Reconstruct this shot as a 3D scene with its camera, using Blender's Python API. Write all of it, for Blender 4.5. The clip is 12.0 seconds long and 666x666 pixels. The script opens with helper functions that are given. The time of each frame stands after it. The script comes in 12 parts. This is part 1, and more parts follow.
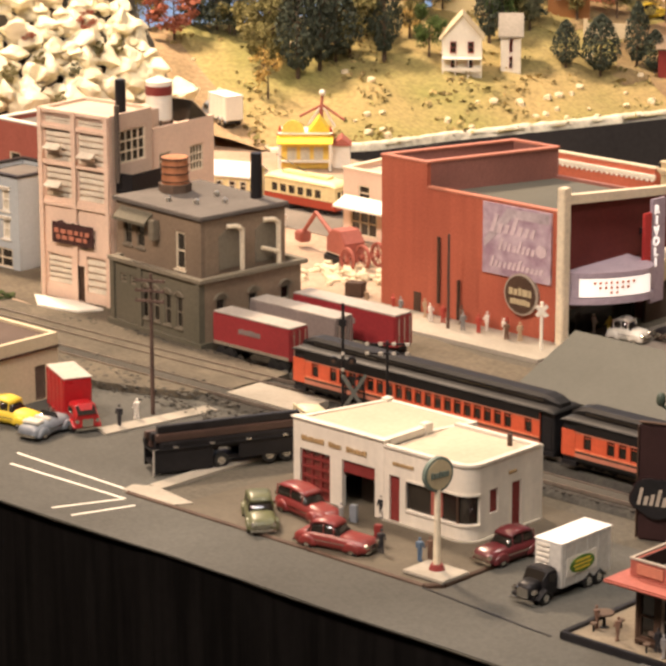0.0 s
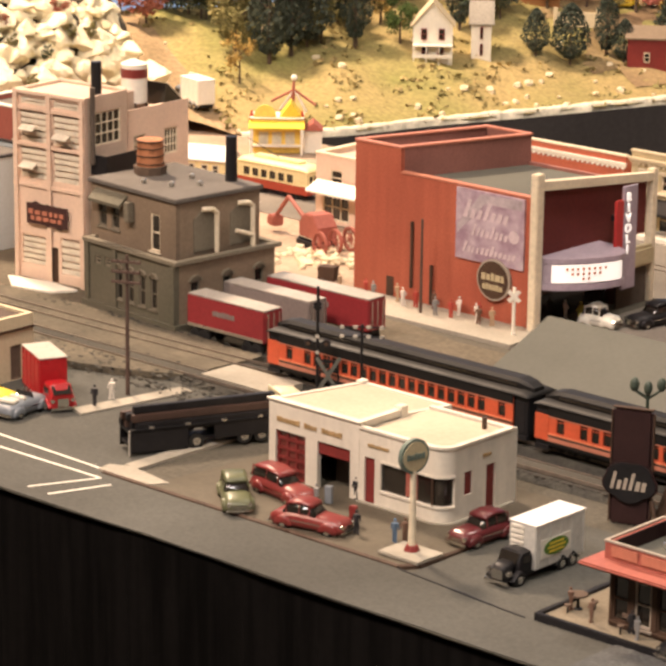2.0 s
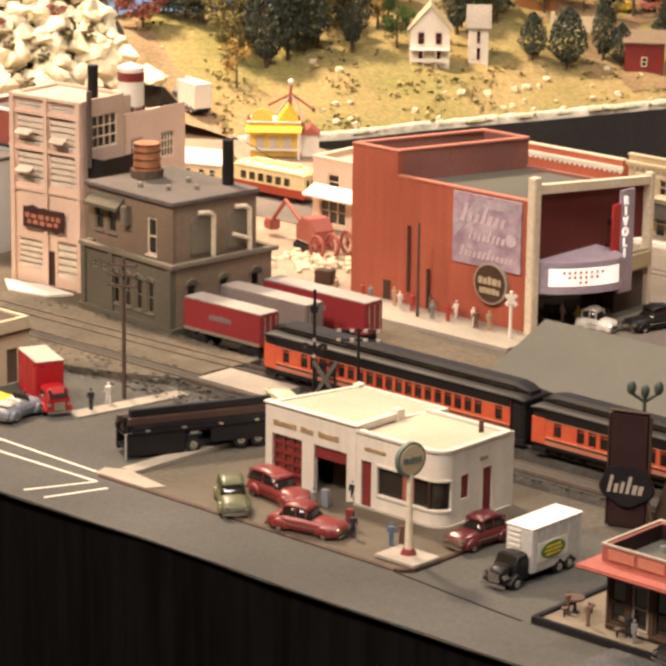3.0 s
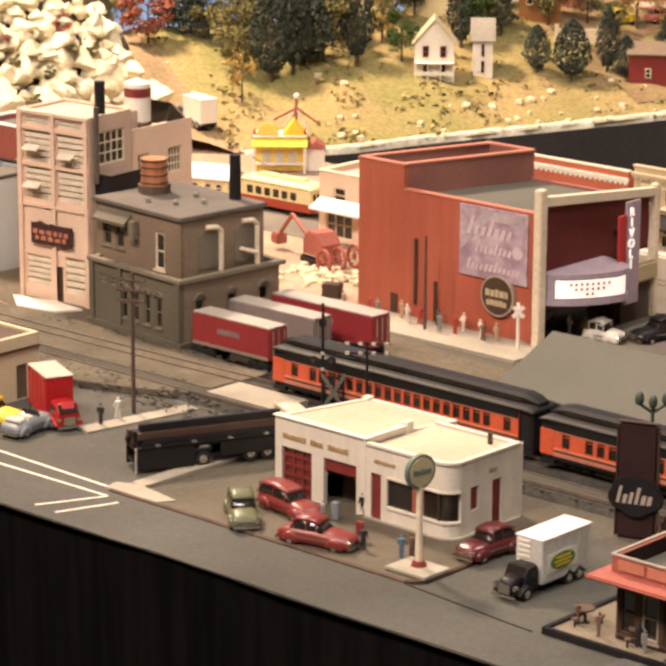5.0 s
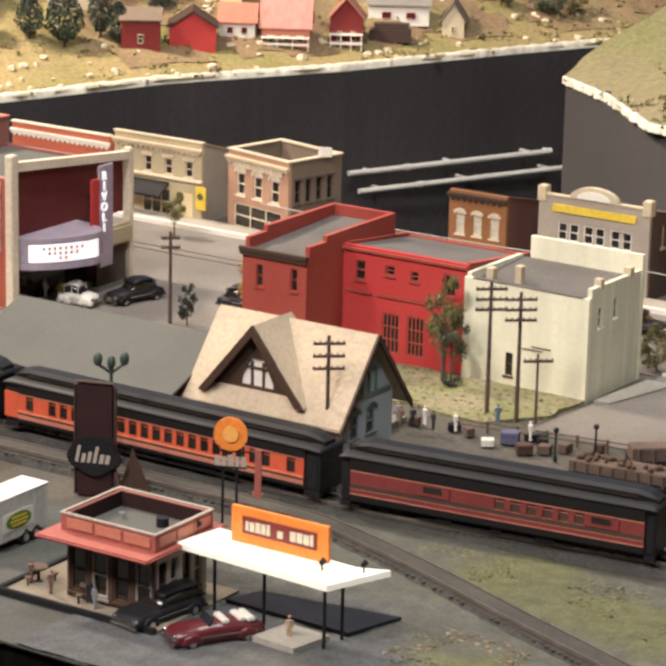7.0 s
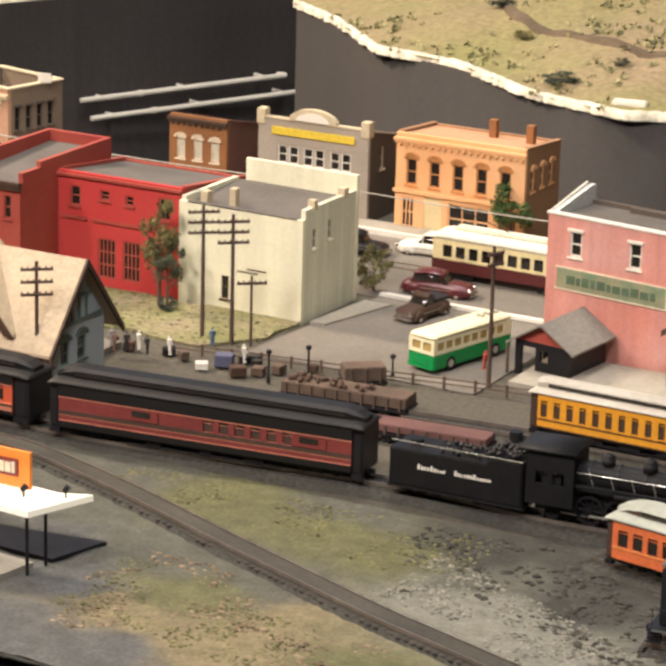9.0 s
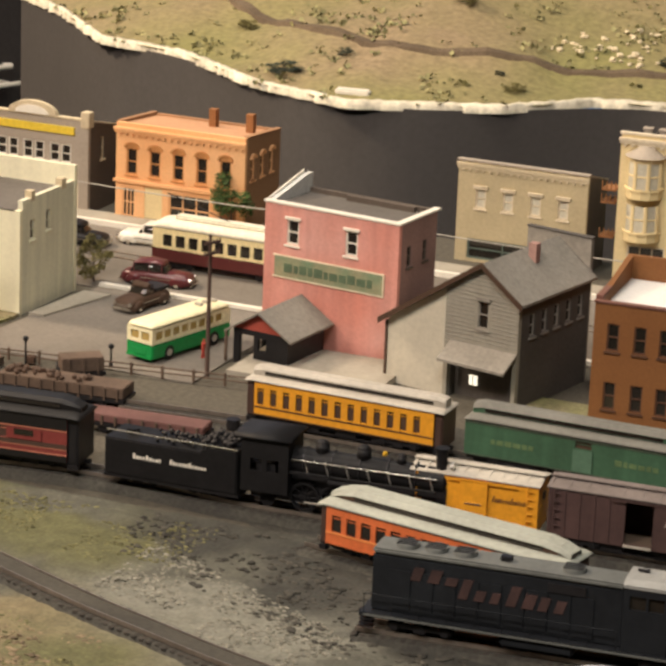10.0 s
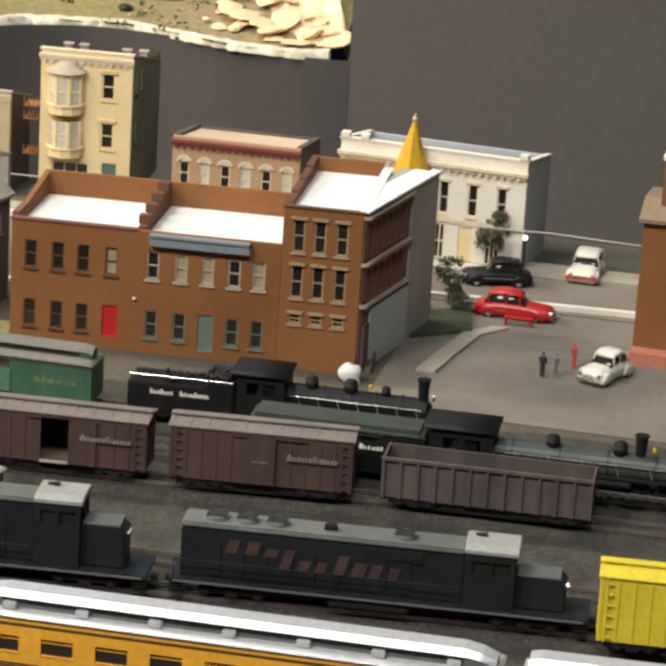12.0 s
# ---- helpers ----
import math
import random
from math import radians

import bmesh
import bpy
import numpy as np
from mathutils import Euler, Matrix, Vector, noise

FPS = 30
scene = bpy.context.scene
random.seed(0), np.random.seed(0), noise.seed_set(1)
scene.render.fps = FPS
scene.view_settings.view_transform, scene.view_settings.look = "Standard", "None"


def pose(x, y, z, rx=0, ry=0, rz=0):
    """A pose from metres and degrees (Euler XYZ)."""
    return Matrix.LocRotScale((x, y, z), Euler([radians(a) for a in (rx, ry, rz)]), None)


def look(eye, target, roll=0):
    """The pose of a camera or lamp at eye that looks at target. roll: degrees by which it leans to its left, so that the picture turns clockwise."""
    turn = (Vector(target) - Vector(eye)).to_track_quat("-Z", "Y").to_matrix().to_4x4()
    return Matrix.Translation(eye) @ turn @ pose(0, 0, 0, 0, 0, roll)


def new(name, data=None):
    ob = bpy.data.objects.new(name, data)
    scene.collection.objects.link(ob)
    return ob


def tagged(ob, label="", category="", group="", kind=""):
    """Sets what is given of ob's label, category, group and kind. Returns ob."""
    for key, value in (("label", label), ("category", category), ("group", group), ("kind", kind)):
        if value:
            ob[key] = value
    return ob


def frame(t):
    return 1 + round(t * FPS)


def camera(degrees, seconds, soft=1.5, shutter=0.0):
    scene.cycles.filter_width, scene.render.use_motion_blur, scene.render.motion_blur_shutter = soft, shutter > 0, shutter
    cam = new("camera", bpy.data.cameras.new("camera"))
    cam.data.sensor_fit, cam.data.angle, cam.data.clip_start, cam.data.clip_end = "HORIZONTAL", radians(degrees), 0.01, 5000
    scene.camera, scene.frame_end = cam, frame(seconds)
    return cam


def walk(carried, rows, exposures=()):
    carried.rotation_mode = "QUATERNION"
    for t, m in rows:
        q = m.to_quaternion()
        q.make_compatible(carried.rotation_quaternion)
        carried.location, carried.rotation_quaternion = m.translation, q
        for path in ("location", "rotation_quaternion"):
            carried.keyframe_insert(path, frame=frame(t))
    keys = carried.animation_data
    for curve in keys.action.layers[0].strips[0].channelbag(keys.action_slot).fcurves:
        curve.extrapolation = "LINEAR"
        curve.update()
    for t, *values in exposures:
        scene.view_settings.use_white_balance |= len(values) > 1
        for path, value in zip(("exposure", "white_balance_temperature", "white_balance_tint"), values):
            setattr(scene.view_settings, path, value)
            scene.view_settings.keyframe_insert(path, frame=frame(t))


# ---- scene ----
S = 1.5  # plan units to metres: the models are about 1:87

# ---- camera ----
FOV = 13.47
PATH = [
    (0.0, (0.0000, 0.0000, 0.7095), -15.180, 43.000, -0.038),
    (0.5, (-0.0008, -0.0074, 0.7076), -15.162, 42.850, 0.075),
    (1.0, (-0.0038, -0.0086, 0.7075), -15.430, 42.506, 0.223),
    (1.5, (0.0017, -0.0127, 0.7083), -15.539, 42.164, 0.490),
    (2.0, (-0.0010, -0.0211, 0.7090), -15.421, 42.099, 0.764),
    (2.5, (-0.0013, -0.0213, 0.7104), -15.331, 42.296, 0.655),
    (3.0, (-0.0019, -0.0190, 0.7066), -15.308, 42.049, 0.787),
    (5.0, (0.0017, -0.0278, 0.7092), -15.042, 42.147, 0.328),
    (5.5, (0.0084, -0.0310, 0.7107), -14.866, 41.642, 0.341),
    (6.0, (0.0226, -0.0239, 0.7109), -14.790, 39.553, 0.560),
    (6.5, (0.0593, -0.0115, 0.7131), -15.217, 35.853, 0.940),
    (7.0, (0.0789, -0.0039, 0.7140), -15.580, 32.775, 1.349),
    (7.2, (0.0819, -0.0037, 0.7153), -15.646, 32.330, 1.570),
    (8.8, (0.1094, 0.0268, 0.7044), -16.881, 28.588, 1.493),
    (9.0, (0.1176, 0.0257, 0.7078), -16.887, 27.896, 1.540),
    (9.5, (0.1229, 0.0327, 0.7058), -16.701, 26.052, 1.984),
    (10.0, (0.1395, 0.0342, 0.7069), -16.887, 22.515, 2.342),
    (10.5, (0.1528, 0.0431, 0.7042), -17.379, 18.665, 2.701),
    (11.0, (0.1666, 0.0494, 0.7066), -17.846, 15.415, 3.002),
    (11.5, (0.1772, 0.0428, 0.7108), -18.057, 13.532, 3.287),
    (12.0, (0.1871, 0.0445, 0.7091), -18.027, 11.433, 3.528),
]

cam = camera(FOV, 12.0, soft=3.4, shutter=0.0)
# seconds, place, tilt below the horizon, heading, lean
walk(cam, [(t, pose(*p) @ pose(0, 0, 0, 0, 0, h) @ pose(0, 0, 0, 90 + a, 0, 0) @ pose(0, 0, 0, 0, 0, r)) for t, p, a, h, r in PATH],
     [(0.0, -0.04, 6700, 16), (6.0, -0.04, 6650, 16.5), (6.5, -0.02, 6550, 15.5), (7.0, 0.0, 5600, 10), (9.0, 0.08, 5950, 10), (9.5, 0.1, 6100, 10), (10.0, -0.24, 6400, 10), (10.5, -0.17, 6450, 10), (11.0, 0.03, 6000, 7), (12.0, 0.04, 5780, 3)])

# ---- light ----
world = bpy.data.worlds.new("hall")
scene.world = world
world.use_nodes = True
world.node_tree.nodes["Background"].inputs[0].default_value = (1.0, 0.92, 0.84, 1)
world.node_tree.nodes["Background"].inputs[1].default_value = 0.17


def area_lamp(name, eye, target, size, watts, color=(1, 0.84, 0.62)):
    data = bpy.data.lights.new(name, "AREA")
    data.shape, data.size, data.energy, data.color = "DISK", size, watts, color
    ob = new(name, data)
    ob.matrix_world = look(eye, target)
    return ob


area_lamp("ceiling_lamp", (-2.6, -0.1, 2.2), (-1.5, 1.7, 0), 0.45, 56, (1, 0.76, 0.57))
area_lamp("ceiling_lamp", (-1.2, -0.1, 2.2), (-0.9, 2.0, 0), 0.45, 58, (1, 0.86, 0.75))
area_lamp("ceiling_lamp", (0.1, 0.1, 2.2), (-0.2, 2.1, 0), 0.45, 38, (1, 0.96, 0.9))
area_lamp("ceiling_lamp", (-3.2, 2.2, 1.9), (-2.45, 2.45, 0), 0.35, 122, (1, 0.78, 0.55))
area_lamp("ceiling_lamp", (-1.0, 2.5, 2.4), (-0.9, 3.6, 0), 0.45, 40, (1, 0.9, 0.76))

# ---- materials ----
def mk(name, col, rough=0.7, var=0.25, scale=30.0, grain=0.12, gscale=260.0, bump=0.0, metal=0.0, tint=None, spread=0.5, spec=0.4, streak=0.0, island=0.0):
    """A surface with patches of a second tone, fine grain and relief."""
    m = bpy.data.materials.new(name)
    m.use_nodes = True
    nt = m.node_tree
    n, l = nt.nodes, nt.links
    b = n["Principled BSDF"]
    tc = n.new("ShaderNodeTexCoord")
    src = tc.outputs["Object"]
    n1 = n.new("ShaderNodeTexNoise")
    n1.inputs["Scale"].default_value, n1.inputs["Detail"].default_value = scale, 4
    l.new(src, n1.inputs["Vector"])
    n2 = n.new("ShaderNodeTexNoise")
    n2.inputs["Scale"].default_value, n2.inputs["Detail"].default_value = gscale, 2
    l.new(src, n2.inputs["Vector"])
    second = tint or tuple(c * (1 - var) for c in col)
    ramp = n.new("ShaderNodeMapRange")
    ramp.inputs[1].default_value, ramp.inputs[2].default_value = spread - 0.18, spread + 0.18
    l.new(n1.outputs[0], ramp.inputs[0])
    mix = n.new("ShaderNodeMix")
    mix.data_type = "RGBA"
    mix.inputs[6].default_value, mix.inputs[7].default_value = (*col, 1), (*second, 1)
    l.new(ramp.outputs[0], mix.inputs[0])
    gr = n.new("ShaderNodeMapRange")
    gr.inputs[1].default_value, gr.inputs[2].default_value = 0.25, 0.75
    gr.inputs[3].default_value, gr.inputs[4].default_value = 1 - grain, 1 + grain
    l.new(n2.outputs[0], gr.inputs[0])
    mul = n.new("ShaderNodeMix")
    mul.data_type, mul.blend_type = "RGBA", "MULTIPLY"
    mul.inputs[0].default_value = 1
    l.new(mix.outputs[2], mul.inputs[6])
    l.new(gr.outputs[0], mul.inputs[7])
    out = mul.outputs[2]
    if streak:
        mp = n.new("ShaderNodeMapping")
        mp.inputs["Scale"].default_value = (90, 90, 6)
        l.new(src, mp.inputs[0])
        n3 = n.new("ShaderNodeTexNoise")
        n3.inputs["Scale"].default_value = 1
        l.new(mp.outputs[0], n3.inputs["Vector"])
        sr = n.new("ShaderNodeMapRange")
        sr.inputs[1].default_value, sr.inputs[2].default_value = 0.35, 0.65
        sr.inputs[3].default_value, sr.inputs[4].default_value = 1 - streak, 1 + 0.3 * streak
        l.new(n3.outputs[0], sr.inputs[0])
        m3 = n.new("ShaderNodeMix")
        m3.data_type, m3.blend_type = "RGBA", "MULTIPLY"
        m3.inputs[0].default_value = 1
        l.new(out, m3.inputs[6])
        l.new(sr.outputs[0], m3.inputs[7])
        out = m3.outputs[2]
    if island:
        geo = n.new("ShaderNodeNewGeometry")
        ir = n.new("ShaderNodeMapRange")
        ir.inputs[3].default_value, ir.inputs[4].default_value = 1 - island, 1 + island
        l.new(geo.outputs["Random Per Island"], ir.inputs[0])
        m4 = n.new("ShaderNodeMix")
        m4.data_type, m4.blend_type = "RGBA", "MULTIPLY"
        m4.inputs[0].default_value = 1
        l.new(out, m4.inputs[6])
        l.new(ir.outputs[0], m4.inputs[7])
        out = m4.outputs[2]
    l.new(out, b.inputs["Base Color"])
    rr = n.new("ShaderNodeMapRange")
    rr.inputs[3].default_value, rr.inputs[4].default_value = max(0.02, rough - 0.1), min(1, rough + 0.1)
    l.new(n1.outputs[0], rr.inputs[0])
    l.new(rr.outputs[0], b.inputs["Roughness"])
    b.inputs["Metallic"].default_value = metal
    b.inputs["Specular IOR Level"].default_value = spec
    if bump:
        bp = n.new("ShaderNodeBump")
        bp.inputs["Strength"].default_value, bp.inputs["Distance"].default_value = bump, 0.001
        l.new(n2.outputs[0], bp.inputs["Height"])
        l.new(bp.outputs[0], b.inputs["Normal"])
    return m


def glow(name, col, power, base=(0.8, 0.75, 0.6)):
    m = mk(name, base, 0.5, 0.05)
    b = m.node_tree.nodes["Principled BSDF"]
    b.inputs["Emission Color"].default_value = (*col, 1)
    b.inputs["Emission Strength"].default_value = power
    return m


ASPHALT = mk("asphalt", (0.082, 0.08, 0.068), 0.85, 0.35, 5, 0.16, 300, 0.25, tint=(0.054, 0.052, 0.043))
STREET = mk("worn_street", (0.2, 0.175, 0.145), 0.85, 0.3, 10, 0.12, 300, 0.2, tint=(0.14, 0.122, 0.1))
CONCRETE = mk("concrete", (0.36, 0.325, 0.26), 0.85, 0.25, 14, 0.1, 240, 0.2)
FORECOURT = mk("oil_stained_concrete", (0.105, 0.086, 0.058), 0.8, 0.35, 12, 0.12, 260, 0.2)
EARTH = mk("bare_earth", (0.08, 0.07, 0.053), 0.95, 0.35, 16, 0.25, 220, 0.6, tint=(0.085, 0.075, 0.055))
PALE_EARTH = mk("pale_earth", (0.42, 0.31, 0.22), 0.95, 0.3, 14, 0.18, 200, 0.4)
BALLAST = mk("ballast", (0.031, 0.029, 0.024), 0.95, 0.3, 40, 0.45, 330, 1.0, tint=(0.052, 0.049, 0.039))
LAWN = mk("lawn", (0.17, 0.17, 0.06), 0.95, 0.4, 26, 0.3, 230, 0.8, tint=(0.24, 0.2, 0.12))
MEADOW = mk("dry_meadow", (0.31, 0.235, 0.1), 0.95, 0.3, 7, 0.25, 160, 0.8, tint=(0.2, 0.19, 0.06), spread=0.55)
MEADOW_B = mk("dry_hill", (0.27, 0.205, 0.12), 0.95, 0.3, 4, 0.22, 120, 0.8, tint=(0.22, 0.205, 0.08), spread=0.5)
PLASTER = mk("plaster_rim", (0.84, 0.77, 0.6), 0.9, 0.35, 30, 0.15, 200, 0.6)
ROCK = mk("plaster_rock", (0.72, 0.6, 0.4), 0.9, 0.4, 18, 0.2, 120, 0.8, tint=(0.52, 0.4, 0.24))
FASCIA = mk("grey_black_fascia", (0.087, 0.08, 0.075), 0.85, 0.15, 3, 0.06, 150, 0.03, streak=0.02, spec=0.15)
CLOTH = mk("black_cloth", (0.065, 0.058, 0.055), 0.9, 0.3, 3, 0.1, 150, 0.05, streak=0.05, spec=0.1)
# far darker than CLOTH: the front skirt's lack of light is painted in
SKIRT = mk("black_skirt_shaded", (0.006, 0.0053, 0.0048), 0.9, 0.3, 3, 0.1, 150, 0.05, streak=0.5, spec=0.05)
DARKFLOOR = mk("dark_floor", (0.02, 0.018, 0.016), 0.8, 0.3, 4)
WALLGREY = mk("dark_wall", (0.4, 0.365, 0.345), 0.9, 0.2, 2)
# painted sky that also glows, to brighten the backdrop
SKYBLUE = glow("painted_sky_glow", (0.2, 0.34, 0.62), 0.35, (0.2, 0.34, 0.62))

WHITEPAINT = mk("white_paint", (0.8, 0.75, 0.64), 0.5, 0.12, 18, 0.05, 220, 0.05)
STATIONWHITE = mk("station_stucco", (0.7, 0.64, 0.53), 0.6, 0.12, 22, 0.05, 200, 0.1, streak=0.08)
STATIONROOF = mk("station_roof", (0.52, 0.43, 0.31), 0.8, 0.15, 12, 0.08)
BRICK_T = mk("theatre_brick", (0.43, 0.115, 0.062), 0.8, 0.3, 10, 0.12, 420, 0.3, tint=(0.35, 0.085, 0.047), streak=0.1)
# darker theatre brick: the shade on side and rear walls is in it
BRICK_TD = mk("theatre_brick_shade", (0.27, 0.11, 0.085), 0.8, 0.3, 10, 0.12, 420, 0.3)
BRICK_B = mk("brown_brick", (0.225, 0.095, 0.028), 0.75, 0.35, 9, 0.1, 420, 0.3, tint=(0.17, 0.066, 0.018))
# duller copy of the brown brick, with the side walls' shade in it
BRICK_BS = mk("brown_brick_shade", (0.19, 0.085, 0.06), 0.8, 0.3, 9, 0.12, 420, 0.3)
ARCADE = mk("arcade_brick", (0.46, 0.3, 0.17), 0.75, 0.25, 10, 0.1, 420, 0.2)
BRICK_O = mk("orange_brick", (0.84, 0.5, 0.25), 0.75, 0.2, 10, 0.08, 420, 0.2, tint=(0.74, 0.36, 0.14))
BRICK_R = mk("red_brick", (0.48, 0.052, 0.042), 0.75, 0.3, 10, 0.1, 420, 0.25, tint=(0.42, 0.03, 0.028))
BRICK_D = mk("dark_red_brick", (0.36, 0.078, 0.048), 0.75, 0.3, 10, 0.12, 420, 0.25, tint=(0.29, 0.042, 0.03))
BRICK_S = mk("small_shop_brick", (0.3, 0.13, 0.045), 0.8, 0.3, 12, 0.12, 420, 0.3)
CREAM = mk("cream_wall", (0.86, 0.81, 0.58), 0.65, 0.1, 14, 0.05, 260, 0.08, streak=0.06)
# cream toned down a little where the walls stand in shade
CREAM_SIDE = mk("cream_side_wall", (0.8, 0.77, 0.58), 0.7, 0.18, 12, 0.06, 260, 0.1, streak=0.15)
PINK = mk("faded_pink_wall", (0.55, 0.17, 0.115), 0.8, 0.2, 7, 0.08, 300, 0.15, tint=(0.66, 0.38, 0.33), streak=0.12)
# dark greyish pink for the pink building's right wall, shade included
PINKSHADE = mk("pink_side_shade", (0.3, 0.18, 0.155), 0.8, 0.3, 16, 0.15, 420, 0.3)
TANSTONE = mk("tan_stone", (0.52, 0.43, 0.26), 0.75, 0.2, 14, 0.08, 300, 0.15)
PALESTONE = mk("pale_stone", (0.6, 0.5, 0.33), 0.75, 0.2, 14, 0.08, 300, 0.15)
GREYSTONE = mk("grey_stone", (0.4, 0.34, 0.27), 0.75, 0.2, 14, 0.08, 300, 0.15)
OCHRE = mk("ochre_wall", (0.78, 0.63, 0.34), 0.7, 0.15, 14, 0.06, 300, 0.1)
# dark brown that puts shade into side walls and the insides of openings
SHADESIDE = mk("shade_brown", (0.11, 0.085, 0.065), 0.85, 0.3, 14, 0.12, 400, 0.3)
WARE = mk("sooty_stone", (0.13, 0.114, 0.08), 0.8, 0.3, 12, 0.12, 300, 0.3, tint=(0.095, 0.088, 0.06))
WARE2 = mk("brown_stone", (0.23, 0.17, 0.115), 0.8, 0.3, 12, 0.12, 300, 0.3)
WARETRIM = mk("stone_trim", (0.185, 0.16, 0.115), 0.8, 0.2, 20)
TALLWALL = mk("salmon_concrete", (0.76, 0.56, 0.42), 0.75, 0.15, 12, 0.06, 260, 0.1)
# the salmon concrete scaled darker: shade for side walls, reused on roofs
TALLSIDE = mk("salmon_shade", (0.6, 0.45, 0.34), 0.75, 0.2, 12, 0.06, 260, 0.1)
LIGHTBLUE = mk("blue_grey_wall", (0.42, 0.46, 0.47), 0.7, 0.15, 14, 0.06, 260, 0.1)
HOUSEGREY = mk("grey_clapboard", (0.35, 0.325, 0.26), 0.8, 0.2, 16, 0.1, 260, 0.1, streak=0.1)
DARKGREY = mk("dark_grey_side", (0.095, 0.085, 0.075), 0.85, 0.3, 14, 0.12)
SLATE = mk("grey_shingles", (0.275, 0.25, 0.21), 0.85, 0.25, 20, 0.15, 280, 0.4)
TARROOF = mk("tar_roof", (0.125, 0.11, 0.095), 0.85, 0.3, 14, 0.12, 260, 0.3)
WHITEROOF = mk("white_roof", (0.8, 0.77, 0.72), 0.7, 0.12, 12, 0.05)
TANROOF = mk("tan_shingles", (0.5, 0.4, 0.27), 0.85, 0.2, 16, 0.12, 260, 0.4)
GREYROOF = mk("grey_paper_roof", (0.098, 0.096, 0.078), 0.85, 0.15, 10, 0.06)
BROWNTRIM = mk("brown_trim", (0.07, 0.038, 0.022), 0.7, 0.2)
TRIM = mk("cream_trim", (0.72, 0.62, 0.45), 0.6, 0.12)
GREENTRIM = mk("green_trim", (0.12, 0.16, 0.13), 0.6, 0.15)
REDTRIM = mk("red_trim", (0.19, 0.026, 0.022), 0.6, 0.15)
PANE = mk("dark_pane", (0.022, 0.018, 0.014), 0.12, 0.3, 40, spec=0.6)
PANE_RED = mk("red_lit_pane", (0.16, 0.03, 0.025), 0.2, 0.4, 60, spec=0.6)
PANE_PALE = mk("blind_pane", (0.62, 0.58, 0.46), 0.35, 0.2, 60, spec=0.5)
WOOD = mk("weathered_wood", (0.12, 0.08, 0.055), 0.85, 0.3, 40, 0.15)
POLEWOOD = mk("pole_wood", (0.1, 0.06, 0.045), 0.85, 0.3, 40)
TIE = mk("tie_wood", (0.034, 0.028, 0.022), 0.9, 0.3, 60, island=0.3)
RAIL = mk("rail_steel", (0.34, 0.29, 0.24), 0.36, 0.3, 60, metal=0.7)
STEEL = mk("bright_steel", (0.7, 0.68, 0.62), 0.28, 0.15, metal=0.9)
CHROME = mk("chrome", (0.75, 0.72, 0.66), 0.18, 0.1, metal=1.0)
RUBBER = mk("rubber", (0.015, 0.015, 0.014), 0.7, 0.2)
BLACK = mk("black_paint", (0.018, 0.017, 0.018), 0.42, 0.3, 50, 0.15, spec=0.22)
LOCOBLACK = mk("sooty_black", (0.012, 0.0115, 0.012), 0.55, 0.3, 50, 0.2, spec=0.18)
ROOFBLACK = mk("coach_roof_black", (0.011, 0.010, 0.0095), 0.55, 0.25, 30, 0.15, spec=0.3)
ORANGE = mk("coach_orange", (0.6, 0.105, 0.045), 0.4, 0.15, 30)
CARMINE = mk("coach_carmine", (0.2, 0.04, 0.035), 0.45, 0.2, 30)
CARBROWN = mk("coach_brown", (0.07, 0.04, 0.03), 0.5, 0.2)
SALMON = mk("stripe_salmon", (0.5, 0.19, 0.12), 0.5, 0.15)
COACHYELLOW = mk("coach_yellow", (0.75, 0.33, 0.025), 0.4, 0.12, 30)
BOXBROWN = mk("boxcar_brown", (0.078, 0.042, 0.037), 0.75, 0.25, 24, 0.12, 260, 0.1, streak=0.2)
BOXROOF = mk("boxcar_roof", (0.17, 0.14, 0.125), 0.8, 0.25, 24, 0.12)
CARGREEN = mk("baggage_green", (0.06, 0.135, 0.075), 0.5, 0.25, 20, 0.1, streak=0.15)
DIESELGREY = mk("diesel_black", (0.016, 0.018, 0.021), 0.45, 0.3, 30, 0.15, spec=0.22)
DIESELTOP = mk("diesel_grey_top", (0.12, 0.125, 0.115), 0.65, 0.25, 30, 0.12)
SILVER = mk("silver_roof", (0.6, 0.6, 0.61), 0.35, 0.15, 20, metal=0.45)
YELLOWBOX = mk("yellow_reefer", (0.62, 0.5, 0.03), 0.5, 0.15, 20)
PALEROOF = mk("pale_car_roof", (0.46, 0.42, 0.35), 0.6, 0.2, 20)
RED = mk("car_red", (0.42, 0.015, 0.018), 0.3, 0.1, spec=0.6)
BRICKRED = mk("car_brick_red", (0.2, 0.03, 0.026), 0.35, 0.1, spec=0.6)
MAROON = mk("car_maroon", (0.095, 0.014, 0.017), 0.3, 0.1, spec=0.6)
OLIVE = mk("car_olive", (0.11, 0.115, 0.052), 0.4, 0.15, spec=0.6)
PALECAR = mk("car_ivory", (0.7, 0.66, 0.56), 0.35, 0.1, spec=0.6)
BLUEGREY = mk("car_grey_blue", (0.2, 0.22, 0.24), 0.4, 0.1, spec=0.6)
GREEN = mk("bus_green", (0.01, 0.26, 0.06), 0.35, 0.1)
YELLOW = mk("sign_yellow", (0.75, 0.55, 0.05), 0.5, 0.1)
SIGNORANGE = mk("sign_orange", (0.8, 0.25, 0.035), 0.5, 0.12, 40)
COPPER = mk("tank_orange", (0.5, 0.2, 0.09), 0.7, 0.25, 30, streak=0.3)
# white canopy given a glow; no lamp stands behind it
CANOPYGLOW = glow("glowing_canopy", (1, 0.86, 0.6), 0.35, (0.85, 0.8, 0.68))
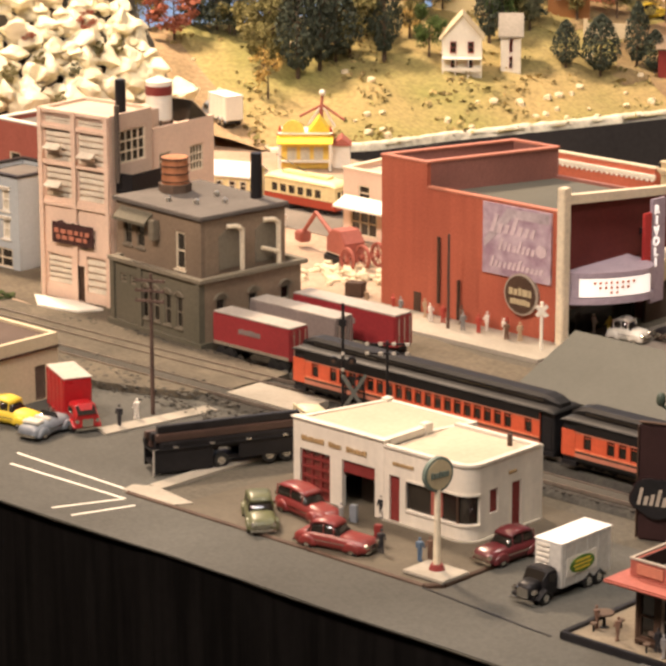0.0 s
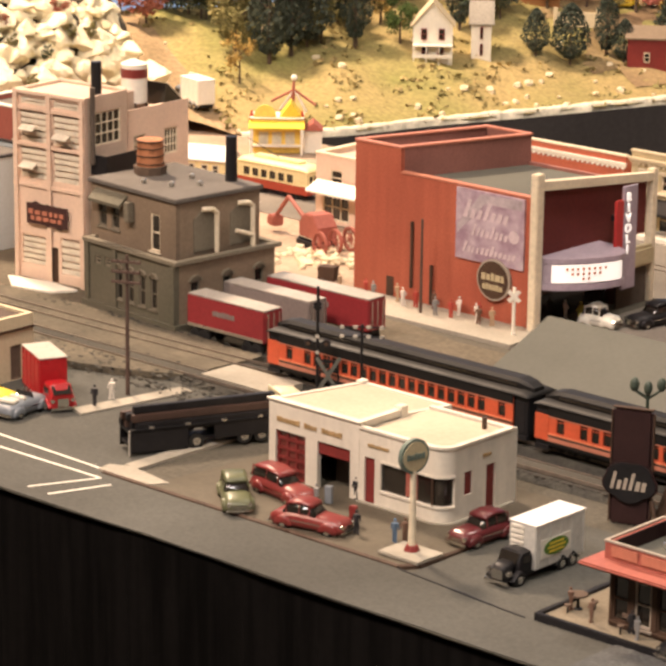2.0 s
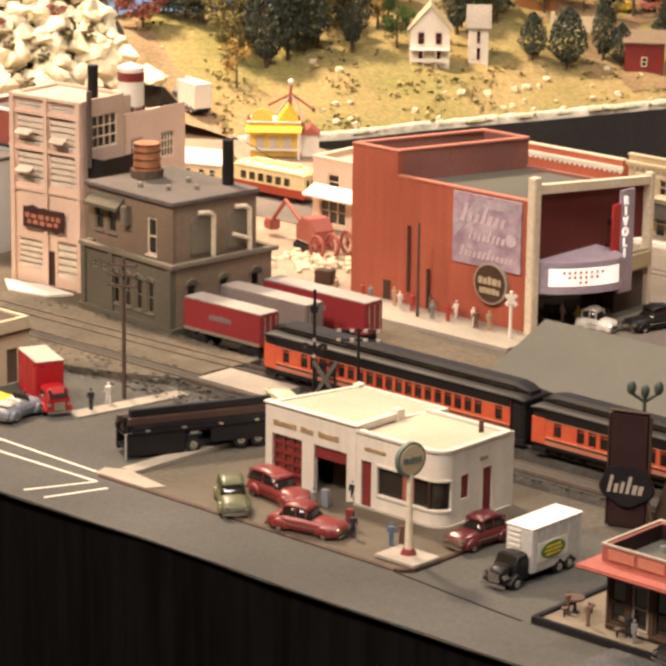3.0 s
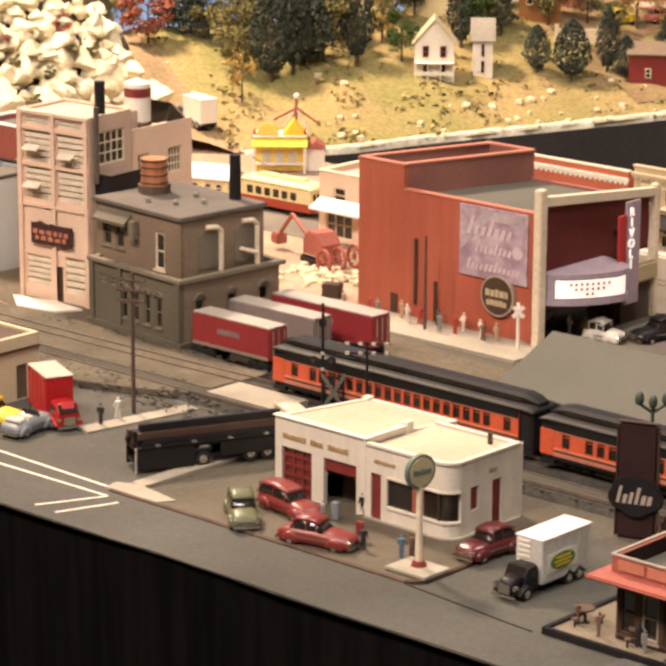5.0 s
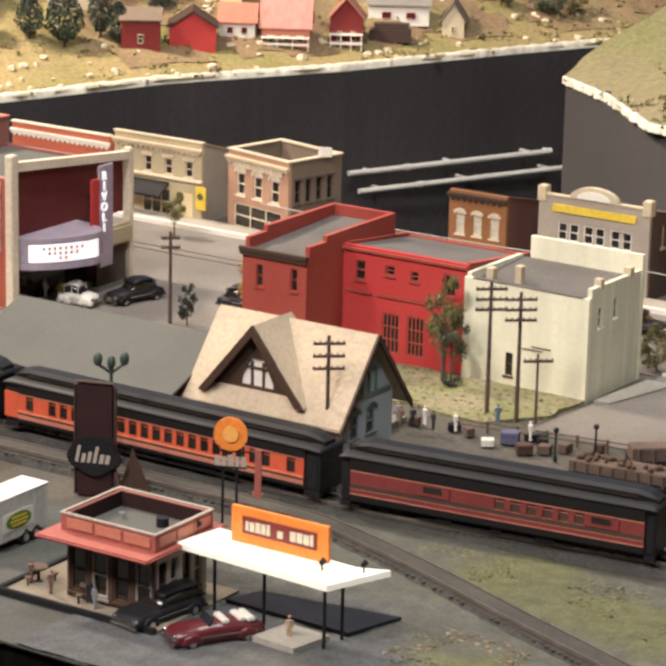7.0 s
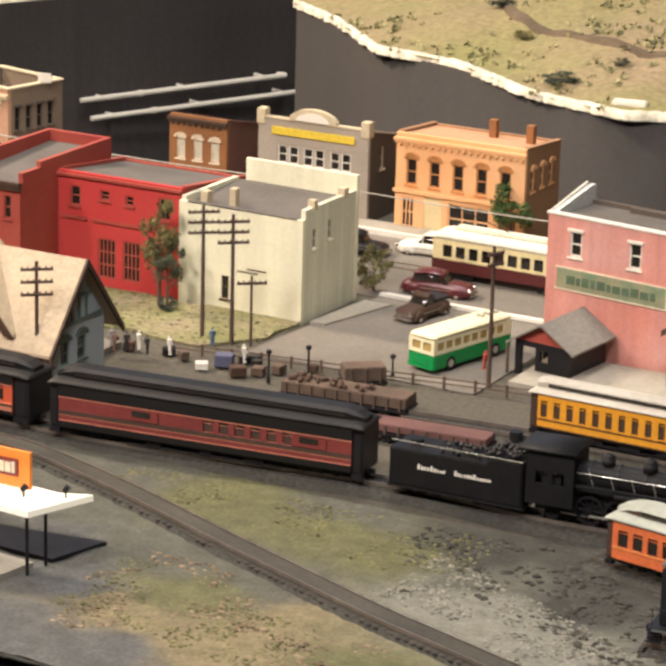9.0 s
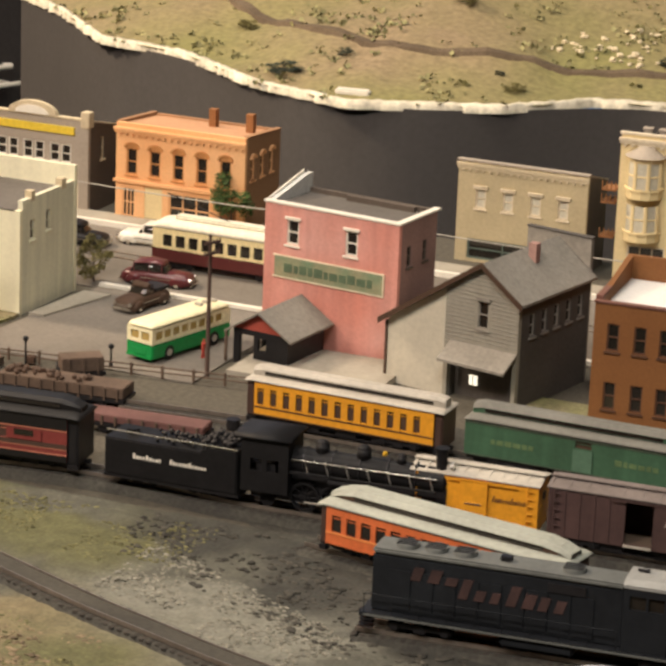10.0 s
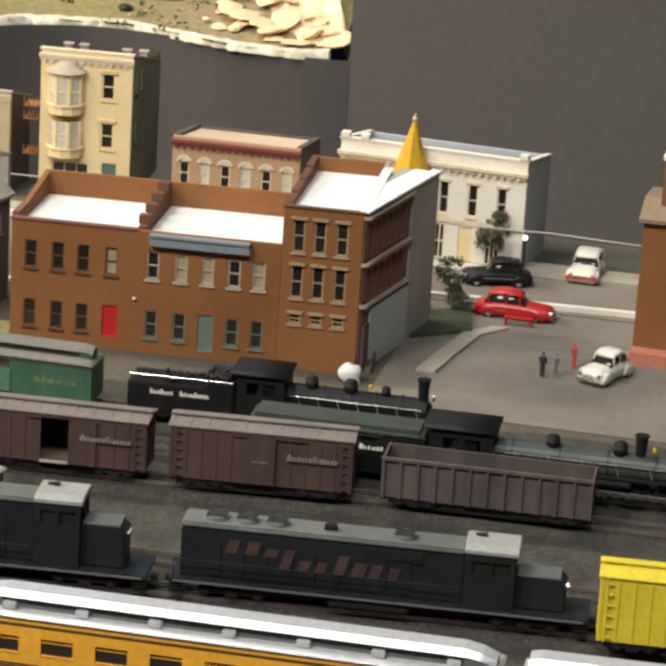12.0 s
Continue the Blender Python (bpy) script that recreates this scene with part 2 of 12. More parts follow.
MARQUEE = glow("marquee_panel", (1, 0.92, 0.8), 0.7, (0.85, 0.82, 0.78))
LILAC = mk("marquee_lilac", (0.4, 0.33, 0.38), 0.5, 0.15)
POSTERBLUE = mk("poster_violet", (0.3, 0.2, 0.25), 0.6, 0.5, 55, tint=(0.52, 0.42, 0.46), spread=0.55)
POSTERINK = mk("poster_ink", (0.62, 0.5, 0.52), 0.6, 0.2)
CURTAIN = mk("dark_red_wall", (0.13, 0.02, 0.015), 0.8, 0.2, 14)
DINERRED = mk("diner_red", (0.36, 0.105, 0.075), 0.6, 0.15)
GOLD = mk("gold_paint", (0.7, 0.42, 0.03), 0.35, 0.15, metal=0.3)
LAMPWHITE = glow("lamp_globe", (1, 0.9, 0.7), 1.6)
BARK = mk("bark", (0.11, 0.075, 0.05), 0.9, 0.3, 60)


def leafmat(name, a, b):
    return mk(name, a, 0.85, 0.3, 50, 0.25, 300, 0.3, tint=b, island=0.45)


LEAF_DARK = leafmat("conifer_leaf", (0.06, 0.075, 0.05), (0.03, 0.04, 0.028))
LEAF_GREEN = leafmat("summer_leaf", (0.08, 0.12, 0.03), (0.05, 0.09, 0.02))
LEAF_OLIVE = leafmat("olive_leaf", (0.22, 0.19, 0.07), (0.12, 0.11, 0.035))
LEAF_RUST = leafmat("rust_leaf", (0.34, 0.11, 0.06), (0.24, 0.08, 0.05))
LEAF_GOLD = leafmat("gold_leaf", (0.5, 0.33, 0.1), (0.3, 0.2, 0.05))
LEAF_GREY = leafmat("grey_green_leaf", (0.11, 0.12, 0.07), (0.08, 0.09, 0.05))


# ---- building blocks ----
def scaled(m):
    m = m.copy()
    m.translation = m.translation * S
    return m


def T(x, y, z=0):
    return Matrix.Translation((x, y, z))


def RZ(deg):
    return Matrix.Rotation(radians(deg), 4, "Z")


def thing(name, label, category, x, y, z=0.0, rz=0.0, group=""):
    ob = new(name)
    ob.empty_display_size = 0.01
    ob.matrix_world = scaled(T(x, y, z) @ RZ(rz))
    return tagged(ob, label, category, group)


def mesh_of(name, bm, mat, smooth=False):
    bmesh.ops.scale(bm, vec=(S, S, S), verts=bm.verts)
    me = bpy.data.meshes.new(name)
    bm.to_mesh(me)
    bm.free()
    me.materials.append(mat)
    if smooth:
        for p in me.polygons:
            p.use_smooth = True
    return me


SINGLE = {"chimneys": "chimney", "pilasters": "pilaster", "roof_ventilators": "roof_ventilator", "garage_door": "garage_door", "skylights": "skylight", "pier": "pier", "finials": "finial", "posts": "post", "clapboards": "clapboard", "windows": "window", "bay": "bay", "band": "band", "entrance_door": "entrance_door", "party_wall": "party_wall", "fire_escape": "fire_escape", "frame": "frame", "open_window": "open_window", "pipework": "pipe"}


def islands(bm):
    """Each connected piece of a bmesh as a bmesh of its own."""
    seen, out = set(), []
    for v in bm.verts:
        if v in seen:
            continue
        todo, own = [v], []
        seen.add(v)
        while todo:
            w = todo.pop()
            own.append(w)
            for e in w.link_edges:
                o = e.other_vert(w)
                if o not in seen:
                    seen.add(o)
                    todo.append(o)
        nb = bmesh.new()
        at = {w: nb.verts.new(w.co) for w in own}
        for f in {f for w in own for f in w.link_faces}:
            nb.faces.new([at[w] for w in f.verts])
        out.append(nb)
    bm.free()
    return out


def part(name, bm, mat, parent, label="", m=None, smooth=False):
    """One bmesh, or a ready mesh, as one part under a thing or a part."""
    if name in SINGLE and isinstance(bm, bmesh.types.BMesh):
        pieces = islands(bm)
        for p in pieces[1:]:
            part_one(SINGLE[name], p, mat, parent, label, m, smooth)
        return part_one(SINGLE[name], pieces[0], mat, parent, label, m, smooth)
    return part_one(name, bm, mat, parent, label, m, smooth)


def part_one(name, bm, mat, parent, label="", m=None, smooth=False):
    me = bm if isinstance(bm, bpy.types.Mesh) else mesh_of(name, bm, mat, smooth)
    ob = new(name, me)
    ob.parent = parent
    ob.matrix_local = scaled(m) if m else Matrix.Identity(4)
    if label:
        ob["label"] = label
    return ob


def solo(name, bm, mat, label, category, x=0, y=0, z=0, rz=0, group="", kind="", smooth=False):
    """A thing, or a piece of the setting, that is one mesh."""
    ob = new(name, bm if isinstance(bm, bpy.types.Mesh) else mesh_of(name, bm, mat, smooth))
    ob.matrix_world = scaled(T(x, y, z) @ RZ(rz))
    return tagged(ob, label, category, group, kind)


def bx(bm, x0, x1, y0, y1, z0, z1, bevel=0.0, m=None):
    mm = T((x0 + x1) / 2, (y0 + y1) / 2, (z0 + z1) / 2) @ Matrix.Diagonal((x1 - x0, y1 - y0, z1 - z0, 1))
    r = bmesh.ops.create_cube(bm, size=1, matrix=(m @ mm) if m else mm)
    if bevel:
        es = list({e for v in r["verts"] for e in v.link_edges})
        bmesh.ops.bevel(bm, geom=es, offset=bevel, segments=2, affect="EDGES")
    return bm


def box(*a, bevel=0.0):
    return bx(bmesh.new(), *a, bevel=bevel)


def rod(bm, a, b, r, r2=None, seg=10, caps=True):
    a, b = Vector(a), Vector(b)
    d = b - a
    m = Matrix.Translation((a + b) / 2) @ d.to_track_quat("Z", "Y").to_matrix().to_4x4()
    bmesh.ops.create_cone(bm, cap_ends=caps, segments=seg, radius1=r, radius2=r if r2 is None else r2, depth=d.length, matrix=m)
    return bm


def prism(bm, pts, y0, y1, bevel=0.0):
    """An outline in x and z, drawn out from y0 to y1."""
    a = [bm.verts.new((x, y0, z)) for x, z in pts]
    b = [bm.verts.new((x, y1, z)) for x, z in pts]
    fs = [bm.faces.new(a), bm.faces.new(b[::-1])]
    for i in range(len(pts)):
        j = (i + 1) % len(pts)
        fs.append(bm.faces.new((a[i], b[i], b[j], a[j])))
    bmesh.ops.recalc_face_normals(bm, faces=fs)
    if bevel:
        es = [e for f in fs[:2] for e in f.edges]
        bmesh.ops.bevel(bm, geom=list(set(es)), offset=bevel, segments=2, affect="EDGES")
    return bm


def prism_x(bm, pts, x0, x1, bevel=0.0):
    """An outline in y and z, drawn out from x0 to x1."""
    n0 = len(bm.verts)
    prism(bm, pts, x0, x1, bevel)
    bm.verts.ensure_lookup_table()
    for v in bm.verts[n0:]:
        v.co = Vector((v.co.y, v.co.x, v.co.z))
    bmesh.ops.recalc_face_normals(bm, faces=bm.faces)
    return bm


def slab(bm, pts, z0, z1):
    """An outline in x and y with a thickness."""
    a = [bm.verts.new((x, y, z1)) for x, y in pts]
    b = [bm.verts.new((x, y, z0)) for x, y in pts]
    fs = [bm.faces.new(a), bm.faces.new(b[::-1])]
    for i in range(len(pts)):
        j = (i + 1) % len(pts)
        fs.append(bm.faces.new((a[i], b[i], b[j], a[j])))
    bmesh.ops.recalc_face_normals(bm, faces=fs)
    return bm


def ball(bm, c, r, sx=1, sy=1, sz=1, sub=2):
    bmesh.ops.create_icosphere(bm, subdivisions=sub, radius=r, matrix=T(*c) @ Matrix.Diagonal((sx, sy, sz, 1)))
    return bm


def wall_bm(w, h, t, ops):
    """A wall in x and z with real openings (u0, z0, u1, z1); its outer face looks to -y."""
    bm = bmesh.new()
    us = sorted({0.0, w, *[round(o[0], 6) for o in ops], *[round(o[2], 6) for o in ops]})
    zs = sorted({0.0, h, *[round(o[1], 6) for o in ops], *[round(o[3], 6) for o in ops]})
    us, zs = [u for u in us if 0 <= u <= w], [z for z in zs if 0 <= z <= h]

    def hole(u, z):
        return any(o[0] < u < o[2] and o[1] < z < o[3] for o in ops)
    solid = [[not hole((us[i] + us[i + 1]) / 2, (zs[j] + zs[j + 1]) / 2) for j in range(len(zs) - 1)] for i in range(len(us) - 1)]
    vs = {}

    def v(i, j, k):
        if (i, j, k) not in vs:
            vs[i, j, k] = bm.verts.new((us[i], k * t, zs[j]))
        return vs[i, j, k]
    nu, nz = len(us) - 1, len(zs) - 1
    for i in range(nu):
        for j in range(nz):
            if not solid[i][j]:
                continue
            bm.faces.new((v(i, j, 0), v(i + 1, j, 0), v(i + 1, j + 1, 0), v(i, j + 1, 0)))
            bm.faces.new((v(i, j, 1), v(i, j + 1, 1), v(i + 1, j + 1, 1), v(i + 1, j, 1)))
            for di, dj, q in ((-1, 0, ((i, j), (i, j + 1))), (1, 0, ((i + 1, j + 1), (i + 1, j))), (0, -1, ((i + 1, j), (i, j))), (0, 1, ((i, j + 1), (i + 1, j + 1)))):
                a, b = i + di, j + dj
                if not (0 <= a < nu and 0 <= b < nz) or not solid[a][b]:
                    (p, q1), (r, s1) = q
                    bm.faces.new((v(p, q1, 0), v(r, s1, 0), v(r, s1, 1), v(p, q1, 1)))
    return bm


CACHE = {}


def window_meshes(w, h, style, frame_mat, pane_mat):
    key = (round(w, 5), round(h, 5), style, frame_mat.name, pane_mat.name)
    if key in CACHE:
        return CACHE[key]
    f = min(0.0011, w * 0.12)
    y0, y1 = 0.0006, 0.002
    nx, nz = {"shop": (3, 2), "grid": (4, 3), "sash": (1, 2), "hood": (1, 2), "arch": (1, 2), "lintel": (1, 2)}.get(style, (1, 1))
    g = f * 0.7
    if style == "door":
        bm = box(0, w, y0, y1, 0, h)
        bmesh.ops.inset_individual(bm, faces=[q for q in bm.faces if q.normal.y < -0.9], thickness=w * 0.18, depth=-0.0003)
    elif style == "louvre":
        ops, k = [], f + 0.0006
        while k < h - f - 0.0012:
            ops.append((f, k, w - f, k + 0.0011))
            k += 0.0022
        bm = wall_bm(w, h, y1 - y0, ops)
        bmesh.ops.translate(bm, vec=(0, y0, 0), verts=bm.verts)
    else:
        pw, ph = (w - 2 * f - g * (nx - 1)) / nx, (h - 2 * f - g * (nz - 1)) / nz
        bm = wall_bm(w, h, y1 - y0, [(f + (pw + g) * i, f + (ph + g) * j, f + (pw + g) * i + pw, f + (ph + g) * j + ph) for i in range(nx) for j in range(nz)])
        bmesh.ops.translate(bm, vec=(0, y0, 0), verts=bm.verts)
    a = mesh_of("window_frame", bm, frame_mat)
    p = mesh_of("pane", box(f * 0.6, w - f * 0.6, y1 - 0.0005, y1 - 0.0002, f * 0.6, h - f * 0.6), pane_mat)
    CACHE[key] = (a, p)
    return CACHE[key]


def window_extras(w, h, style, mat):
    """Sill, lintel and arch of a window, each a mesh."""
    key = ("extras", round(w, 5), round(h, 5), style, mat.name)
    if key not in CACHE:
        out = []
        if style in ("sash", "hood", "arch", "lintel"):
            out.append(("sill", mesh_of("sill", box(-0.0009, w + 0.0009, -0.0011, 0.0005, -0.0012, -0.0001), mat)))
        if style in ("hood", "lintel"):
            bm = box(-0.0011, w + 0.0011, -0.0013, 0.0005, h + 0.0001, h + 0.0016)
            if style == "hood":
                bm.free()
                bm = prism_x(bmesh.new(), [(0.0005, h + 0.0001), (-0.0013, h + 0.0001), (-0.0013, h + 0.0015), (-0.0019, h + 0.0016), (-0.0019, h + 0.0023), (0.0005, h + 0.0023)], -0.0014, w + 0.0014)
            out.append(("lintel", mesh_of("lintel", bm, mat)))
        if style == "arch":
            n, r0, r1 = 10, w / 2, w / 2 + 0.0016
            ring = [(w / 2 + r1 * math.cos(math.pi * i / n), h + 0.0002 + 0.75 * r1 * math.sin(math.pi * i / n)) for i in range(n + 1)]
            ring += [(w / 2 + r0 * math.cos(math.pi * i / n), h + 0.0002 + 0.75 * r0 * math.sin(math.pi * i / n)) for i in range(n, -1, -1)]
            out.append(("arch", mesh_of("arch", prism(bmesh.new(), ring, -0.0013, 0.0004), mat)))
            out.append(("arch_filling", mesh_of("arch_filling", prism(bmesh.new(), [(w / 2 + r0 * 0.98 * math.cos(math.pi * i / n), h + 0.0002 + 0.74 * r0 * math.sin(math.pi * i / n)) for i in range(n + 1)], -0.0004, 0.0004), mat)))
        CACHE[key] = out
    return CACHE[key]


def face_matrix(side, w, d):
    return {"front": Matrix.Identity(4), "right": T(w, 0) @ RZ(90), "left": T(0, d) @ RZ(-90), "back": T(w, d) @ RZ(180)}[side]


def put_windows(root, M, spec, trim, pane):
    for s in spec:
        u, z, w, h, style = s[:5]
        fm, pm = (s[5] if len(s) > 5 and s[5] else trim), (s[6] if len(s) > 6 and s[6] else pane)
        a, p = window_meshes(w, h, style, fm, pm)
        at = M @ T(u - w / 2, 0, z)
        ob = part("door" if style == "door" else "window", a, None, root, m=at)
        if style != "door":
            part("pane", p, None, ob)
            for nm, me in window_extras(w, h, style, fm):
                part(nm, me, None, ob)


def openings(spec, off=0.0):
    return [(s[0] - s[2] / 2 - off, s[1], s[0] + s[2] / 2 - off, s[1] + s[3]) for s in spec]


def building(name, label, x, y, w, d, h, wall, front=(), right=(), left=(), rz=0.0, t=0.003, side=None, roof=TARROOF, drop=0.0032, cap=None, trim=TRIM, pane=PANE, cornice=None, category="building", group="", fall=0.0):
    """A flat-roofed block of four walls with openings, windows, roof and parapet cap."""
    root = thing(name, label, category, x, y, 0, rz, group)
    side = side or wall
    for sd, spec, mat in (("front", front, wall), ("right", right, side), ("left", left, side), ("back", (), side)):
        wide = sd in ("front", "back")
        off = 0.0 if wide else t
        L = w if wide else d - 2 * t
        M = face_matrix(sd, w, d)
        bm = wall_bm(L, h, t, openings(spec, off))
        for v in bm.verts:
            if fall and sd != "front" and v.co.z > h - 0.00001:
                v.co.z -= fall * {"right": (v.co.x + off) / d, "left": 1 - (v.co.x + off) / d, "back": 1.0}[sd]
        part("wall", bm, mat, root, m=M @ T(off, 0))
        put_windows(root, M, spec, trim, pane)
    part("roof", prism_x(bmesh.new(), [(t, h - drop - 0.002), (d - t, h - drop - 0.002 - fall), (d - t, h - drop - fall), (t, h - drop)], t + 0.0001, w - t - 0.0001), roof, root)
    if fall:
        for x in (-0.0006, w - t):
            part("coping", prism_x(bmesh.new(), [(t + 0.0007, h - fall * t / d + 0.00005), (d, h - fall + 0.00005), (d, h - fall + 0.0009), (t + 0.0007, h - fall * t / d + 0.0009)], x, x + t + 0.0006), cap or side, root)
    if cap and fall:
        part("parapet_cap", box(-0.0008, w + 0.0008, -0.0008, t + 0.0006, h + 0.00001, h + 0.0012), cap, root)
    elif cap:
        o, i = 0.0008, t + 0.0006
        bm = bmesh.new()
        for a in ((-o, w + o, -o, i), (-o, w + o, d - i, d + o), (-o, i, i, d - i), (w - i, w + o, i, d - i)):
            bx(bm, *a, h + 0.00001, h + 0.0012)
        part("parapet_cap", bm, cap, root)
    if cornice:
        zc, dep, mat = cornice
        bm = bmesh.new()
        bx(bm, -0.001, w + 0.001, -dep, -0.0001, zc, zc + 0.002)
        bx(bm, -0.0006, w + 0.0006, -dep * 0.6, -0.0001, zc - 0.0018, zc)
        k = 0.002
        while k < w - 0.002:
            bx(bm, k, k + 0.0016, -dep * 0.8, -0.0001, zc - 0.0032, zc - 0.0018)
            k += 0.0046
        part("cornice", bm, mat, root)
    # added dark upright sheet inside so that no light leaks through openings
    part("light_stop_sheet", box(t + 0.0006, w - t - 0.0006, 0.012, 0.0126, 0, h - drop - 0.0022 - fall * 0.4), SHADESIDE, root)
    return root


def bars(name, parent, mat, x0, x1, z0, z1, n, m, label="", gap=0.25, seed=1, depth=0.0005, holes=True):
    """Rows of plain bars where writing cannot be read."""
    rnd = random.Random(seed)
    bm = bmesh.new()
    ws = [rnd.uniform(0.6, 1.3) for _ in range(n)]
    k = (x1 - x0) / (sum(ws) + gap * (n - 1))
    x = x0
    for w in ws:
        top = z1 - (z1 - z0) * rnd.uniform(0, 0.25)
        bx(bm, x, x + w * k, -depth, 0.0001, z0, top)
        x += (w + gap) * k
    return part(name, bm, mat, parent, label, m=m)


def strokes(name, parent, mat, x0, x1, z0, z1, n, m, label="", seed=1, depth=0.0002, lean=0.3):
    """A run of slanted plain bars of uneven height, for flowing writing."""
    rnd = random.Random(seed)
    bm = bmesh.new()
    k, h = (x1 - x0) / n, z1 - z0
    for i in range(n):
        x, top = x0 + k * i, z0 + h * (1.0 if i in (0, n // 2) else rnd.uniform(0.5, 0.75))
        w = k * rnd.uniform(0.52, 0.78)
        s = lean * (top - z0)
        prism(bm, [(x, z0), (x + w, z0), (x + w + s, top), (x + s, top)], -depth, 0.0001)
    return part(name, bm, mat, parent, label, m=m)


def gable_roof(bm, x0, x1, y0, y1, ze, zr, t=0.0015, over=0.003, along="x"):
    """Two slopes with thickness; the ridge runs along x or y."""
    if along == "x":
        ym = (y0 + y1) / 2
        s = (zr - ze) / (ym - y0)
        pts = [(y0 - over, ze - over * s), (ym, zr), (y1 + over, ze - over * s), (y1 + over, ze - over * s + t), (ym, zr + t), (y0 - over, ze - over * s + t)]
        return prism_x(bm, pts, x0 - over, x1 + over)
    xm = (x0 + x1) / 2
    s = (zr - ze) / (xm - x0)
    pts = [(x0 - over, ze - over * s), (xm, zr), (x1 + over, ze - over * s), (x1 + over, ze - over * s + t), (xm, zr + t), (x0 - over, ze - over * s + t)]
    return prism(bm, pts, y0 - over, y1 + over)

# ---- the setting ----
EDGE_Y = 0.909
BACK_Y = 1.69
RIM_A = [(-1.62, 1.66), (-1.575, 1.74), (-1.5548, 1.8178), (-1.513, 1.93), (-1.4686, 2.06), (-1.378, 2.22), (-1.30, 2.409), (-1.217, 2.586), (-1.0, 3.05)]
RIM_B = [(-1.187, 2.31), (-1.1087, 2.2517), (-1.0204, 2.158), (-0.9316, 2.139), (-0.8305, 2.064), (-0.738, 2.034), (-0.626, 2.085), (-0.571, 2.15), (-0.491, 2.169), (-0.391, 2.132), (-0.341, 2.127), (-0.318, 2.137), (-0.3125, 2.163)]


def edge_at(x):
    """The slightly uneven front edge of the board."""
    return EDGE_Y + 0.0028 * noise.noise(Vector((x * 9, 0, 0))) + 0.0016 * noise.noise(Vector((x * 40, 5, 0)))


def rim_distance(x, y, rim):
    best = 9.0
    for (ax, ay), (bx_, by) in zip(rim[:-1], rim[1:]):
        dx, dy = bx_ - ax, by - ay
        k = max(0, min(1, ((x - ax) * dx + (y - ay) * dy) / (dx * dx + dy * dy)))
        best = min(best, math.hypot(x - ax - k * dx, y - ay - k * dy))
    return best


def wobble(x, y, d):
    q = Vector((x, y, 0))
    return 0.009 * min(1, d / 0.06) * (noise.noise(q * 14) + 0.5 * noise.noise(q * 37))


def hill_a(x, y):
    d = rim_distance(x, y, RIM_A)
    return (0.30 * d if d < 0.235 else 0.0705 - 0.7 * max(0.0, min(d, 0.6) - 0.285)) + wobble(x, y, d)


def hill_b(x, y):
    d = rim_distance(x, y, RIM_B)
    return 0.24 * d + wobble(x, y, d)


def resample(rim, n):
    ps = [Vector((*p, 0)) for p in rim]
    ls = [0]
    for a, b in zip(ps[:-1], ps[1:]):
        ls.append(ls[-1] + (b - a).length)
    out = []
    for i in range(n):
        s = ls[-1] * i / (n - 1)
        k = max(j for j in range(len(ps)) if ls[j] <= s + 1e-9)
        k = min(k, len(ps) - 2)
        out.append(ps[k].lerp(ps[k + 1], (s - ls[k]) / (ls[k + 1] - ls[k])))
    return out


def hillside(name, rim, height, inward, reach, mat, label):
    pts = resample(rim, 110)
    ds = [0, 0.006, 0.014, 0.03, 0.05, 0.075, 0.1, 0.13, 0.16, 0.2, 0.25, 0.3, 0.36, 0.43, 0.5, 0.6, 0.75, 0.95, 1.2, 1.6]
    rows = []
    bm = bmesh.new()
    for i, p in enumerate(pts):
        j = 0.006 * noise.noise(p * 40)
        row = []
        for d in ds:
            q = p + Vector((*inward, 0)).normalized() * (d * reach(i / 109) + (j if d < 0.02 else 0))
            z = height(q.x, q.y)
            row.append(bm.verts.new((q.x, q.y, z)))
        rows.append(row)
    for a, b in zip(rows[:-1], rows[1:]):
        for k in range(len(ds) - 1):
            bm.faces.new((a[k], b[k], b[k + 1], a[k + 1]))
    bmesh.ops.recalc_face_normals(bm, faces=bm.faces)
    if sum(f.normal.z for f in bm.faces) < 0:
        bmesh.ops.reverse_faces(bm, faces=bm.faces)
    return solo(name, bm, mat, label, "scenery", kind="structure", smooth=True)


def skirt(name, rim, mat, label, z1=-0.003, z0=-0.6, ease=0):
    """A hanging fascia below a rim; ease smooths the bends of the rim."""
    bm = bmesh.new()
    pts = resample(rim, 120)
    prev = None
    for i, p in enumerate(pts):
        k = min(ease, i, len(pts) - 1 - i)
        near = pts[i - k:i + k + 1]
        p = sum(near, Vector()) / len(near)
        o = 0.001 * math.sin(i * 1.9) * (1 if i % 3 else 0.3) * (0 if ease else 1)
        a, b = bm.verts.new((p.x + 0.004 + o * 0.2, p.y + o * 0.4, z1)), bm.verts.new((p.x + 0.004 + o, p.y + o, z0))
        if prev:
            bm.faces.new((prev[0], prev[1], b, a))
        prev = (a, b)
    return solo(name, bm, mat, label, "skirt", kind="structure", smooth=bool(ease))


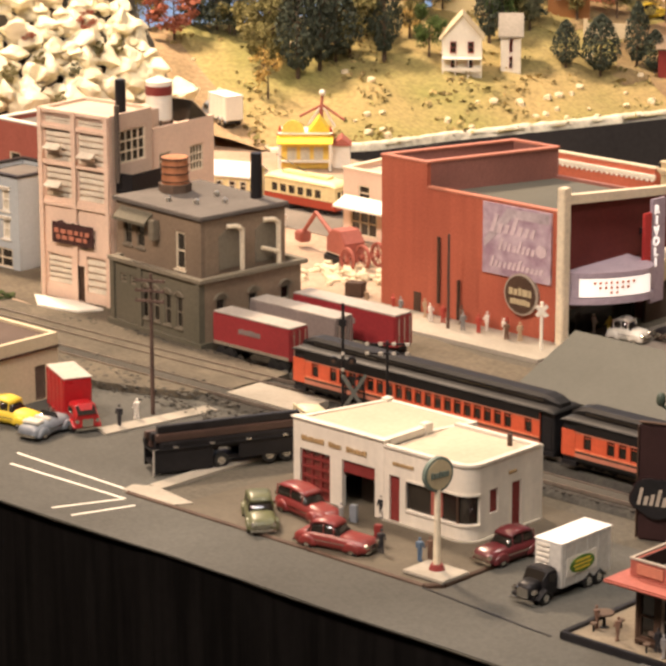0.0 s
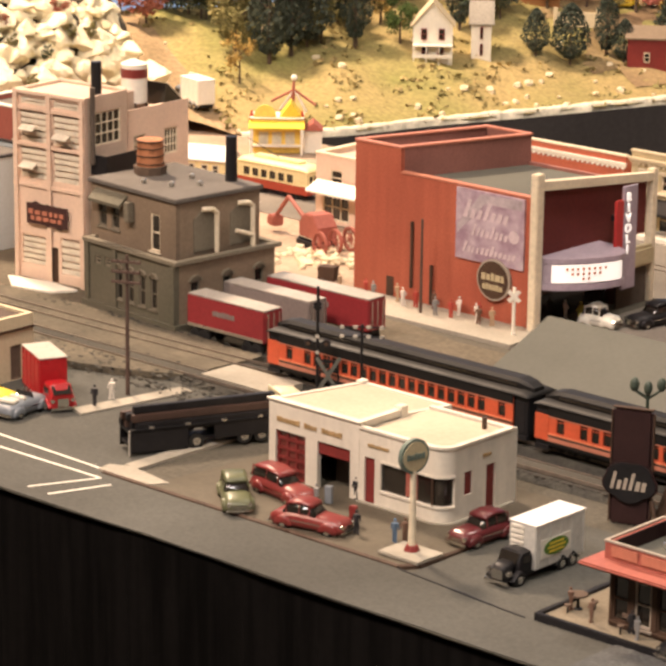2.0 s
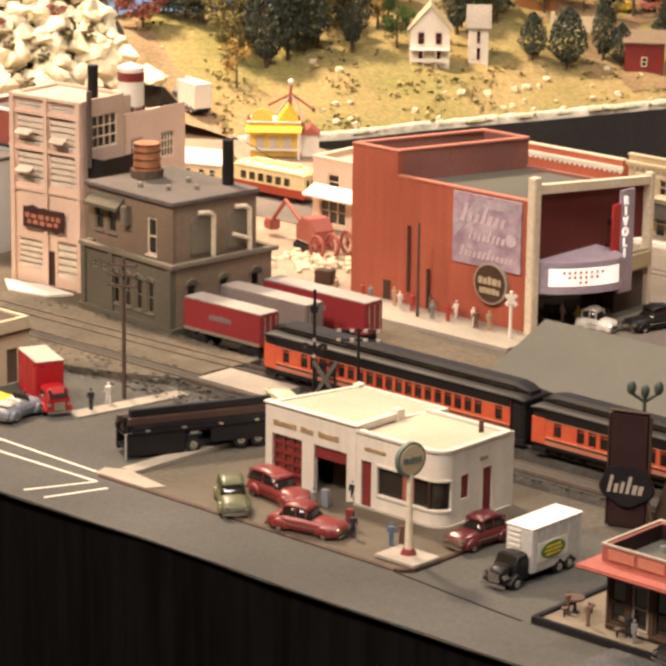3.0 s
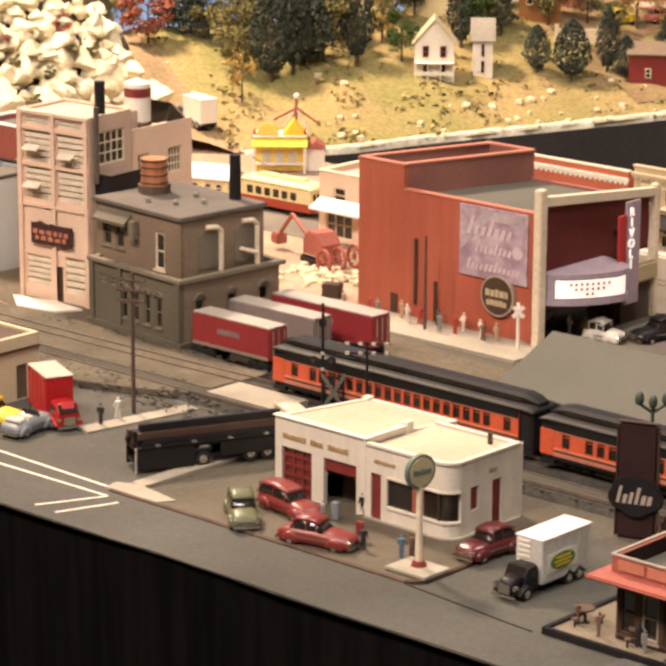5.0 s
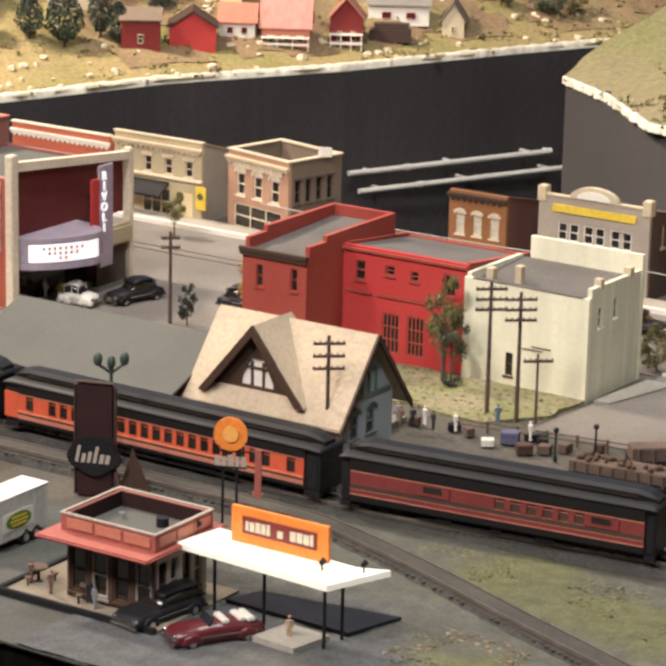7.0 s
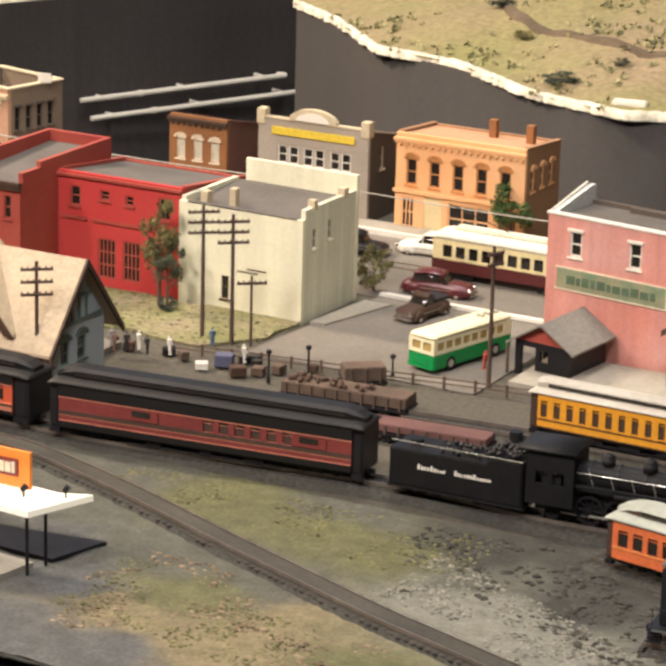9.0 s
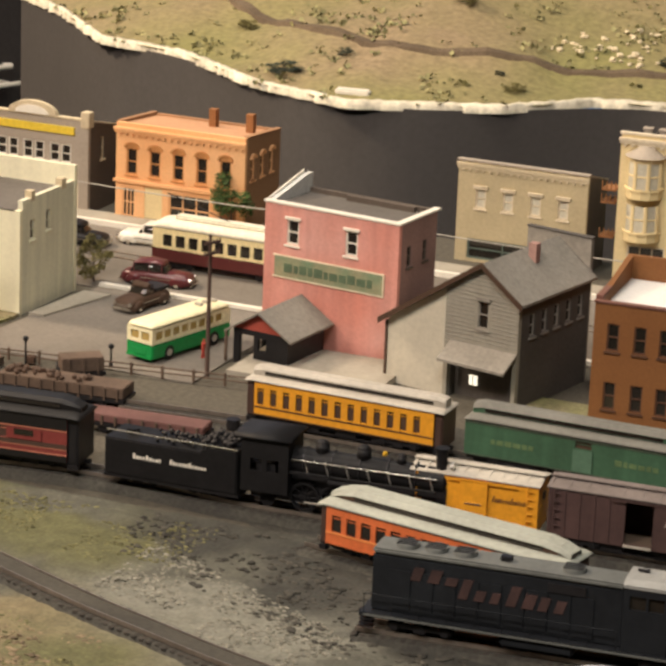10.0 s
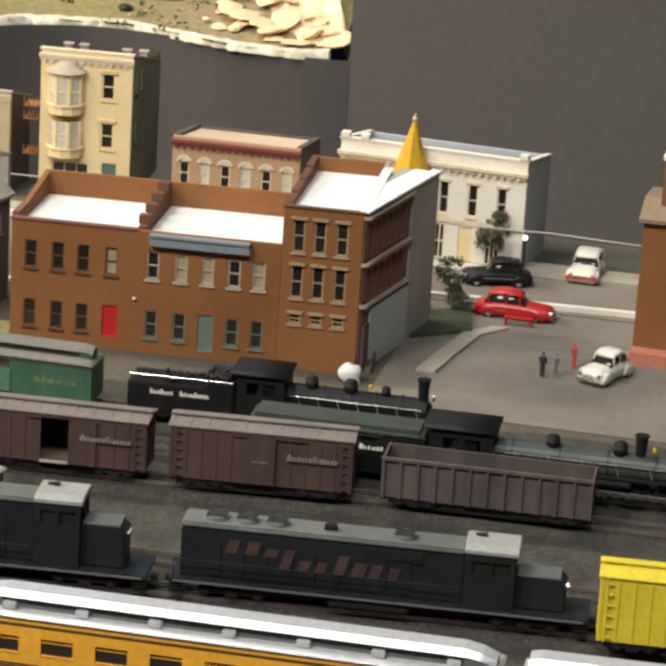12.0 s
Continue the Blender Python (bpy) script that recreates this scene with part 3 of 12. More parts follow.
def rim_strip(name, rim, mat, label, inside, low, high):
    """The ragged plaster lip along the edge of the scenery."""
    bm = bmesh.new()
    pts = resample(rim, 520)
    prev = None
    for i, p in enumerate(pts):
        w = 0.002 + 0.0035 * (0.5 + 0.5 * noise.noise(p * 25 + Vector((3, 1, 0))))
        h = 0.0008 + 0.0022 * (0.5 + 0.5 * noise.noise(p * 120))
        q = p + Vector((*inside, 0)).normalized() * w
        o = 0.0035 * noise.noise(p * 160)
        ring = [bm.verts.new((p.x - o, p.y - o, low)), bm.verts.new((p.x - o * 0.5, p.y - o * 0.5, high + h)), bm.verts.new((q.x, q.y, high + h + 0.001)), bm.verts.new((q.x, q.y, low))]
        if prev:
            for k in range(3):
                bm.faces.new((prev[k], prev[k + 1], ring[k + 1], ring[k]))
        prev = ring
    bmesh.ops.recalc_face_normals(bm, faces=bm.faces)
    return solo(name, bm, mat, label, "rim", kind="structure", smooth=True)


# room
# lighter than FASCIA, so the rightward brightening is put into its colour
SCREEN = mk("screen_grey", (0.118, 0.109, 0.101), 0.9, 0.15, 1.5, 0.05, 150, 0.02, spec=0.1)
solo("floor", box(-9, 9, -5, 9, -0.64, -0.6), DARKFLOOR, "dark floor of the exhibition hall", "floor", kind="structure")
solo("ceiling", box(-9, 9, -5, 9, 1.75, 1.8), WALLGREY, "dark ceiling of the exhibition hall", "ceiling", kind="structure")
for nm, a in (("wall_north", (-9, 9, 5.6, 5.7)), ("wall_south", (-9, 9, -4.1, -4.0)), ("wall_east", (4.0, 4.1, -4, 5.6)), ("wall_west", (-7.1, -7.0, -4, 5.6))):
    solo(nm, box(*a, -0.6, 1.75), WALLGREY, "dark plain wall of the exhibition hall", "wall", kind="structure")

solo("screen_wall", slab(bmesh.new(), [(-0.3005, 2.1315), (3.6, 2.39), (3.6, 2.42), (-0.29, 2.167), (-0.29, 2.31), (-0.45, 2.63), (-0.456, 2.63), (-0.2985, 2.30)], -0.6, 1.75), SCREEN, "grey screen wall behind the hills", "wall", kind="structure")

# the town board: one sheet, with its front fascia
bm = bmesh.new()
n = 90
top0, top1 = [], []
for i in range(n + 1):
    x = -3.0 + 3.9 * i / n
    y = edge_at(x)
    top0.append(bm.verts.new((x, y, 0)))
    top1.append(bm.verts.new((x, BACK_Y, 0)))
for i in range(n):
    bm.faces.new((top0[i], top0[i + 1], top1[i + 1], top1[i]))
lo = [bm.verts.new((v.co.x, v.co.y + 0.001, -0.0014)) for v in top0]
for i in range(n):
    bm.faces.new((lo[i], lo[i + 1], top0[i + 1], top0[i]))
hi = [bm.verts.new((v.co.x, v.co.y, -0.012)) for v in top1]
for i in range(n):
    bm.faces.new((top1[i], top1[i + 1], hi[i + 1], hi[i]))
solo("ground", bm, EARTH, "earth-coloured base of the model town", "ground", kind="structure")
bm = bmesh.new()
prev = None
for i in range(240):
    x = -3.0 + 3.9 * i / 239
    o = 0.003 * math.sin(i * 2.3) + 0.002 * math.sin(i * 0.7)
    v = (bm.verts.new((x, EDGE_Y + 0.0035, -0.0012)), bm.verts.new((x + o, EDGE_Y + 0.008 + o, -0.6)))
    if prev:
        bm.faces.new((prev[0], prev[1], v[1], v[0]))
    prev = v
solo("skirt_front", bm, SKIRT, "black cloth skirt hanging from the front edge", "skirt", kind="structure")
solo("skirt_back", box(-1.6, 0.9, BACK_Y - 0.006, BACK_Y - 0.004, -0.6, -0.012), CLOTH, "black cloth skirt behind the town", "skirt", kind="structure")

hillside("hill_1", RIM_A, hill_a, (-0.92, 0.39), lambda s: 1.0, MEADOW, "dry yellow grass hillside beyond the town")
hillside("hill_2", RIM_B, hill_b, (-0.105, 1.0), lambda s: min(1.0, 0.03 + s * 3.2), MEADOW_B, "dry green and ochre hills across the aisle")
# the bank to the west of the hillside
bm = bmesh.new()
rows = []
for i in range(33):
    a = math.atan2(0.39, -0.92) + (math.atan2(-0.62, -1.0) % (2 * math.pi) - math.atan2(0.39, -0.92)) * i / 32
    row = []
    for d in (0, 0.006, 0.014, 0.03, 0.05, 0.075, 0.1, 0.13, 0.16, 0.2, 0.25, 0.3, 0.36, 0.43, 0.5, 0.6, 0.75, 0.95, 1.2, 1.6):
        q = Vector((RIM_A[0][0] + d * math.cos(a), RIM_A[0][1] + d * math.sin(a), 0))
        row.append(bm.verts.new((q.x, q.y, hill_a(q.x, q.y))))
    rows.append(row)
for a, b in zip(rows[:-1], rows[1:]):
    for k in range(1, 19):
        bm.faces.new((a[k], b[k], b[k + 1], a[k + 1]))
bmesh.ops.recalc_face_normals(bm, faces=bm.faces)
solo("hill_3", bm, mk("sandy_brown_bank", (0.36, 0.25, 0.14), 0.95, 0.3, 9, 0.25, 160, 0.8, tint=(0.22, 0.155, 0.08)), "sandy bank at the end of the town", "scenery", kind="structure", smooth=True)
# bare brown soil round the village on the hillside
bm = bmesh.new()
soil = []
for p in resample(RIM_A, 220):
    row = []
    for k in range(26):
        x, y = p.x - 0.92 * (0.028 + 0.011 * k), p.y + 0.39 * (0.028 + 0.011 * k)
        q = Vector((x, y, 0))
        on = 0.39 * x + 0.92 * y > 1.285 + 0.03 * noise.noise(q * 30) + 0.012 * noise.noise(q * 90) and noise.noise(q * 24 + Vector((5, 1, 3))) > -0.28 and k < 24 + 3 * noise.noise(q * 60)
        row.append(bm.verts.new((x, y, hill_a(x, y) + 0.0009)) if on else None)
    soil.append(row)
for a, b in zip(soil[:-1], soil[1:]):
    for k in range(25):
        c = (a[k], b[k], b[k + 1], a[k + 1])
        if all(c):
            bm.faces.new(c)
bmesh.ops.delete(bm, geom=[v for v in bm.verts if not v.link_faces], context="VERTS")
bmesh.ops.recalc_face_normals(bm, faces=bm.faces)
solo("village_ground", bm, mk("brown_village_soil", (0.2, 0.125, 0.07), 0.95, 0.3, 9, 0.25, 160, 0.8, tint=(0.27, 0.2, 0.095)), "bare brown soil round the hillside village", "ground", kind="structure", smooth=True)
skirt("skirt_1", RIM_A, CLOTH, "black fascia below the far scenery")
skirt("skirt_2", RIM_B[:-2] + [(-0.32, 2.129), (-0.3045, 2.131)], FASCIA, "black fascia below the hills", ease=7)
rim_strip("rim_1", RIM_A, PLASTER, "ragged pale plaster edge of the hillside", (-0.92, 0.39), -0.008, 0.001)
rim_strip("rim_2", RIM_B[:-1], PLASTER, "ragged white plaster edge of the hills", (0.12, 1.0), -0.005, 0.0)
solo("backdrop", slab(bmesh.new(), [(-4.4, 0.9), (-0.2, 5.4), (-0.25, 5.45), (-4.45, 0.95)], -0.6, 1.7), SKYBLUE, "blue painted sky with added glow behind the hillside", "backdrop", kind="structure")

# ground behind the town on its far left, where board and hillside meet
solo("ground_west", slab(bmesh.new(), [(-3.4, 1.16), (-1.30, 1.16), (-1.30, 1.46), (-1.36, 1.62), (-1.56, 1.69), (-1.63, 1.70), (-3.4, 1.8)], 0.0004, 0.0006), PALE_EARTH, "pale sandy ground at the edge of the town", "ground", kind="structure")

# roads and pavements
def flat(name, pts, z, mat, label, cat="pavement", z0=0.0001):
    return solo(name, slab(bmesh.new(), pts, z0, z), mat, label, cat, kind="structure")


def ragged(name, pts, z, mat, label, cat="grass", amp=0.007, seed=0):
    """A patch of ground with an uneven outline."""
    out = []
    for p in resample(pts + [pts[0]], 220)[:-1]:
        k = p * 22 + Vector((seed, 0, 0))
        out.append((p.x + amp * (noise.noise(k) + 0.5 * noise.noise(k * 3.1)), p.y + amp * (noise.noise(k + Vector((9, 4, 2))) + 0.5 * noise.noise(k * 2.7 + Vector((3, 8, 1))))))
    return flat(name, out, z, mat, label, cat)


def rect(x0, x1, y0, y1):
    return [(x0, y0), (x1, y0), (x1, y1), (x0, y1)]


flat("road_front", [(-3.0 + 2.48 * i / 90, edge_at(-3.0 + 2.48 * i / 90) + 0.0004) for i in range(91)] + [(-0.52, 0.9615), (-3.0, 0.9615)], 0.0008, ASPHALT, "grey asphalt road along the front edge", "road")
flat("road_side", rect(-1.30, -1.045, 0.9615, 1.118), 0.0008, ASPHALT, "grey asphalt side street with a crossing", "road")
flat("road_drive_in", rect(-0.829, -0.70, 0.9615, 1.075), 0.0008, ASPHALT, "dark asphalt drive beside the filling station", "road")
flat("forecourt", [(-1.012, 0.9635), (-0.838, 0.9635), (-0.832, 0.972), (-0.832, 1.095), (-1.0, 1.095)], 0.0016, FORECOURT, "stained concrete forecourt of the filling station")
bm = bmesh.new()
for a, b in (((-1.046, 0.9625), (-0.838, 0.9625)), ((-0.838, 0.9625), (-0.8315, 0.970)), ((-0.8315, 0.970), (-0.8315, 1.04))):
    rod(bm, (*a, 0.0008), (*b, 0.0008), 0.0015, seg=6)
solo("road_joint", slab(bmesh.new(), [(-0.837, 0.9602), (-0.765, 0.9526), (-0.752, 0.9518), (-0.752, 0.9528), (-0.765, 0.9537), (-0.837, 0.9614)], 0.0006, 0.0011), BLACK, "dark joint in the asphalt road", "road", kind="structure")
solo("kerb_forecourt", bm, BROWNTRIM, "dark kerb round the forecourt", "kerb", kind="structure")
flat("corner_pad", [(-1.05, 0.9625), (-1.012, 0.9625), (-1.006, 0.972), (-1.04, 0.978), (-1.052, 0.972)], 0.0022, CONCRETE, "pale concrete corner of the pavement")
flat("pavement_strip", rect(-1.046, -1.036, 0.978, 1.10), 0.002, CONCRETE, "pale concrete strip beside the truck")
flat("pavement_west", [(-1.142, 1.028), (-1.130, 1.024), (-1.117, 1.10), (-1.128, 1.102)], 0.002, CONCRETE, "pale concrete pavement by the side street")
flat("grade_crossing", rect(-1.128, -1.072, 1.118, 1.146), 0.0066, CONCRETE, "pale planked crossing over the railway")
flat("apron", rect(-1.07, -1.0, 1.104, 1.116), 0.003, CONCRETE, "pale concrete slab by the crossing")
flat("road_ware", [(-3.0, 1.197), (-1.40, 1.193), (-1.3, 1.176), (-1.205, 1.186), (-1.10, 1.20), (-0.97, 1.215), (-0.97, 1.295), (-1.08, 1.295), (-1.25, 1.335), (-3.0, 1.335)], 0.0008, mk("brown_dirt", (0.125, 0.102, 0.07), 0.95, 0.4, 14, 0.25, 220, 0.6, tint=(0.085, 0.07, 0.047)), "worn brown dirt street behind the railway", "road")
flat("rubble_ground", [(-1.345, 1.275), (-1.222, 1.268), (-1.214, 1.30), (-1.22, 1.468), (-1.345, 1.47)], 0.0014, PALE_EARTH, "pale sandy rubble ground beside the warehouse", "ground")
flat("road_main", rect(-1.6, 0.7, 1.468, 1.60), 0.0012, STREET, "worn grey main street with tram rails", "road")
flat("pavement_theatre", rect(-1.22, -1.046, 1.306, 1.345), 0.003, CONCRETE, "pale pavement in front of the cinema")
flat("white_patch", [(-1.399, 1.206), (-1.366, 1.2135), (-1.336, 1.211), (-1.345, 1.196), (-1.376, 1.189)], 0.0022, WHITEPAINT, "white patch of ground beside the factory")
flat("pavement_row", rect(-1.35, 0.6, 1.600, 1.622), 0.0035, CONCRETE, "pale pavement along the row of shops")
flat("kerb_row", rect(-1.35, -0.09, 1.5965, 1.5998), 0.0045, WHITEPAINT, "pale kerb of the main street", "kerb")
flat("kerb_south", rect(-0.66, -0.16, 1.470, 1.474), 0.0032, WHITEPAINT, "pale kerb on the near side of the main street", "kerb")
flat("kerb_hotel", [(-0.150, 1.5325), (0.02, 1.5435), (0.02, 1.5475), (-0.150, 1.5365)], 0.0042, WHITEPAINT, "white kerb along the street by the hotel", "kerb")
flat("square", rect(-1.046, -0.88, 1.305, 1.468), 0.0011, STREET, "worn grey street beside the cinema", "road")
flat("car_park", [(-0.672, 1.33), (-0.53, 1.33), (-0.53, 1.468), (-0.66, 1.468)], 0.0009, STREET, "worn grey yard beside the cream shop", "road")
flat("yard_east", rect(-0.125, 0.3, 1.345, 1.4685), 0.0009, STREET, "worn grey yard beside the brick hotel", "road")
flat("path_cream", [(-0.668, 1.398), (-0.658, 1.398), (-0.644, 1.455), (-0.662, 1.455)], 0.0022, CONCRETE, "pale concrete path beside the cream shop")
ragged("lawn_cream", [(-0.84, 1.325), (-0.70, 1.325), (-0.672, 1.36), (-0.673, 1.396), (-0.86, 1.398)], 0.0018, LAWN, "worn lawn in front of the shops", "lawn")
flat("lawn_house", [(-0.36, 1.33), (-0.31, 1.335), (-0.31, 1.40), (-0.37, 1.40)], 0.0018, LAWN, "small lawn beside the grey house", "lawn")
flat("platform", rect(-0.96, -0.735, 1.186, 1.30), 0.004, STREET, "worn paving round the railway depot")
flat("loading_deck", rect(-0.52, -0.435, 1.352, 1.413), 0.004, CONCRETE, "pale deck behind the pink building")
flat("diner_pad", rect(-0.745, -0.655, 0.956, 1.02), 0.003, mk("worn_terrace", (0.23, 0.19, 0.13), 0.85, 0.35, 14, 0.15, 260, 0.3, tint=(0.16, 0.13, 0.09)), "worn concrete terrace round the diner")
solo("kerb_terrace", bx(box(-0.7475, -0.655, 0.9530, 0.9558, 0.0005, 0.0044, bevel=0.0004), -0.7475, -0.7452, 0.9559, 1.02, 0.0005, 0.0044), BLACK, "dark kerb round the diner terrace", "kerb", kind="structure")
flat("island_pad", [(-0.615, 0.9735), (-0.5915, 0.9715), (-0.587, 0.994), (-0.611, 0.996)], 0.0046, CONCRETE, "square concrete island")
flat("diner_dark_patch", [(-0.652, 1.005), (-0.583, 1.003), (-0.574, 1.034), (-0.645, 1.024)], 0.0040, BLACK, "black patch of ground under the canopy")
ragged("grit_yard", [(-0.44, 1.065), (-0.37, 1.035), (-0.30, 1.005), (-0.20, 1.0), (0.3, 1.02), (0.3, 1.34), (-0.43, 1.33), (-0.43, 1.20), (-0.40, 1.12)], 0.0009, BALLAST, "grey cinder ground of the railway yard", "ground")
ragged("earth_bank", [(-1.9, 1.085), (-1.20, 1.085), (-1.135, 1.112), (-1.132, 1.176), (-1.21, 1.180), (-1.9, 1.176)], 0.0052, mk("brown_earth", (0.115, 0.095, 0.065), 0.95, 0.4, 22, 0.3, 220, 0.8, tint=(0.075, 0.064, 0.045)), "brown earth bank over the railway", "ground", 0.004)
# ground of the foreground: asphalt, dry grass, gravel and cinders running into one another
COVER = {"asphalt": (0.092, 0.092, 0.088), "tan": (0.21, 0.17, 0.09), "olive": (0.115, 0.112, 0.045), "gravel": (0.092, 0.09, 0.068), "pale": (0.2, 0.195, 0.155), "cinder": (0.036, 0.035, 0.028)}
SPOTS = [(-0.66, 0.95, "asphalt"), (-0.62, 0.99, "asphalt"), (-0.60, 1.03, "asphalt"), (-0.62, 1.06, "gravel"), (-0.56, 0.99, "asphalt"), (-0.56, 0.935, "asphalt"), (-0.51, 0.932, "asphalt"), (-0.535, 0.975, "tan"), (-0.49, 0.965, "tan"), (-0.515, 1.005, "olive"), (-0.45, 0.95, "tan"),
         (-0.47, 0.995, "tan"), (-0.42, 0.97, "olive"), (-0.55, 1.035, "gravel"), (-0.50, 1.03, "gravel"), (-0.38, 0.94, "tan"), (-0.33, 0.95, "gravel"), (-0.62, 1.12, "gravel"), (-0.56, 1.115, "olive"), (-0.50, 1.105, "olive"), (-0.46, 1.095, "olive"), (-0.43, 1.12, "cinder"), (-0.50, 1.132, "gravel"), (-0.405, 1.09, "gravel"), (-0.40, 1.06, "pale"), (-0.365, 1.045, "pale"), (-0.335, 1.03, "pale"), (-0.30, 1.02, "gravel"), (-0.36, 1.08, "cinder"), (-0.36, 1.12, "cinder"), (-0.28, 1.05, "cinder"), (-0.22, 1.02, "cinder")]
bm = bmesh.new()
tone = bm.loops.layers.color.new("cover")
NX, NY = 150, 90
grid, tint_at = [], {}
for i in range(NX + 1):
    row = []
    for j in range(NY + 1):
        x = -0.70 + 0.50 * i / NX
        y0 = edge_at(x) + 0.0006
        y = y0 + (1.145 - y0) * j / NY
        q = Vector((x, y, 0))
        wx, wy = x + 0.016 * noise.noise(q * 30) + 0.006 * noise.noise(q * 110), y + 0.016 * noise.noise(q * 30 + Vector((7, 3, 1))) + 0.006 * noise.noise(q * 110 + Vector((2, 9, 4)))
        c, total = Vector((0, 0, 0)), 0.0
        for sx, sy, k in SPOTS:
            w = 1 / ((wx - sx) ** 2 + (1.3 * (wy - sy)) ** 2 + 0.00004) ** 2.2
            c += w * Vector(COVER[k])
            total += w
        v = bm.verts.new((x, y, 0.0019 + 0.0007 * noise.noise(q * 60) + 0.0005 * noise.noise(q * 170)))
        tint_at[v] = c / total * 0.94 * (1 + 0.22 * noise.noise(q * 200))
        row.append(v)
    grid.append(row)
for a, b_ in zip(grid[:-1], grid[1:]):
    for k in range(NY):
        f = bm.faces.new((a[k], b_[k], b_[k + 1], a[k + 1]))
        for lp in f.loops:
            lp[tone] = (*[max(0, t) ** (1 / 2.2) for t in tint_at[lp.vert]], 1)
COVERMAT = mk("mixed_ground", (1, 1, 1), 0.95, 0.25, 60, 0.25, 330, 0.7)
nt = COVERMAT.node_tree
attr = nt.nodes.new("ShaderNodeVertexColor")
attr.layer_name = "cover"
bs = nt.nodes["Principled BSDF"]
both = nt.nodes.new("ShaderNodeMix")
both.data_type, both.blend_type = "RGBA", "MULTIPLY"
both.inputs[0].default_value = 1
nt.links.new(bs.inputs["Base Color"].links[0].from_socket, both.inputs[6])
nt.links.new(attr.outputs[0], both.inputs[7])
nt.links.new(both.outputs[2], bs.inputs["Base Color"])
solo("ground_front", bm, COVERMAT, "asphalt, dry grass and gravel running into one another", "ground", kind="structure", smooth=True)
# road markings
bm = bmesh.new()
for a, b in (((-1.142, 0.9687), (-1.052, 0.966)), ((-1.13, 0.9535), (-1.04, 0.9548)), ((-1.040, 0.9548), (-1.057, 0.9187)), ((-1.028, 0.951), (-1.0405, 0.9177))):
    a, b = Vector((*a, 0)), Vector((*b, 0))
    nrm = Vector((-(b - a).y, (b - a).x, 0)).normalized() * 0.0008
    slab(bm, [tuple((a + nrm).xy), tuple((b + nrm).xy), tuple((b - nrm).xy), tuple((a - nrm).xy)], 0.00085, 0.0011)
solo("road_marking", bm, WHITEPAINT, "white painted crossing lines", "road marking", kind="structure")


# ---- railway tracks ----
def smooth_path(pts, n=60):
    out = []
    ps = [Vector((*p, 0)) for p in pts]
    ps = [ps[0] * 2 - ps[1]] + ps + [ps[-1] * 2 - ps[-2]]
    segs = len(ps) - 3
    for i in range(segs):
        for k in range(n // segs):
            t = k / (n // segs)
            a, b, c, d = ps[i:i + 4]
            out.append(0.5 * ((2 * b) + (c - a) * t + (2 * a - 5 * b + 4 * c - d) * t * t + (3 * b - a - 3 * c + d) * t ** 3))
    out.append(ps[-2])
    return out


GAUGE = 0.0055
FILL = mk("track_filling", (0.062, 0.056, 0.043), 0.95, 0.35, 14, 0.25, 260, 0.6, tint=(0.042, 0.038, 0.03))
RAILTOP = 0.0062


def sweep(bm, path, offset, w, z0, z1, taper=0.0):
    prev = None
    for i, p in enumerate(path):
        d = (path[min(i + 1, len(path) - 1)] - path[max(i - 1, 0)]).normalized()
        nrm = Vector((-d.y, d.x, 0))
        c = p + nrm * offset
        a, b = c - nrm * w / 2, c + nrm * w / 2
        a0, b0 = c - nrm * (w / 2 + taper), c + nrm * (w / 2 + taper)
        ring = [bm.verts.new((q.x, q.y, z)) for q, z in ((a0, z0), (a, z1), (b, z1), (b0, z0))]
        if prev:
            for k in range(3):
                bm.faces.new((prev[k], prev[k + 1], ring[k + 1], ring[k]))
        prev = ring
    bmesh.ops.recalc_face_normals(bm, faces=bm.faces)
    return bm


def track(label, pts, n=60, filled=False):
    root = thing("railway_track", label, "railway track", 0, 0, group="tracks of the yard")
    path = smooth_path(pts, n)
    part("ballast", sweep(bmesh.new(), path, 0, 0.0175 if filled else 0.022, 0.0002, 0.00385, 0.004), BALLAST, root)
    for sgn in (-1, 1):
        part("rail", sweep(bmesh.new(), path, sgn * GAUGE, 0.0006, 0.0042, RAILTOP), RAIL, root)
    if filled:
        part("filling", sweep(bmesh.new(), path, 0, 0.0095, 0.0003, 0.00565), FILL, root, "grey-brown filling between the rails")
    vs, fs = [], []
    acc, nxt = 0.0, 0.0
    for a, b in zip(path[:-1], path[1:]):
        seg = (b - a).length
        d = (b - a).normalized()
        nrm = Vector((-d.y, d.x, 0))
        while nxt < acc + seg:
            c = a + d * (nxt - acc)
            j = random.uniform(-0.0008, 0.0008)
            k = len(vs)
            for z in (0.0030, 0.0040):
                for su, sv in ((-1, -1), (1, -1), (1, 1), (-1, 1)):
                    q = c + d * su * 0.0011 + nrm * (sv * 0.0095 + j)
                    vs.append((q.x * S, q.y * S, z * S))
            fs += [(k + 4, k + 5, k + 6, k + 7), (k, k + 1, k + 5, k + 4), (k + 1, k + 2, k + 6, k + 5), (k + 2, k + 3, k + 7, k + 6), (k + 3, k, k + 4, k + 7)]
            nxt += 0.0045
        acc += seg
    me = bpy.data.meshes.new("tie")
    me.from_pydata(vs, [], fs)
    me.materials.append(TIE)
    ob = part("tie", me, None, root)
    tagged(ob, kind="stuff")
    return root


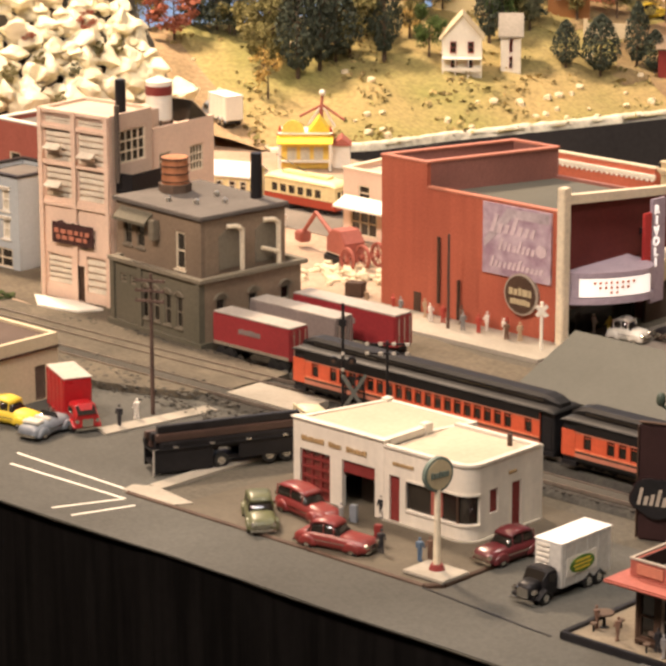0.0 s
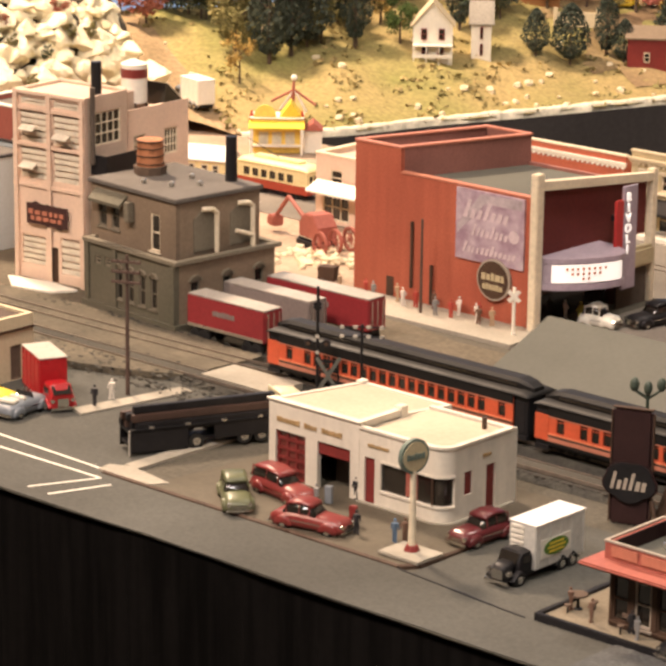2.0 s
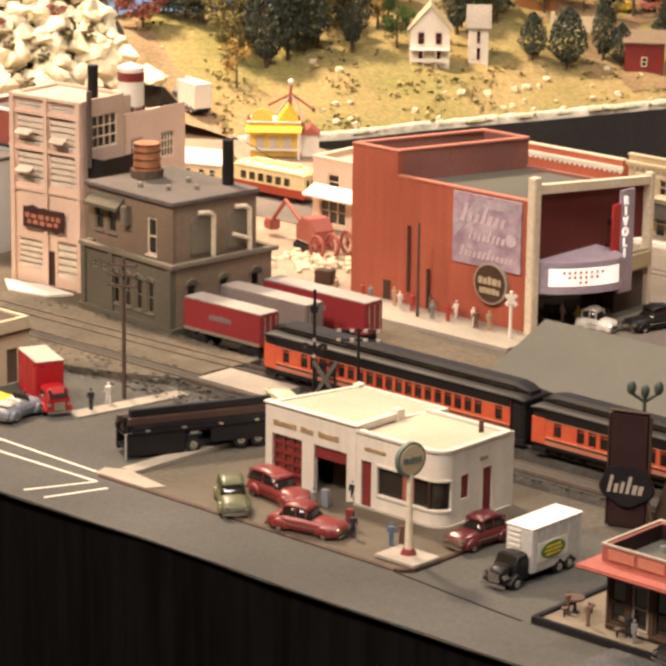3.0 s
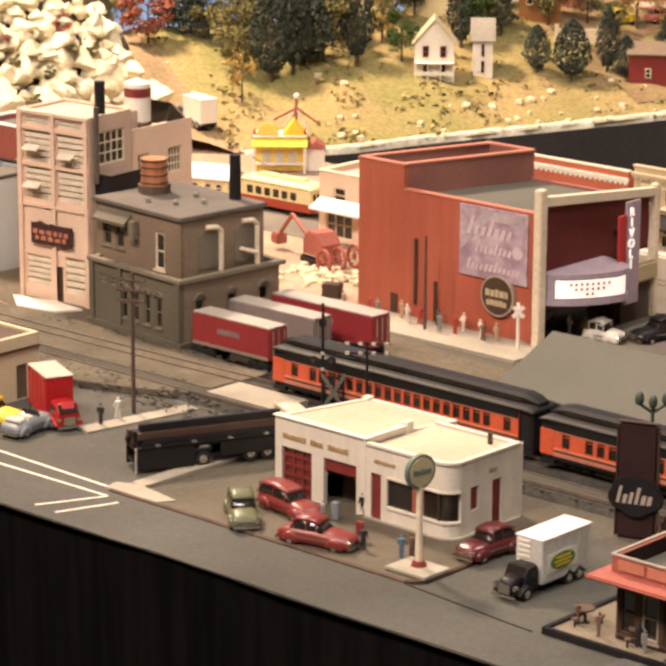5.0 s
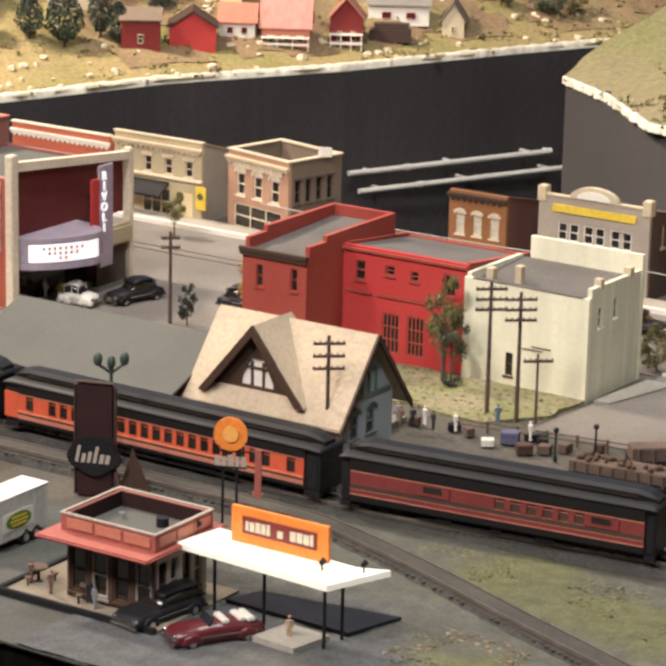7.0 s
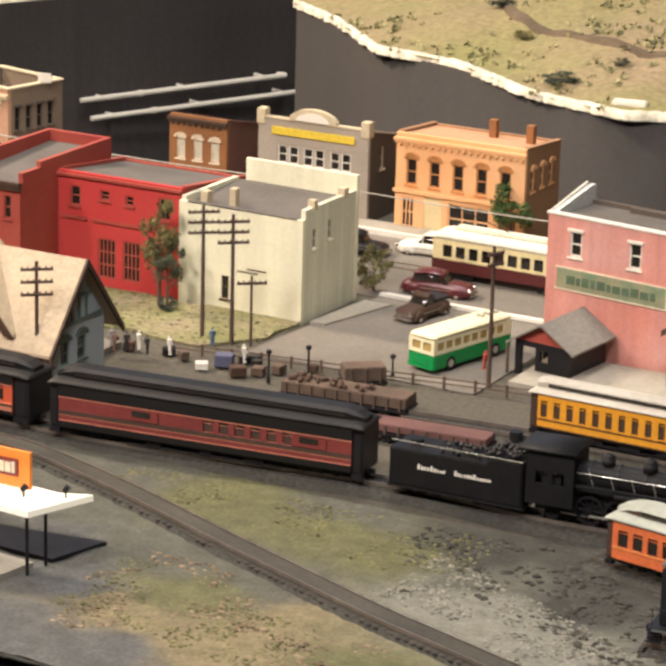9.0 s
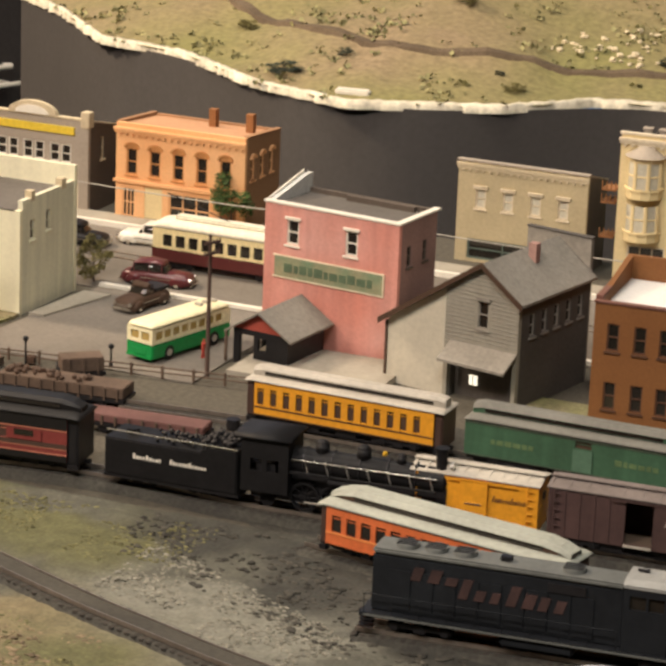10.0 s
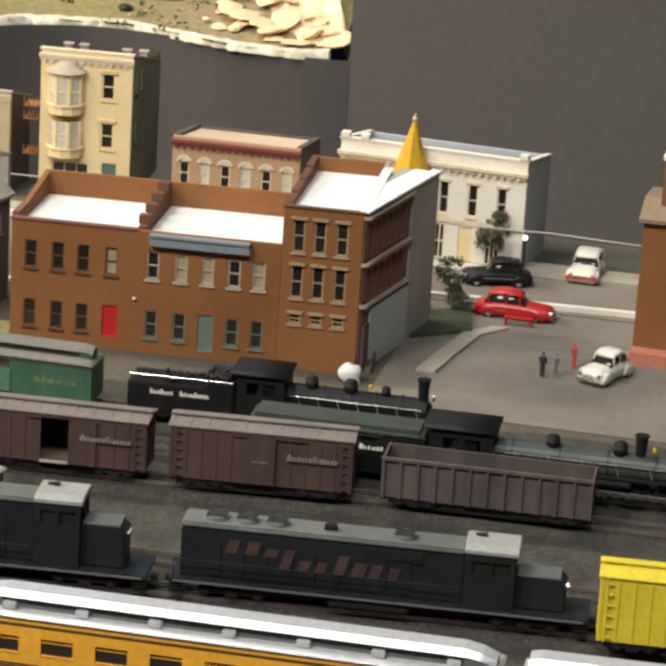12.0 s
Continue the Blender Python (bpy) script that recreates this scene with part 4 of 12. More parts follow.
MAIN = [(-1.9, 1.150), (-1.3, 1.152), (-1.0, 1.159), (-0.80, 1.1555), (-0.66, 1.152), (-0.50, 1.172), (-0.42, 1.169), (-0.34, 1.1755), (-0.27, 1.190), (-0.17, 1.1985), (-0.08, 1.211), (0.02, 1.215), (0.3, 1.225)]
track("main line with dark ties through the town", MAIN, 96)
track("second line curving towards the front of the yard", [(-1.3, 1.118), (-0.95, 1.122), (-0.75, 1.1235), (-0.70, 1.1225), (-0.667, 1.118), (-0.6015, 1.0945), (-0.5387, 1.0675), (-0.481, 1.0435), (-0.4286, 1.022), (-0.395, 1.0105), (-0.352, 0.996), (-0.30, 0.983), (-0.25, 0.9775), (-0.2, 0.9765), (-0.1, 0.979), (0.1, 0.9855), (0.4, 1.005)], 90, True)
track("yard siding behind the main line", [(-0.54, 1.268), (-0.471, 1.274), (-0.41, 1.275), (-0.355, 1.278), (-0.30, 1.2815), (-0.20, 1.283), (-0.08, 1.287), (0.3, 1.30)], 60)
track("yard siding with a steam engine", [(-0.22, 1.24), (-0.10, 1.246), (0.05, 1.249), (0.3, 1.255)], 30)
track("yard siding with diesel engines", [(-0.318, 1.056), (-0.30, 1.0582), (-0.16, 1.0745), (-0.06, 1.086), (0.05, 1.095), (0.35, 1.108)], 50)
track("yard siding with an orange coach", [(-0.375, 1.1362), (-0.3, 1.1215), (-0.2386, 1.111), (-0.18, 1.1065), (-0.1, 1.113), (0.0, 1.13), (0.3, 1.155)], 50)

# tram rails in the main street
bm = bmesh.new()
for yy in (1.532, 1.543):
    bx(bm, -1.62, 0.7, yy - 0.0006, yy + 0.0006, 0.0012, 0.0018)
solo("tram_rails", bm, RAIL, "steel tram rails set in the main street", "tram rails", kind="structure")

# loose stones and tufts on the cinder ground
def scatter(name, n, area, mat, label, cat, r0, r1, seed, flat_=0.6, z=0.001):
    rnd = random.Random(seed)
    vs, fs = [], []
    base = bmesh.new()
    bmesh.ops.create_icosphere(base, subdivisions=1, radius=1)
    bv = [v.co.copy() for v in base.verts]
    bf = [[v.index for v in f.verts] for f in base.faces]
    base.free()
    k = 0
    while k < n:
        x, y = rnd.uniform(area[0], area[1]), rnd.uniform(area[2], area[3])
        if not area[4](x, y):
            continue
        k += 1
        r = rnd.uniform(r0, r1) * rnd.uniform(0.5, 1)
        o = len(vs)
        a = rnd.uniform(0, 6.28)
        for c in bv:
            q = c * rnd.uniform(0.7, 1.25)
            vs.append(((x + r * (q.x * math.cos(a) - q.y * math.sin(a)) * 1.4) * S, (y + r * (q.x * math.sin(a) + q.y * math.cos(a))) * S, (z + r * flat_ * q.z) * S))
        fs += [tuple(o + i for i in f) for f in bf]
    me = bpy.data.meshes.new(name)
    me.from_pydata(vs, [], fs)
    me.materials.append(mat)
    return solo(name, me, None, label, cat, kind="stuff")


TUFT = leafmat("grass_tuft", (0.135, 0.125, 0.05), (0.09, 0.085, 0.035))
CINDER = mk("cinder", (0.052, 0.048, 0.038), 0.95, 0.3, 60, island=0.5)
PALEGRIT = mk("pale_stone_grit", (0.2, 0.19, 0.15), 0.95, 0.3, 60, island=0.4)
scatter("cinder_lumps", 1300, (-0.46, -0.2, 1.0, 1.14, lambda x, y: y > 1.075 - (x + 0.42) * 0.45 and noise.noise(Vector((x * 45, y * 45, 2))) > -0.1), CINDER, "dark cinder lumps between the tracks", "stones", 0.0006, 0.0022, 3, z=0.002)
scatter("pale_stones", 1500, (-0.44, -0.31, 0.99, 1.11, lambda x, y: abs(y - (1.068 - (x + 0.42) * 0.5)) < 0.03 and noise.noise(Vector((x * 40, y * 40, 1))) > -0.2), PALEGRIT, "pale gravel stones along the track", "stones", 0.0004, 0.0013, 4, z=0.002)
scatter("grass_tufts", 1500, (-0.56, -0.34, 0.925, 1.03, lambda x, y: y < 1.03 - (x + 0.52) * 0.42 and y > 0.955 - (x + 0.52) * 0.14 and noise.noise(Vector((x * 34, y * 34, 0))) > 0.0), TUFT, "dry olive grass tufts", "grass", 0.0004, 0.0012, 5, z=0.0019)
scatter("grass_tufts_far", 1300, (-0.62, -0.42, 1.06, 1.135, lambda x, y: 1.108 - (x + 0.62) * 0.2 < y < 1.135 and noise.noise(Vector((x * 34, y * 34, 4))) > -0.1), TUFT, "dry olive grass tufts", "grass", 0.0004, 0.0012, 6, z=0.0019)
scatter("ground_lumps", 700, (-0.56, -0.36, 0.93, 1.04, lambda x, y: y < 1.04 - (x + 0.52) * 0.42 and noise.noise(Vector((x * 40, y * 40, 8))) > 0.15), mk("earth_lump", (0.2, 0.15, 0.09), 0.95, 0.3, 60, island=0.5), "brown earth lumps in the grass", "stones", 0.0005, 0.0016, 15, z=0.0019)
scatter("lawn_tufts", 500, (-0.86, -0.67, 1.325, 1.397, lambda x, y: True), TUFT, "short lawn tufts", "grass", 0.0005, 0.0014, 7, z=0.0018)
scatter("bank_lumps", 700, (-1.34, -1.08, 1.075, 1.182, lambda x, y: not (1.13 < y < 1.172)), CINDER, "dark earth lumps on the railway bank", "stones", 0.0006, 0.0020, 8, z=0.005)

# ---- filling station ----
FADEDOCHRE = mk("faded_ochre_letters", (0.42, 0.28, 0.13), 0.7, 0.3, 60)


def filling_station():
    root = thing("filling_station", "cream-white filling station with two red garage bays", "building", -0.981, 1.0215)
    t = 0.003
    w1, d1, h1, hb = 0.064, 0.074, 0.0434, 0.0375
    bays = [(0.0155, 0.001, 0.0215, 0.0265, "bay"), (0.0462, 0.001, 0.0230, 0.0265, "bay")]
    part("wall", wall_bm(w1, h1, t, openings(bays)), STATIONWHITE, root)
    for x in (0.0, w1 - t):
        part("wall", prism_x(bmesh.new(), [(t + 0.00001, 0), (d1 - t, 0), (d1 - t, hb), (t + 0.00001, h1)], x, x + t), STATIONWHITE, root)
    part("wall", wall_bm(w1, hb, t, []), STATIONWHITE, root, m=face_matrix("back", w1, d1))
    part("roof", prism_x(bmesh.new(), [(t, h1 - 0.003), (d1 - t, hb - 0.003), (d1 - t, hb - 0.0006), (t, h1 - 0.0008)], t, w1 - t), STATIONROOF, root)
    part("parapet_cap", box(-0.001, w1 + 0.001, -0.001, 0.0036, h1 + 0.00001, h1 + 0.0007), STATIONWHITE, root)
    part("parapet", box(w1 - t - 0.0004, w1 + 0.0006, 0.0037, 0.031, h1 - 0.003, h1 + 0.0006), STATIONWHITE, root)
    part("pier", box(w1 - t - 0.001, w1 + 0.0012, 0.0312, 0.037, h1 - 0.006, h1 + 0.0022, bevel=0.0004), STATIONWHITE, root)
    # closed red bay with rails and panes, open dark bay
    bm = bmesh.new()
    for k in range(5):
        bx(bm, 0.005, 0.026, 0.0012, 0.002, 0.001 + k * 0.0053, 0.001 + k * 0.0053 + 0.0016)
    for k in range(4):
        bx(bm, 0.005 + k * 0.0064, 0.0064 + k * 0.0064, 0.0014, 0.0022, 0.001, 0.0275)
    part("garage_door", bm, REDTRIM, root, "closed red overhead door with glazed panels")
    part("pane", box(0.005, 0.026, 0.0022, 0.0025, 0.001, 0.0275), PANE_RED, root)
    part("garage_door", bx(box(0.0349, 0.0575, 0.0012, 0.0022, 0.0205, 0.0275), 0.0349, 0.0575, 0.001, 0.0012, 0.0207, 0.0217), REDTRIM, root, "red overhead door raised open")
    part("bay_interior", box(0.034, 0.0585, 0.016, 0.017, 0, 0.028), SHADESIDE, root)
    bars("lettering", root, FADEDOCHRE, 0.006, 0.022, 0.0325, 0.0352, 8, T(0, -0.0001), "faded ochre lettering", seed=3)
    bars("lettering", root, FADEDOCHRE, 0.0255, 0.034, 0.0325, 0.0352, 4, T(0, -0.0001), seed=4)
    bars("lettering", root, FADEDOCHRE, 0.038, 0.052, 0.0325, 0.0352, 6, T(0, -0.0001), seed=5)
    # office with a rounded corner window
    x0, w2, d2, h2 = w1 + 0.0002, 0.0575, 0.0545, 0.041
    r = 0.009
    n = 8
    arc = [(x0 + w2 - r + r * math.sin(a), r - r * math.cos(a)) for a in [math.pi / 2 * i / n for i in range(n + 1)]]
    line = [(x0, 0.0)] + arc + [(x0 + w2, d2)]

    def strip(z0, z1, out, pts):
        bm = bmesh.new()
        rows = []
        for i, (px, py) in enumerate(pts):
            a = Vector(pts[max(i - 1, 0)])
            b = Vector(pts[min(i + 1, len(pts) - 1)])
            d = (b - a).normalized()
            nx, ny = d.y, -d.x
            rows.append([bm.verts.new((px + nx * o, py + ny * o, z)) for o, z in ((out, z0), (out, z1), (out - t, z1), (out - t, z0))])
        for p, q in zip(rows[:-1], rows[1:]):
            for k in range(4):
                bm.faces.new((p[k], q[k], q[(k + 1) % 4], p[(k + 1) % 4]))
        bm.faces.new(rows[0])
        bm.faces.new(rows[-1][::-1])
        bmesh.ops.recalc_face_normals(bm, faces=bm.faces)
        return bm

    def cut(s0, s1):
        """The piece of the outline between two lengths along it."""
        out, acc = [], 0.0
        for a, b in zip(line[:-1], line[1:]):
            L = math.dist(a, b)
            for s in (s0, s1):
                if acc <= s <= acc + L:
                    k = (s - acc) / L
                    out.append((s, (a[0] + (b[0] - a[0]) * k, a[1] + (b[1] - a[1]) * k)))
            if s0 < acc + L < s1:
                out.append((acc + L, b))
            acc += L
        out.sort()
        return [p for _, p in out]
    total = sum(math.dist(a, b) for a, b in zip(line[:-1], line[1:]))
    win0, win1 = 0.0145, 0.0615
    door0, door1 = 0.0035, 0.0105
    lo, hi = 0.0092, 0.0265
    part("wall", strip(hi, h2, 0, line), STATIONWHITE, root)
    part("wall", strip(0, lo, 0, cut(win0, win1)), STATIONWHITE, root)
    part("wall", strip(0, hi, 0, cut(0, door0)), STATIONWHITE, root)
    part("wall", strip(0, hi, 0, cut(door1, win0)), STATIONWHITE, root)
    part("door", strip(0.001, hi, -0.0012, cut(door0, door1)), REDTRIM, root, "red office door")
    part("window_frame", strip(lo, lo + 0.0012, 0.0007, cut(win0, win1)), STATIONWHITE, root)
    part("window_frame", strip(hi - 0.001, hi, 0.0007, cut(win0, win1)), STATIONWHITE, root)
    part("pane", strip(lo + 0.001, hi, -0.0014, cut(win0, win1)), PANE, root, "curved corner window")
    part("window_pier", strip(lo, hi, -0.0002, cut(0.0485, 0.0493)), BROWNTRIM, root)
    part("poster", strip(lo + 0.002, hi - 0.002, -0.0009, cut(0.031, 0.0385)), DINERRED, root, "red poster in the window")
    side0 = win1
    small0, small1 = 0.0690, 0.0755
    sd0, sd1 = 0.0865, 0.0940
    part("wall", strip(0, hi, 0, cut(side0, small0)), STATIONWHITE, root)
    part("wall", strip(0, 0.014, 0, cut(small0, small1)), STATIONWHITE, root)
    part("window", strip(0.014, hi, -0.0012, cut(small0, small1)), REDTRIM, root, "small red-framed window")
    part("wall", strip(0, hi, 0, cut(small1, sd0)), STATIONWHITE, root)
    part("door", strip(0.001, hi, -0.0012, cut(sd0, sd1)), REDTRIM, root, "red side door")
    part("wall", strip(0, hi, 0, cut(sd1, total)), STATIONWHITE, root)
    part("cornice", strip(h2 - 0.0002, h2 + 0.0012, 0.0009, line), STATIONWHITE, root)
    part("plinth", strip(0, 0.0022, 0.0022, cut(0.0, total)), CONCRETE, root)
    part("roof", slab(bmesh.new(), [(x0 + 0.0295 + (px - x0 - 0.0295) * 0.95, 0.027 + (py - 0.027) * 0.95) for px, py in line + [(x0, d2)]], h2 - 0.003, h2 - 0.0012), STATIONROOF, root)
    part("wall", box(x0, x0 + w2, d2, d2 + t, 0, h2), STATIONWHITE, root)
    part("corner_pier", box(-0.0004, 0.0045, d1 - 0.005, d1 + 0.0004, hb - 0.004, hb + 0.0014, bevel=0.0003), STATIONWHITE, root)
    part("vent_pipe", rod(bmesh.new(), (x0 + 0.044, 0.047, h2 - 0.005), (x0 + 0.044, 0.047, h2 + 0.005), 0.0014), BROWNTRIM, root)
    bars("lettering", root, FADEDOCHRE, x0 + 0.006, x0 + 0.02, 0.0325, 0.0342, 7, T(0, -0.0001), seed=6)
    bars("lettering", root, FADEDOCHRE, 0.030, 0.036, 0.0315, 0.0332, 3, face_matrix("right", x0 + w2, d2), seed=7)


filling_station()


def disc_sign():
    root = thing("petrol_sign", "round petrol sign on a tall cream post", "sign", -0.8445, 0.9795)
    part("base", box(-0.012, 0.014, -0.012, 0.008, 0.0018, 0.0036, bevel=0.0004), CONCRETE, root)
    part("foot", rod(bmesh.new(), (0, 0, 0.0036), (0, 0, 0.0062), 0.0042, 0.003), BRICKRED, root)
    part("post", rod(bmesh.new(), (0, 0, 0.006), (0, 0, 0.046), 0.0019, 0.0016), TRIM, root)
    M = T(0, 0, 0.052) @ RZ(80)
    part("disc", rod(bmesh.new(), (0, -0.0012, 0), (0, 0.0012, 0), 0.0088, seg=28), GREENTRIM, root, "dark green rim", m=M)
    part("face", rod(bmesh.new(), (0, -0.0016, 0), (0, -0.0012, 0), 0.0074, seg=28), TANSTONE, root, "faded pale disc", m=M)
    bars("lettering", root, GREENTRIM, -0.0055, 0.0055, -0.0014, 0.0018, 5, M @ T(0, -0.0016), seed=8)


disc_sign()


# ---- cinema ----
def cinema():
    root = thing("cinema", "red brick cinema with a marquee and a billboard wall", "building", -1.2105, 1.345)
    w, d, h, hl = 0.150, 0.098, 0.1025, 0.0865
    t = 0.0035
    w1 = 0.036
    bm = bmesh.new()
    prism(bm, [(0, 0), (w, 0), (w, hl), (w1 + t, hl), (w1 + t, h), (0, h)], 0, t)
    part("wall", bm, BRICK_T, root)
    # the taller stage block, skewed, and the lower hall
    k = 0.030
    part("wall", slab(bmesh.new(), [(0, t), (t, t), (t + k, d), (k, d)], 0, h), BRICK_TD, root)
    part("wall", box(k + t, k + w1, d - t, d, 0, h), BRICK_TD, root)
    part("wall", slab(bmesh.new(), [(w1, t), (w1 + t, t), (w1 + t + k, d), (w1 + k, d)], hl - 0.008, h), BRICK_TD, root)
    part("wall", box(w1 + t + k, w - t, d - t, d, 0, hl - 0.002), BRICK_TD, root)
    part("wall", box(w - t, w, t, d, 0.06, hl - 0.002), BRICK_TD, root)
    part("roof", slab(bmesh.new(), [(t, t), (w1, t), (w1 + k, d - t), (t + k, d - t)], h - 0.014, h - 0.012), GREYROOF, root)
    part("roof", slab(bmesh.new(), [(w1 + t, t), (w - t, t), (w - t, d - t), (w1 + t + k, d - t)], hl - 0.006, hl - 0.004), GREYROOF, root)
    o = 0.0006
    part("parapet_cap", box(-o, w1 + t + o, -o, t + o, h, h + 0.0012), SALMON, root)
    part("parapet_cap", box(w1 + t + o, w, -o, t + o, hl, hl + 0.0012), SALMON, root)
    for x in (0, w1):
        part("parapet_cap", slab(bmesh.new(), [(x - o, t + o), (x + t + o, t + o), (x + t + k + o, d - t), (x + k - o, d - t)], h, h + 0.0012), SALMON, root)
    part("parapet_cap", box(k - o, w1 + k + t + o, d - t, d + o, h, h + 0.0012), SALMON, root)
    # drain pipe and scuppers on the long wall
    part("pipe", rod(bmesh.new(), (0.051, -0.0014, 0.012), (0.051, -0.0014, 0.056), 0.0011), BROWNTRIM, root)
    part("pipe", rod(bmesh.new(), (0.068, -0.0014, 0.004), (0.068, -0.0014, 0.03), 0.0011), BROWNTRIM, root)
    part("door", box(0.029, 0.035, -0.0006, 0.0001, 0.002, 0.016), BROWNTRIM, root)
    # billboard: poster on the wall
    bb = part("billboard", box(0.088, 0.1435, -0.0016, -0.0001, 0.0395, 0.0855), POSTERBLUE, root, "faded violet painted poster")
    for x, x2, z, hh, n in ((0.094, 0.132, 0.067, 0.012, 7), (0.101, 0.131, 0.056, 0.008, 8), (0.094, 0.138, 0.0445, 0.007, 12)):
        strokes("lettering", bb, POSTERINK, x, x2, z, z + hh, n, T(0, -0.0016), "pale faded lettering", seed=n, depth=0.0004, lean=0.35)
    part("patch", prism(bmesh.new(), [(0.0895, 0.062), (0.108, 0.0835), (0.142, 0.0845), (0.142, 0.078), (0.112, 0.0775), (0.0895, 0.056)], -0.00185, -0.0016), mk("poster_pale_patch", (0.5, 0.42, 0.44), 0.6, 0.4, 55), bb, "pale sweep across the poster")
    part("roundel", rod(bmesh.new(), (0.136, -0.0021, 0.060), (0.136, -0.0016, 0.060), 0.0042, seg=20), POSTERINK, bb)
    sg = part("round_sign", rod(bmesh.new(), (0.121, -0.003, 0.030), (0.121, -0.0006, 0.030), 0.0135, seg=32), GREYSTONE, root, "dark round wall sign with a grey rim")
    part("sign_face", rod(bmesh.new(), (0.121, -0.0034, 0.030), (0.121, -0.003, 0.030), 0.0122, seg=32), BROWNTRIM, sg)
    bars("lettering", sg, TANSTONE, 0.112, 0.130, 0.0295, 0.0345, 5, T(0, -0.0034), seed=9)
    bars("lettering", sg, TANSTONE, 0.113, 0.129, 0.0235, 0.0275, 6, T(0, -0.0034), seed=10)
    # street front on the east side: pale frame round a dark red wall
    M = face_matrix("right", w, d)
    D = 0.118
    fr = bmesh.new()
    bx(fr, -0.0045, 0.0025, -0.006, 0.0, 0, h + 0.001, bevel=0.0006)
    bx(fr, D, D + 0.005, -0.006, 0.0, 0, 0.089, bevel=0.0006)
    part("frame", fr, TRIM, root, m=M)
    fr = bmesh.new()
    prism(fr, [(0.0027, 0.0925), (D - 0.0002, 0.0815), (D - 0.0002, 0.087), (0.0027, 0.0985)], -0.0055, -0.0005)
    part("lintel", fr, TRIM, root, m=M)
    part("wall", prism(bmesh.new(), [(0.0027, 0.046), (D - 0.0002, 0.046), (D - 0.0002, 0.0813), (0.0027, 0.0923)], -0.0004, 0.0016), CURTAIN, root, "plain dark red wall", m=M)
    # curved marquee
    ctrl = [(0.003, -0.004), (0.008, -0.0125), (0.018, -0.0215), (0.031, -0.029), (0.0458, -0.0335), (0.058, -0.029), (0.066, -0.0137)]
    pts = [(p.x, p.y) for p in smooth_path(ctrl, 24)]
    outline = pts + [(0.068, -0.0006), (0.003, -0.0006)]
    mq = bmesh.new()
    slab(mq, outline, 0.0285, 0.0325)
    slab(mq, outline, 0.0460, 0.049)
    marquee = part("marquee", mq, LILAC, root, "curved lilac marquee", m=M)
    inner = [(x, y + 0.0012) for x, y in pts] + [(0.067, -0.0007), (0.004, -0.0007)]
    part("marquee_panel", slab(bmesh.new(), inner, 0.0326, 0.0459), LILAC, marquee)
    band = bmesh.new()
    for k in range(3, 17):
        (xa, ya), (xb, yb) = pts[k], pts[k + 1]
        a = [band.verts.new((xa, ya, z)) for z in (0.0335, 0.0450)]
        b = [band.verts.new((xb, yb, z)) for z in (0.0335, 0.0450)]
        band.faces.new((a[0], b[0], b[1], a[1]))
    bmesh.ops.remove_doubles(band, verts=band.verts, dist=0.00001)
    bmesh.ops.solidify(band, geom=band.faces, thickness=0.0006)
    part("sign_board", band, MARQUEE, marquee, "lit white marquee board")
    for z, k0, k1 in ((0.0418, 6, 14), (0.0386, 7, 13), (0.0354, 9, 11)):
        tx = bmesh.new()
        for k in range(k0, k1):
            xx, yy = pts[k]
            bx(tx, xx - 0.0009, xx + 0.0011, yy - 0.0012, yy - 0.0004, z, z + 0.0015)
        part("lettering", tx, SALMON, marquee)
    # blade sign with its name
    part("blade_sign", box(0.0600, 0.0680, -0.0196, -0.0176, 0.0455, 0.0790, bevel=0.0005), BRICK_R, root, "red vertical blade sign", m=M)
    bl = part("blade_front", box(0.0682, 0.0830, -0.0192, -0.0172, 0.019, 0.0870, bevel=0.0005), LILAC, root, m=M)
    part("blade_bracket", box(0.080, 0.082, -0.0170, -0.0006, 0.060, 0.064), BLACK, root, m=M)
    for i, ch in enumerate("RIVOLI"):
        cu = bpy.data.curves.new("letter", "FONT")
        cu.body, cu.size, cu.extrude, cu.align_x = ch, 0.0080 * S, 0.0004 * S, "CENTER"
        cu.offset = 0.00018 * S
        ob = new("letter", cu)
        bpy.context.view_layer.update()
        me = bpy.data.meshes.new_from_object(ob.evaluated_get(bpy.context.evaluated_depsgraph_get()))
        bpy.data.objects.remove(ob)
        me.materials.clear()
        me.materials.append(MARQUEE)
        part("letter", me, None, bl, m=T(0.0728, -0.0197, 0.0775 - i * 0.0069) @ Matrix.Rotation(radians(90), 4, "X"))
    # entrance, with dark sheets added for the shade under the marquee
    part("entrance_wall", box(0.0027, 0.1175, 0.012, 0.014, 0, 0.0455), SHADESIDE, root, m=M)
    part("entrance_door", box(0.02, 0.09, 0.0105, 0.0118, 0, 0.018), PANE, root, m=M)
    part("wing_wall", box(0.086, 0.1175, -0.003, -0.0006, 0, 0.0268), SHADESIDE, root, "dark sheet for the shade beside the entrance", m=M)
    part("marquee_wing", box(0.0835, 0.1165, -0.011, -0.0034, 0.027, 0.0405, bevel=0.002), TANSTONE, root, "pale side wing of the marquee", m=M)


cinema()


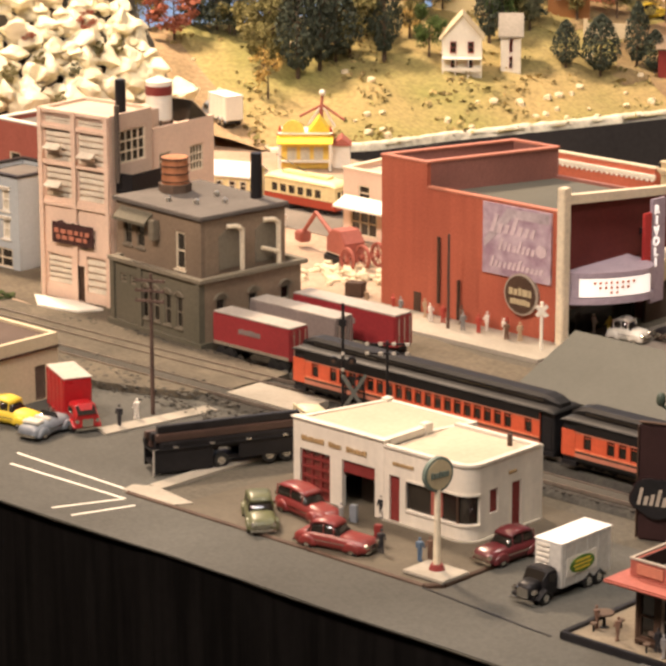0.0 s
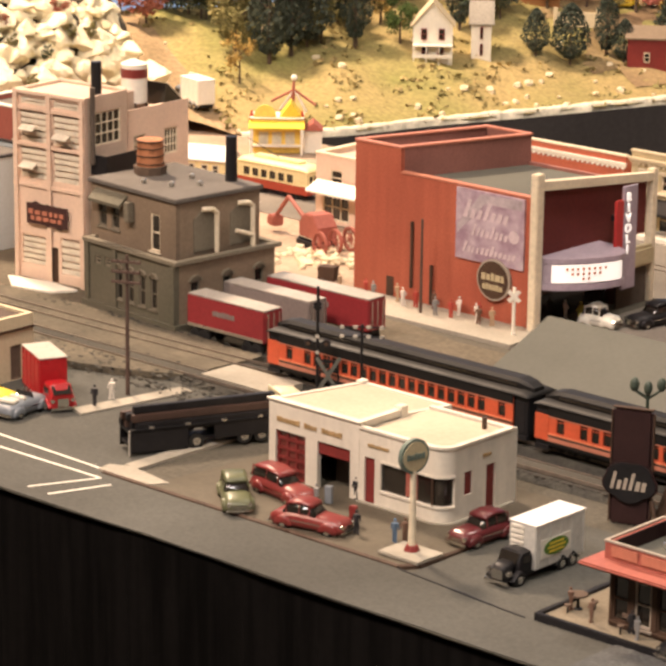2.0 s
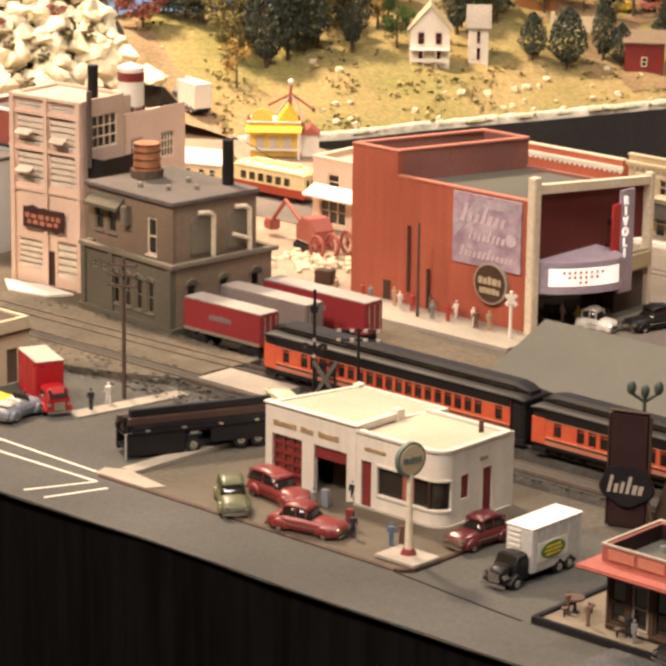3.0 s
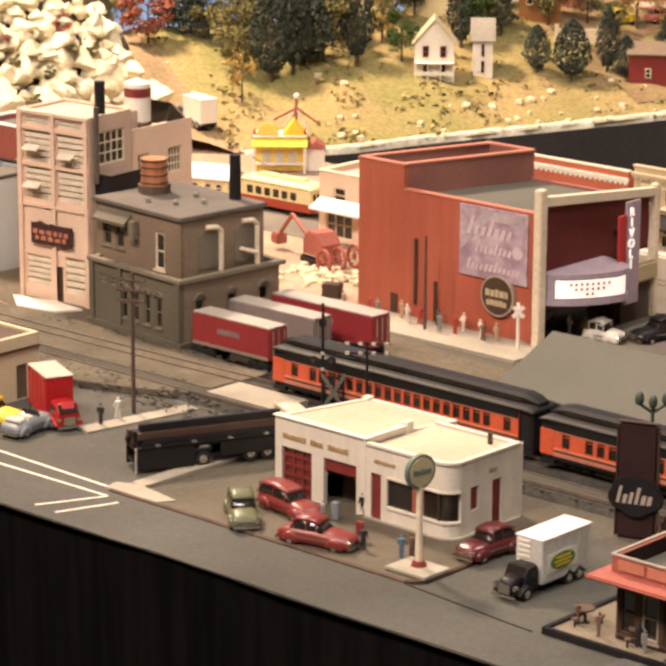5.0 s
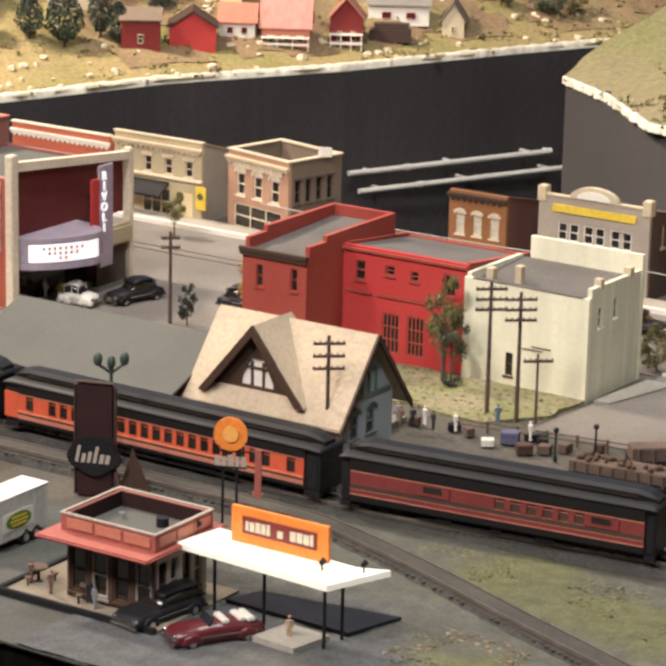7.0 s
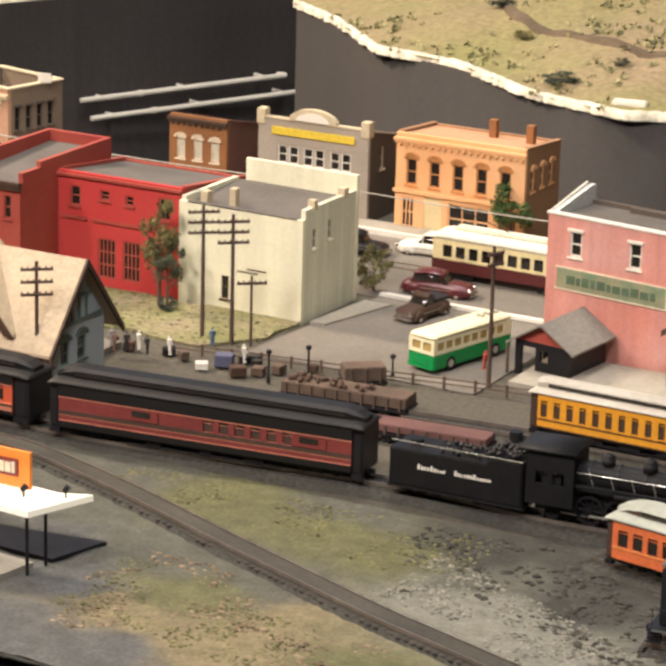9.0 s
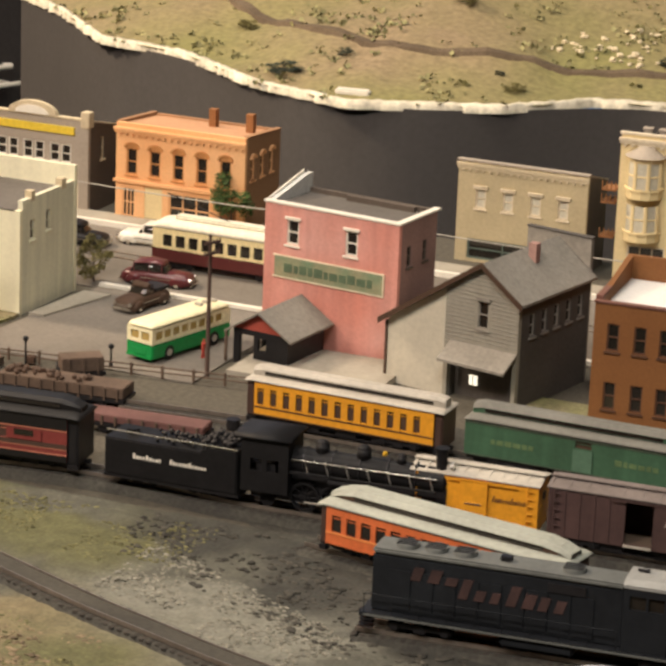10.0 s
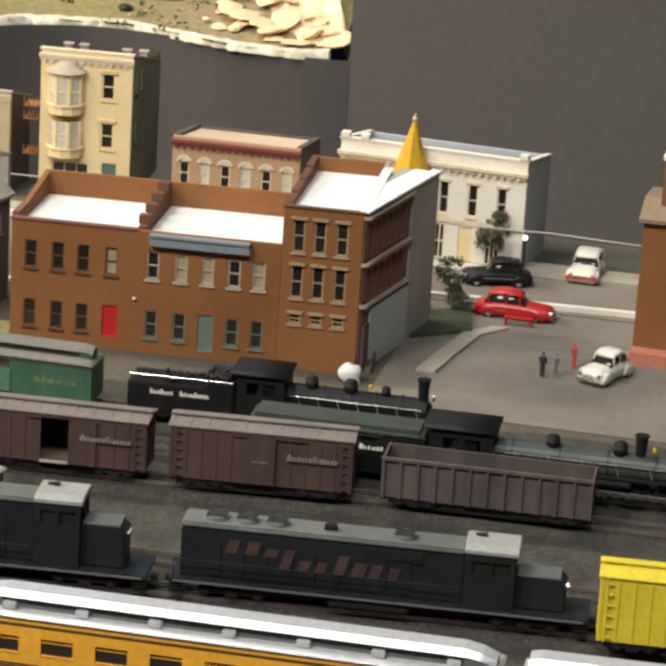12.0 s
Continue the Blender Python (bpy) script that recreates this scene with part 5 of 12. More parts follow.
# ---- warehouse with power house ----
def warehouse():
    root = thing("warehouse", "sooty stone warehouse with arched windows and chimney", "building", -1.3007, 1.1868, rz=-5)
    w, d, h = 0.090, 0.085, 0.046
    t = 0.003
    arch = [(0.034 + 0.0115 * i, 0.014, 0.0062, 0.02, "arch") for i in range(4)]
    blind = [(0.012, 0.033, 0.006, 0.006, "louvre"), (0.022, 0.033, 0.006, 0.006, "louvre")]
    fr = blind + arch
    part("wall", wall_bm(w, h, t, openings(fr)), WARE, root)
    put_windows(root, Matrix.Identity(4), fr, WARETRIM, PANE)
    rs = [(0.016 + i * 0.0265, 0.017, 0.0075, 0.017, "arch") for i in range(3)]
    M = face_matrix("right", w, d)
    part("wall", wall_bm(d - 2 * t, h, t, openings(rs, t)), WARE2, root, m=M @ T(t, 0))
    put_windows(root, M, rs, WARETRIM, PANE)
    part("wall", box(0, t, t, d, 0, h), WARE, root)
    part("wall", box(t, w - t, d - t, d, 0, h), WARE2, root)
    part("roof", box(t, w - t, t, d - t, h - 0.004, h - 0.002), TARROOF, root)
    bm = bmesh.new()
    for a in ((-0.002, w + 0.002, -0.002, t), (-0.002, w + 0.002, d - t, d + 0.002), (-0.002, t, t, d - t), (w - t, w + 0.002, t, d - t)):
        bx(bm, *a, h, h + 0.0028, bevel=0.0004)
    part("cornice", bm, WARETRIM, root)
    part("plinth", bx(bx(box(-0.0024, w + 0.0024, -0.0024, -0.0001, 0, 0.008), w + 0.0001, w + 0.0024, 0, d, 0, 0.008), -0.003, w + 0.003, -0.003, -0.0025, 0, 0.0035), WARE, root)
    bm = bmesh.new()
    for x in (0.0, 0.028, w - 0.004):
        bx(bm, x, x + 0.004, -0.0016, -0.0001, 0.008, h)
    part("pilasters", bm, WARE, root)
    # upper storey
    x0, x1, y0, y1, z1 = -0.004, 0.081, 0.008, 0.077, 0.0830
    up = [(0.0115, h + 0.010, 0.0085, 0.017, "arch", WARETRIM, PANE), (0.0245, h + 0.010, 0.0085, 0.017, "arch", WARETRIM, PANE), (0.0645, h + 0.003, 0.0095, 0.024, "sash", TRIM, PANE)]
    wu = x1 - x0
    part("wall", wall_bm(wu, z1 - h + 0.002, t, [(o[0], o[1] - h + 0.002, o[2], o[3] - h + 0.002) for o in openings(up)]), WARE2, root, m=T(x0, y0, h - 0.002))
    put_windows(root, T(x0, y0), up, WARE, PANE)
    part("loading_hood", prism_x(bmesh.new(), [(y0 - 0.007, h + 0.0265), (y0 - 0.0001, h + 0.0325), (y0 - 0.0001, h + 0.0345), (y0 - 0.007, h + 0.0285)], 0.001, 0.033), WARE, root, "dark hood over the loading arches")
    part("corbel", box(0.0345, 0.040, y0 - 0.005, y0 - 0.0001, h + 0.018, h + 0.031, bevel=0.0005), WARETRIM, root)
    for k in range(2):
        bm = bmesh.new()
        ya = y0 + 0.014 + k * 0.03
        prism_x(bm, [(ya, h + 0.004), (ya + 0.018, h + 0.004), (ya + 0.018, z1 - 0.012), (ya + 0.009, z1 - 0.006), (ya, z1 - 0.012)], x1 + 0.0001, x1 + 0.0008)
        part("window_recess", bm, WARETRIM, root)
        pb = bmesh.new()
        rod(pb, (x1 + 0.004, ya + 0.016, h), (x1 + 0.004, ya + 0.016, z1 - 0.0085), 0.0016)
        rod(pb, (x1 + 0.004, ya + 0.016, z1 - 0.0088), (x1 + 0.004, ya + 0.0125, z1 - 0.0062), 0.0016)
        rod(pb, (x1 + 0.004, ya + 0.0125, z1 - 0.0062), (x1 + 0.001, ya + 0.006, z1 - 0.0062), 0.0016)
        part("steam_pipe", pb, TRIM, root, "pale bent steam pipe")
    bm = bmesh.new()
    rod(bm, (x1 + 0.007, 0.066, h), (x1 + 0.007, 0.066, h + 0.010), 0.0014)
    rod(bm, (x1 + 0.007, 0.066, h + 0.010), (x1 + 0.004, 0.054, h + 0.014), 0.0014)
    part("steam_pipe", bm, TRIM, root, "pale bent steam pipe")
    part("wall", box(x1 - t, x1, y0 + t, y1, h - 0.002, z1), WARE2, root)
    part("wall", box(x0, x0 + t, y0 + t, y1, h - 0.002, z1), WARE2, root)
    part("wall", box(x0 + t, x1 - t, y1 - t, y1, h - 0.002, z1), WARE2, root)
    part("roof", box(x0 - 0.002, x1 + 0.002, y0 - 0.002, y1 + 0.002, z1, z1 + 0.003, bevel=0.0006), TARROOF, root)
    part("chimney", rod(bmesh.new(), (0.0615, 0.0700, z1), (0.0615, 0.0700, 0.115), 0.0040, 0.0036, seg=16), BLACK, root, "tall black iron chimney")
    bm = bmesh.new()
    for x, y in ((0.032, 0.022), (0.050, 0.030), (0.040, 0.055), (0.060, 0.045)):
        ball(bm, (x, y, z1 + 0.0045), 0.0022, sub=1)
        rod(bm, (x, y, z1 + 0.002), (x, y, z1 + 0.004), 0.0008, seg=6)
    part("roof_ventilators", bm, STEEL, root)
    # water tank on the roof
    tx, ty = 0.0115, 0.044
    tk = part("water_tank", rod(bmesh.new(), (tx, ty, z1 + 0.0085), (tx, ty, z1 + 0.0255), 0.0088, 0.0084, seg=24), COPPER, root, "orange-brown wooden water tank")
    bm = bmesh.new()
    for z in (0.010, 0.015, 0.02, 0.0245):
        rod(bm, (tx, ty, z1 + z), (tx, ty, z1 + z + 0.0006), 0.0092, 0.0092, seg=24)
    part("hoop", bm, BROWNTRIM, tk)
    part("tank_stand", rod(bmesh.new(), (tx, ty, z1 + 0.0031), (tx, ty, z1 + 0.0084), 0.0105, 0.011, seg=8), WOOD, tk)


warehouse()


# ---- tall factory block ----
STRIPWHITE = mk("factory_strip_glass", (0.74, 0.66, 0.52), 0.45, 0.2, 60, spec=0.5)


def strip_window(root, M, u, z, w, h, n):
    """A wide opening filled with pale horizontal strips, each standing a little proud of the dark glass."""
    ob = part("window", wall_bm(w, h, 0.0012, [(0.0008, 0.0008, w - 0.0008, h - 0.0008)]), TALLWALL, root, m=M @ T(u - w / 2, 0.0004, z))
    part("pane", box(0.0006, w - 0.0006, 0.0017, 0.0019, 0.0006, h - 0.0006), TALLSIDE, ob)
    k = (h - 0.002) / n
    for i in range(n):
        part("strip", box(0.0009, w - 0.0009, 0.0003, 0.0016, 0.001 + k * i, 0.001 + k * (i + 0.66)), STRIPWHITE, ob)


def factory():
    root = thing("factory_block", "tall salmon concrete factory with banded windows", "building", -1.3985, 1.2140, rz=6)
    w, d, h, t, dm, hr = 0.0615, 0.11, 0.129, 0.003, 0.046, 0.1135
    cols = (0.0165, 0.0455)
    spec = []
    for i, u in enumerate(cols):
        spec += [(u, 0.069, 0.0245, 0.0225), (u, 0.0935, 0.0245, 0.0225), (u, 0.1185, 0.0245, 0.0065)]
        spec.append((u - 0.001, 0.010, 0.022, 0.021) if i == 0 else (u + 0.003, 0.007, 0.019, 0.026))
    doors = [(0.0335, 0.001, 0.0075, 0.024, "door", BROWNTRIM)]
    part("wall", wall_bm(w, h, t, openings(spec) + openings(doors)), TALLWALL, root)
    put_windows(root, Matrix.Identity(4), doors, TALLWALL, PANE)
    for u, z, ww, hh in spec:
        strip_window(root, Matrix.Identity(4), u, z, ww, hh, 5 if hh > 0.01 else 2)
    rs = [(0.0235, 0.0955, 0.026, 0.0225, "grid"), (0.0235, 0.060, 0.026, 0.012, "grid")]
    M = face_matrix("right", w, dm)
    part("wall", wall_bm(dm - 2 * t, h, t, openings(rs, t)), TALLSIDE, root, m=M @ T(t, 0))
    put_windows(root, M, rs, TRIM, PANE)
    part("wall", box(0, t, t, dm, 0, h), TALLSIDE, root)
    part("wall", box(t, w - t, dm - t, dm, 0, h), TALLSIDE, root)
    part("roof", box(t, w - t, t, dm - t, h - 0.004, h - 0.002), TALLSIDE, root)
    # lower rear part with a glazed slope
    back = [(0.012, 0.078, 0.012, 0.018, "grid"), (0.012, 0.045, 0.012, 0.018, "grid"), (0.045, 0.078, 0.014, 0.018, "grid")]
    part("wall", wall_bm(d - dm - 0.0005, hr, t, openings(back)), TALLWALL, root, m=T(w - 0.002, dm + 0.0003) @ RZ(90))
    put_windows(root, T(w - 0.002, dm + 0.0003) @ RZ(90), back, TRIM, PANE)
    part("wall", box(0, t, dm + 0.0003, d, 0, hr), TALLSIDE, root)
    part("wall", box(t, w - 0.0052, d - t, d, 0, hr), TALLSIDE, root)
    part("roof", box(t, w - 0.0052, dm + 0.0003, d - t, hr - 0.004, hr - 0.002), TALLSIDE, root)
    part("roof_house", box(w - 0.026, w - 0.006, dm + 0.004, dm + 0.024, hr - 0.002, hr + 0.012, bevel=0.0005), TALLSIDE, root, "small salmon roof house")
    sky = part("skylight", prism_x(bmesh.new(), [(d - 0.026, hr - 0.002), (d - 0.004, hr - 0.002), (d - 0.022, hr + 0.013)], w - 0.022, w - 0.003), PANE, root, "sloping dark glazed skylight")
    for k in range(4):
        x = w - 0.022 + 0.0063 * k
        part("glazing_bar", rod(bmesh.new(), (x, d - 0.0218, hr + 0.0134), (x, d - 0.0036, hr - 0.0014), 0.0005, seg=5), TRIM, sky)
    bm = bmesh.new()
    for z in (0.0640, 0.0915, 0.1160, h - 0.0025):
        bx(bm, -0.001, w + 0.001, -0.0014, -0.0001, z, z + 0.0022)
    for x in (0.0, 0.0295, w - 0.0035):
        bx(bm, x, x + 0.0035, -0.0021, -0.0015, 0, h)
    part("band", bm, TALLWALL, root)
    for u, z in ((0.0150, 0.1025), (0.0445, 0.0995), (0.0150, 0.0770)):
        ow = part("open_window", prism_x(bmesh.new(), [(-0.0022, z + 0.004), (-0.0070, z + 0.0012), (-0.0070, z + 0.0003), (-0.0022, z + 0.003)], u - 0.0065, u + 0.0065), STRIPWHITE, root, "tilted open window sash")
        part("shade", box(u - 0.006, u + 0.006, -0.0026, -0.0022, z - 0.0025, z + 0.0008), TALLSIDE, ow)
    sg = bmesh.new()
    for k in range(3):
        ball(sg, (0.0195 + k * 0.0105, -0.002, 0.047 - 0.0007 * k), 0.0080, 1, 0.18, 1.0)
    bx(sg, 0.012, 0.048, -0.0031, -0.0022, 0.0395, 0.0535)
    sign = part("wall_sign", sg, mk("maroon_sign", (0.06, 0.025, 0.022), 0.6, 0.2), root, "dark maroon scalloped sign")
    bars("lettering", sign, SALMON, 0.0145, 0.0455, 0.0465, 0.0500, 6, T(0, -0.0036), gap=0.4, seed=12)
    bars("lettering", sign, SALMON, 0.0165, 0.0435, 0.0425, 0.0455, 5, T(0, -0.0036), gap=0.4, seed=13)
    part("chimney", rod(bmesh.new(), (0.0545, 0.020, h - 0.004), (0.0545, 0.020, 0.150), 0.0036, seg=16), BLACK, root, "black iron chimney")
    tk = bmesh.new()
    rod(tk, (0.050, 0.064, hr + 0.003), (0.050, 0.064, hr + 0.029), 0.0088, seg=24)
    rod(tk, (0.050, 0.064, hr + 0.029), (0.050, 0.064, hr + 0.032), 0.0092, 0.001, seg=24)
    tank = part("roof_tank", tk, WHITEPAINT, root, "white round tank with a red band")
    part("band", rod(bmesh.new(), (0.050, 0.064, hr + 0.020), (0.050, 0.064, hr + 0.026), 0.0091, seg=24), BRICKRED, tank)
    for x, y in ((0.044, 0.058), (0.056, 0.058), (0.044, 0.070), (0.056, 0.070)):
        part("tank_leg", rod(bmesh.new(), (x, y, hr - 0.002), (x, y, hr + 0.0035), 0.0009, seg=6), WOOD, tank)
    bal = part("balcony", box(w + 0.0001, w + 0.014, 0.006, 0.044, 0.0775, 0.0795), BLACK, root, "black iron balcony")
    part("balcony_side", box(w + 0.013, w + 0.014, 0.006, 0.044, 0.0796, 0.091), BLACK, bal)
    part("balcony_side", box(w + 0.0001, w + 0.0129, 0.006, 0.007, 0.0796, 0.091), BLACK, bal)
    part("pipe", rod(bmesh.new(), (w + 0.003, 0.0045, 0.085), (w + 0.003, 0.0045, 0.136), 0.0018), SHADESIDE, root)


factory()

building("brick_store", "red brick store with a pale blue-grey lower shop", -1.545, 1.30, 0.075, 0.05, 0.09, DINERRED, front=[(0.02, 0.05, 0.012, 0.018, "sash"), (0.05, 0.05, 0.012, 0.018, "sash")], cap=WHITEPAINT)
building("grey_store", "blue-grey shop with white sash windows", -1.51, 1.245, 0.0515, 0.05, 0.0665, LIGHTBLUE,
         front=[(0.012, 0.042, 0.008, 0.015, "hood", WHITEPAINT, PANE_PALE), (0.038, 0.042, 0.008, 0.015, "hood", WHITEPAINT, PANE_PALE), (0.012, 0.022, 0.008, 0.014, "hood", WHITEPAINT, PANE_PALE), (0.038, 0.022, 0.008, 0.014, "hood", WHITEPAINT, PANE_PALE), (0.026, 0.001, 0.036, 0.014, "shop")], cap=BLACK)


def corner_garage():
    r = building("repair_shop", "tan stucco repair shop with a brown roof line", -1.335, 1.0, 0.125, 0.06, 0.0395, PALESTONE,
                 front=[(0.06, 0.001, 0.03, 0.023, "shop", REDTRIM)], right=[(0.046, 0.001, 0.0085, 0.021, "door", WOOD)], roof=BROWNTRIM, drop=0.0015)
    part("band", box(-0.001, 0.126, -0.0015, -0.0001, 0.031, 0.0322), BROWNTRIM, r)
    part("band", box(0.1251, 0.1262, 0, 0.06, 0.031, 0.0322), BROWNTRIM, r)


corner_garage()


# ---- depot ----
def depot():
    root = thing("railway_depot", "tan-roofed depot with half-timbered gables", "building", -0.8, 1.19)
    w, d, he, zr = 0.088, 0.056, 0.038, 0.0735
    t = 0.003
    part("wall", wall_bm(w, he, t, [(0.03, 0.006, 0.04, 0.026), (0.055, 0.001, 0.064, 0.026)]), LIGHTBLUE, root)
    part("wall", wall_bm(w, he, t, []), LIGHTBLUE, root, m=face_matrix("back", w, d))
    M = face_matrix("right", w, d)
    ws = [(0.018, 0.018, 0.0085, 0.013, "arch", GREENTRIM, PANE), (0.034, 0.018, 0.0085, 0.013, "arch", GREENTRIM, PANE)]
    part("wall", wall_bm(d - 2 * t, he, t, openings(ws, t)), LIGHTBLUE, root, m=M @ T(t, 0))
    put_windows(root, M, ws, GREENTRIM, PANE)
    bm = prism(bmesh.new(), [(0.0, he + 0.0001), (d, he + 0.0001), (d / 2, zr - 0.002)], 0, t)
    gable = part("gable_wall", bm, LIGHTBLUE, root, m=M)
    bm = bmesh.new()
    bx(bm, 0.004, d - 0.004, -0.001, -0.0001, he + 0.001, he + 0.003)
    bx(bm, 0.014, d - 0.014, -0.001, -0.0001, he + 0.015, he + 0.0165)
    for u in (0.017, 0.0235, 0.0305, 0.037):
        bx(bm, u, u + 0.0015, -0.001, -0.0001, he + 0.003, he + 0.015)
    part("timber", bm, GREENTRIM, gable)
    part("wall", wall_bm(d - 2 * t, he, t, []), LIGHTBLUE, root, m=face_matrix("left", w, d) @ T(t, 0))
    part("roof", gable_roof(bmesh.new(), 0, w, 0, d, he, zr, 0.0016, 0.007), TANROOF, root)
    # dark eaves boards at the east gable
    bm = bmesh.new()
    s = (zr - he) / (d / 2)
    for a, b in (((-0.0075, he - 0.0075 * s), (d / 2, zr)), ((d / 2, zr), (d + 0.0075, he - 0.0075 * s))):
        prism_x(bm, [(a[0], a[1] - 0.002), (b[0], b[1] - 0.002), (b[0], b[1] + 0.0022), (a[0], a[1] + 0.0022)], w + 0.0072, w + 0.0086)
    part("barge_board", bm, BROWNTRIM, root)
    # cross gable to the tracks
    x0, x1, xm, zp = 0.0045, 0.0685, 0.037, 0.0755
    g = prism(bmesh.new(), [(x0 + 0.004, 0.040), (x1 - 0.004, 0.040), (xm, zp - 0.0045)], 0.0015, 0.0035)
    cg = part("front_gable", g, WHITEPAINT, root, "white half-timbered gable")
    bm = bmesh.new()
    prism(bm, [(x0 - 0.002, 0.0365), (x0 + 0.003, 0.0365), (xm, zp - 0.004), (x1 - 0.003, 0.0365), (x1 + 0.002, 0.0365), (xm, zp + 0.002)], -0.006, -0.004)
    bx(bm, x0 + 0.006, x1 - 0.006, 0.0007, 0.0014, 0.0395, 0.0425)
    for u in (xm - 0.011, xm - 0.0037, xm + 0.0037, xm + 0.011):
        bx(bm, u - 0.0008, u + 0.0008, 0.0008, 0.0014, 0.0425, 0.056)
    bx(bm, xm - 0.011, xm + 0.011, 0.0007, 0.0013, 0.052, 0.0532)
    part("timber", bm, BROWNTRIM, cg)
    part("shade_board", prism(bmesh.new(), [(x0 + 0.002, 0.0395), (xm - 0.012, 0.0425), (xm - 0.004, 0.058), (xm + 0.004, 0.058), (xm + 0.012, 0.0425), (x1 - 0.002, 0.0395), (xm, zp - 0.003)], 0.0003, 0.0006), BROWNTRIM, cg)
    part("roof", gable_roof(bmesh.new(), x0 + 0.001, x1 - 0.001, -0.0015, 0.03, 0.0395, zp, 0.0016, 0.003, along="y"), TANROOF, root)
    # long low wing
    wx0, wx1 = -0.152, -0.0105
    part("wing_wall", box(wx0 + 0.004, wx1, 0.004, 0.066, 0, 0.038), WARE2, root)
    part("wing_roof", prism_x(bmesh.new(), [(-0.020, 0.0315), (0.035, 0.0535), (0.078, 0.0385), (0.078, 0.0399), (0.035, 0.0549), (-0.020, 0.0329)], wx0 - 0.002, wx1 + 0.004), GREYROOF, root, "plain grey roof")


depot()

# ---- shops behind the depot ----
def red_shops():
    r = building("red_shop", "bright red two-storey brick shop with dark doors", -0.8455, 1.4005, 0.0885, 0.075, 0.0685, BRICK_R,
                 front=[(0.0135, 0.0475, 0.0075, 0.0125, "sash", BRICK_D, PANE), (0.0345, 0.0535, 0.007, 0.006, "sash", BRICK_D, PANE), (0.052, 0.0525, 0.006, 0.006, "sash", BRICK_D, PANE), (0.0765, 0.047, 0.0085, 0.0135, "sash", BRICK_D, PANE), (0.036, 0.005, 0.0125, 0.025, "grid", BRICK_D, PANE), (0.0535, 0.0055, 0.0125, 0.025, "grid", BRICK_D, PANE)],
                 roof=TARROOF, drop=0.001, side=BRICK_D, fall=0.008)
    bm = bmesh.new()
    for a in ((0.004, 0.022), (0.026, 0.062), (0.066, 0.086)):
        bx(bm, a[0], a[1], -0.0012, -0.0001, 0.0395, 0.0412)
    bx(bm, 0.0, 0.0885, -0.0018, -0.0001, 0.0655, 0.0672)
    part("string_course", bm, BRICK_D, r)
    r = thing("corner_shop", "dark red brick shop with stepped side walls", "building", -0.891, 1.36)
    w, d, h = 0.0465, 0.10, 0.067
    fr = [(0.0125, 0.044, 0.005, 0.014, "sash", BRICK_D, PANE), (0.0375, 0.045, 0.005, 0.014, "sash", BRICK_D, PANE), (0.013, 0.008, 0.012, 0.02, "shop", BRICK_D, PANE), (0.034, 0.002, 0.009, 0.024, "door", BROWNTRIM)]
    part("wall", wall_bm(w, h, 0.003, openings(fr)), BRICK_D, r)
    put_windows(r, Matrix.Identity(4), fr, BRICK_D, PANE)
    for nm, xx in (("wall", 0.0), ("wall", w - 0.003)):
        bm = prism_x(bmesh.new(), [(0.003, 0), (d, 0), (d, 0.0765), (0.022, 0.0765), (0.022, 0.073), (0.003, 0.073)], xx, xx + 0.003)
        part(nm, bm, BRICK_D, r)
    part("wall", box(0.003, w - 0.003, d - 0.003, d, 0, 0.0765), BRICK_D, r)
    part("roof", prism_x(bmesh.new(), [(0.003, 0.064), (d - 0.003, 0.068), (d - 0.003, 0.0695), (0.003, 0.0655)], 0.0032, w - 0.0032), TARROOF, r)
    part("cornice", bx(box(-0.001, w + 0.001, -0.003, -0.0001, 0.0655, 0.068), -0.001, w + 0.001, -0.002, -0.0001, 0.063, 0.0655), BROWNTRIM, r)


red_shops()


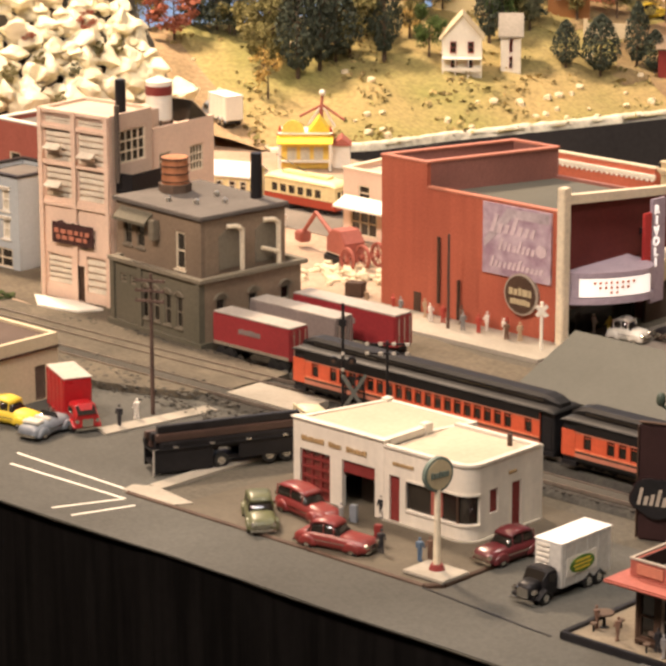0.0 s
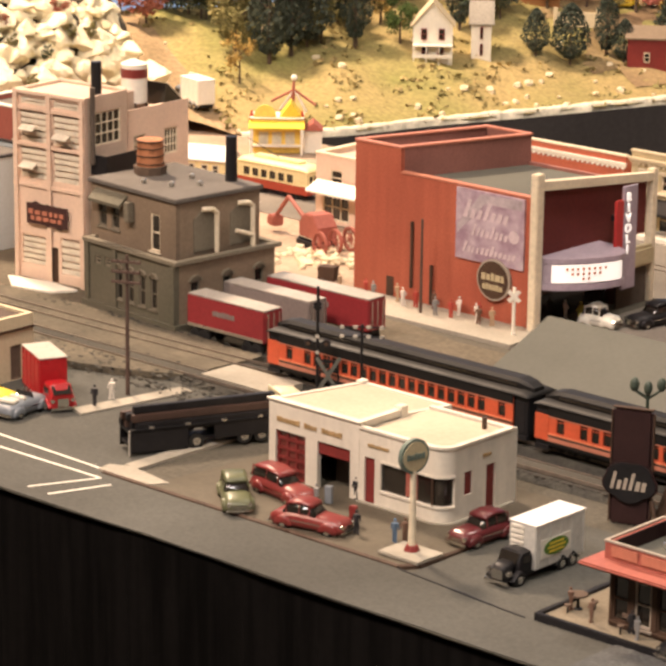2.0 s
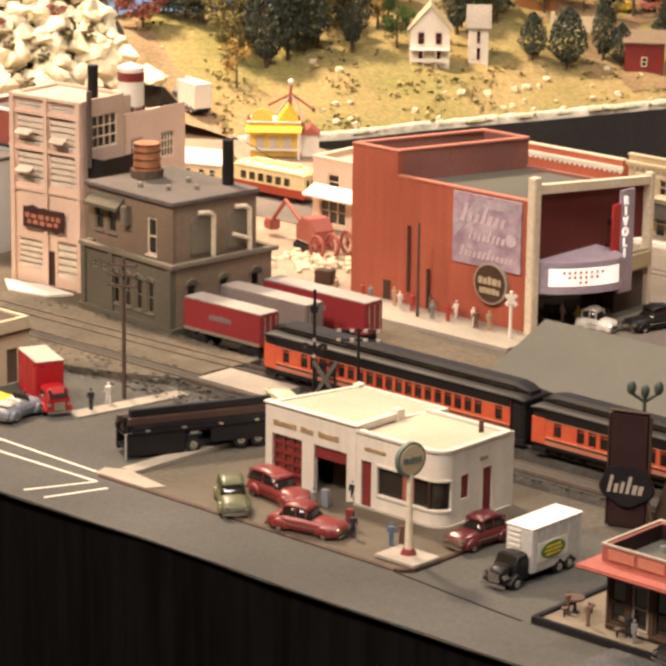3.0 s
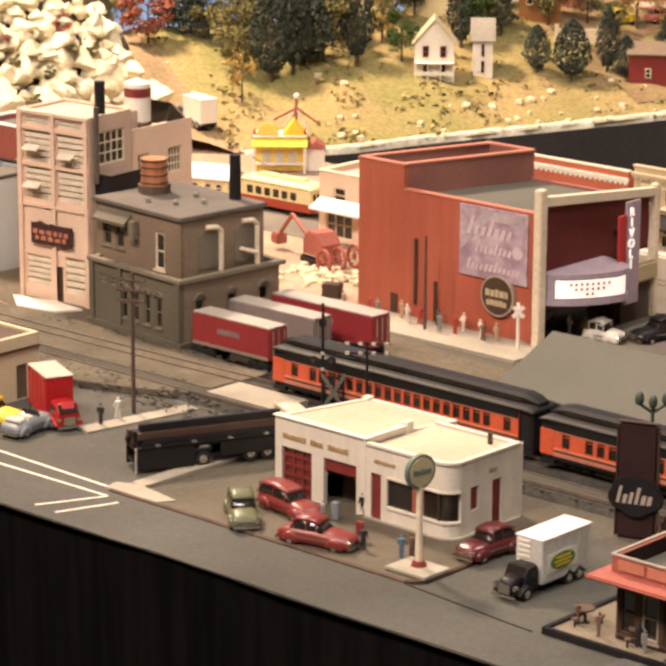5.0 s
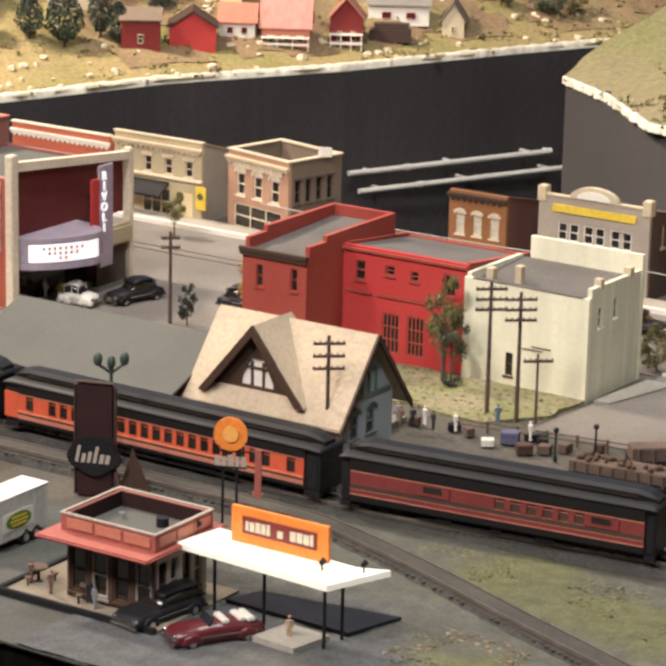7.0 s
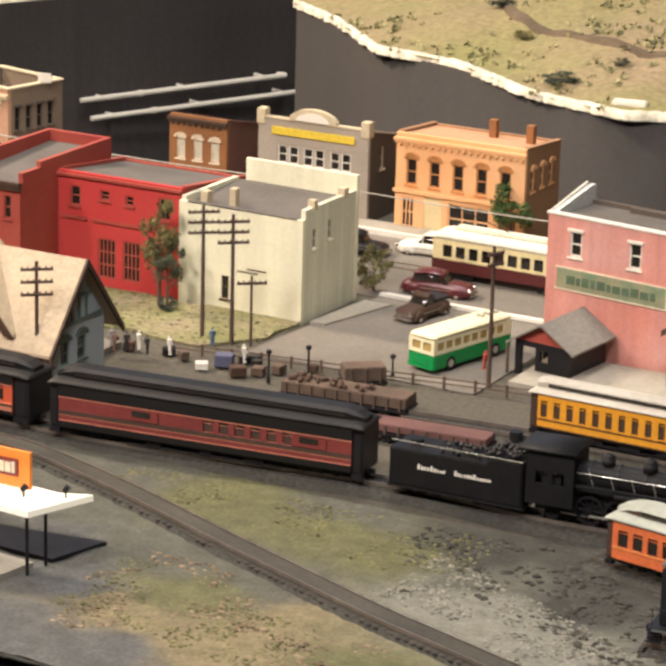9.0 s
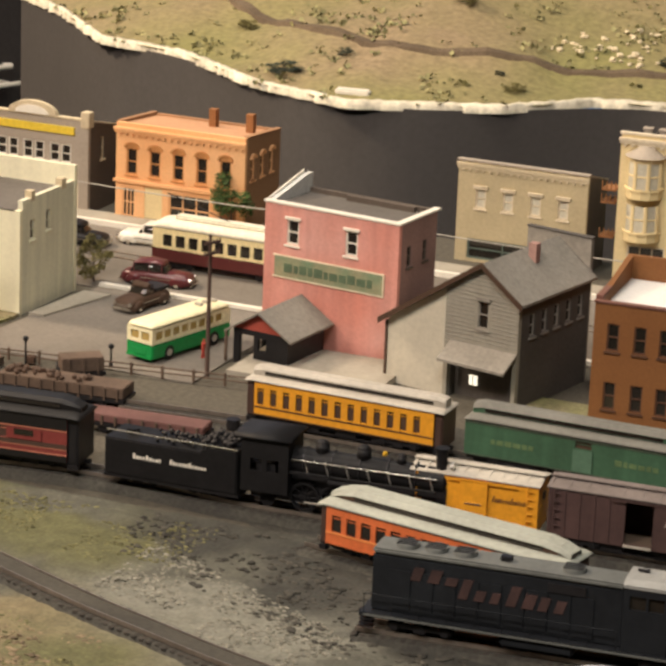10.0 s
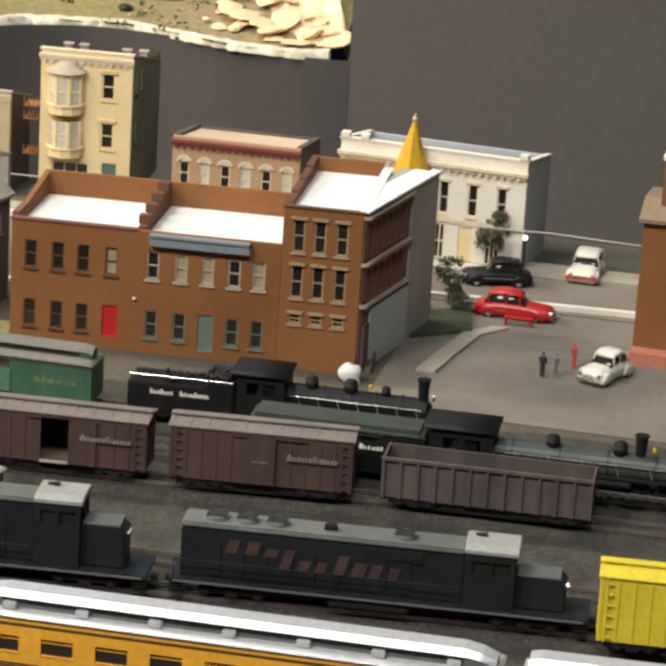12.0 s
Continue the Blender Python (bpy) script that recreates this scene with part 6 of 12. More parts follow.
def cream_shop():
    root = thing("cream_shop", "cream plastered shop with a tall false front", "building", -0.7565, 1.3965, rz=-1.5)
    w, d, h, t = 0.0845, 0.062, 0.0625, 0.003
    fr = [(0.0325, 0.0075, 0.005, 0.014, "sash", WOOD, PANE)]
    part("wall", wall_bm(w, h, t, openings(fr)), CREAM, root)
    put_windows(root, Matrix.Identity(4), fr, WOOD, PANE)
    rs = [(0.014, 0.043, 0.005, 0.012, "sash", CREAM_SIDE, SHADESIDE), (0.032, 0.045, 0.005, 0.012, "sash", CREAM_SIDE, SHADESIDE)]
    M = face_matrix("right", w, d)
    part("wall", wall_bm(d - t, 0.068, t, openings(rs, t)), CREAM_SIDE, root, m=M @ T(t, 0))
    put_windows(root, M, rs, CREAM_SIDE, SHADESIDE)
    part("wall", box(0, t, t, d, 0, 0.065), CREAM_SIDE, root)
    part("false_front", box(0.008, w + 0.0005, d, d + 0.003, 0, 0.0770), CREAM, root, "taller cream false front")
    part("roof", prism_x(bmesh.new(), [(0.0031, 0.0585), (d, 0.062), (d, 0.0635), (0.0031, 0.060)], t + 0.0002, w - t - 0.0002), TARROOF, root)
    bm = bmesh.new()
    bx(bm, 0.012, 0.017, 0.004, 0.010, 0.059, 0.069, bevel=0.0004)
    bx(bm, 0.027, 0.0315, 0.012, 0.017, 0.059, 0.071, bevel=0.0004)
    bx(bm, w - 0.004, w + 0.0005, 0.012, 0.016, 0.066, 0.072)
    bx(bm, w - 0.004, w + 0.0005, 0.047, 0.052, 0.066, 0.072)
    part("chimneys", bm, PALESTONE, root)
    bm = bmesh.new()
    bx(bm, 0.041, 0.055, -0.0006, -0.0001, 0.0255, 0.0262)
    bx(bm, 0.0475, 0.0605, -0.0006, -0.0001, 0.0275, 0.0282)
    part("wall_marks", bm, WOOD, root)
    part("roof_edge", box(0.006, w - 0.004, -0.0006, t, h + 0.00002, h + 0.0005), TARROOF, root)


cream_shop()

# ---- the row along the main street ----
def row():
    # SHADESIDE side walls below: their shade is in the colour
    g = "shops of the main street"
    building("neon_shop", "low orange-red shop with a white lettered parapet", -1.2887, 1.626, 0.092, 0.045, 0.052, mk("orange_red_front", (0.5, 0.13, 0.07), 0.7, 0.2, 14), fall=0.012, front=[(0.04, 0.004, 0.05, 0.02, "shop")], cap=TRIM, cornice=(0.0455, 0.002, WHITEPAINT), group=g)
    stone = building("stone_shop", "tan stone shop with a dark awning", -1.187, 1.62, 0.079, 0.055, 0.059, TANSTONE,
             front=[(0.012 + 0.0185 * i, 0.033, 0.007, 0.012, "hood", TRIM, PANE) for i in range(4)] + [(0.012, 0.002, 0.014, 0.02, "shop", OCHRE), (0.038, 0.002, 0.026, 0.02, "shop", OCHRE), (0.066, 0.002, 0.010, 0.02, "door", OCHRE)], side=GREYSTONE, cornice=(0.0530, 0.003, PALESTONE), group=g, fall=0.015, cap=PALESTONE)
    bank = building("bank_corner", "rosy brick corner shop with arched upper windows", -1.0885, 1.6255, 0.0635, 0.052, 0.0575, mk("rosy_brick", (0.46, 0.27, 0.17), 0.75, 0.2, 12, 0.08, 420, 0.2),
             front=[(0.0135 + 0.0180 * i, 0.026, 0.009, 0.0165, "arch", TRIM, PANE) for i in range(3)] + [(0.0315, 0.002, 0.05, 0.018, "shop")],
             right=[(0.009 + 0.0105 * i, 0.027, 0.0055, 0.017, "lintel", SHADESIDE, PANE) for i in range(4)], side=WARE2, cornice=(0.052, 0.003, PALESTONE), group=g, rz=-13, drop=0.018, cap=PALESTONE)
    part("sign_band", box(0.006, 0.058, -0.0012, -0.0001, 0.0465, 0.0505), TRIM, bank, "plain cream sign band")
    part("paper_card", slab(bmesh.new(), [(0.062, 0.030), (0.071, 0.034), (0.0705, 0.035), (0.0615, 0.031)], 0.0588, 0.0655), WHITEPAINT, bank, "white card stuck on the roof edge")
    aw = part("awning", prism_x(bmesh.new(), [(-0.013, 0.0175), (-0.0005, 0.0255), (-0.0005, 0.0272), (-0.013, 0.0192)], 0.002, 0.050), mk("dark_awning", (0.018, 0.015, 0.014), 0.9, 0.3, 30), stone, "dark canvas awning")
    for x in (0.0025, 0.0495):
        part("stay", rod(bmesh.new(), (x, -0.0126, 0.0173), (x, -0.0003, 0.0135), 0.0003, seg=5), BLACK, aw)
    part("string_course", box(-0.001, 0.080, -0.0025, -0.0001, 0.0302, 0.0318), TRIM, stone)
    hs = part("hanging_sign", box(0.0765, 0.0855, -0.0045, -0.0032, 0.0115, 0.0285, bevel=0.0003), YELLOW, stone, "yellow hanging sign board")
    part("emblem", rod(bmesh.new(), (0.081, -0.0049, 0.0215), (0.081, -0.0046, 0.0215), 0.0026, seg=14), OLIVE, hs)
    building("small_shop", "small brown brick shop with arched windows", -0.9, 1.62, 0.045, 0.055, 0.056, BRICK_S,
             front=[(0.009 + 0.0135 * i, 0.026, 0.0065, 0.014, "arch", TRIM, PANE_PALE) for i in range(3)] + [(0.022, 0.002, 0.034, 0.018, "shop")], side=BRICK_BS, cornice=(0.0525, 0.0025, BROWNTRIM), group=g, fall=0.013, drop=0.004)
    # grey hall with a rounded gable
    r = building("assembly_hall", "grey stone hall with a curved gable and yellow band", -0.8305, 1.62, 0.083, 0.06, 0.0625, GREYSTONE,
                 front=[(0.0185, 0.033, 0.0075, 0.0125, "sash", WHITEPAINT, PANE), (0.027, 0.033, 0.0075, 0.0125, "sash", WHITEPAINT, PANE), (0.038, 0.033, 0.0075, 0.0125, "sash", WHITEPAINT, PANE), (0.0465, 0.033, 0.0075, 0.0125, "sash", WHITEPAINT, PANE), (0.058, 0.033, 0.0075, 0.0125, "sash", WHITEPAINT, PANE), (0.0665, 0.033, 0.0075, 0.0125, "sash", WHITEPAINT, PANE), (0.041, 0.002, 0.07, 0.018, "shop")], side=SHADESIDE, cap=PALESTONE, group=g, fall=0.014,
                 right=[(0.02, 0.034, 0.005, 0.015, "sash", PALESTONE, PANE)])
    arc = [(0.0415 + 0.018 * math.cos(a), 0.0635 + 0.0085 * math.sin(a)) for a in [math.pi * i / 14 for i in range(15)]]
    gb = part("gable", prism(bmesh.new(), arc, -0.0012, 0.003), PALESTONE, r)
    part("fanlight", prism(bmesh.new(), [(0.0415 + 0.0125 * math.cos(a), 0.0637 + 0.0056 * math.sin(a)) for a in [math.pi * i / 10 for i in range(11)]], -0.0018, -0.0013), WHITEPAINT, gb)
    part("band", box(0.011, 0.073, -0.0014, -0.0001, 0.0525, 0.0575), YELLOW, r, "plain yellow sign band")
    bm = bmesh.new()
    for x in (-0.001, 0.0775):
        bx(bm, x, x + 0.0065, -0.0012, 0.006, 0.058, 0.0685, bevel=0.0005)
    part("pier", bm, PALESTONE, r)
    # orange brick block
    DARKORANGE = mk("rubbed_brick_arch", (0.6, 0.27, 0.09), 0.75, 0.2, 20)
    # side wall in a darkened copy of the orange brick, for its shade
    r = building("orange_block", "orange brick block with five arched windows", -0.727, 1.62, 0.0925, 0.0545, 0.0655, BRICK_O,
                 front=[(0.0115 + 0.0168 * i, 0.0315, 0.0078, 0.0175, "arch", DARKORANGE, PANE) for i in range(5)] + [(0.0095, 0.003, 0.0095, 0.020, "shop", BRICK_O), (0.0275, 0.001, 0.013, 0.0235, "door", OCHRE), (0.0535, 0.003, 0.03, 0.020, "shop", BRICK_O), (0.081, 0.003, 0.012, 0.02, "door", BRICK_S)],
                 right=[(0.012 + 0.0145 * i, 0.036, 0.006, 0.014, "arch", BRICK_O, PANE) for i in range(3)], side=mk("orange_brick_shade", (0.4, 0.22, 0.11), 0.8, 0.3, 9, 0.12, 420, 0.3), cornice=(0.0605, 0.0025, BRICK_O), group=g, roof=mk("orange_felt_roof", (0.55, 0.3, 0.16), 0.85, 0.2, 14), drop=0.0012, fall=0.004)
    part("string_course", box(-0.001, 0.0935, -0.002, -0.0001, 0.026, 0.028), BRICK_O, r)
    bm = bmesh.new()
    bx(bm, 0.050, 0.055, 0.034, 0.039, 0.058, 0.0735)
    bx(bm, 0.0785, 0.0835, 0.030, 0.035, 0.058, 0.074)
    part("chimneys", bm, BRICK_S, r)
    building("tan_store", "tan stone store with a bracketed cornice", -0.4985, 1.645, 0.0855, 0.04, 0.0645, TANSTONE,
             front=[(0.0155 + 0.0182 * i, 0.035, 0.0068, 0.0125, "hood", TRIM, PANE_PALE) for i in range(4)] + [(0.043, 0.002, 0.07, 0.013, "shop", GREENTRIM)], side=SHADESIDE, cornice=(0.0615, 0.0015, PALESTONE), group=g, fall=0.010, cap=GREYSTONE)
    # bay-windowed apartment house
    r = building("apartment_house", "ochre apartment house with a round bay window", -0.3965, 1.6535, 0.0575, 0.085, 0.0925, OCHRE, rz=4,
                 front=[(0.0425, 0.064, 0.0085, 0.0165, "hood", OCHRE, PANE), (0.0425, 0.033, 0.0085, 0.0165, "hood", OCHRE, PANE), (0.02, 0.003, 0.024, 0.02, "shop"), (0.0445, 0.002, 0.009, 0.022, "door", GREENTRIM)],
                 right=[(0.012, 0.066, 0.005, 0.014, "sash", SHADESIDE, PANE), (0.026, 0.066, 0.005, 0.014, "sash", SHADESIDE, PANE), (0.012, 0.035, 0.005, 0.014, "sash", SHADESIDE, PANE)], side=mk("grey_green_side", (0.33, 0.33, 0.245), 0.8, 0.3, 14, 0.1, 420, 0.2), cornice=(0.0885, 0.0025, TRIM), group=g, fall=0.02, cap=TRIM)
    bay = bmesh.new()
    c = (0.0165, -0.0001)

    def ring(rad, z0, z1, k=1.0):
        slab(bay, [(c[0] + rad * math.cos(a), c[1] - k * rad * math.sin(a)) for a in [math.pi * i / 6 for i in range(7)]], z0, z1)
    for z in (0.0275, 0.0545):
        ring(0.0115, z, z + 0.005)
        ring(0.0125, z + 0.005, z + 0.0062)
    ring(0.0112, 0.0775, 0.0805)
    b = part("bay", bay, OCHRE, r)
    cap = bmesh.new()
    bmesh.ops.create_cone(cap, cap_ends=True, segments=16, radius1=0.013, radius2=0.003, depth=0.006, matrix=T(c[0], -0.001, 0.0836))
    part("bay_roof", cap, GREYSTONE, b)
    for z in (0.0338, 0.0608):
        for i in range(3):
            wn, gl = bmesh.new(), bmesh.new()
            a0, a1 = math.pi * (0.14 + i * 0.25), math.pi * (0.14 + (i + 0.9) * 0.25)
            p0, p1 = Vector((c[0] + 0.0108 * math.cos(a0), -0.0108 * math.sin(a0), 0)), Vector((c[0] + 0.0108 * math.cos(a1), -0.0108 * math.sin(a1), 0))
            rod(wn, p0 + Vector((0, 0, z)), p0 + Vector((0, 0, z + 0.0165)), 0.0009, seg=6)
            rod(wn, p1 + Vector((0, 0, z)), p1 + Vector((0, 0, z + 0.0165)), 0.0009, seg=6)
            rod(wn, p0 + Vector((0, 0, z + 0.008)), p1 + Vector((0, 0, z + 0.008)), 0.0006, seg=6)
            vs = [gl.verts.new((*p.xy, zz)) for p, zz in ((p0, z), (p1, z), (p1, z + 0.0165), (p0, z + 0.0165))]
            gl.faces.new(vs)
            part("window", wn, OCHRE, b)
            part("pane", gl, PANE_PALE, b)
    bm = bmesh.new()
    for z in (0.026, 0.048, 0.056):
        bx(bm, -0.010, -0.0008, -0.002, 0.012, z, z + 0.001)
        for k in range(4):
            rod(bm, (-0.0095 + k * 0.0028, -0.0018, z), (-0.0095 + k * 0.0028, -0.0018, z + 0.006), 0.0004, seg=5)
    part("fire_escape", bm, BRICK_S, r, "rusty fire escape")
    bm = bmesh.new()
    for x, y, z in ((0.006, 0.035, 0.0885), (0.016, 0.035, 0.0885), (0.046, 0.022, 0.0905), (0.052, 0.045, 0.0855)):
        bx(bm, x, x + 0.0045, y, y + 0.0045, z - 0.022, z)
        bx(bm, x - 0.0008, x + 0.0053, y - 0.0008, y + 0.0053, z + 0.0001, z + 0.0011)
    part("chimneys", bm, GREYSTONE, r)
    building("arcade_store", "tan brick store with white arched windows and red cornice", -0.3015, 1.6185, 0.0785, 0.055, 0.0565, ARCADE,
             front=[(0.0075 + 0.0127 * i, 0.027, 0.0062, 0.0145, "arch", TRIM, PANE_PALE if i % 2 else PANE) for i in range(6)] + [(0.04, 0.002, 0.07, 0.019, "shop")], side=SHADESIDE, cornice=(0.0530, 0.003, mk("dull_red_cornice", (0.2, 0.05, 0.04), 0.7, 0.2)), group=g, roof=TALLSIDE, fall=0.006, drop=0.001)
    r = building("white_hotel", "white wooden hotel with tall windows and cornice", -0.1975, 1.6127, 0.1135, 0.06, 0.068, WHITEPAINT, rz=-5, fall=0.009,
                 front=[(0.012 + 0.0175 * i, 0.031, 0.0058, 0.0195, "lintel", TRIM, PANE) for i in range(6)] + [(0.062, 0.003, 0.0095, 0.022, "shop", TRIM, PANE), (0.079, 0.002, 0.0085, 0.022, "door", OCHRE), (0.0955, 0.003, 0.0095, 0.022, "shop", TRIM, PANE), (0.03, 0.003, 0.03, 0.022, "shop", TRIM, PANE)], side=LIGHTBLUE, cornice=(0.0595, 0.0035, TRIM), cap=WHITEPAINT, group=g)
    part("string_course", box(-0.001, 0.1145, -0.002, -0.0001, 0.0265, 0.0285), TRIM, r)
    bm = bmesh.new()
    for x in (0.0, 0.012, 0.1085):
        bx(bm, x, x + 0.005, -0.0016, 0.004, 0.0693, 0.0722)
    part("finials", bm, WHITEPAINT, r)
    # gold spire
    r = thing("gilded_spire", "pointed golden spire on a small turret", "spire", -0.1525, 1.602)
    part("turret", rod(bmesh.new(), (0, 0, 0), (0, 0, 0.056), 0.0085, seg=8), TANSTONE, r)
    part("cone", rod(bmesh.new(), (0, 0, 0.056), (0, 0, 0.085), 0.0108, 0.0012, seg=8), GOLD, r)
    part("finial", ball(rod(bmesh.new(), (0, 0, 0.085), (0, 0, 0.090), 0.0007, seg=6), (0, 0, 0.087), 0.0018, sub=1), PALESTONE, r)


row()


# ---- pink building, shed, grey house ----
def pink_block():
    root = thing("pink_block", "faded pink building with a green painted sign", "building", -0.5325, 1.4255, rz=-7.5)
    w, d, h, t = 0.0865, 0.046, 0.081, 0.003
    fr = [(0.0185, 0.0585, 0.0078, 0.0145, "lintel", WHITEPAINT, PANE), (0.0565, 0.0585, 0.0078, 0.0145, "lintel", WHITEPAINT, PANE)]
    part("wall", wall_bm(w, h, t, openings(fr)), PINK, root)
    put_windows(root, Matrix.Identity(4), fr, WHITEPAINT, PANE)
    M = face_matrix("right", w, d)
    rs = [(0.012, 0.055, 0.005, 0.012, "sash", SHADESIDE, PANE), (0.03, 0.055, 0.005, 0.012, "sash", SHADESIDE, PANE), (0.012, 0.02, 0.005, 0.012, "sash", SHADESIDE, PANE), (0.03, 0.02, 0.005, 0.012, "sash", SHADESIDE, PANE)]
    part("wall", wall_bm(d - 2 * t, h, t, openings(rs, t)), PINKSHADE, root, m=M @ T(t, 0))
    put_windows(root, M, rs, SHADESIDE, PANE)
    part("wall", prism_x(bmesh.new(), [(t, 0), (d, 0), (d, 0.0895), (d * 0.9, 0.0895), (t, 0.081)], 0, t), mk("pale_blue_plaster", (0.62, 0.62, 0.58), 0.8, 0.15, 14), root)
    part("wall", box(t, w - t, d - t, d, 0, h), SHADESIDE, root)
    part("roof", box(t, w - t, t, d - t, h - 0.0045, h - 0.0025), TARROOF, root)
    bm = bmesh.new()
    bx(bm, -0.0008, w + 0.0008, -0.0008, t + 0.0004, h, h + 0.0011)
    bx(bm, w - t - 0.0004, w + 0.0008, t + 0.0004, d, h, h + 0.0011)
    part("parapet_cap", bm, WHITEPAINT, root)
    part("false_front", prism_x(bmesh.new(), [(0.004, 0.0822), (d * 0.9, 0.0822), (d * 0.9, 0.0915)], -0.0009, 0.0), WHITEPAINT, root, "white sloping parapet")
    bm = bmesh.new()
    bx(bm, 0.03, 0.074, d - 0.0075, d - 0.0045, h - 0.0025, h + 0.0005)
    part("roof_clutter", bm, SHADESIDE, root)
    sg = part("painted_sign", box(0.0075, 0.0775, -0.0008, -0.0001, 0.0395, 0.051), mk("faded_green_sign", (0.13, 0.22, 0.13), 0.8, 0.4, 40, tint=(0.3, 0.27, 0.16)), root, "faded green painted sign")
    part("border", bx(bx(box(0.0065, 0.0785, -0.0009, -0.0001, 0.0511, 0.0519), 0.0065, 0.0785, -0.0009, -0.0001, 0.0386, 0.0394), 0.0776, 0.0785, -0.0009, -0.0001, 0.0395, 0.051), TRIM, sg)
    bars("lettering", sg, mk("worn_sign_letters", (0.13, 0.19, 0.11), 0.8, 0.4, 40), 0.014, 0.071, 0.0425, 0.048, 11, T(0, -0.0008), seed=15, depth=0.0003)


pink_block()


def freight_shed():
    root = thing("freight_shed", "dark wooden shed with a grey shingled roof", "shed", -0.5285, 1.379, rz=-7)
    w, d = 0.035, 0.039
    part("wall", wall_bm(w, 0.02, 0.002, [(0.004, 0.0, 0.013, 0.017), (0.016, 0.009, 0.021, 0.016)]), BLACK, root)
    part("wall", box(w - 0.002, w, 0.002, d, 0, 0.02), BLACK, root)
    part("wall", box(0, 0.002, 0.03, d, 0, 0.02), BLACK, root)
    part("wall", box(0.002, w - 0.002, d - 0.002, d, 0, 0.02), BLACK, root)
    part("gable_wall", prism(bmesh.new(), [(0, 0.0201), (w, 0.0201), (w / 2, 0.03)], 0, 0.002), BRICK_D, root, "red gable")
    part("roof", gable_roof(bmesh.new(), 0, w, 0, d, 0.02, 0.031, 0.0012, 0.004, along="y"), SLATE, root)
    bm = bmesh.new()
    rod(bm, (-0.003, -0.003, 0), (-0.003, -0.003, 0.018), 0.0009, seg=6)
    rod(bm, (-0.003, 0.012, 0), (-0.003, 0.012, 0.018), 0.0009, seg=6)
    part("posts", bm, WOOD, root)


freight_shed()


def grey_house():
    root = thing("grey_house", "weathered grey clapboard house with a lean-to", "house", -0.4053, 1.3809, rz=-12.2)
    w, d, he, zr = 0.0457, 0.0732, 0.0604, 0.0770
    fr = [(0.0235, 0.042, 0.0068, 0.0155, "lintel", SLATE, PANE)]
    t = 0.003
    part("wall", wall_bm(w, he, t, openings(fr) + [(0.0025, 0.0, 0.0432, 0.0265)]), HOUSEGREY, root)
    put_windows(root, Matrix.Identity(4), fr, SLATE, PANE)
    part("gable_wall", prism(bmesh.new(), [(0, he + 0.0001), (w, he + 0.0001), (w / 2, zr)], 0, t), HOUSEGREY, root)
    bm = bmesh.new()
    k = 0.026
    while k < zr - 0.003:
        cut_ = 0.0 if k < he else (k - he) / (zr - he) * w / 2
        if k < 0.040 or k > 0.0605:
            bx(bm, cut_ + 0.0002, w - cut_ - 0.0002, -0.0004, 0.0001, k, k + 0.0004)
        else:
            bx(bm, 0.0002, 0.0185, -0.0004, 0.0001, k, k + 0.0004)
            bx(bm, 0.0285, w - 0.0002, -0.0004, 0.0001, k, k + 0.0004)
        k += 0.0022
    part("clapboards", bm, SLATE, root)
    rw = [(0.014 + 0.0125 * i, 0.0395, 0.0052, 0.0125, "sash", SLATE, PANE) for i in range(5)]
    part("wall", wall_bm(d - t, he, t, openings(rw, t)), DARKGREY, root, m=face_matrix("right", w, d) @ T(t, 0))
    put_windows(root, face_matrix("right", w, d), rw, SLATE, PANE)
    part("wall", box(0, t, t, d, 0, he), DARKGREY, root)
    part("wall", box(t, w - 0.002, d + 0.0021, d + 0.005, 0, zr + 0.0035), SLATE, root)
    part("parapet_cap", box(t - 0.0005, w - 0.0015, d + 0.0016, d + 0.0055, zr + 0.00355, zr + 0.0043), DARKGREY, root)
    part("roof", prism(bmesh.new(), [(-0.0402, 0.0345), (w / 2, zr), (w + 0.003, he - 0.0018), (w + 0.003, he - 0.0002), (w / 2, zr + 0.0017), (-0.0402, 0.0361)], -0.003, d + 0.002), SLATE, root)
    part("barge_board", prism(bmesh.new(), [(-0.041, 0.0330), (w / 2, zr - 0.0008), (w + 0.0035, he - 0.0032), (w + 0.0035, he + 0.0002), (w / 2, zr + 0.0022), (-0.041, 0.0366)], -0.004, -0.0032), BROWNTRIM, root)
    part("chimney", box(0.027, 0.0318, 0.037, 0.0415, 0.066, 0.0830), mk("dusty_pink_brick", (0.4, 0.24, 0.2), 0.85, 0.25, 30, 0.15), root, "faded brick chimney")
    # porch roof and lean-to
    part("porch_roof", prism_x(bmesh.new(), [(-0.013, 0.0235), (-0.0001, 0.031), (-0.0001, 0.0325), (-0.013, 0.025)], 0.004, w), SLATE, root)
    # back wall in dark grey: the deep opening's shade is in it
    pi_ = part("porch_interior", box(0.003, 0.0427, 0.008, 0.009, 0, 0.03), DARKGREY, root, "porch back wall coloured dark for its shade")
    part("lit_window", box(0.0125, 0.0172, 0.0073, 0.0079, 0.0072, 0.0125), LAMPWHITE, pi_, "small lit window")
    part("glazing_bar", box(0.0146, 0.0151, 0.0069, 0.0072, 0.0072, 0.0125), SLATE, pi_)
    bm = bmesh.new()
    prism(bm, [(-0.037, 0), (-0.0002, 0), (-0.0002, 0.0605), (-0.037, 0.0362)], 0.001, 0.003)
    part("lean_to", bm, mk("pale_lean_to", (0.56, 0.51, 0.4), 0.8, 0.15, 16, 0.08), root, "pale grey lean-to wall")
    part("corner_board", box(-0.0385, -0.0371, 0.0002, 0.0035, 0, 0.0345), BROWNTRIM, root)
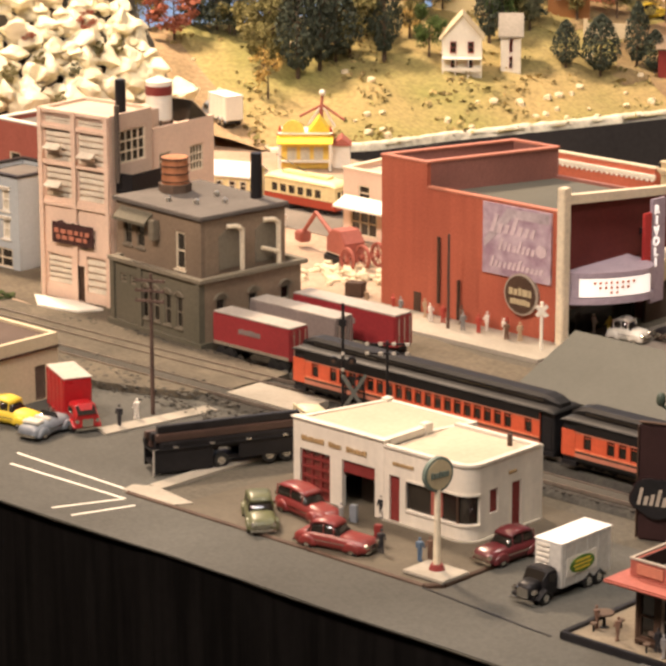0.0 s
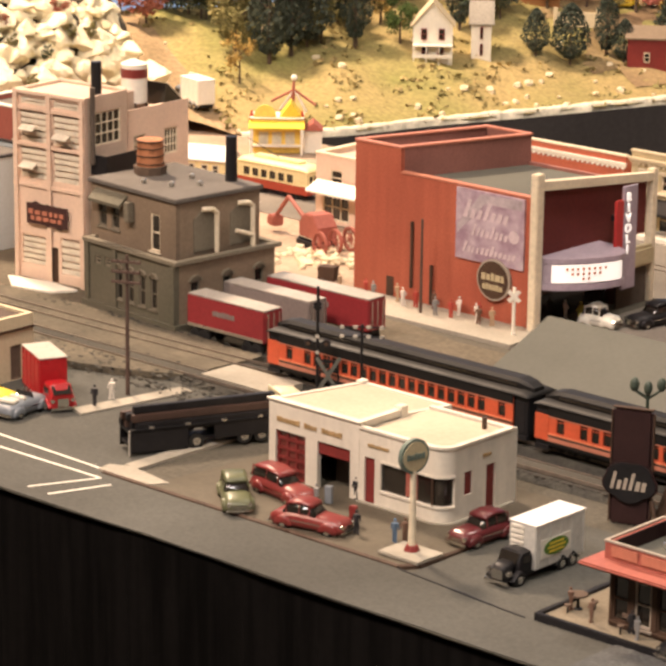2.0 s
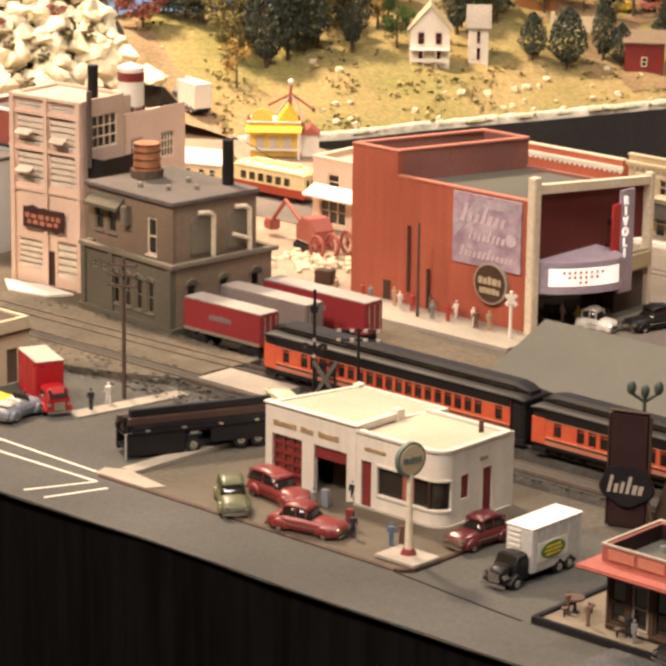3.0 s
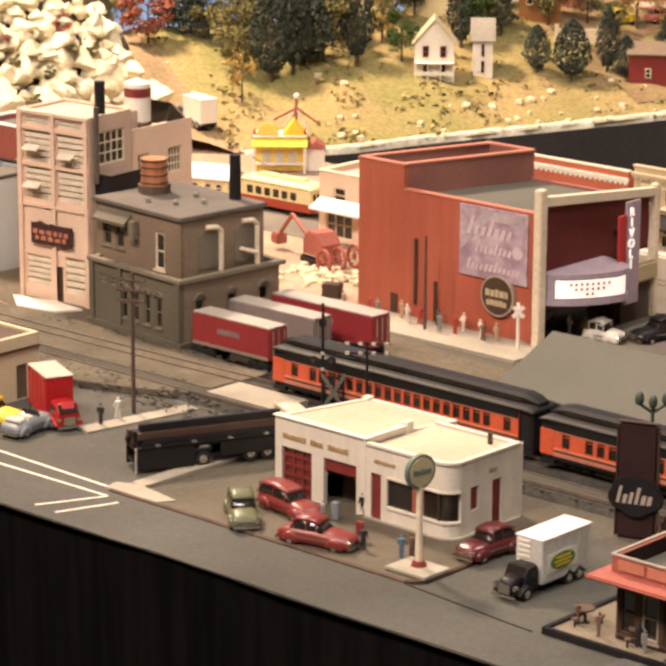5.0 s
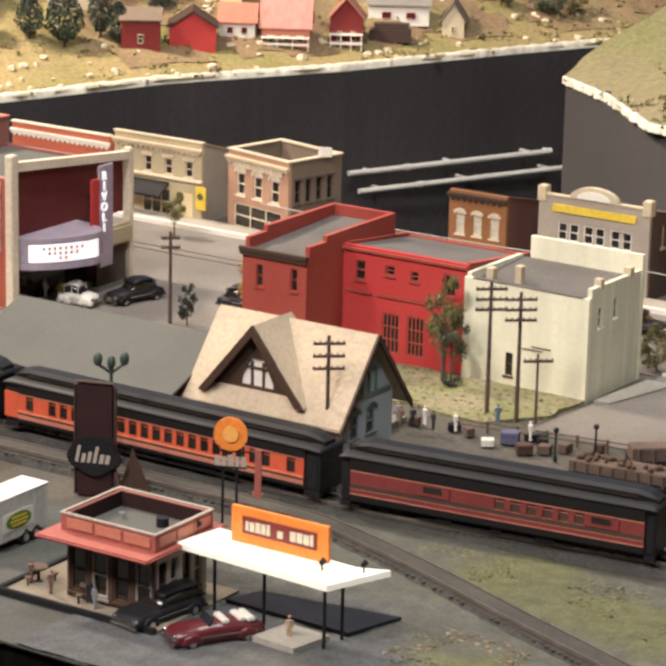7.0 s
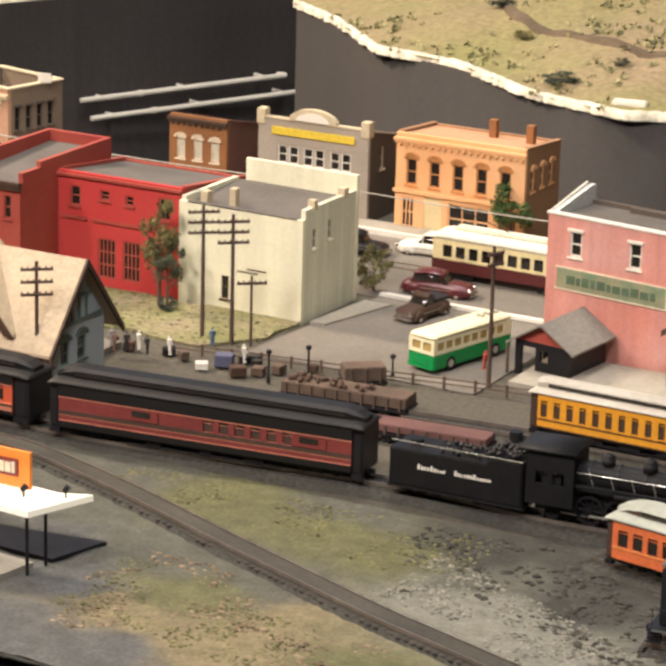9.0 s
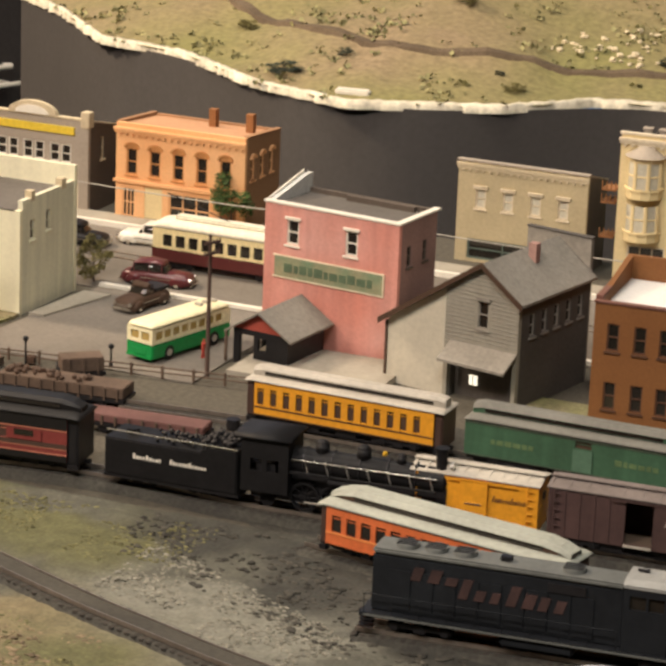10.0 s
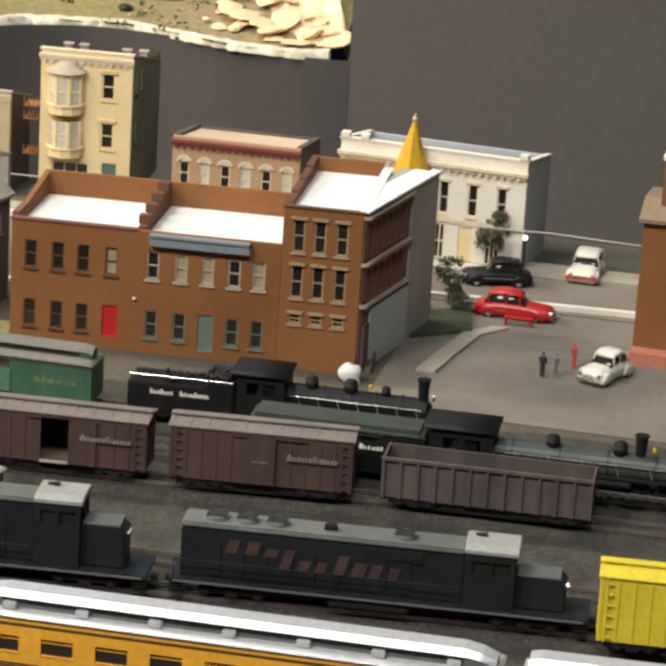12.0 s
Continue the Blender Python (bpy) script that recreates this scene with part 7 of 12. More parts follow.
    part("wall", box(-0.037, -0.035, 0.0031, d * 0.65, 0, 0.034), HOUSEGREY, root)


grey_house()


# ---- brick hotel ----
PANE_TAN = mk("drawn_blind_pane", (0.36, 0.29, 0.18), 0.35, 0.3, 60, spec=0.5)
HOTELTRIM = mk("hotel_tan_trim", (0.36, 0.26, 0.15), 0.7, 0.2, 30)
HOTELBROWN = mk("hotel_dark_brick", (0.12, 0.055, 0.028), 0.8, 0.3, 14, 0.12, 420, 0.3)
def brick_hotel():
    root = thing("brick_hotel", "long brown brick hotel with white roofs", "building", -0.3215, 1.3775, rz=3.6)
    t = 0.003
    w, d, h = 0.1425, 0.07, 0.066
    xs = (0.0105, 0.025, 0.0385, 0.0535, 0.0755, 0.0905, 0.1045, 0.1185, 0.1315)
    fr = []
    for i, u in enumerate(xs):
        fr.append((u, 0.0405, 0.0066, 0.0148, "sash", HOTELBROWN if i < 4 else GREYSTONE, PANE if i in (0, 1, 2, 4, 7) else PANE_TAN))
        if i == 3:
            fr.append((u, 0.0065, 0.0085, 0.0175, "door", RED))
        elif i == 6:
            fr.append((u, 0.004, 0.0085, 0.02, "door", GREENTRIM))
        else:
            fr.append((u, 0.0085, 0.0066, 0.0148, "sash", HOTELBROWN if i < 4 else GREENTRIM, PANE))
    part("wall", wall_bm(w, h, t, openings(fr)), BRICK_B, root)
    put_windows(root, Matrix.Identity(4), fr, TANSTONE, PANE)
    part("wall", prism_x(bmesh.new(), [(t, 0), (d, 0), (d, h + 0.009), (0.03, h + 0.004), (t, h)], 0, t), BRICK_B, root)
    part("wall", box(t, w, d - t, d, 0, h + 0.009), BRICK_B, root)
    part("roof", box(t, 0.0665, t, d - t, h - 0.006, h - 0.004), WHITEROOF, root)
    part("roof", box(0.0705, w, t, d - t, h - 0.006, h - 0.004), WHITEROOF, root)
    pw = bmesh.new()
    for k in range(5):
        bx(pw, 0.0665, 0.0705, t + k * 0.0128, t + (k + 1) * 0.0128, h - 0.006, h + 0.0015 + 0.0018 * k)
    for k in range(4):
        bx(pw, 0.0655, 0.0715, 0.008 + k * 0.015, 0.013 + k * 0.015, h + 0.0016 + 0.002 * k, h + 0.0062 + 0.002 * k)
    part("party_wall", pw, HOTELBROWN, root, "stepped party wall with chimneys")
    bm = bmesh.new()
    bx(bm, -0.0006, 0.0665, -0.0008, t, h, h + 0.001)
    bx(bm, -0.0006, t, t, 0.03, h, h + 0.003)
    part("parapet_cap", bm, BRICK_BS, root)
    part("cornice", bx(box(0.074, 0.1265, -0.0042, -0.0001, 0.0597, 0.0645), 0.074, 0.1265, -0.0052, -0.0001, 0.0645, 0.0657), BLUEGREY, root, "bluish-grey tin cornice")
    part("wall_lamp", ball(bmesh.new(), (0.0665, -0.0012, 0.0295), 0.0011, sub=1), TRIM, root)
    # three-storey end
    x0, w2, d2, h2 = w + 0.0002, 0.0415, 0.093, 0.0867
    f2 = []
    for u in (0.0085, 0.0195, 0.031):
        f2 += [(u, 0.063, 0.0062, 0.0175, "lintel", HOTELTRIM, PANE), (u, 0.0385, 0.0062, 0.0175, "lintel", HOTELTRIM, PANE), (u, 0.0245, 0.0062, 0.0055, "lintel", HOTELTRIM, PANE)]
    part("wall", wall_bm(w2, h2, t, openings(f2)), BRICK_B, root, m=T(x0, 0))
    put_windows(root, T(x0, 0), f2, HOTELTRIM, PANE)
    rs = [(0.012 + 0.0088 * i, z, 0.0042, 0.016, "sash", BRICK_BS, PANE) for i in range(8) for z in (0.0385, 0.063)]
    M = T(x0, 0) @ face_matrix("right", w2, d2)
    part("wall", wall_bm(d2 - 2 * t, h2, t, openings(rs, t)), BRICK_BS, root, m=M @ T(t, 0))
    put_windows(root, M, rs, BRICK_BS, PANE)
    part("shop_front", box(0.0065, 0.0915, -0.0015, -0.0001, 0.001, 0.0335), LIGHTBLUE, root, "pale blue ground floor", m=M)
    bm = bmesh.new()
    for z in (0.036, 0.0585, 0.0835):
        bx(bm, 0, d2, -0.0026, -0.0001, z, z + 0.0016)
    for i in range(12):
        bx(bm, 0.006 + i * 0.0072, 0.0082 + i * 0.0072, -0.0032, -0.0027, 0.0815, 0.0851)
    part("string_course", bm, GREYSTONE, root, m=M)
    part("door", box(0.004, 0.013, -0.0021, -0.0016, 0.001, 0.022), SHADESIDE, root, m=M)
    part("wall", box(x0, x0 + t, t, d2, 0.05, h2), BRICK_B, root)
    part("wall", box(x0 + t, x0 + w2 - t, d2 - t, d2, 0, h2 + 0.004), BRICK_B, root)
    part("roof", box(x0 + t, x0 + w2 - t, t, d2 - t, h2 - 0.0055, h2 - 0.0035), WHITEROOF, root)
    bm = bmesh.new()
    for k in range(4):
        bx(bm, x0 - 0.0006, x0 + t + 0.0002, 0.003 + k * 0.0225, 0.0255 + k * 0.0225, h2, h2 + 0.0008 + 0.0012 * k)
    bx(bm, x0 - 0.0004, x0 + w2 + 0.0008, -0.0008, 0.0029, h2, h2 + 0.0008)
    part("parapet_cap", bm, HOTELBROWN, root)
    part("parapet_cap", box(x0 + w2 - t, x0 + w2 + 0.0020, 0.003, d2 + 0.0008, h2 + 0.00005, h2 + 0.0009), WHITEROOF, root, "pale roof edge")
    # side stair and canvas bundle
    st = bmesh.new()
    for k in range(6):
        bx(st, x0 + w2 + 0.002, x0 + w2 + 0.008, 0.004 + k * 0.0065, 0.0105 + k * 0.0065, 0, 0.003 + k * 0.0022)
    part("side_steps", st, SHADESIDE, root)


brick_hotel()
GREYEND = mk("grey_plaster", (0.34, 0.34, 0.31), 0.8, 0.2, 12, 0.08)
root = thing("hotel_side_wing", "slanted side wing of the brick hotel with a grey end", "building", -0.1366, 1.3905, 0, 78.9)
rs = [(0.008 + 0.0085 * i, z, 0.0042, 0.016, "sash", BRICK_BS, PANE) for i in range(6) for z in (0.0385, 0.063)]
part("wall", wall_bm(0.0615, 0.0867, 0.003, openings(rs)), BRICK_BS, root)
put_windows(root, Matrix.Identity(4), rs, BRICK_BS, PANE)
part("wall", box(0.0616, 0.0985, -0.001, 0.020, 0, 0.0862), GREYEND, root, "grey plastered end")
part("wall_filling", slab(bmesh.new(), [(0.004, 0.0031), (0.0615, 0.0031), (0.0615, 0.0125), (0.0595, 0.0145)], 0, 0.0845), SHADESIDE, root)
part("shop_front", box(0.010, 0.0612, -0.0016, -0.0001, 0.001, 0.0335), LIGHTBLUE, root, "pale blue ground floor")
for z in (0.036, 0.0585, 0.0835):
    part("string_course", box(0.0005, 0.0615, -0.0026, -0.0001, z, z + 0.0016), GREYSTONE, root)
part("door", box(0.002, 0.0095, -0.0016, -0.0001, 0.001, 0.026), SHADESIDE, root)
part("parapet_cap", box(-0.001, 0.0995, -0.002, 0.0035, 0.0868, 0.0882, bevel=0.0003), WHITEROOF, root, "pale roof edge")
part("roof", slab(bmesh.new(), [(0.004, 0.0036), (0.0975, 0.0036), (0.0975, 0.0125), (0.0595, 0.0145)], 0.0864, 0.0872), WHITEROOF, root, "white roof of the wing")
bm = ball(bmesh.new(), (0, 0, 0.004), 0.006, 1.0, 0.9, 1.0, sub=3)
for v in bm.verts:
    v.co += v.co.normalized() * 0.003 * noise.noise(v.co * 160)
    v.co.z = max(0, v.co.z)
solo("canvas_sack", bm, WHITEROOF, "crumpled white canvas sack by the wall", "canvas", -0.1375, 1.378, smooth=True)


def tower():
    root = thing("brick_tower", "brown brick tower with a slate roof", "building", 0.0, 1.471)
    part("wall", box(-0.003, 0.05, 0, 0.06, 0, 0.078, bevel=0.0004), BRICK_B, root)
    part("roof", prism_x(bmesh.new(), [(-0.004, 0.0775), (0.064, 0.0775), (0.064, 0.080), (0.02, 0.0855), (-0.004, 0.0795)], -0.0055, 0.053), WARE2, root)
    part("chimney", box(0.004, 0.022, 0.012, 0.026, 0.080, 0.1085), BRICK_B, root)
    part("chimney_cap", box(0.003, 0.023, 0.011, 0.027, 0.1086, 0.1105), WHITEPAINT, root)
    bm = bmesh.new()
    for z in (0.02, 0.048):
        bx(bm, 0.016, 0.023, -0.0008, 0.0002, z, z + 0.016)
    part("windows", bm, PANE, root)
    part("step", box(-0.003, 0.04, -0.012, -0.0002, 0, 0.008), SALMON, root)


tower()


# ---- drive-in diner ----
PYLON = mk("pylon_brown", (0.035, 0.016, 0.015), 0.6, 0.3, 40, spec=0.2)
def diner():
    root = thing("drive_in_diner", "red-roofed drive-in diner with a square parapet", "building", -0.7176, 0.9655)
    w, d = 0.054, 0.045
    part("roof", box(-0.007, w + 0.004, -0.0115, d + 0.007, 0.0335, 0.0355, bevel=0.0008), DINERRED, root, "red projecting roof")
    bm = bmesh.new()
    for a in ((0, w, 0, 0.0025), (0, w, d - 0.0025, d), (0, 0.0025, 0.0025, d - 0.0025), (w - 0.0025, w, 0.0025, d - 0.0025)):
        bx(bm, *a, 0.0356, 0.0435)
    pp = part("parapet", bm, DINERRED, root)
    bm = bmesh.new()
    for a in ((-0.0004, w + 0.0004, -0.0004, 0.0011), (-0.0004, w + 0.0004, d - 0.0011, d + 0.0004), (-0.0004, 0.0011, 0.0011, d - 0.0011), (w - 0.0011, w + 0.0004, 0.0011, d - 0.0011)):
        bx(bm, *a, 0.0436, 0.0444)
    part("parapet_cap", bm, GREYSTONE, pp)
    bm = bmesh.new()
    for a in ((0.003, w - 0.003, 0.0026, 0.0032), (0.003, w - 0.003, d - 0.0032, d - 0.0026), (0.0026, 0.0032, 0.0033, d - 0.0033), (w - 0.0032, w - 0.0026, 0.0033, d - 0.0033)):
        bx(bm, *a, 0.0357, 0.0434)
    part("parapet_lining", bm, PYLON, pp)
    part("roof_deck", box(0.0034, w - 0.0034, 0.0034, d - 0.0034, 0.0356, 0.0362), GREYROOF, root)
    part("roof_fan", rod(bmesh.new(), (0.036, 0.03, 0.0363), (0.036, 0.03, 0.0405), 0.003, seg=12), BLACK, root)
    part("roof_fan", rod(bmesh.new(), (0.014, 0.028, 0.0363), (0.014, 0.028, 0.039), 0.0016, seg=10), STEEL, root)
    bm = bmesh.new()
    for k in range(3):
        bx(bm, 0.004 + k * 0.0165, 0.0185 + k * 0.0165, -0.0007, -0.0001, 0.0375, 0.0422)
    part("sign_panel", bm, SALMON, pp, "pinkish lettered band")
    bm = bmesh.new()
    for k in range(3):
        bx(bm, w + 0.0001, w + 0.0007, 0.003 + k * 0.0135, 0.015 + k * 0.0135, 0.0375, 0.0422)
    part("sign_panel", bm, SALMON, pp)
    # glazed walls
    for sd in ("front", "right", "left", "back"):
        L = w - 0.004 if sd in ("front", "back") else d - 0.008
        spec = [(L * (i + 0.5) / 4, 0.006, L / 4 - 0.003, 0.022, "sash", GREYSTONE if i % 2 else BROWNTRIM, PANE) for i in range(4)]
        M = T(0.002, 0.002) @ face_matrix(sd, w - 0.004, d - 0.004) @ T(0 if sd in ("front", "back") else 0.002, 0)
        part("wall", wall_bm(L, 0.0334, 0.002, openings(spec)), BROWNTRIM if sd in ("front", "left") else GREYSTONE, root, m=M)
        put_windows(root, M, spec, TRIM, PANE)
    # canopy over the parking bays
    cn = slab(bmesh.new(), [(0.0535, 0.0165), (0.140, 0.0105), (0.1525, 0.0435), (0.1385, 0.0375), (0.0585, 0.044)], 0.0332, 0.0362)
    can = part("canopy", cn, CANOPYGLOW, root, "white canopy with a glow of its own")
    for x, y in ((0.133, 0.02), (0.1335, 0.034), (0.095, 0.028), (0.066, 0.03)):
        part("post", rod(bmesh.new(), (x, y, 0), (x, y, 0.0331), 0.0008, seg=8), BLACK, can)
    sb = part("roof_sign", box(0.0725, 0.1255, 0.0335, 0.0355, 0.0363, 0.0535), SIGNORANGE, can, "orange board sign")
    part("sign_inset", box(0.079, 0.1195, 0.0329, 0.0334, 0.0415, 0.0495), BRICKRED, sb)
    bars("lettering", sb, TRIM, 0.081, 0.0945, 0.043, 0.0485, 5, T(0, 0.0329), seed=21)
    bars("lettering", sb, TRIM, 0.0985, 0.1015, 0.043, 0.0465, 1, T(0, 0.0329), seed=22)
    bars("lettering", sb, TRIM, 0.1055, 0.118, 0.043, 0.0485, 4, T(0, 0.0329), seed=23)


diner()




def pylon_sign():
    root = thing("roadside_sign", "dark brown roadside pylon with a scalloped plate", "sign", -0.7965, 1.093, rz=20)
    part("board", box(-0.0105, 0.0105, -0.0015, 0.0015, 0.0, 0.0615, bevel=0.0012), PYLON, root)
    def scallop(k, y0, y1):
        pts = []
        for i in range(72):
            a = 2 * math.pi * i / 72
            q = k * (1 + 0.13 * abs(math.cos(2.5 * a + 0.78)))
            pts.append((1.12 * q * math.cos(a), 0.0235 + 0.88 * q * math.sin(a)))
        return prism(bmesh.new(), pts, y0, y1)
    rim = part("plate_rim", scallop(0.0118, -0.0024, -0.0016), PYLON, root, "dark outline of the plate")
    pl = part("plate", scallop(0.0110, -0.0034, -0.0025), BLACK, root, "black scalloped plate")
    strokes("lettering", pl, GREYSTONE, -0.0100, 0.0092, 0.0195, 0.0285, 6, T(0, -0.0034), "grey script lettering", seed=31, lean=0.2)
    part("edge", bx(bx(box(-0.0112, -0.0106, -0.0012, 0.0012, 0.001, 0.060), 0.0106, 0.0112, -0.0012, 0.0012, 0.001, 0.060), -0.0106, 0.0106, -0.0012, 0.0012, 0.0616, 0.0622), BROWNTRIM, root)
    bm = bmesh.new()
    for a, b in (((-0.012, 0.006, 0), (0, 0.002, 0.022)), ((0.014, 0.01, 0), (0.002, 0.002, 0.024)), ((0.016, -0.004, 0), (0.01, 0, 0.018))):
        rod(bm, a, b, 0.001, seg=6)
    part("struts", bm, BROWNTRIM, root)
    part("prop", prism(bmesh.new(), [(0.0105, 0), (0.0300, 0), (0.0185, 0.0265)], 0.004, 0.0055), BROWNTRIM, root, "dark triangular prop")


pylon_sign()


def ring_sign():
    root = thing("ring_sign", "orange ring sign on thin posts with an arrow", "sign", -0.6988, 1.075, rz=22)
    part("post", rod(bmesh.new(), (-0.004, 0, 0), (-0.004, 0, 0.060), 0.0007, seg=6), BLACK, root)
    part("post", rod(bmesh.new(), (0.003, 0, 0), (0.003, 0, 0.060), 0.0007, seg=6), BLACK, root)
    part("disc", rod(bmesh.new(), (0, -0.002, 0.058), (0, -0.0008, 0.058), 0.0085, seg=28), SIGNORANGE, root, "orange disc")
    part("ring", rod(bmesh.new(), (0, -0.0026, 0.058), (0, -0.00205, 0.058), 0.0040, seg=24), mk("sign_light_orange", (0.85, 0.42, 0.1), 0.5, 0.1), root)
    bd = part("board", box(-0.008, 0.008, -0.0016, -0.0008, 0.0405, 0.0415), BLACK, root)
    bars("lettering", bd, GREYSTONE, -0.008, 0.008, 0.0415, 0.0475, 5, T(0, -0.0012), "small pale lettering bars", seed=33)
    part("arrow", prism(bmesh.new(), [(0.011, 0.029), (0.014, 0.025), (0.017, 0.029), (0.0156, 0.029), (0.0156, 0.051), (0.0124, 0.051), (0.0124, 0.029)], -0.0022, -0.0008), DINERRED, root)
    part("bracket", box(-0.006, 0.0165, -0.0007, -0.0001, 0.0486, 0.0494), BLACK, root)


ring_sign()


# ---- buildings and rubble in the lit quarter behind the warehouse ----
building("awning_shop", "salmon shop with a pale awning", -1.365, 1.475, 0.085, 0.055, 0.052, TALLWALL, front=[(0.02, 0.004, 0.026, 0.02, "shop"), (0.058, 0.004, 0.026, 0.02, "shop"), (0.02, 0.03, 0.012, 0.012, "sash"), (0.058, 0.03, 0.012, 0.012, "sash")], roof=TALLSIDE, cap=TRIM)
bm = bmesh.new()
prism_x(bm, [(-0.014, 0.026), (-0.0005, 0.032), (-0.0005, 0.0335), (-0.014, 0.0275)], -1.362, -1.284)
solo("shop_awning", bm, WHITEPAINT, "pale canvas awning over a shop", "awning", 0, 1.474)


def cottage(name, label, x, y, z, w, d, he, zr, wall, roof, rz=0, along="y", wins=((0.3, 0.35), (0.7, 0.35)), porch=False):
    root = thing(name, label, "house", x, y, z, rz, "houses on the hillside")
    part("wall", box(-w / 2, w / 2, 0, d, -0.004, he), wall, root)
    if along == "y":
        part("gable_wall", prism(bmesh.new(), [(-w / 2, he), (w / 2, he), (0, zr)], 0.0, d), wall, root)
    else:
        part("gable_wall", prism_x(bmesh.new(), [(0, he), (d, he), (d / 2, zr)], -w / 2, w / 2), wall, root)
    part("roof", gable_roof(bmesh.new(), -w / 2, w / 2, 0, d, he, zr + 0.0002, 0.0014, 0.0025, along=along), roof, root)
    for u, v in wins:
        ww, hh = w * 0.15, he * 0.32
        a, p = window_meshes(ww, hh, "sash", BRICKRED if wall is WHITEPAINT else TRIM, PANE)
        ob = part("window", a, None, root, m=T(-w / 2 + u * w - ww / 2, -0.0022, v * he))
        part("pane", p, None, ob)
    if porch:
        bm = bmesh.new()
        bx(bm, -w / 2, w / 2, -0.009, -0.0003, he * 0.42, he * 0.46)
        for k in range(4):
            rod(bm, (-w / 2 + 0.001 + k * (w - 0.002) / 3, -0.008, -0.003), (-w / 2 + 0.001 + k * (w - 0.002) / 3, -0.008, he * 0.42), 0.0006, seg=6)
        bx(bm, -w / 2, w / 2, -0.0085, -0.0078, he * 0.1, he * 0.2)
        part("porch", bm, WHITEPAINT, root)
    return root


def on_a(x, y):
    return hill_a(x, y)


cottage("white_house", "white gabled house with porch and red trim", -1.6297, 1.918, on_a(-1.63, 1.918), 0.036, 0.03, 0.032, 0.052, WHITEPAINT, PALESTONE, rz=40, wins=((0.28, 0.58), (0.72, 0.58), (0.3, 0.1), (0.7, 0.1)), porch=True)
cottage("white_annex", "narrow white house with grey-green roof", -1.609, 1.962, on_a(-1.609, 1.962), 0.018, 0.03, 0.034, 0.05, WHITEPAINT, SLATE, rz=40, along="x", wins=((0.5, 0.55), (0.5, 0.1)))
cottage("red_barn", "red wooden barn with a brown roof", -1.4885, 2.135, on_a(-1.4885, 2.135), 0.044, 0.04, 0.022, 0.036, BRICK_R, BROWNTRIM, rz=35, wins=())
cottage("red_shed", "red wooden shed with a pale roof line", -1.516, 2.09, on_a(-1.516, 2.09), 0.036, 0.03, 0.028, 0.036, BRICKRED, WARE2, rz=35, along="x", wins=((0.5, 0.2),))
cottage("lit_cottage", "white cottage with bright windows", -1.476, 2.19, on_a(-1.476, 2.19), 0.034, 0.03, 0.016, 0.03, WHITEPAINT, SALMON, rz=30, along="x", wins=((0.3, 0.3), (0.7, 0.3)))
cottage("dormer_house", "pink house with white dormers and porch", -1.437, 2.215, on_a(-1.437, 2.215), 0.046, 0.035, 0.02, 0.044, SALMON, PINK, rz=30, along="x", wins=((0.2, 0.2), (0.5, 0.2), (0.8, 0.2)), porch=True)
cottage("red_cottage", "red and white cottage with a steep gable", -1.402, 2.268, on_a(-1.402, 2.268), 0.032, 0.03, 0.028, 0.046, BRICKRED, SALMON, rz=30, wins=((0.3, 0.2), (0.7, 0.2)), porch=True)
cottage("ochre_house", "ochre house with dark roof", -1.545, 2.235, on_a(-1.545, 2.235), 0.07, 0.03, 0.02, 0.035, OCHRE, SLATE, rz=35, along="x", wins=((0.3, 0.3),))
cottage("sand_house", "large sandy house with pale roof", -1.726, 2.025, on_a(-1.726, 2.025), 0.05, 0.04, 0.02, 0.044, OCHRE, PALESTONE, rz=38, along="x", wins=())
cottage("white_farm", "white farmhouse with grey roof", -1.40, 2.36, on_a(-1.40, 2.36), 0.06, 0.035, 0.018, 0.036, WHITEPAINT, SLATE, rz=30, along="x", wins=((0.3, 0.2), (0.7, 0.2)))
cottage("chapel", "small weathered chapel with pale front", -1.352, 2.385, on_a(-1.352, 2.385), 0.022, 0.04, 0.018, 0.034, PALESTONE, WARE2, rz=28, wins=((0.5, 0.3),))
cottage("pink_house", "tall pinkish house among trees", -1.675, 2.16, on_a(-1.675, 2.16), 0.05, 0.03, 0.05, 0.065, SALMON, BROWNTRIM, rz=36, along="x", wins=((0.3, 0.5), (0.7, 0.5)))
cottage("rose_house", "rose-coloured house with a red porch", -1.61, 2.235, on_a(-1.61, 2.235), 0.055, 0.03, 0.055, 0.07, SALMON, BRICK_D, rz=34, along="x", wins=((0.3, 0.5), (0.7, 0.5)), porch=True)
solo("white_fence", bx(bx(bx(bmesh.new(), -0.022, 0.022, -0.001, 0.001, 0.0, 0.014), -0.022, -0.018, -0.0015, 0.0015, 0, 0.018), 0.018, 0.022, -0.0015, 0.0015, 0, 0.018), PALESTONE, "pale boarded fence behind dark cypresses", "fence", -1.60, 2.092, on_a(-1.60, 2.092) + 0.006, 36)
solo("timber_stack", bx(bx(bmesh.new(), -0.02, 0.02, -0.008, 0.008, 0, 0.012), -0.016, 0.018, -0.006, 0.006, 0.012, 0.018), CARBROWN, "dark brown pile of planks by the shore", "planks", -1.383, 2.318, on_a(-1.383, 2.318), 28)

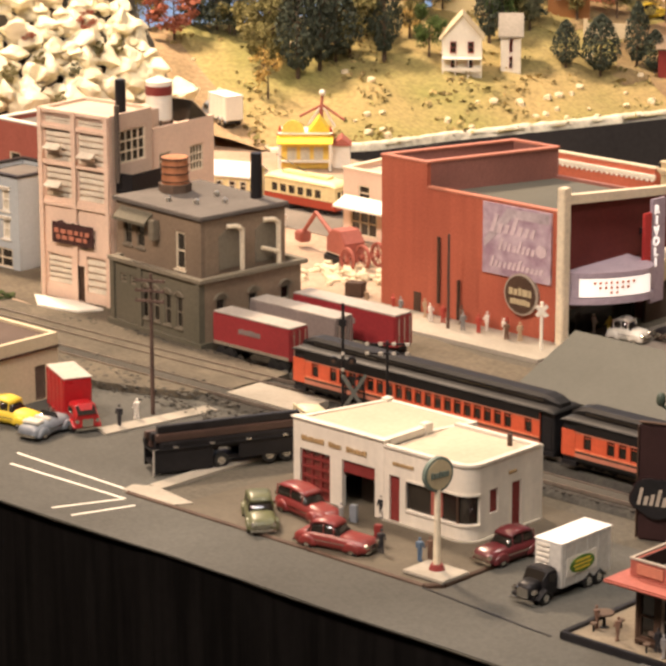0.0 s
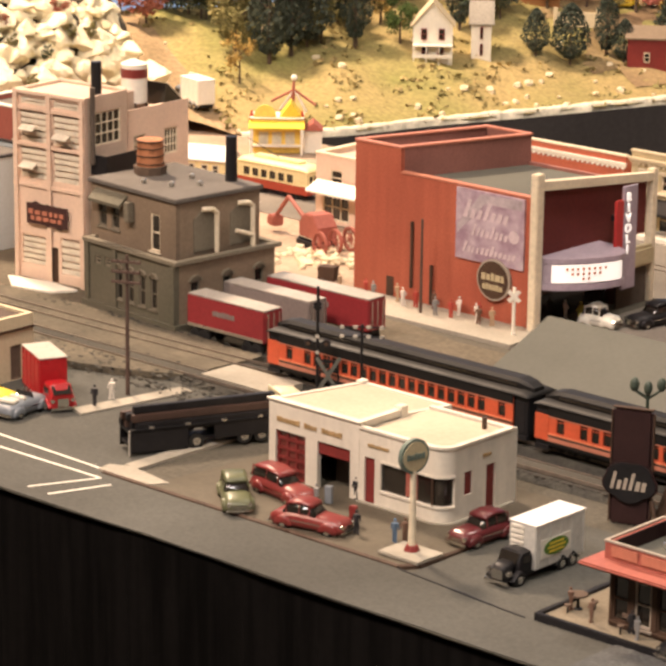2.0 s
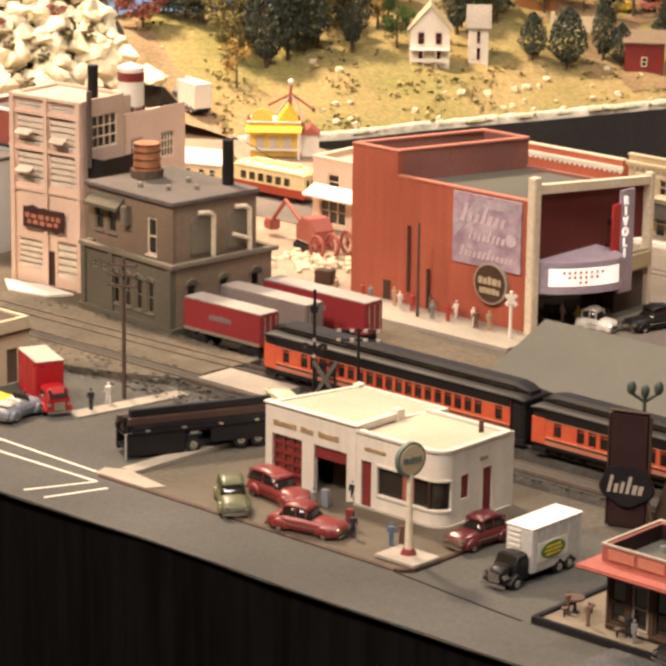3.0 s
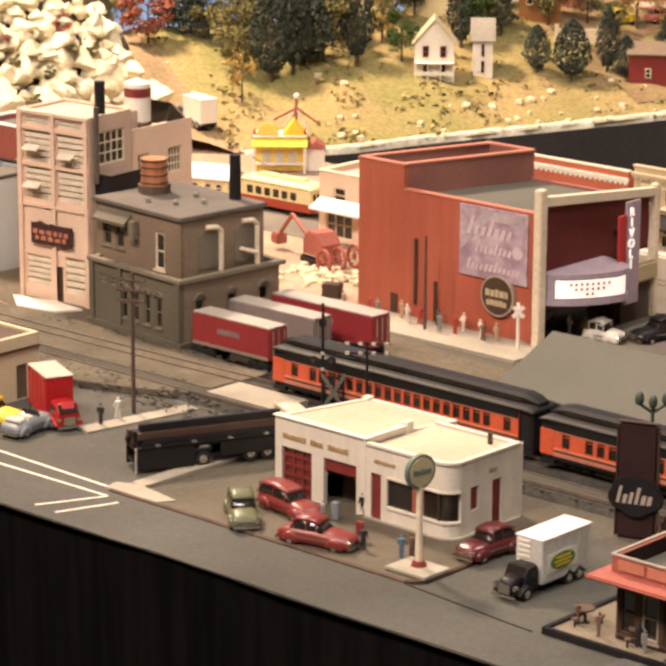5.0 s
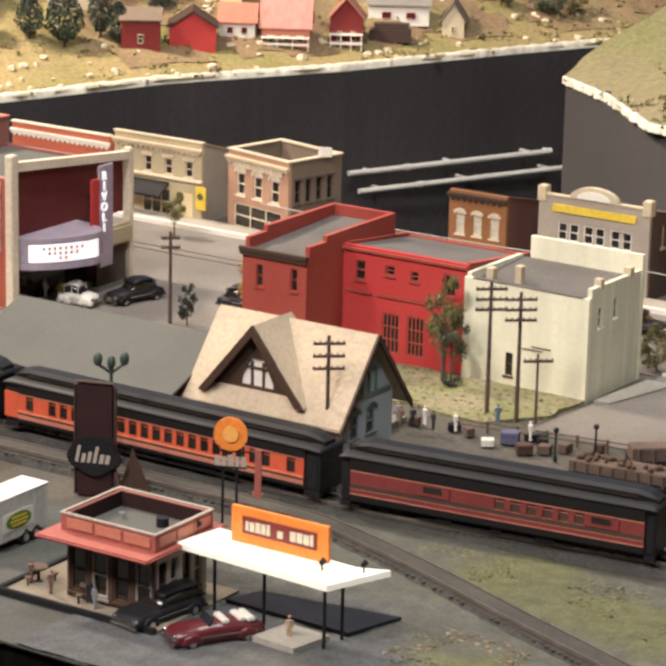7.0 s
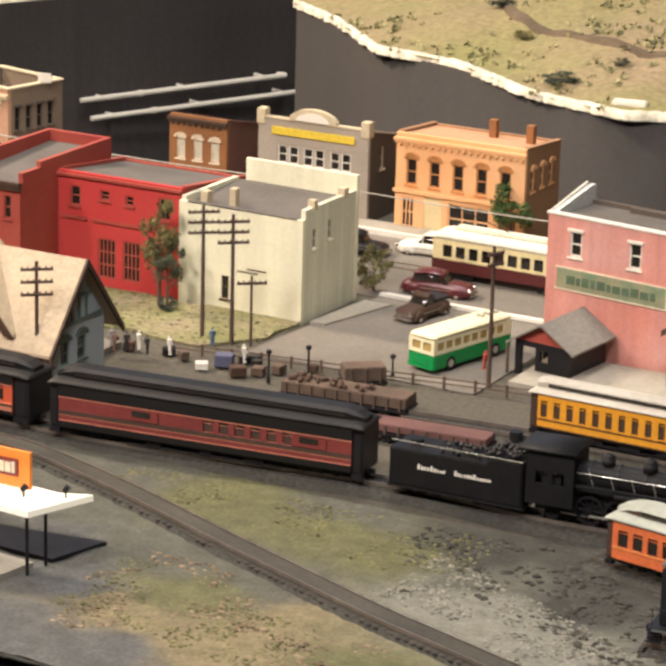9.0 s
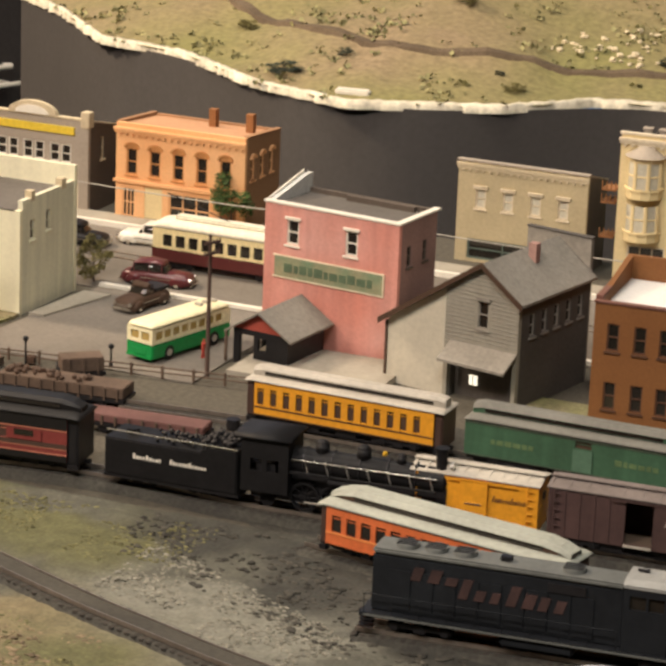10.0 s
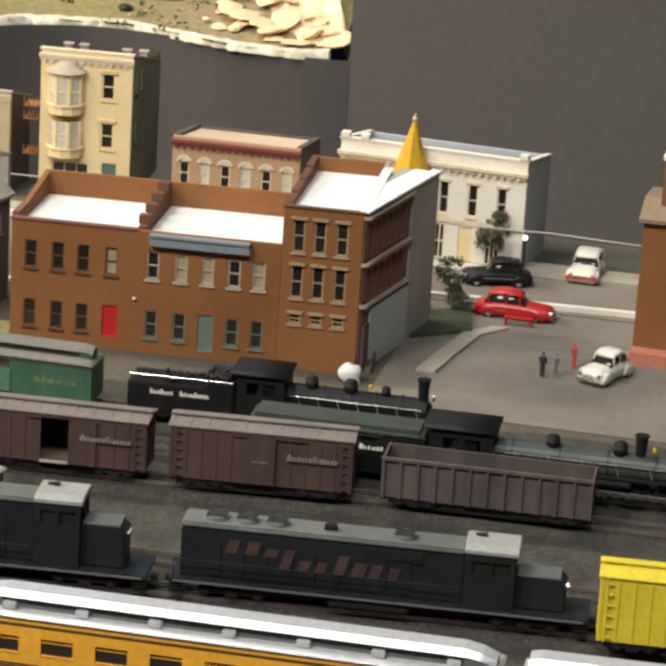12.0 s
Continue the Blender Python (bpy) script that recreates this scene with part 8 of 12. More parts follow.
# handrail tubes on the far fascia
for z, x0, y0, x1, y1 in ((-0.1005, -1.385, 2.228, -1.284, 2.445), (-0.1185, -1.378, 2.236, -1.272, 2.466)):
    bm = bmesh.new()
    rod(bm, (x0 + 0.02, y0 - 0.008, z), (x1 + 0.02, y1 - 0.008, z), 0.0026, seg=12)
    rod(bm, (x0 + 0.02 + (x1 - x0) * 0.27, y0 - 0.008 + (y1 - y0) * 0.27, z), (x0 + 0.02 + (x1 - x0) * 0.29, y0 - 0.008 + (y1 - y0) * 0.29, z), 0.0034, seg=12)
    rod(bm, (x1 + 0.012, y1 - 0.012, z), (x1 + 0.02, y1 - 0.008, z), 0.0031, seg=12)
    for k in (0.1, 0.5, 0.9):
        rod(bm, (x0 + 0.02 + (x1 - x0) * k, y0 - 0.008 + (y1 - y0) * k, z), (x0 - 0.002 + (x1 - x0) * k, y0 + (y1 - y0) * k, z), 0.002, seg=6)
    solo("rail_tube", bm, WHITEPAINT, "long white tube fixed to the black fascia", "handrail", group="rails on the fascia")

# ---- rolling stock ----
DECK = 0.0053      # from rail top to the bottom of a car body
CARW = 0.0235


def wheel_mesh(r, wid, spoked, mat):
    key = ("wheel", round(r, 5), round(wid, 5), spoked, mat.name)
    if key not in CACHE:
        bm = bmesh.new()
        if spoked:
            n = 20
            for i in range(n):
                a0, a1 = 2 * math.pi * i / n, 2 * math.pi * (i + 1) / n
                prism(bm, [(q * math.cos(a), q * math.sin(a)) for q, a in ((r * 0.84, a0), (r, a0), (r, a1), (r * 0.84, a1))], -wid / 2, wid / 2)
            for i in range(10):
                a = 2 * math.pi * i / 10
                rod(bm, (0, 0, 0), (r * 0.86 * math.cos(a), 0, r * 0.86 * math.sin(a)), r * 0.05, seg=5)
            rod(bm, (0, -wid * 0.6, 0), (0, wid * 0.6, 0), r * 0.2, seg=10)
        else:
            rod(bm, (0, -wid / 2, 0), (0, wid / 2, 0), r, seg=18)
            rod(bm, (0, -wid * 0.7, 0), (0, wid * 0.7, 0), r * 0.35, seg=10)
        CACHE[key] = mesh_of("wheel", bm, mat)
    return CACHE[key]


def truck(root, x, wb=0.017, r=0.0031, n=2, mat=BLACK):
    """A bogie: side frames, springs, bolster, and its wheels."""
    bm = bmesh.new()
    for y in (CARW / 2 - 0.0090, CARW / 2 + 0.0076):
        bx(bm, x - wb / 2 - 0.003, x + wb / 2 + 0.003, y, y + 0.0014, r - 0.0005, r + 0.0013)
        for k in range(n):
            u = x - wb / 2 + wb * k / (n - 1)
            bx(bm, u - 0.0015, u + 0.0015, y - 0.0005, y + 0.0018, r - 0.0013, r + 0.0019)
        bx(bm, x - 0.0025, x + 0.0025, y - 0.0004, y + 0.0016, r - 0.0016, r + 0.0004)
    bx(bm, x - 0.0016, x + 0.0016, CARW / 2 - 0.0076, CARW / 2 + 0.0076, r, DECK)
    t = part("bogie", bm, mat, root)
    # wheels painted black for the shadow under the car
    for k in range(n):
        for y in (CARW / 2 - 0.0056, CARW / 2 + 0.0056):
            part("wheel", wheel_mesh(r, 0.0018, False, LOCOBLACK), None, t, m=T(x - wb / 2 + wb * k / (n - 1), y, r))
    return t


def car_root(name, label, cat, a, b, z=RAILTOP, group="trains in the town"):
    rz = math.degrees(math.atan2(b[1] - a[1], b[0] - a[0]))
    return thing(name, label, cat, a[0], a[1], z, rz, group), math.hypot(b[0] - a[0], b[1] - a[1])


def roof_profile(ze, zr, over=0.0008, n=10, w=None, sharp=0.6):
    w = w or CARW
    pts = []
    for i in range(n + 1):
        a = math.pi * i / n
        c, s = math.cos(a), math.sin(a)
        pts.append((w / 2 - (w / 2 + over) * math.copysign(abs(c) ** sharp, c), ze + (zr - ze) * s ** 0.8))
    return pts


def loft_x(bm, sections):
    """Closed sections [(x, [(y, z), ...]), ...] joined into one skin."""
    rings = [[bm.verts.new((x, y, z)) for y, z in pts] for x, pts in sections]
    fs = [bm.faces.new(rings[0]), bm.faces.new(rings[-1][::-1])]
    n = len(rings[0])
    for a, b in zip(rings[:-1], rings[1:]):
        for i in range(n):
            fs.append(bm.faces.new((a[i], b[i], b[(i + 1) % n], a[(i + 1) % n])))
    bmesh.ops.recalc_face_normals(bm, faces=fs)
    return bm


def roof_loft(bm, L, ze, zr, down=0.004, over=0.0008, w=None, ends=0.006):
    """A roof whose ends curve down."""
    w = w or CARW
    secs = []
    for x, k in ((-0.0006, 0.0), (0.0012, 0.45), (ends * 0.5, 0.8), (ends, 1.0), (L - ends, 1.0), (L - ends * 0.5, 0.8), (L - 0.0012, 0.45), (L + 0.0006, 0.0)):
        secs.append((x, roof_profile(ze, ze + (zr - ze) * (0.25 + 0.75 * k), over, w=w)))
    return loft_x(bm, secs)


# black sill and rods added to deepen the shadow under the cars
def underframe(root, L, mat=BLACK, boxes=3, seed=1):
    rnd = random.Random(seed)
    part("underframe", box(0.001, L - 0.001, 0.0012, CARW - 0.0012, DECK - 0.0016, DECK - 0.0001), mat, root)
    part("underbody_fill", box(0.003, L - 0.003, CARW * 0.3, CARW * 0.7, DECK - 0.0048, DECK - 0.0017), mat, root)
    for y in (0.0024, CARW - 0.0024):
        part("truss_rod", box(L * 0.25, L * 0.75, y - 0.0004, y + 0.0004, DECK - 0.0046, DECK - 0.0038), mat, root)
    for k in range(boxes):
        u = L * (0.34 + 0.32 * k / max(1, boxes - 1)) + rnd.uniform(-0.003, 0.003)
        w = rnd.uniform(0.006, 0.012)
        part("equipment_box", box(u - w / 2, u + w / 2, 0.002, 0.0075, DECK - 0.005, DECK - 0.0013, bevel=0.0003), mat, root)


def coach(label, a, b, side, roof, wins, eave=0.0258, ridge=0.0338, letterboard=None, belt=None, skirt=None, clere=True, clere_mat=None, vestibule=0.0, vest_mat=None, name="passenger_coach", group="trains in the town", bog=2, roofvents=0, wz=(0.0128, 0.0193), pane=PANE, wtrim=None, under=True, cdrop=0.0052, bull=0.0):
    root, L = car_root(name, label, "railway coach", a, b, group=group)
    z0, h = DECK, eave - DECK
    v = vestibule
    ops = [(u - w / 2 - v, wz[0] - z0, u + w / 2 - v, wz[1] - z0) for u, w in wins]
    Lb = L - 2 * v
    part("side_panel", wall_bm(Lb, h, 0.0008, ops), side, root, m=T(v, 0, z0))
    part("side_panel", wall_bm(Lb, h, 0.0008, ops), side, root, m=T(L - v, CARW, z0) @ RZ(180))
    for y in (0.0009, CARW - 0.0012):
        part("pane", box(v + 0.001, L - v - 0.001, y, y + 0.0003, wz[0] - 0.001, wz[1] + 0.001), pane, root, "dark window glass")
    for u, w in wins:
        bm = bmesh.new()
        bx(bm, u - w / 2, u + w / 2, 0.0004, 0.0007, wz[1] - 0.0016, wz[1] - 0.0013)
        bx(bm, u - w / 2 - 0.0003, u + w / 2 + 0.0003, -0.0003, -0.0001, wz[0] - 0.0005, wz[0] - 0.0001)
        part("window", bm, wtrim or side, root)
    for x in (v, L - v - 0.0008):
        part("end_wall", box(x + 0.00001, x + 0.0008, 0.0009, CARW - 0.0009, z0, eave), vest_mat or side, root)
    if v:
        for x0, x1 in ((0.0004, v - 0.0001), (L - v + 0.0001, L - 0.0004)):
            bm = box(x0, x1, 0.0012, CARW - 0.0012, z0 - 0.0012, eave - 0.0002, bevel=0.0004)
            ves = part("vestibule", bm, vest_mat or BLACK, root, "dark end vestibule")
            part("door", box(x0 + (x1 - x0) * 0.2, x1 - (x1 - x0) * 0.2, 0.0008, 0.00115, z0, eave - 0.003), vest_mat or BLACK, ves)
            part("step", box(x0, x1, 0.0005, 0.0035, z0 - 0.0038, z0 - 0.0014), BLACK, ves)
    if letterboard:
        part("letterboard", box(v, L - v, -0.0004, -0.00005, wz[1] + 0.0012, eave - 0.0002), letterboard, root)
    for zb, hb, mat in belt or ():
        part("stripe", box(v, L - v, -0.0004, -0.00005, zb, zb + hb), mat, root)
    if skirt:
        part("skirt_panel", box(v + 0.004, L - v - 0.004, 0.0002, 0.001, z0 - 0.0022, z0 - 0.0001), skirt, root)
    part("roof", roof_loft(bmesh.new(), L, eave, ridge - (cdrop if clere else 0)), roof, root, smooth=True)
    if clere:
        zc = ridge - 0.0034
        ends = ((0.0015, 0.0036), (bull * 0.5, 0.0013), (bull, 0.0), (L - bull, 0.0), (L - bull * 0.5, 0.0013), (L - 0.0015, 0.0036)) if bull else ((0.0015, 0.001), (0.006, 0.0), (L - 0.006, 0.0), (L - 0.0015, 0.001))
        c = part("clerestory", loft_x(bmesh.new(), [(x, [(0.0062 + s * 0.4, zc - 0.003 - cdrop + 0.0052), (0.0058 + s * 0.4, zc + 0.0012 - s), (0.0075, zc + 0.0030 - s), (CARW - 0.0075, zc + 0.0030 - s), (CARW - 0.0058 - s * 0.4, zc + 0.0012 - s), (CARW - 0.0062 - s * 0.4, zc - 0.003 - cdrop + 0.0052)]) for x, s in ends]), clere_mat or roof, root)
        bm = box(max(0.008, bull), L - max(0.008, bull), 0.0056, 0.0062, zc - 0.0012, zc + 0.0004)
        part("clerestory_light", bm, PANE, c)
        if clere_mat:
            part("clerestory_roof", loft_x(bmesh.new(), [(x, [(0.0052 + s * 0.4, zc + 0.0010 - s), (0.0075, zc + 0.0034 - s), (CARW - 0.0075, zc + 0.0034 - s), (CARW - 0.0052 - s * 0.4, zc + 0.0010 - s)]) for x, s in ends]), roof, c)
    for i in range(roofvents):
        u = L * (i + 0.6) / (roofvents + 0.2)
        bm = bmesh.new()
        bx(bm, u - 0.0026, u + 0.0026, 0.0034, 0.0060, ridge - 0.0066, ridge - 0.0040, bevel=0.0004)
        part("roof_vent", bm, roof, root)
    if under:
        underframe(root, L, seed=int(L * 1e4))
    for x in (0.024, L - 0.024):
        truck(root, x, 0.017, n=bog)
    for x in (-0.002, L - 0.001):
        part("coupler", box(x, x + 0.003, CARW / 2 - 0.0011, CARW / 2 + 0.0011, 0.0022, 0.0042), BLACK, root)
    return root, L


for a, b, lab in (((-1.102, 1.147), (-0.906, 1.1465), "orange passenger coach with black clerestory roof"), ((-0.898, 1.1425), (-0.690, 1.1415), "orange passenger coach coupled to the maroon combine")):
    Lc = b[0] - a[0]
    wins = [(0.018 + (Lc - 0.036) * i / 22, 0.0052) for i in range(23) if i not in (1, 21)]
    oc, Lc = coach(lab, a, b, ORANGE, ROOFBLACK, wins, letterboard=ROOFBLACK, belt=((0.0106, 0.0009, mk("coach_belt_orange", (0.78, 0.24, 0.12), 0.45, 0.1)), (0.0093, 0.0012, CARBROWN), (0.0070, 0.0022, SALMON), (0.0051, 0.0018, ROOFBLACK), (0.0204, 0.0006, SALMON)), vestibule=0.010, vest_mat=BLACK, bog=3, wz=(0.0122, 0.0200), bull=0.012)
    part("end_panel", box(0.0006, 0.0098, -0.0001, 0.0007, 0.0070, 0.0212), ORANGE, oc, "orange end panel")

root, L = coach("striped maroon baggage and passenger combine with black roof", (-0.677, 1.140), (-0.508, 1.159), CARMINE, ROOFBLACK, [(0.088 + 0.0085 * i, 0.0055) for i in range(6)], eave=0.0272, ridge=0.0352, letterboard=ROOFBLACK, belt=((0.0116, 0.0024, CARBROWN), (0.0205, 0.0006, SALMON), (0.0112, 0.0004, SALMON), (0.0084, 0.0005, SALMON), (0.0051, 0.0031, ROOFBLACK)), vestibule=0.006, vest_mat=BLACK, bog=3, wz=(0.0142, 0.0200), pane=CARBROWN, wtrim=SALMON, bull=0.012)
for u in (0.052, 0.142):
    bm = box(u - 0.009, u + 0.009, -0.0008, -0.00045, 0.0144, 0.0200)
    d = part("baggage_door", bm, CARMINE, root)
    part("door_window", box(u - 0.005, u + 0.005, -0.0011, -0.00085, 0.0166, 0.0196), PANE, d)


def tender(label, a, b, top, seed=1, rails=True, cover=None):
    root, L = car_root("tender", label, "steam engine tender", a, b)
    z0 = DECK - 0.001
    bm = bmesh.new()
    prism(bm, [(0, z0), (L, z0), (L, top), (L * 0.78, top), (L * 0.72, top - 0.0035), (0, top - 0.0035)], 0.0005, CARW - 0.0005, 0.0006)
    part("tank", bm, LOCOBLACK, root)
    bm = bmesh.new()
    rnd = random.Random(seed)
    for i in range(70):
        x, y = rnd.uniform(L * 0.74, L * 0.98), rnd.uniform(0.003, CARW - 0.003)
        ball(bm, (x, y, top + 0.001 + 0.0022 * (1 - abs(y - CARW / 2) / (CARW / 2))), rnd.uniform(0.0009, 0.0018), sub=1)
    for i in range(50):
        x, y = rnd.uniform(L * 0.3, L * 0.74), rnd.uniform(0.004, CARW - 0.004)
        ball(bm, (x, y, top - 0.003 + 0.0022 * (1 - abs(y - CARW / 2) / (CARW / 2))), rnd.uniform(0.0008, 0.0016), sub=1)
    if cover:
        part("tank_cover", box(0.001, L - 0.001, 0.0012, CARW - 0.0012, top - 0.0034, top + 0.0034, bevel=0.0022), cover, root, "smooth grey-green cover")
    else:
        part("coal_load", bm, BLACK, root, "heap of black coal")
    bm = rod(bmesh.new(), (L * 0.14, CARW / 2, top - 0.0036), (L * 0.14, CARW / 2, top - 0.001), 0.003, seg=14)
    part("water_hatch", bm, LOCOBLACK, root)
    bm = rod(bmesh.new(), (0.001, 0.0006, top + 0.0006), (L, 0.0006, top + 0.0006), 0.00035, seg=6)
    part("handrail", bm, STEEL if rails else BLACK, root)
    part("underframe", box(-0.0008, L + 0.0008, 0.001, CARW - 0.001, DECK - 0.0024, z0 - 0.0001), BLACK, root)
    strokes("lettering", root, WHITEPAINT, L * 0.22, L * 0.44, z0 + 0.0098, z0 + 0.0123, 9, T(0, 0.0004), "white lettering bars", seed=seed, lean=0.05)
    strokes("lettering", root, WHITEPAINT, L * 0.50, L * 0.78, z0 + 0.0098, z0 + 0.0123, 12, T(0, 0.0004), "white lettering bars", seed=seed + 1, lean=0.05)
    for x in (L * 0.24, L * 0.76):
        truck(root, x, 0.015, n=2)
    return root


def steam_engine(label, a, b, top, stack=0.93, cabl=0.2, drivers=4, seed=1, shine=LOCOBLACK):
    """Cab at the rear end a, smokebox at the front end b."""
    root, L = car_root("steam_engine", label, "steam engine", a, b)
    top -= RAILTOP
    y = CARW / 2
    R = 0.0066
    zc = top - 0.004 - R - 0.001
    # frame box raised to darken the gap below the boiler
    part("frame", box(L * 0.03, L * 0.97, y - 0.0045, y + 0.0045, 0.0035, zc - R * 0.3), BLACK, root)
    bl = part("boiler", rod(bmesh.new(), (L * cabl * 0.9, y, zc), (L * 0.955, y, zc), R, R * 0.92, seg=24), shine, root, "long black boiler", smooth=False)
    for i in range(5):
        u = L * (cabl + 0.05 + (0.9 - cabl) * i / 5)
        part("boiler_band", rod(bmesh.new(), (u, y, zc), (u + 0.0007, y, zc), R + 0.0003, seg=24), BLACK, bl)
    part("smokebox_front", rod(bmesh.new(), (L * 0.955 + 0.00001, y, zc), (L * 0.975, y, zc), R * 0.8, R * 0.55, seg=20), LOCOBLACK, root)
    # cab with open side windows
    hc = top
    cab = part("cab", wall_bm(L * cabl, hc - 0.008, 0.0008, [(L * cabl * 0.2, 0.0105, L * cabl * 0.45, 0.0165), (L * cabl * 0.55, 0.0105, L * cabl * 0.8, 0.0165)]), LOCOBLACK, root, m=T(0, 0.0005, 0.008))
    part("cab_side", wall_bm(L * cabl, hc - 0.008, 0.0008, [(L * cabl * 0.2, 0.0105, L * cabl * 0.45, 0.0165), (L * cabl * 0.55, 0.0105, L * cabl * 0.8, 0.0165)]), LOCOBLACK, root, m=T(L * cabl, CARW - 0.0005, 0.008) @ RZ(180))
    part("cab_front", box(L * cabl - 0.001, L * cabl - 0.0001, 0.0014, CARW - 0.0014, 0.008, hc), LOCOBLACK, root)
    part("cab_inside", box(L * cabl * 0.3, L * cabl * 0.7, 0.003, CARW - 0.003, 0.008, hc - 0.012), BLACK, root)
    part("cab_roof", prism_x(bmesh.new(), roof_profile(hc, hc + 0.0024, 0.0012), -0.003, L * cabl + 0.0015), LOCOBLACK, root, smooth=True)
    for k, (u, r, h) in enumerate(((0.36, 0.0034, 0.0046), (0.56, 0.0036, 0.005), (0.74, 0.0024, 0.0036))):
        bm = rod(bmesh.new(), (L * u, y, zc + R * 0.8), (L * u, y, zc + R + h * 0.7), r, r * 0.92, seg=16)
        ball(bm, (L * u, y, zc + R + h * 0.7), r * 0.92, sz=0.6)
        part("steam_dome" if k == 0 else "sand_dome", bm, LOCOBLACK, root, smooth=True)
    bm = rod(bmesh.new(), (L * stack, y, zc + R * 0.8), (L * stack, y, zc + R + 0.0085), 0.0024, 0.0029, seg=16)
    rod(bm, (L * stack, y, zc + R + 0.0085), (L * stack, y, zc + R + 0.0094), 0.0034, seg=16)
    part("smokestack", bm, LOCOBLACK, root)
    bm = rod(bmesh.new(), (L * 0.975, y, zc + R + 0.001), (L * 0.99, y, zc + R + 0.001), 0.0022, seg=14)
    part("headlight", bm, STEEL, root)
    bm = ball(bmesh.new(), (L * 0.66, y, zc + R + 0.0024), 0.0014, sz=1.1, sub=1)
    part("bell", bm, GOLD, root, "small brass bell")
    for yy in (0.0012, CARW - 0.0036):
        part("running_board", box(L * cabl + 0.0001, L * 0.93, yy, yy + 0.0024, zc - R * 0.55, zc - R * 0.55 + 0.0009), LOCOBLACK, root)
    part("handrail", rod(bmesh.new(), (L * cabl, y - R - 0.0006, zc + R * 0.35), (L * 0.93, y - R - 0.0006, zc + R * 0.35), 0.0003, seg=6), STEEL, root)
    bm = bmesh.new()
    for i in range(7):
        u = L * (cabl + 0.06 + 0.1 * i)
        rod(bm, (u, y - R * 0.9, zc + R * 0.4), (u + 0.002, y - R * 0.98, zc - R * 0.5), 0.0004, seg=6)
    part("pipework", bm, STEEL, root)
    part("air_tank", rod(bmesh.new(), (L * 0.42, 0.003, zc - R * 0.9), (L * 0.6, 0.003, zc - R * 0.9), 0.0018, seg=12), LOCOBLACK, root)
    r = 0.0072
    xs = [L * (0.3 + 0.42 * i / (drivers - 1)) for i in range(drivers)]
    for x in xs:
        for yy in (0.0055, CARW - 0.0055):
            part("driving_wheel", wheel_mesh(r, 0.0018, True, LOCOBLACK), None, root, m=T(x, yy, r))
    for x in (L * 0.84, L * 0.93, L * 0.12):
        for yy in (0.0058, CARW - 0.0058):
            part("leading_wheel", wheel_mesh(0.0036, 0.0016, False, LOCOBLACK), None, root, m=T(x, yy, 0.0036))
    part("side_rod", box(xs[0], xs[-1], 0.0036, 0.0043, r - 0.0030, r - 0.0018, bevel=0.0003), STEEL, root, "bright steel side rod")
    part("main_rod", box(xs[1], L * 0.86, 0.0026, 0.0033, r - 0.0012, r - 0.0002), STEEL, root)
    for yy in (0.0015, CARW - 0.0075):
        part("cylinder", box(L * 0.82, L * 0.92, yy, yy + 0.006, 0.0042, 0.011, bevel=0.0014), LOCOBLACK, root)
    bm = bmesh.new()
    for i in range(9):
        yy = 0.002 + (CARW - 0.004) * i / 8
        rod(bm, (L * 0.975, yy, 0.0052), (L * 1.0 + 0.003 * (1 - abs(i - 4) / 4), yy, 0.0006), 0.0005, seg=5)
    bx(bm, L * 0.965, L * 0.98, 0.0015, CARW - 0.0015, 0.0048, 0.0066)
    part("cowcatcher", bm, LOCOBLACK, root)
    return root


tender("black steam engine tender with white lettering bars", (-0.493, 1.157), (-0.424, 1.1585), 0.0262, 11)
steam_engine("black steam engine hauling the orange coaches", (-0.422, 1.1585), (-0.321, 1.168), 0.0405, cabl=0.23, seed=2)
tender("black tender of an engine on the yard siding", (-0.2246, 1.266), (-0.173, 1.269), 0.0225, 21)
steam_engine("black steam engine on the yard siding", (-0.171, 1.269), (-0.076, 1.2725), 0.0345, cabl=0.24, seed=3)
tender("sooty green-black tender on the middle siding", (-0.156, 1.2275), (-0.072, 1.230), 0.0215, 31, rails=False, cover=mk("sooty_green_sheet", (0.045, 0.055, 0.045), 0.6, 0.3, 30, 0.12))
STEELGREEN = mk("greenish_black", (0.05, 0.058, 0.052), 0.45, 0.3, 50, 0.2)
steam_engine("long dark green-black steam engine on the middle siding", (-0.070, 1.230), (0.085, 1.2355), 0.0345, stack=0.62, cabl=0.19, drivers=5, seed=4, shine=STEELGREEN)

# the cars of the narrow-gauge trains are less wide
CARW = 0.0200
# yellow wooden coach, green baggage car
root, L = coach("yellow wooden coach with a white clerestory roof", (-0.471, 1.2700), (-0.362, 1.2675), COACHYELLOW, PALEROOF, [(0.0085 + 0.0072 * i, 0.0036) for i in range(13)], eave=0.0232, ridge=0.0300, vestibule=0.005, vest_mat=CARBROWN, belt=((0.0096, 0.0005, CARBROWN), (0.0056, 0.0005, CARBROWN)), name="wooden_coach", wz=(0.0110, 0.0198), pane=BROWNTRIM)


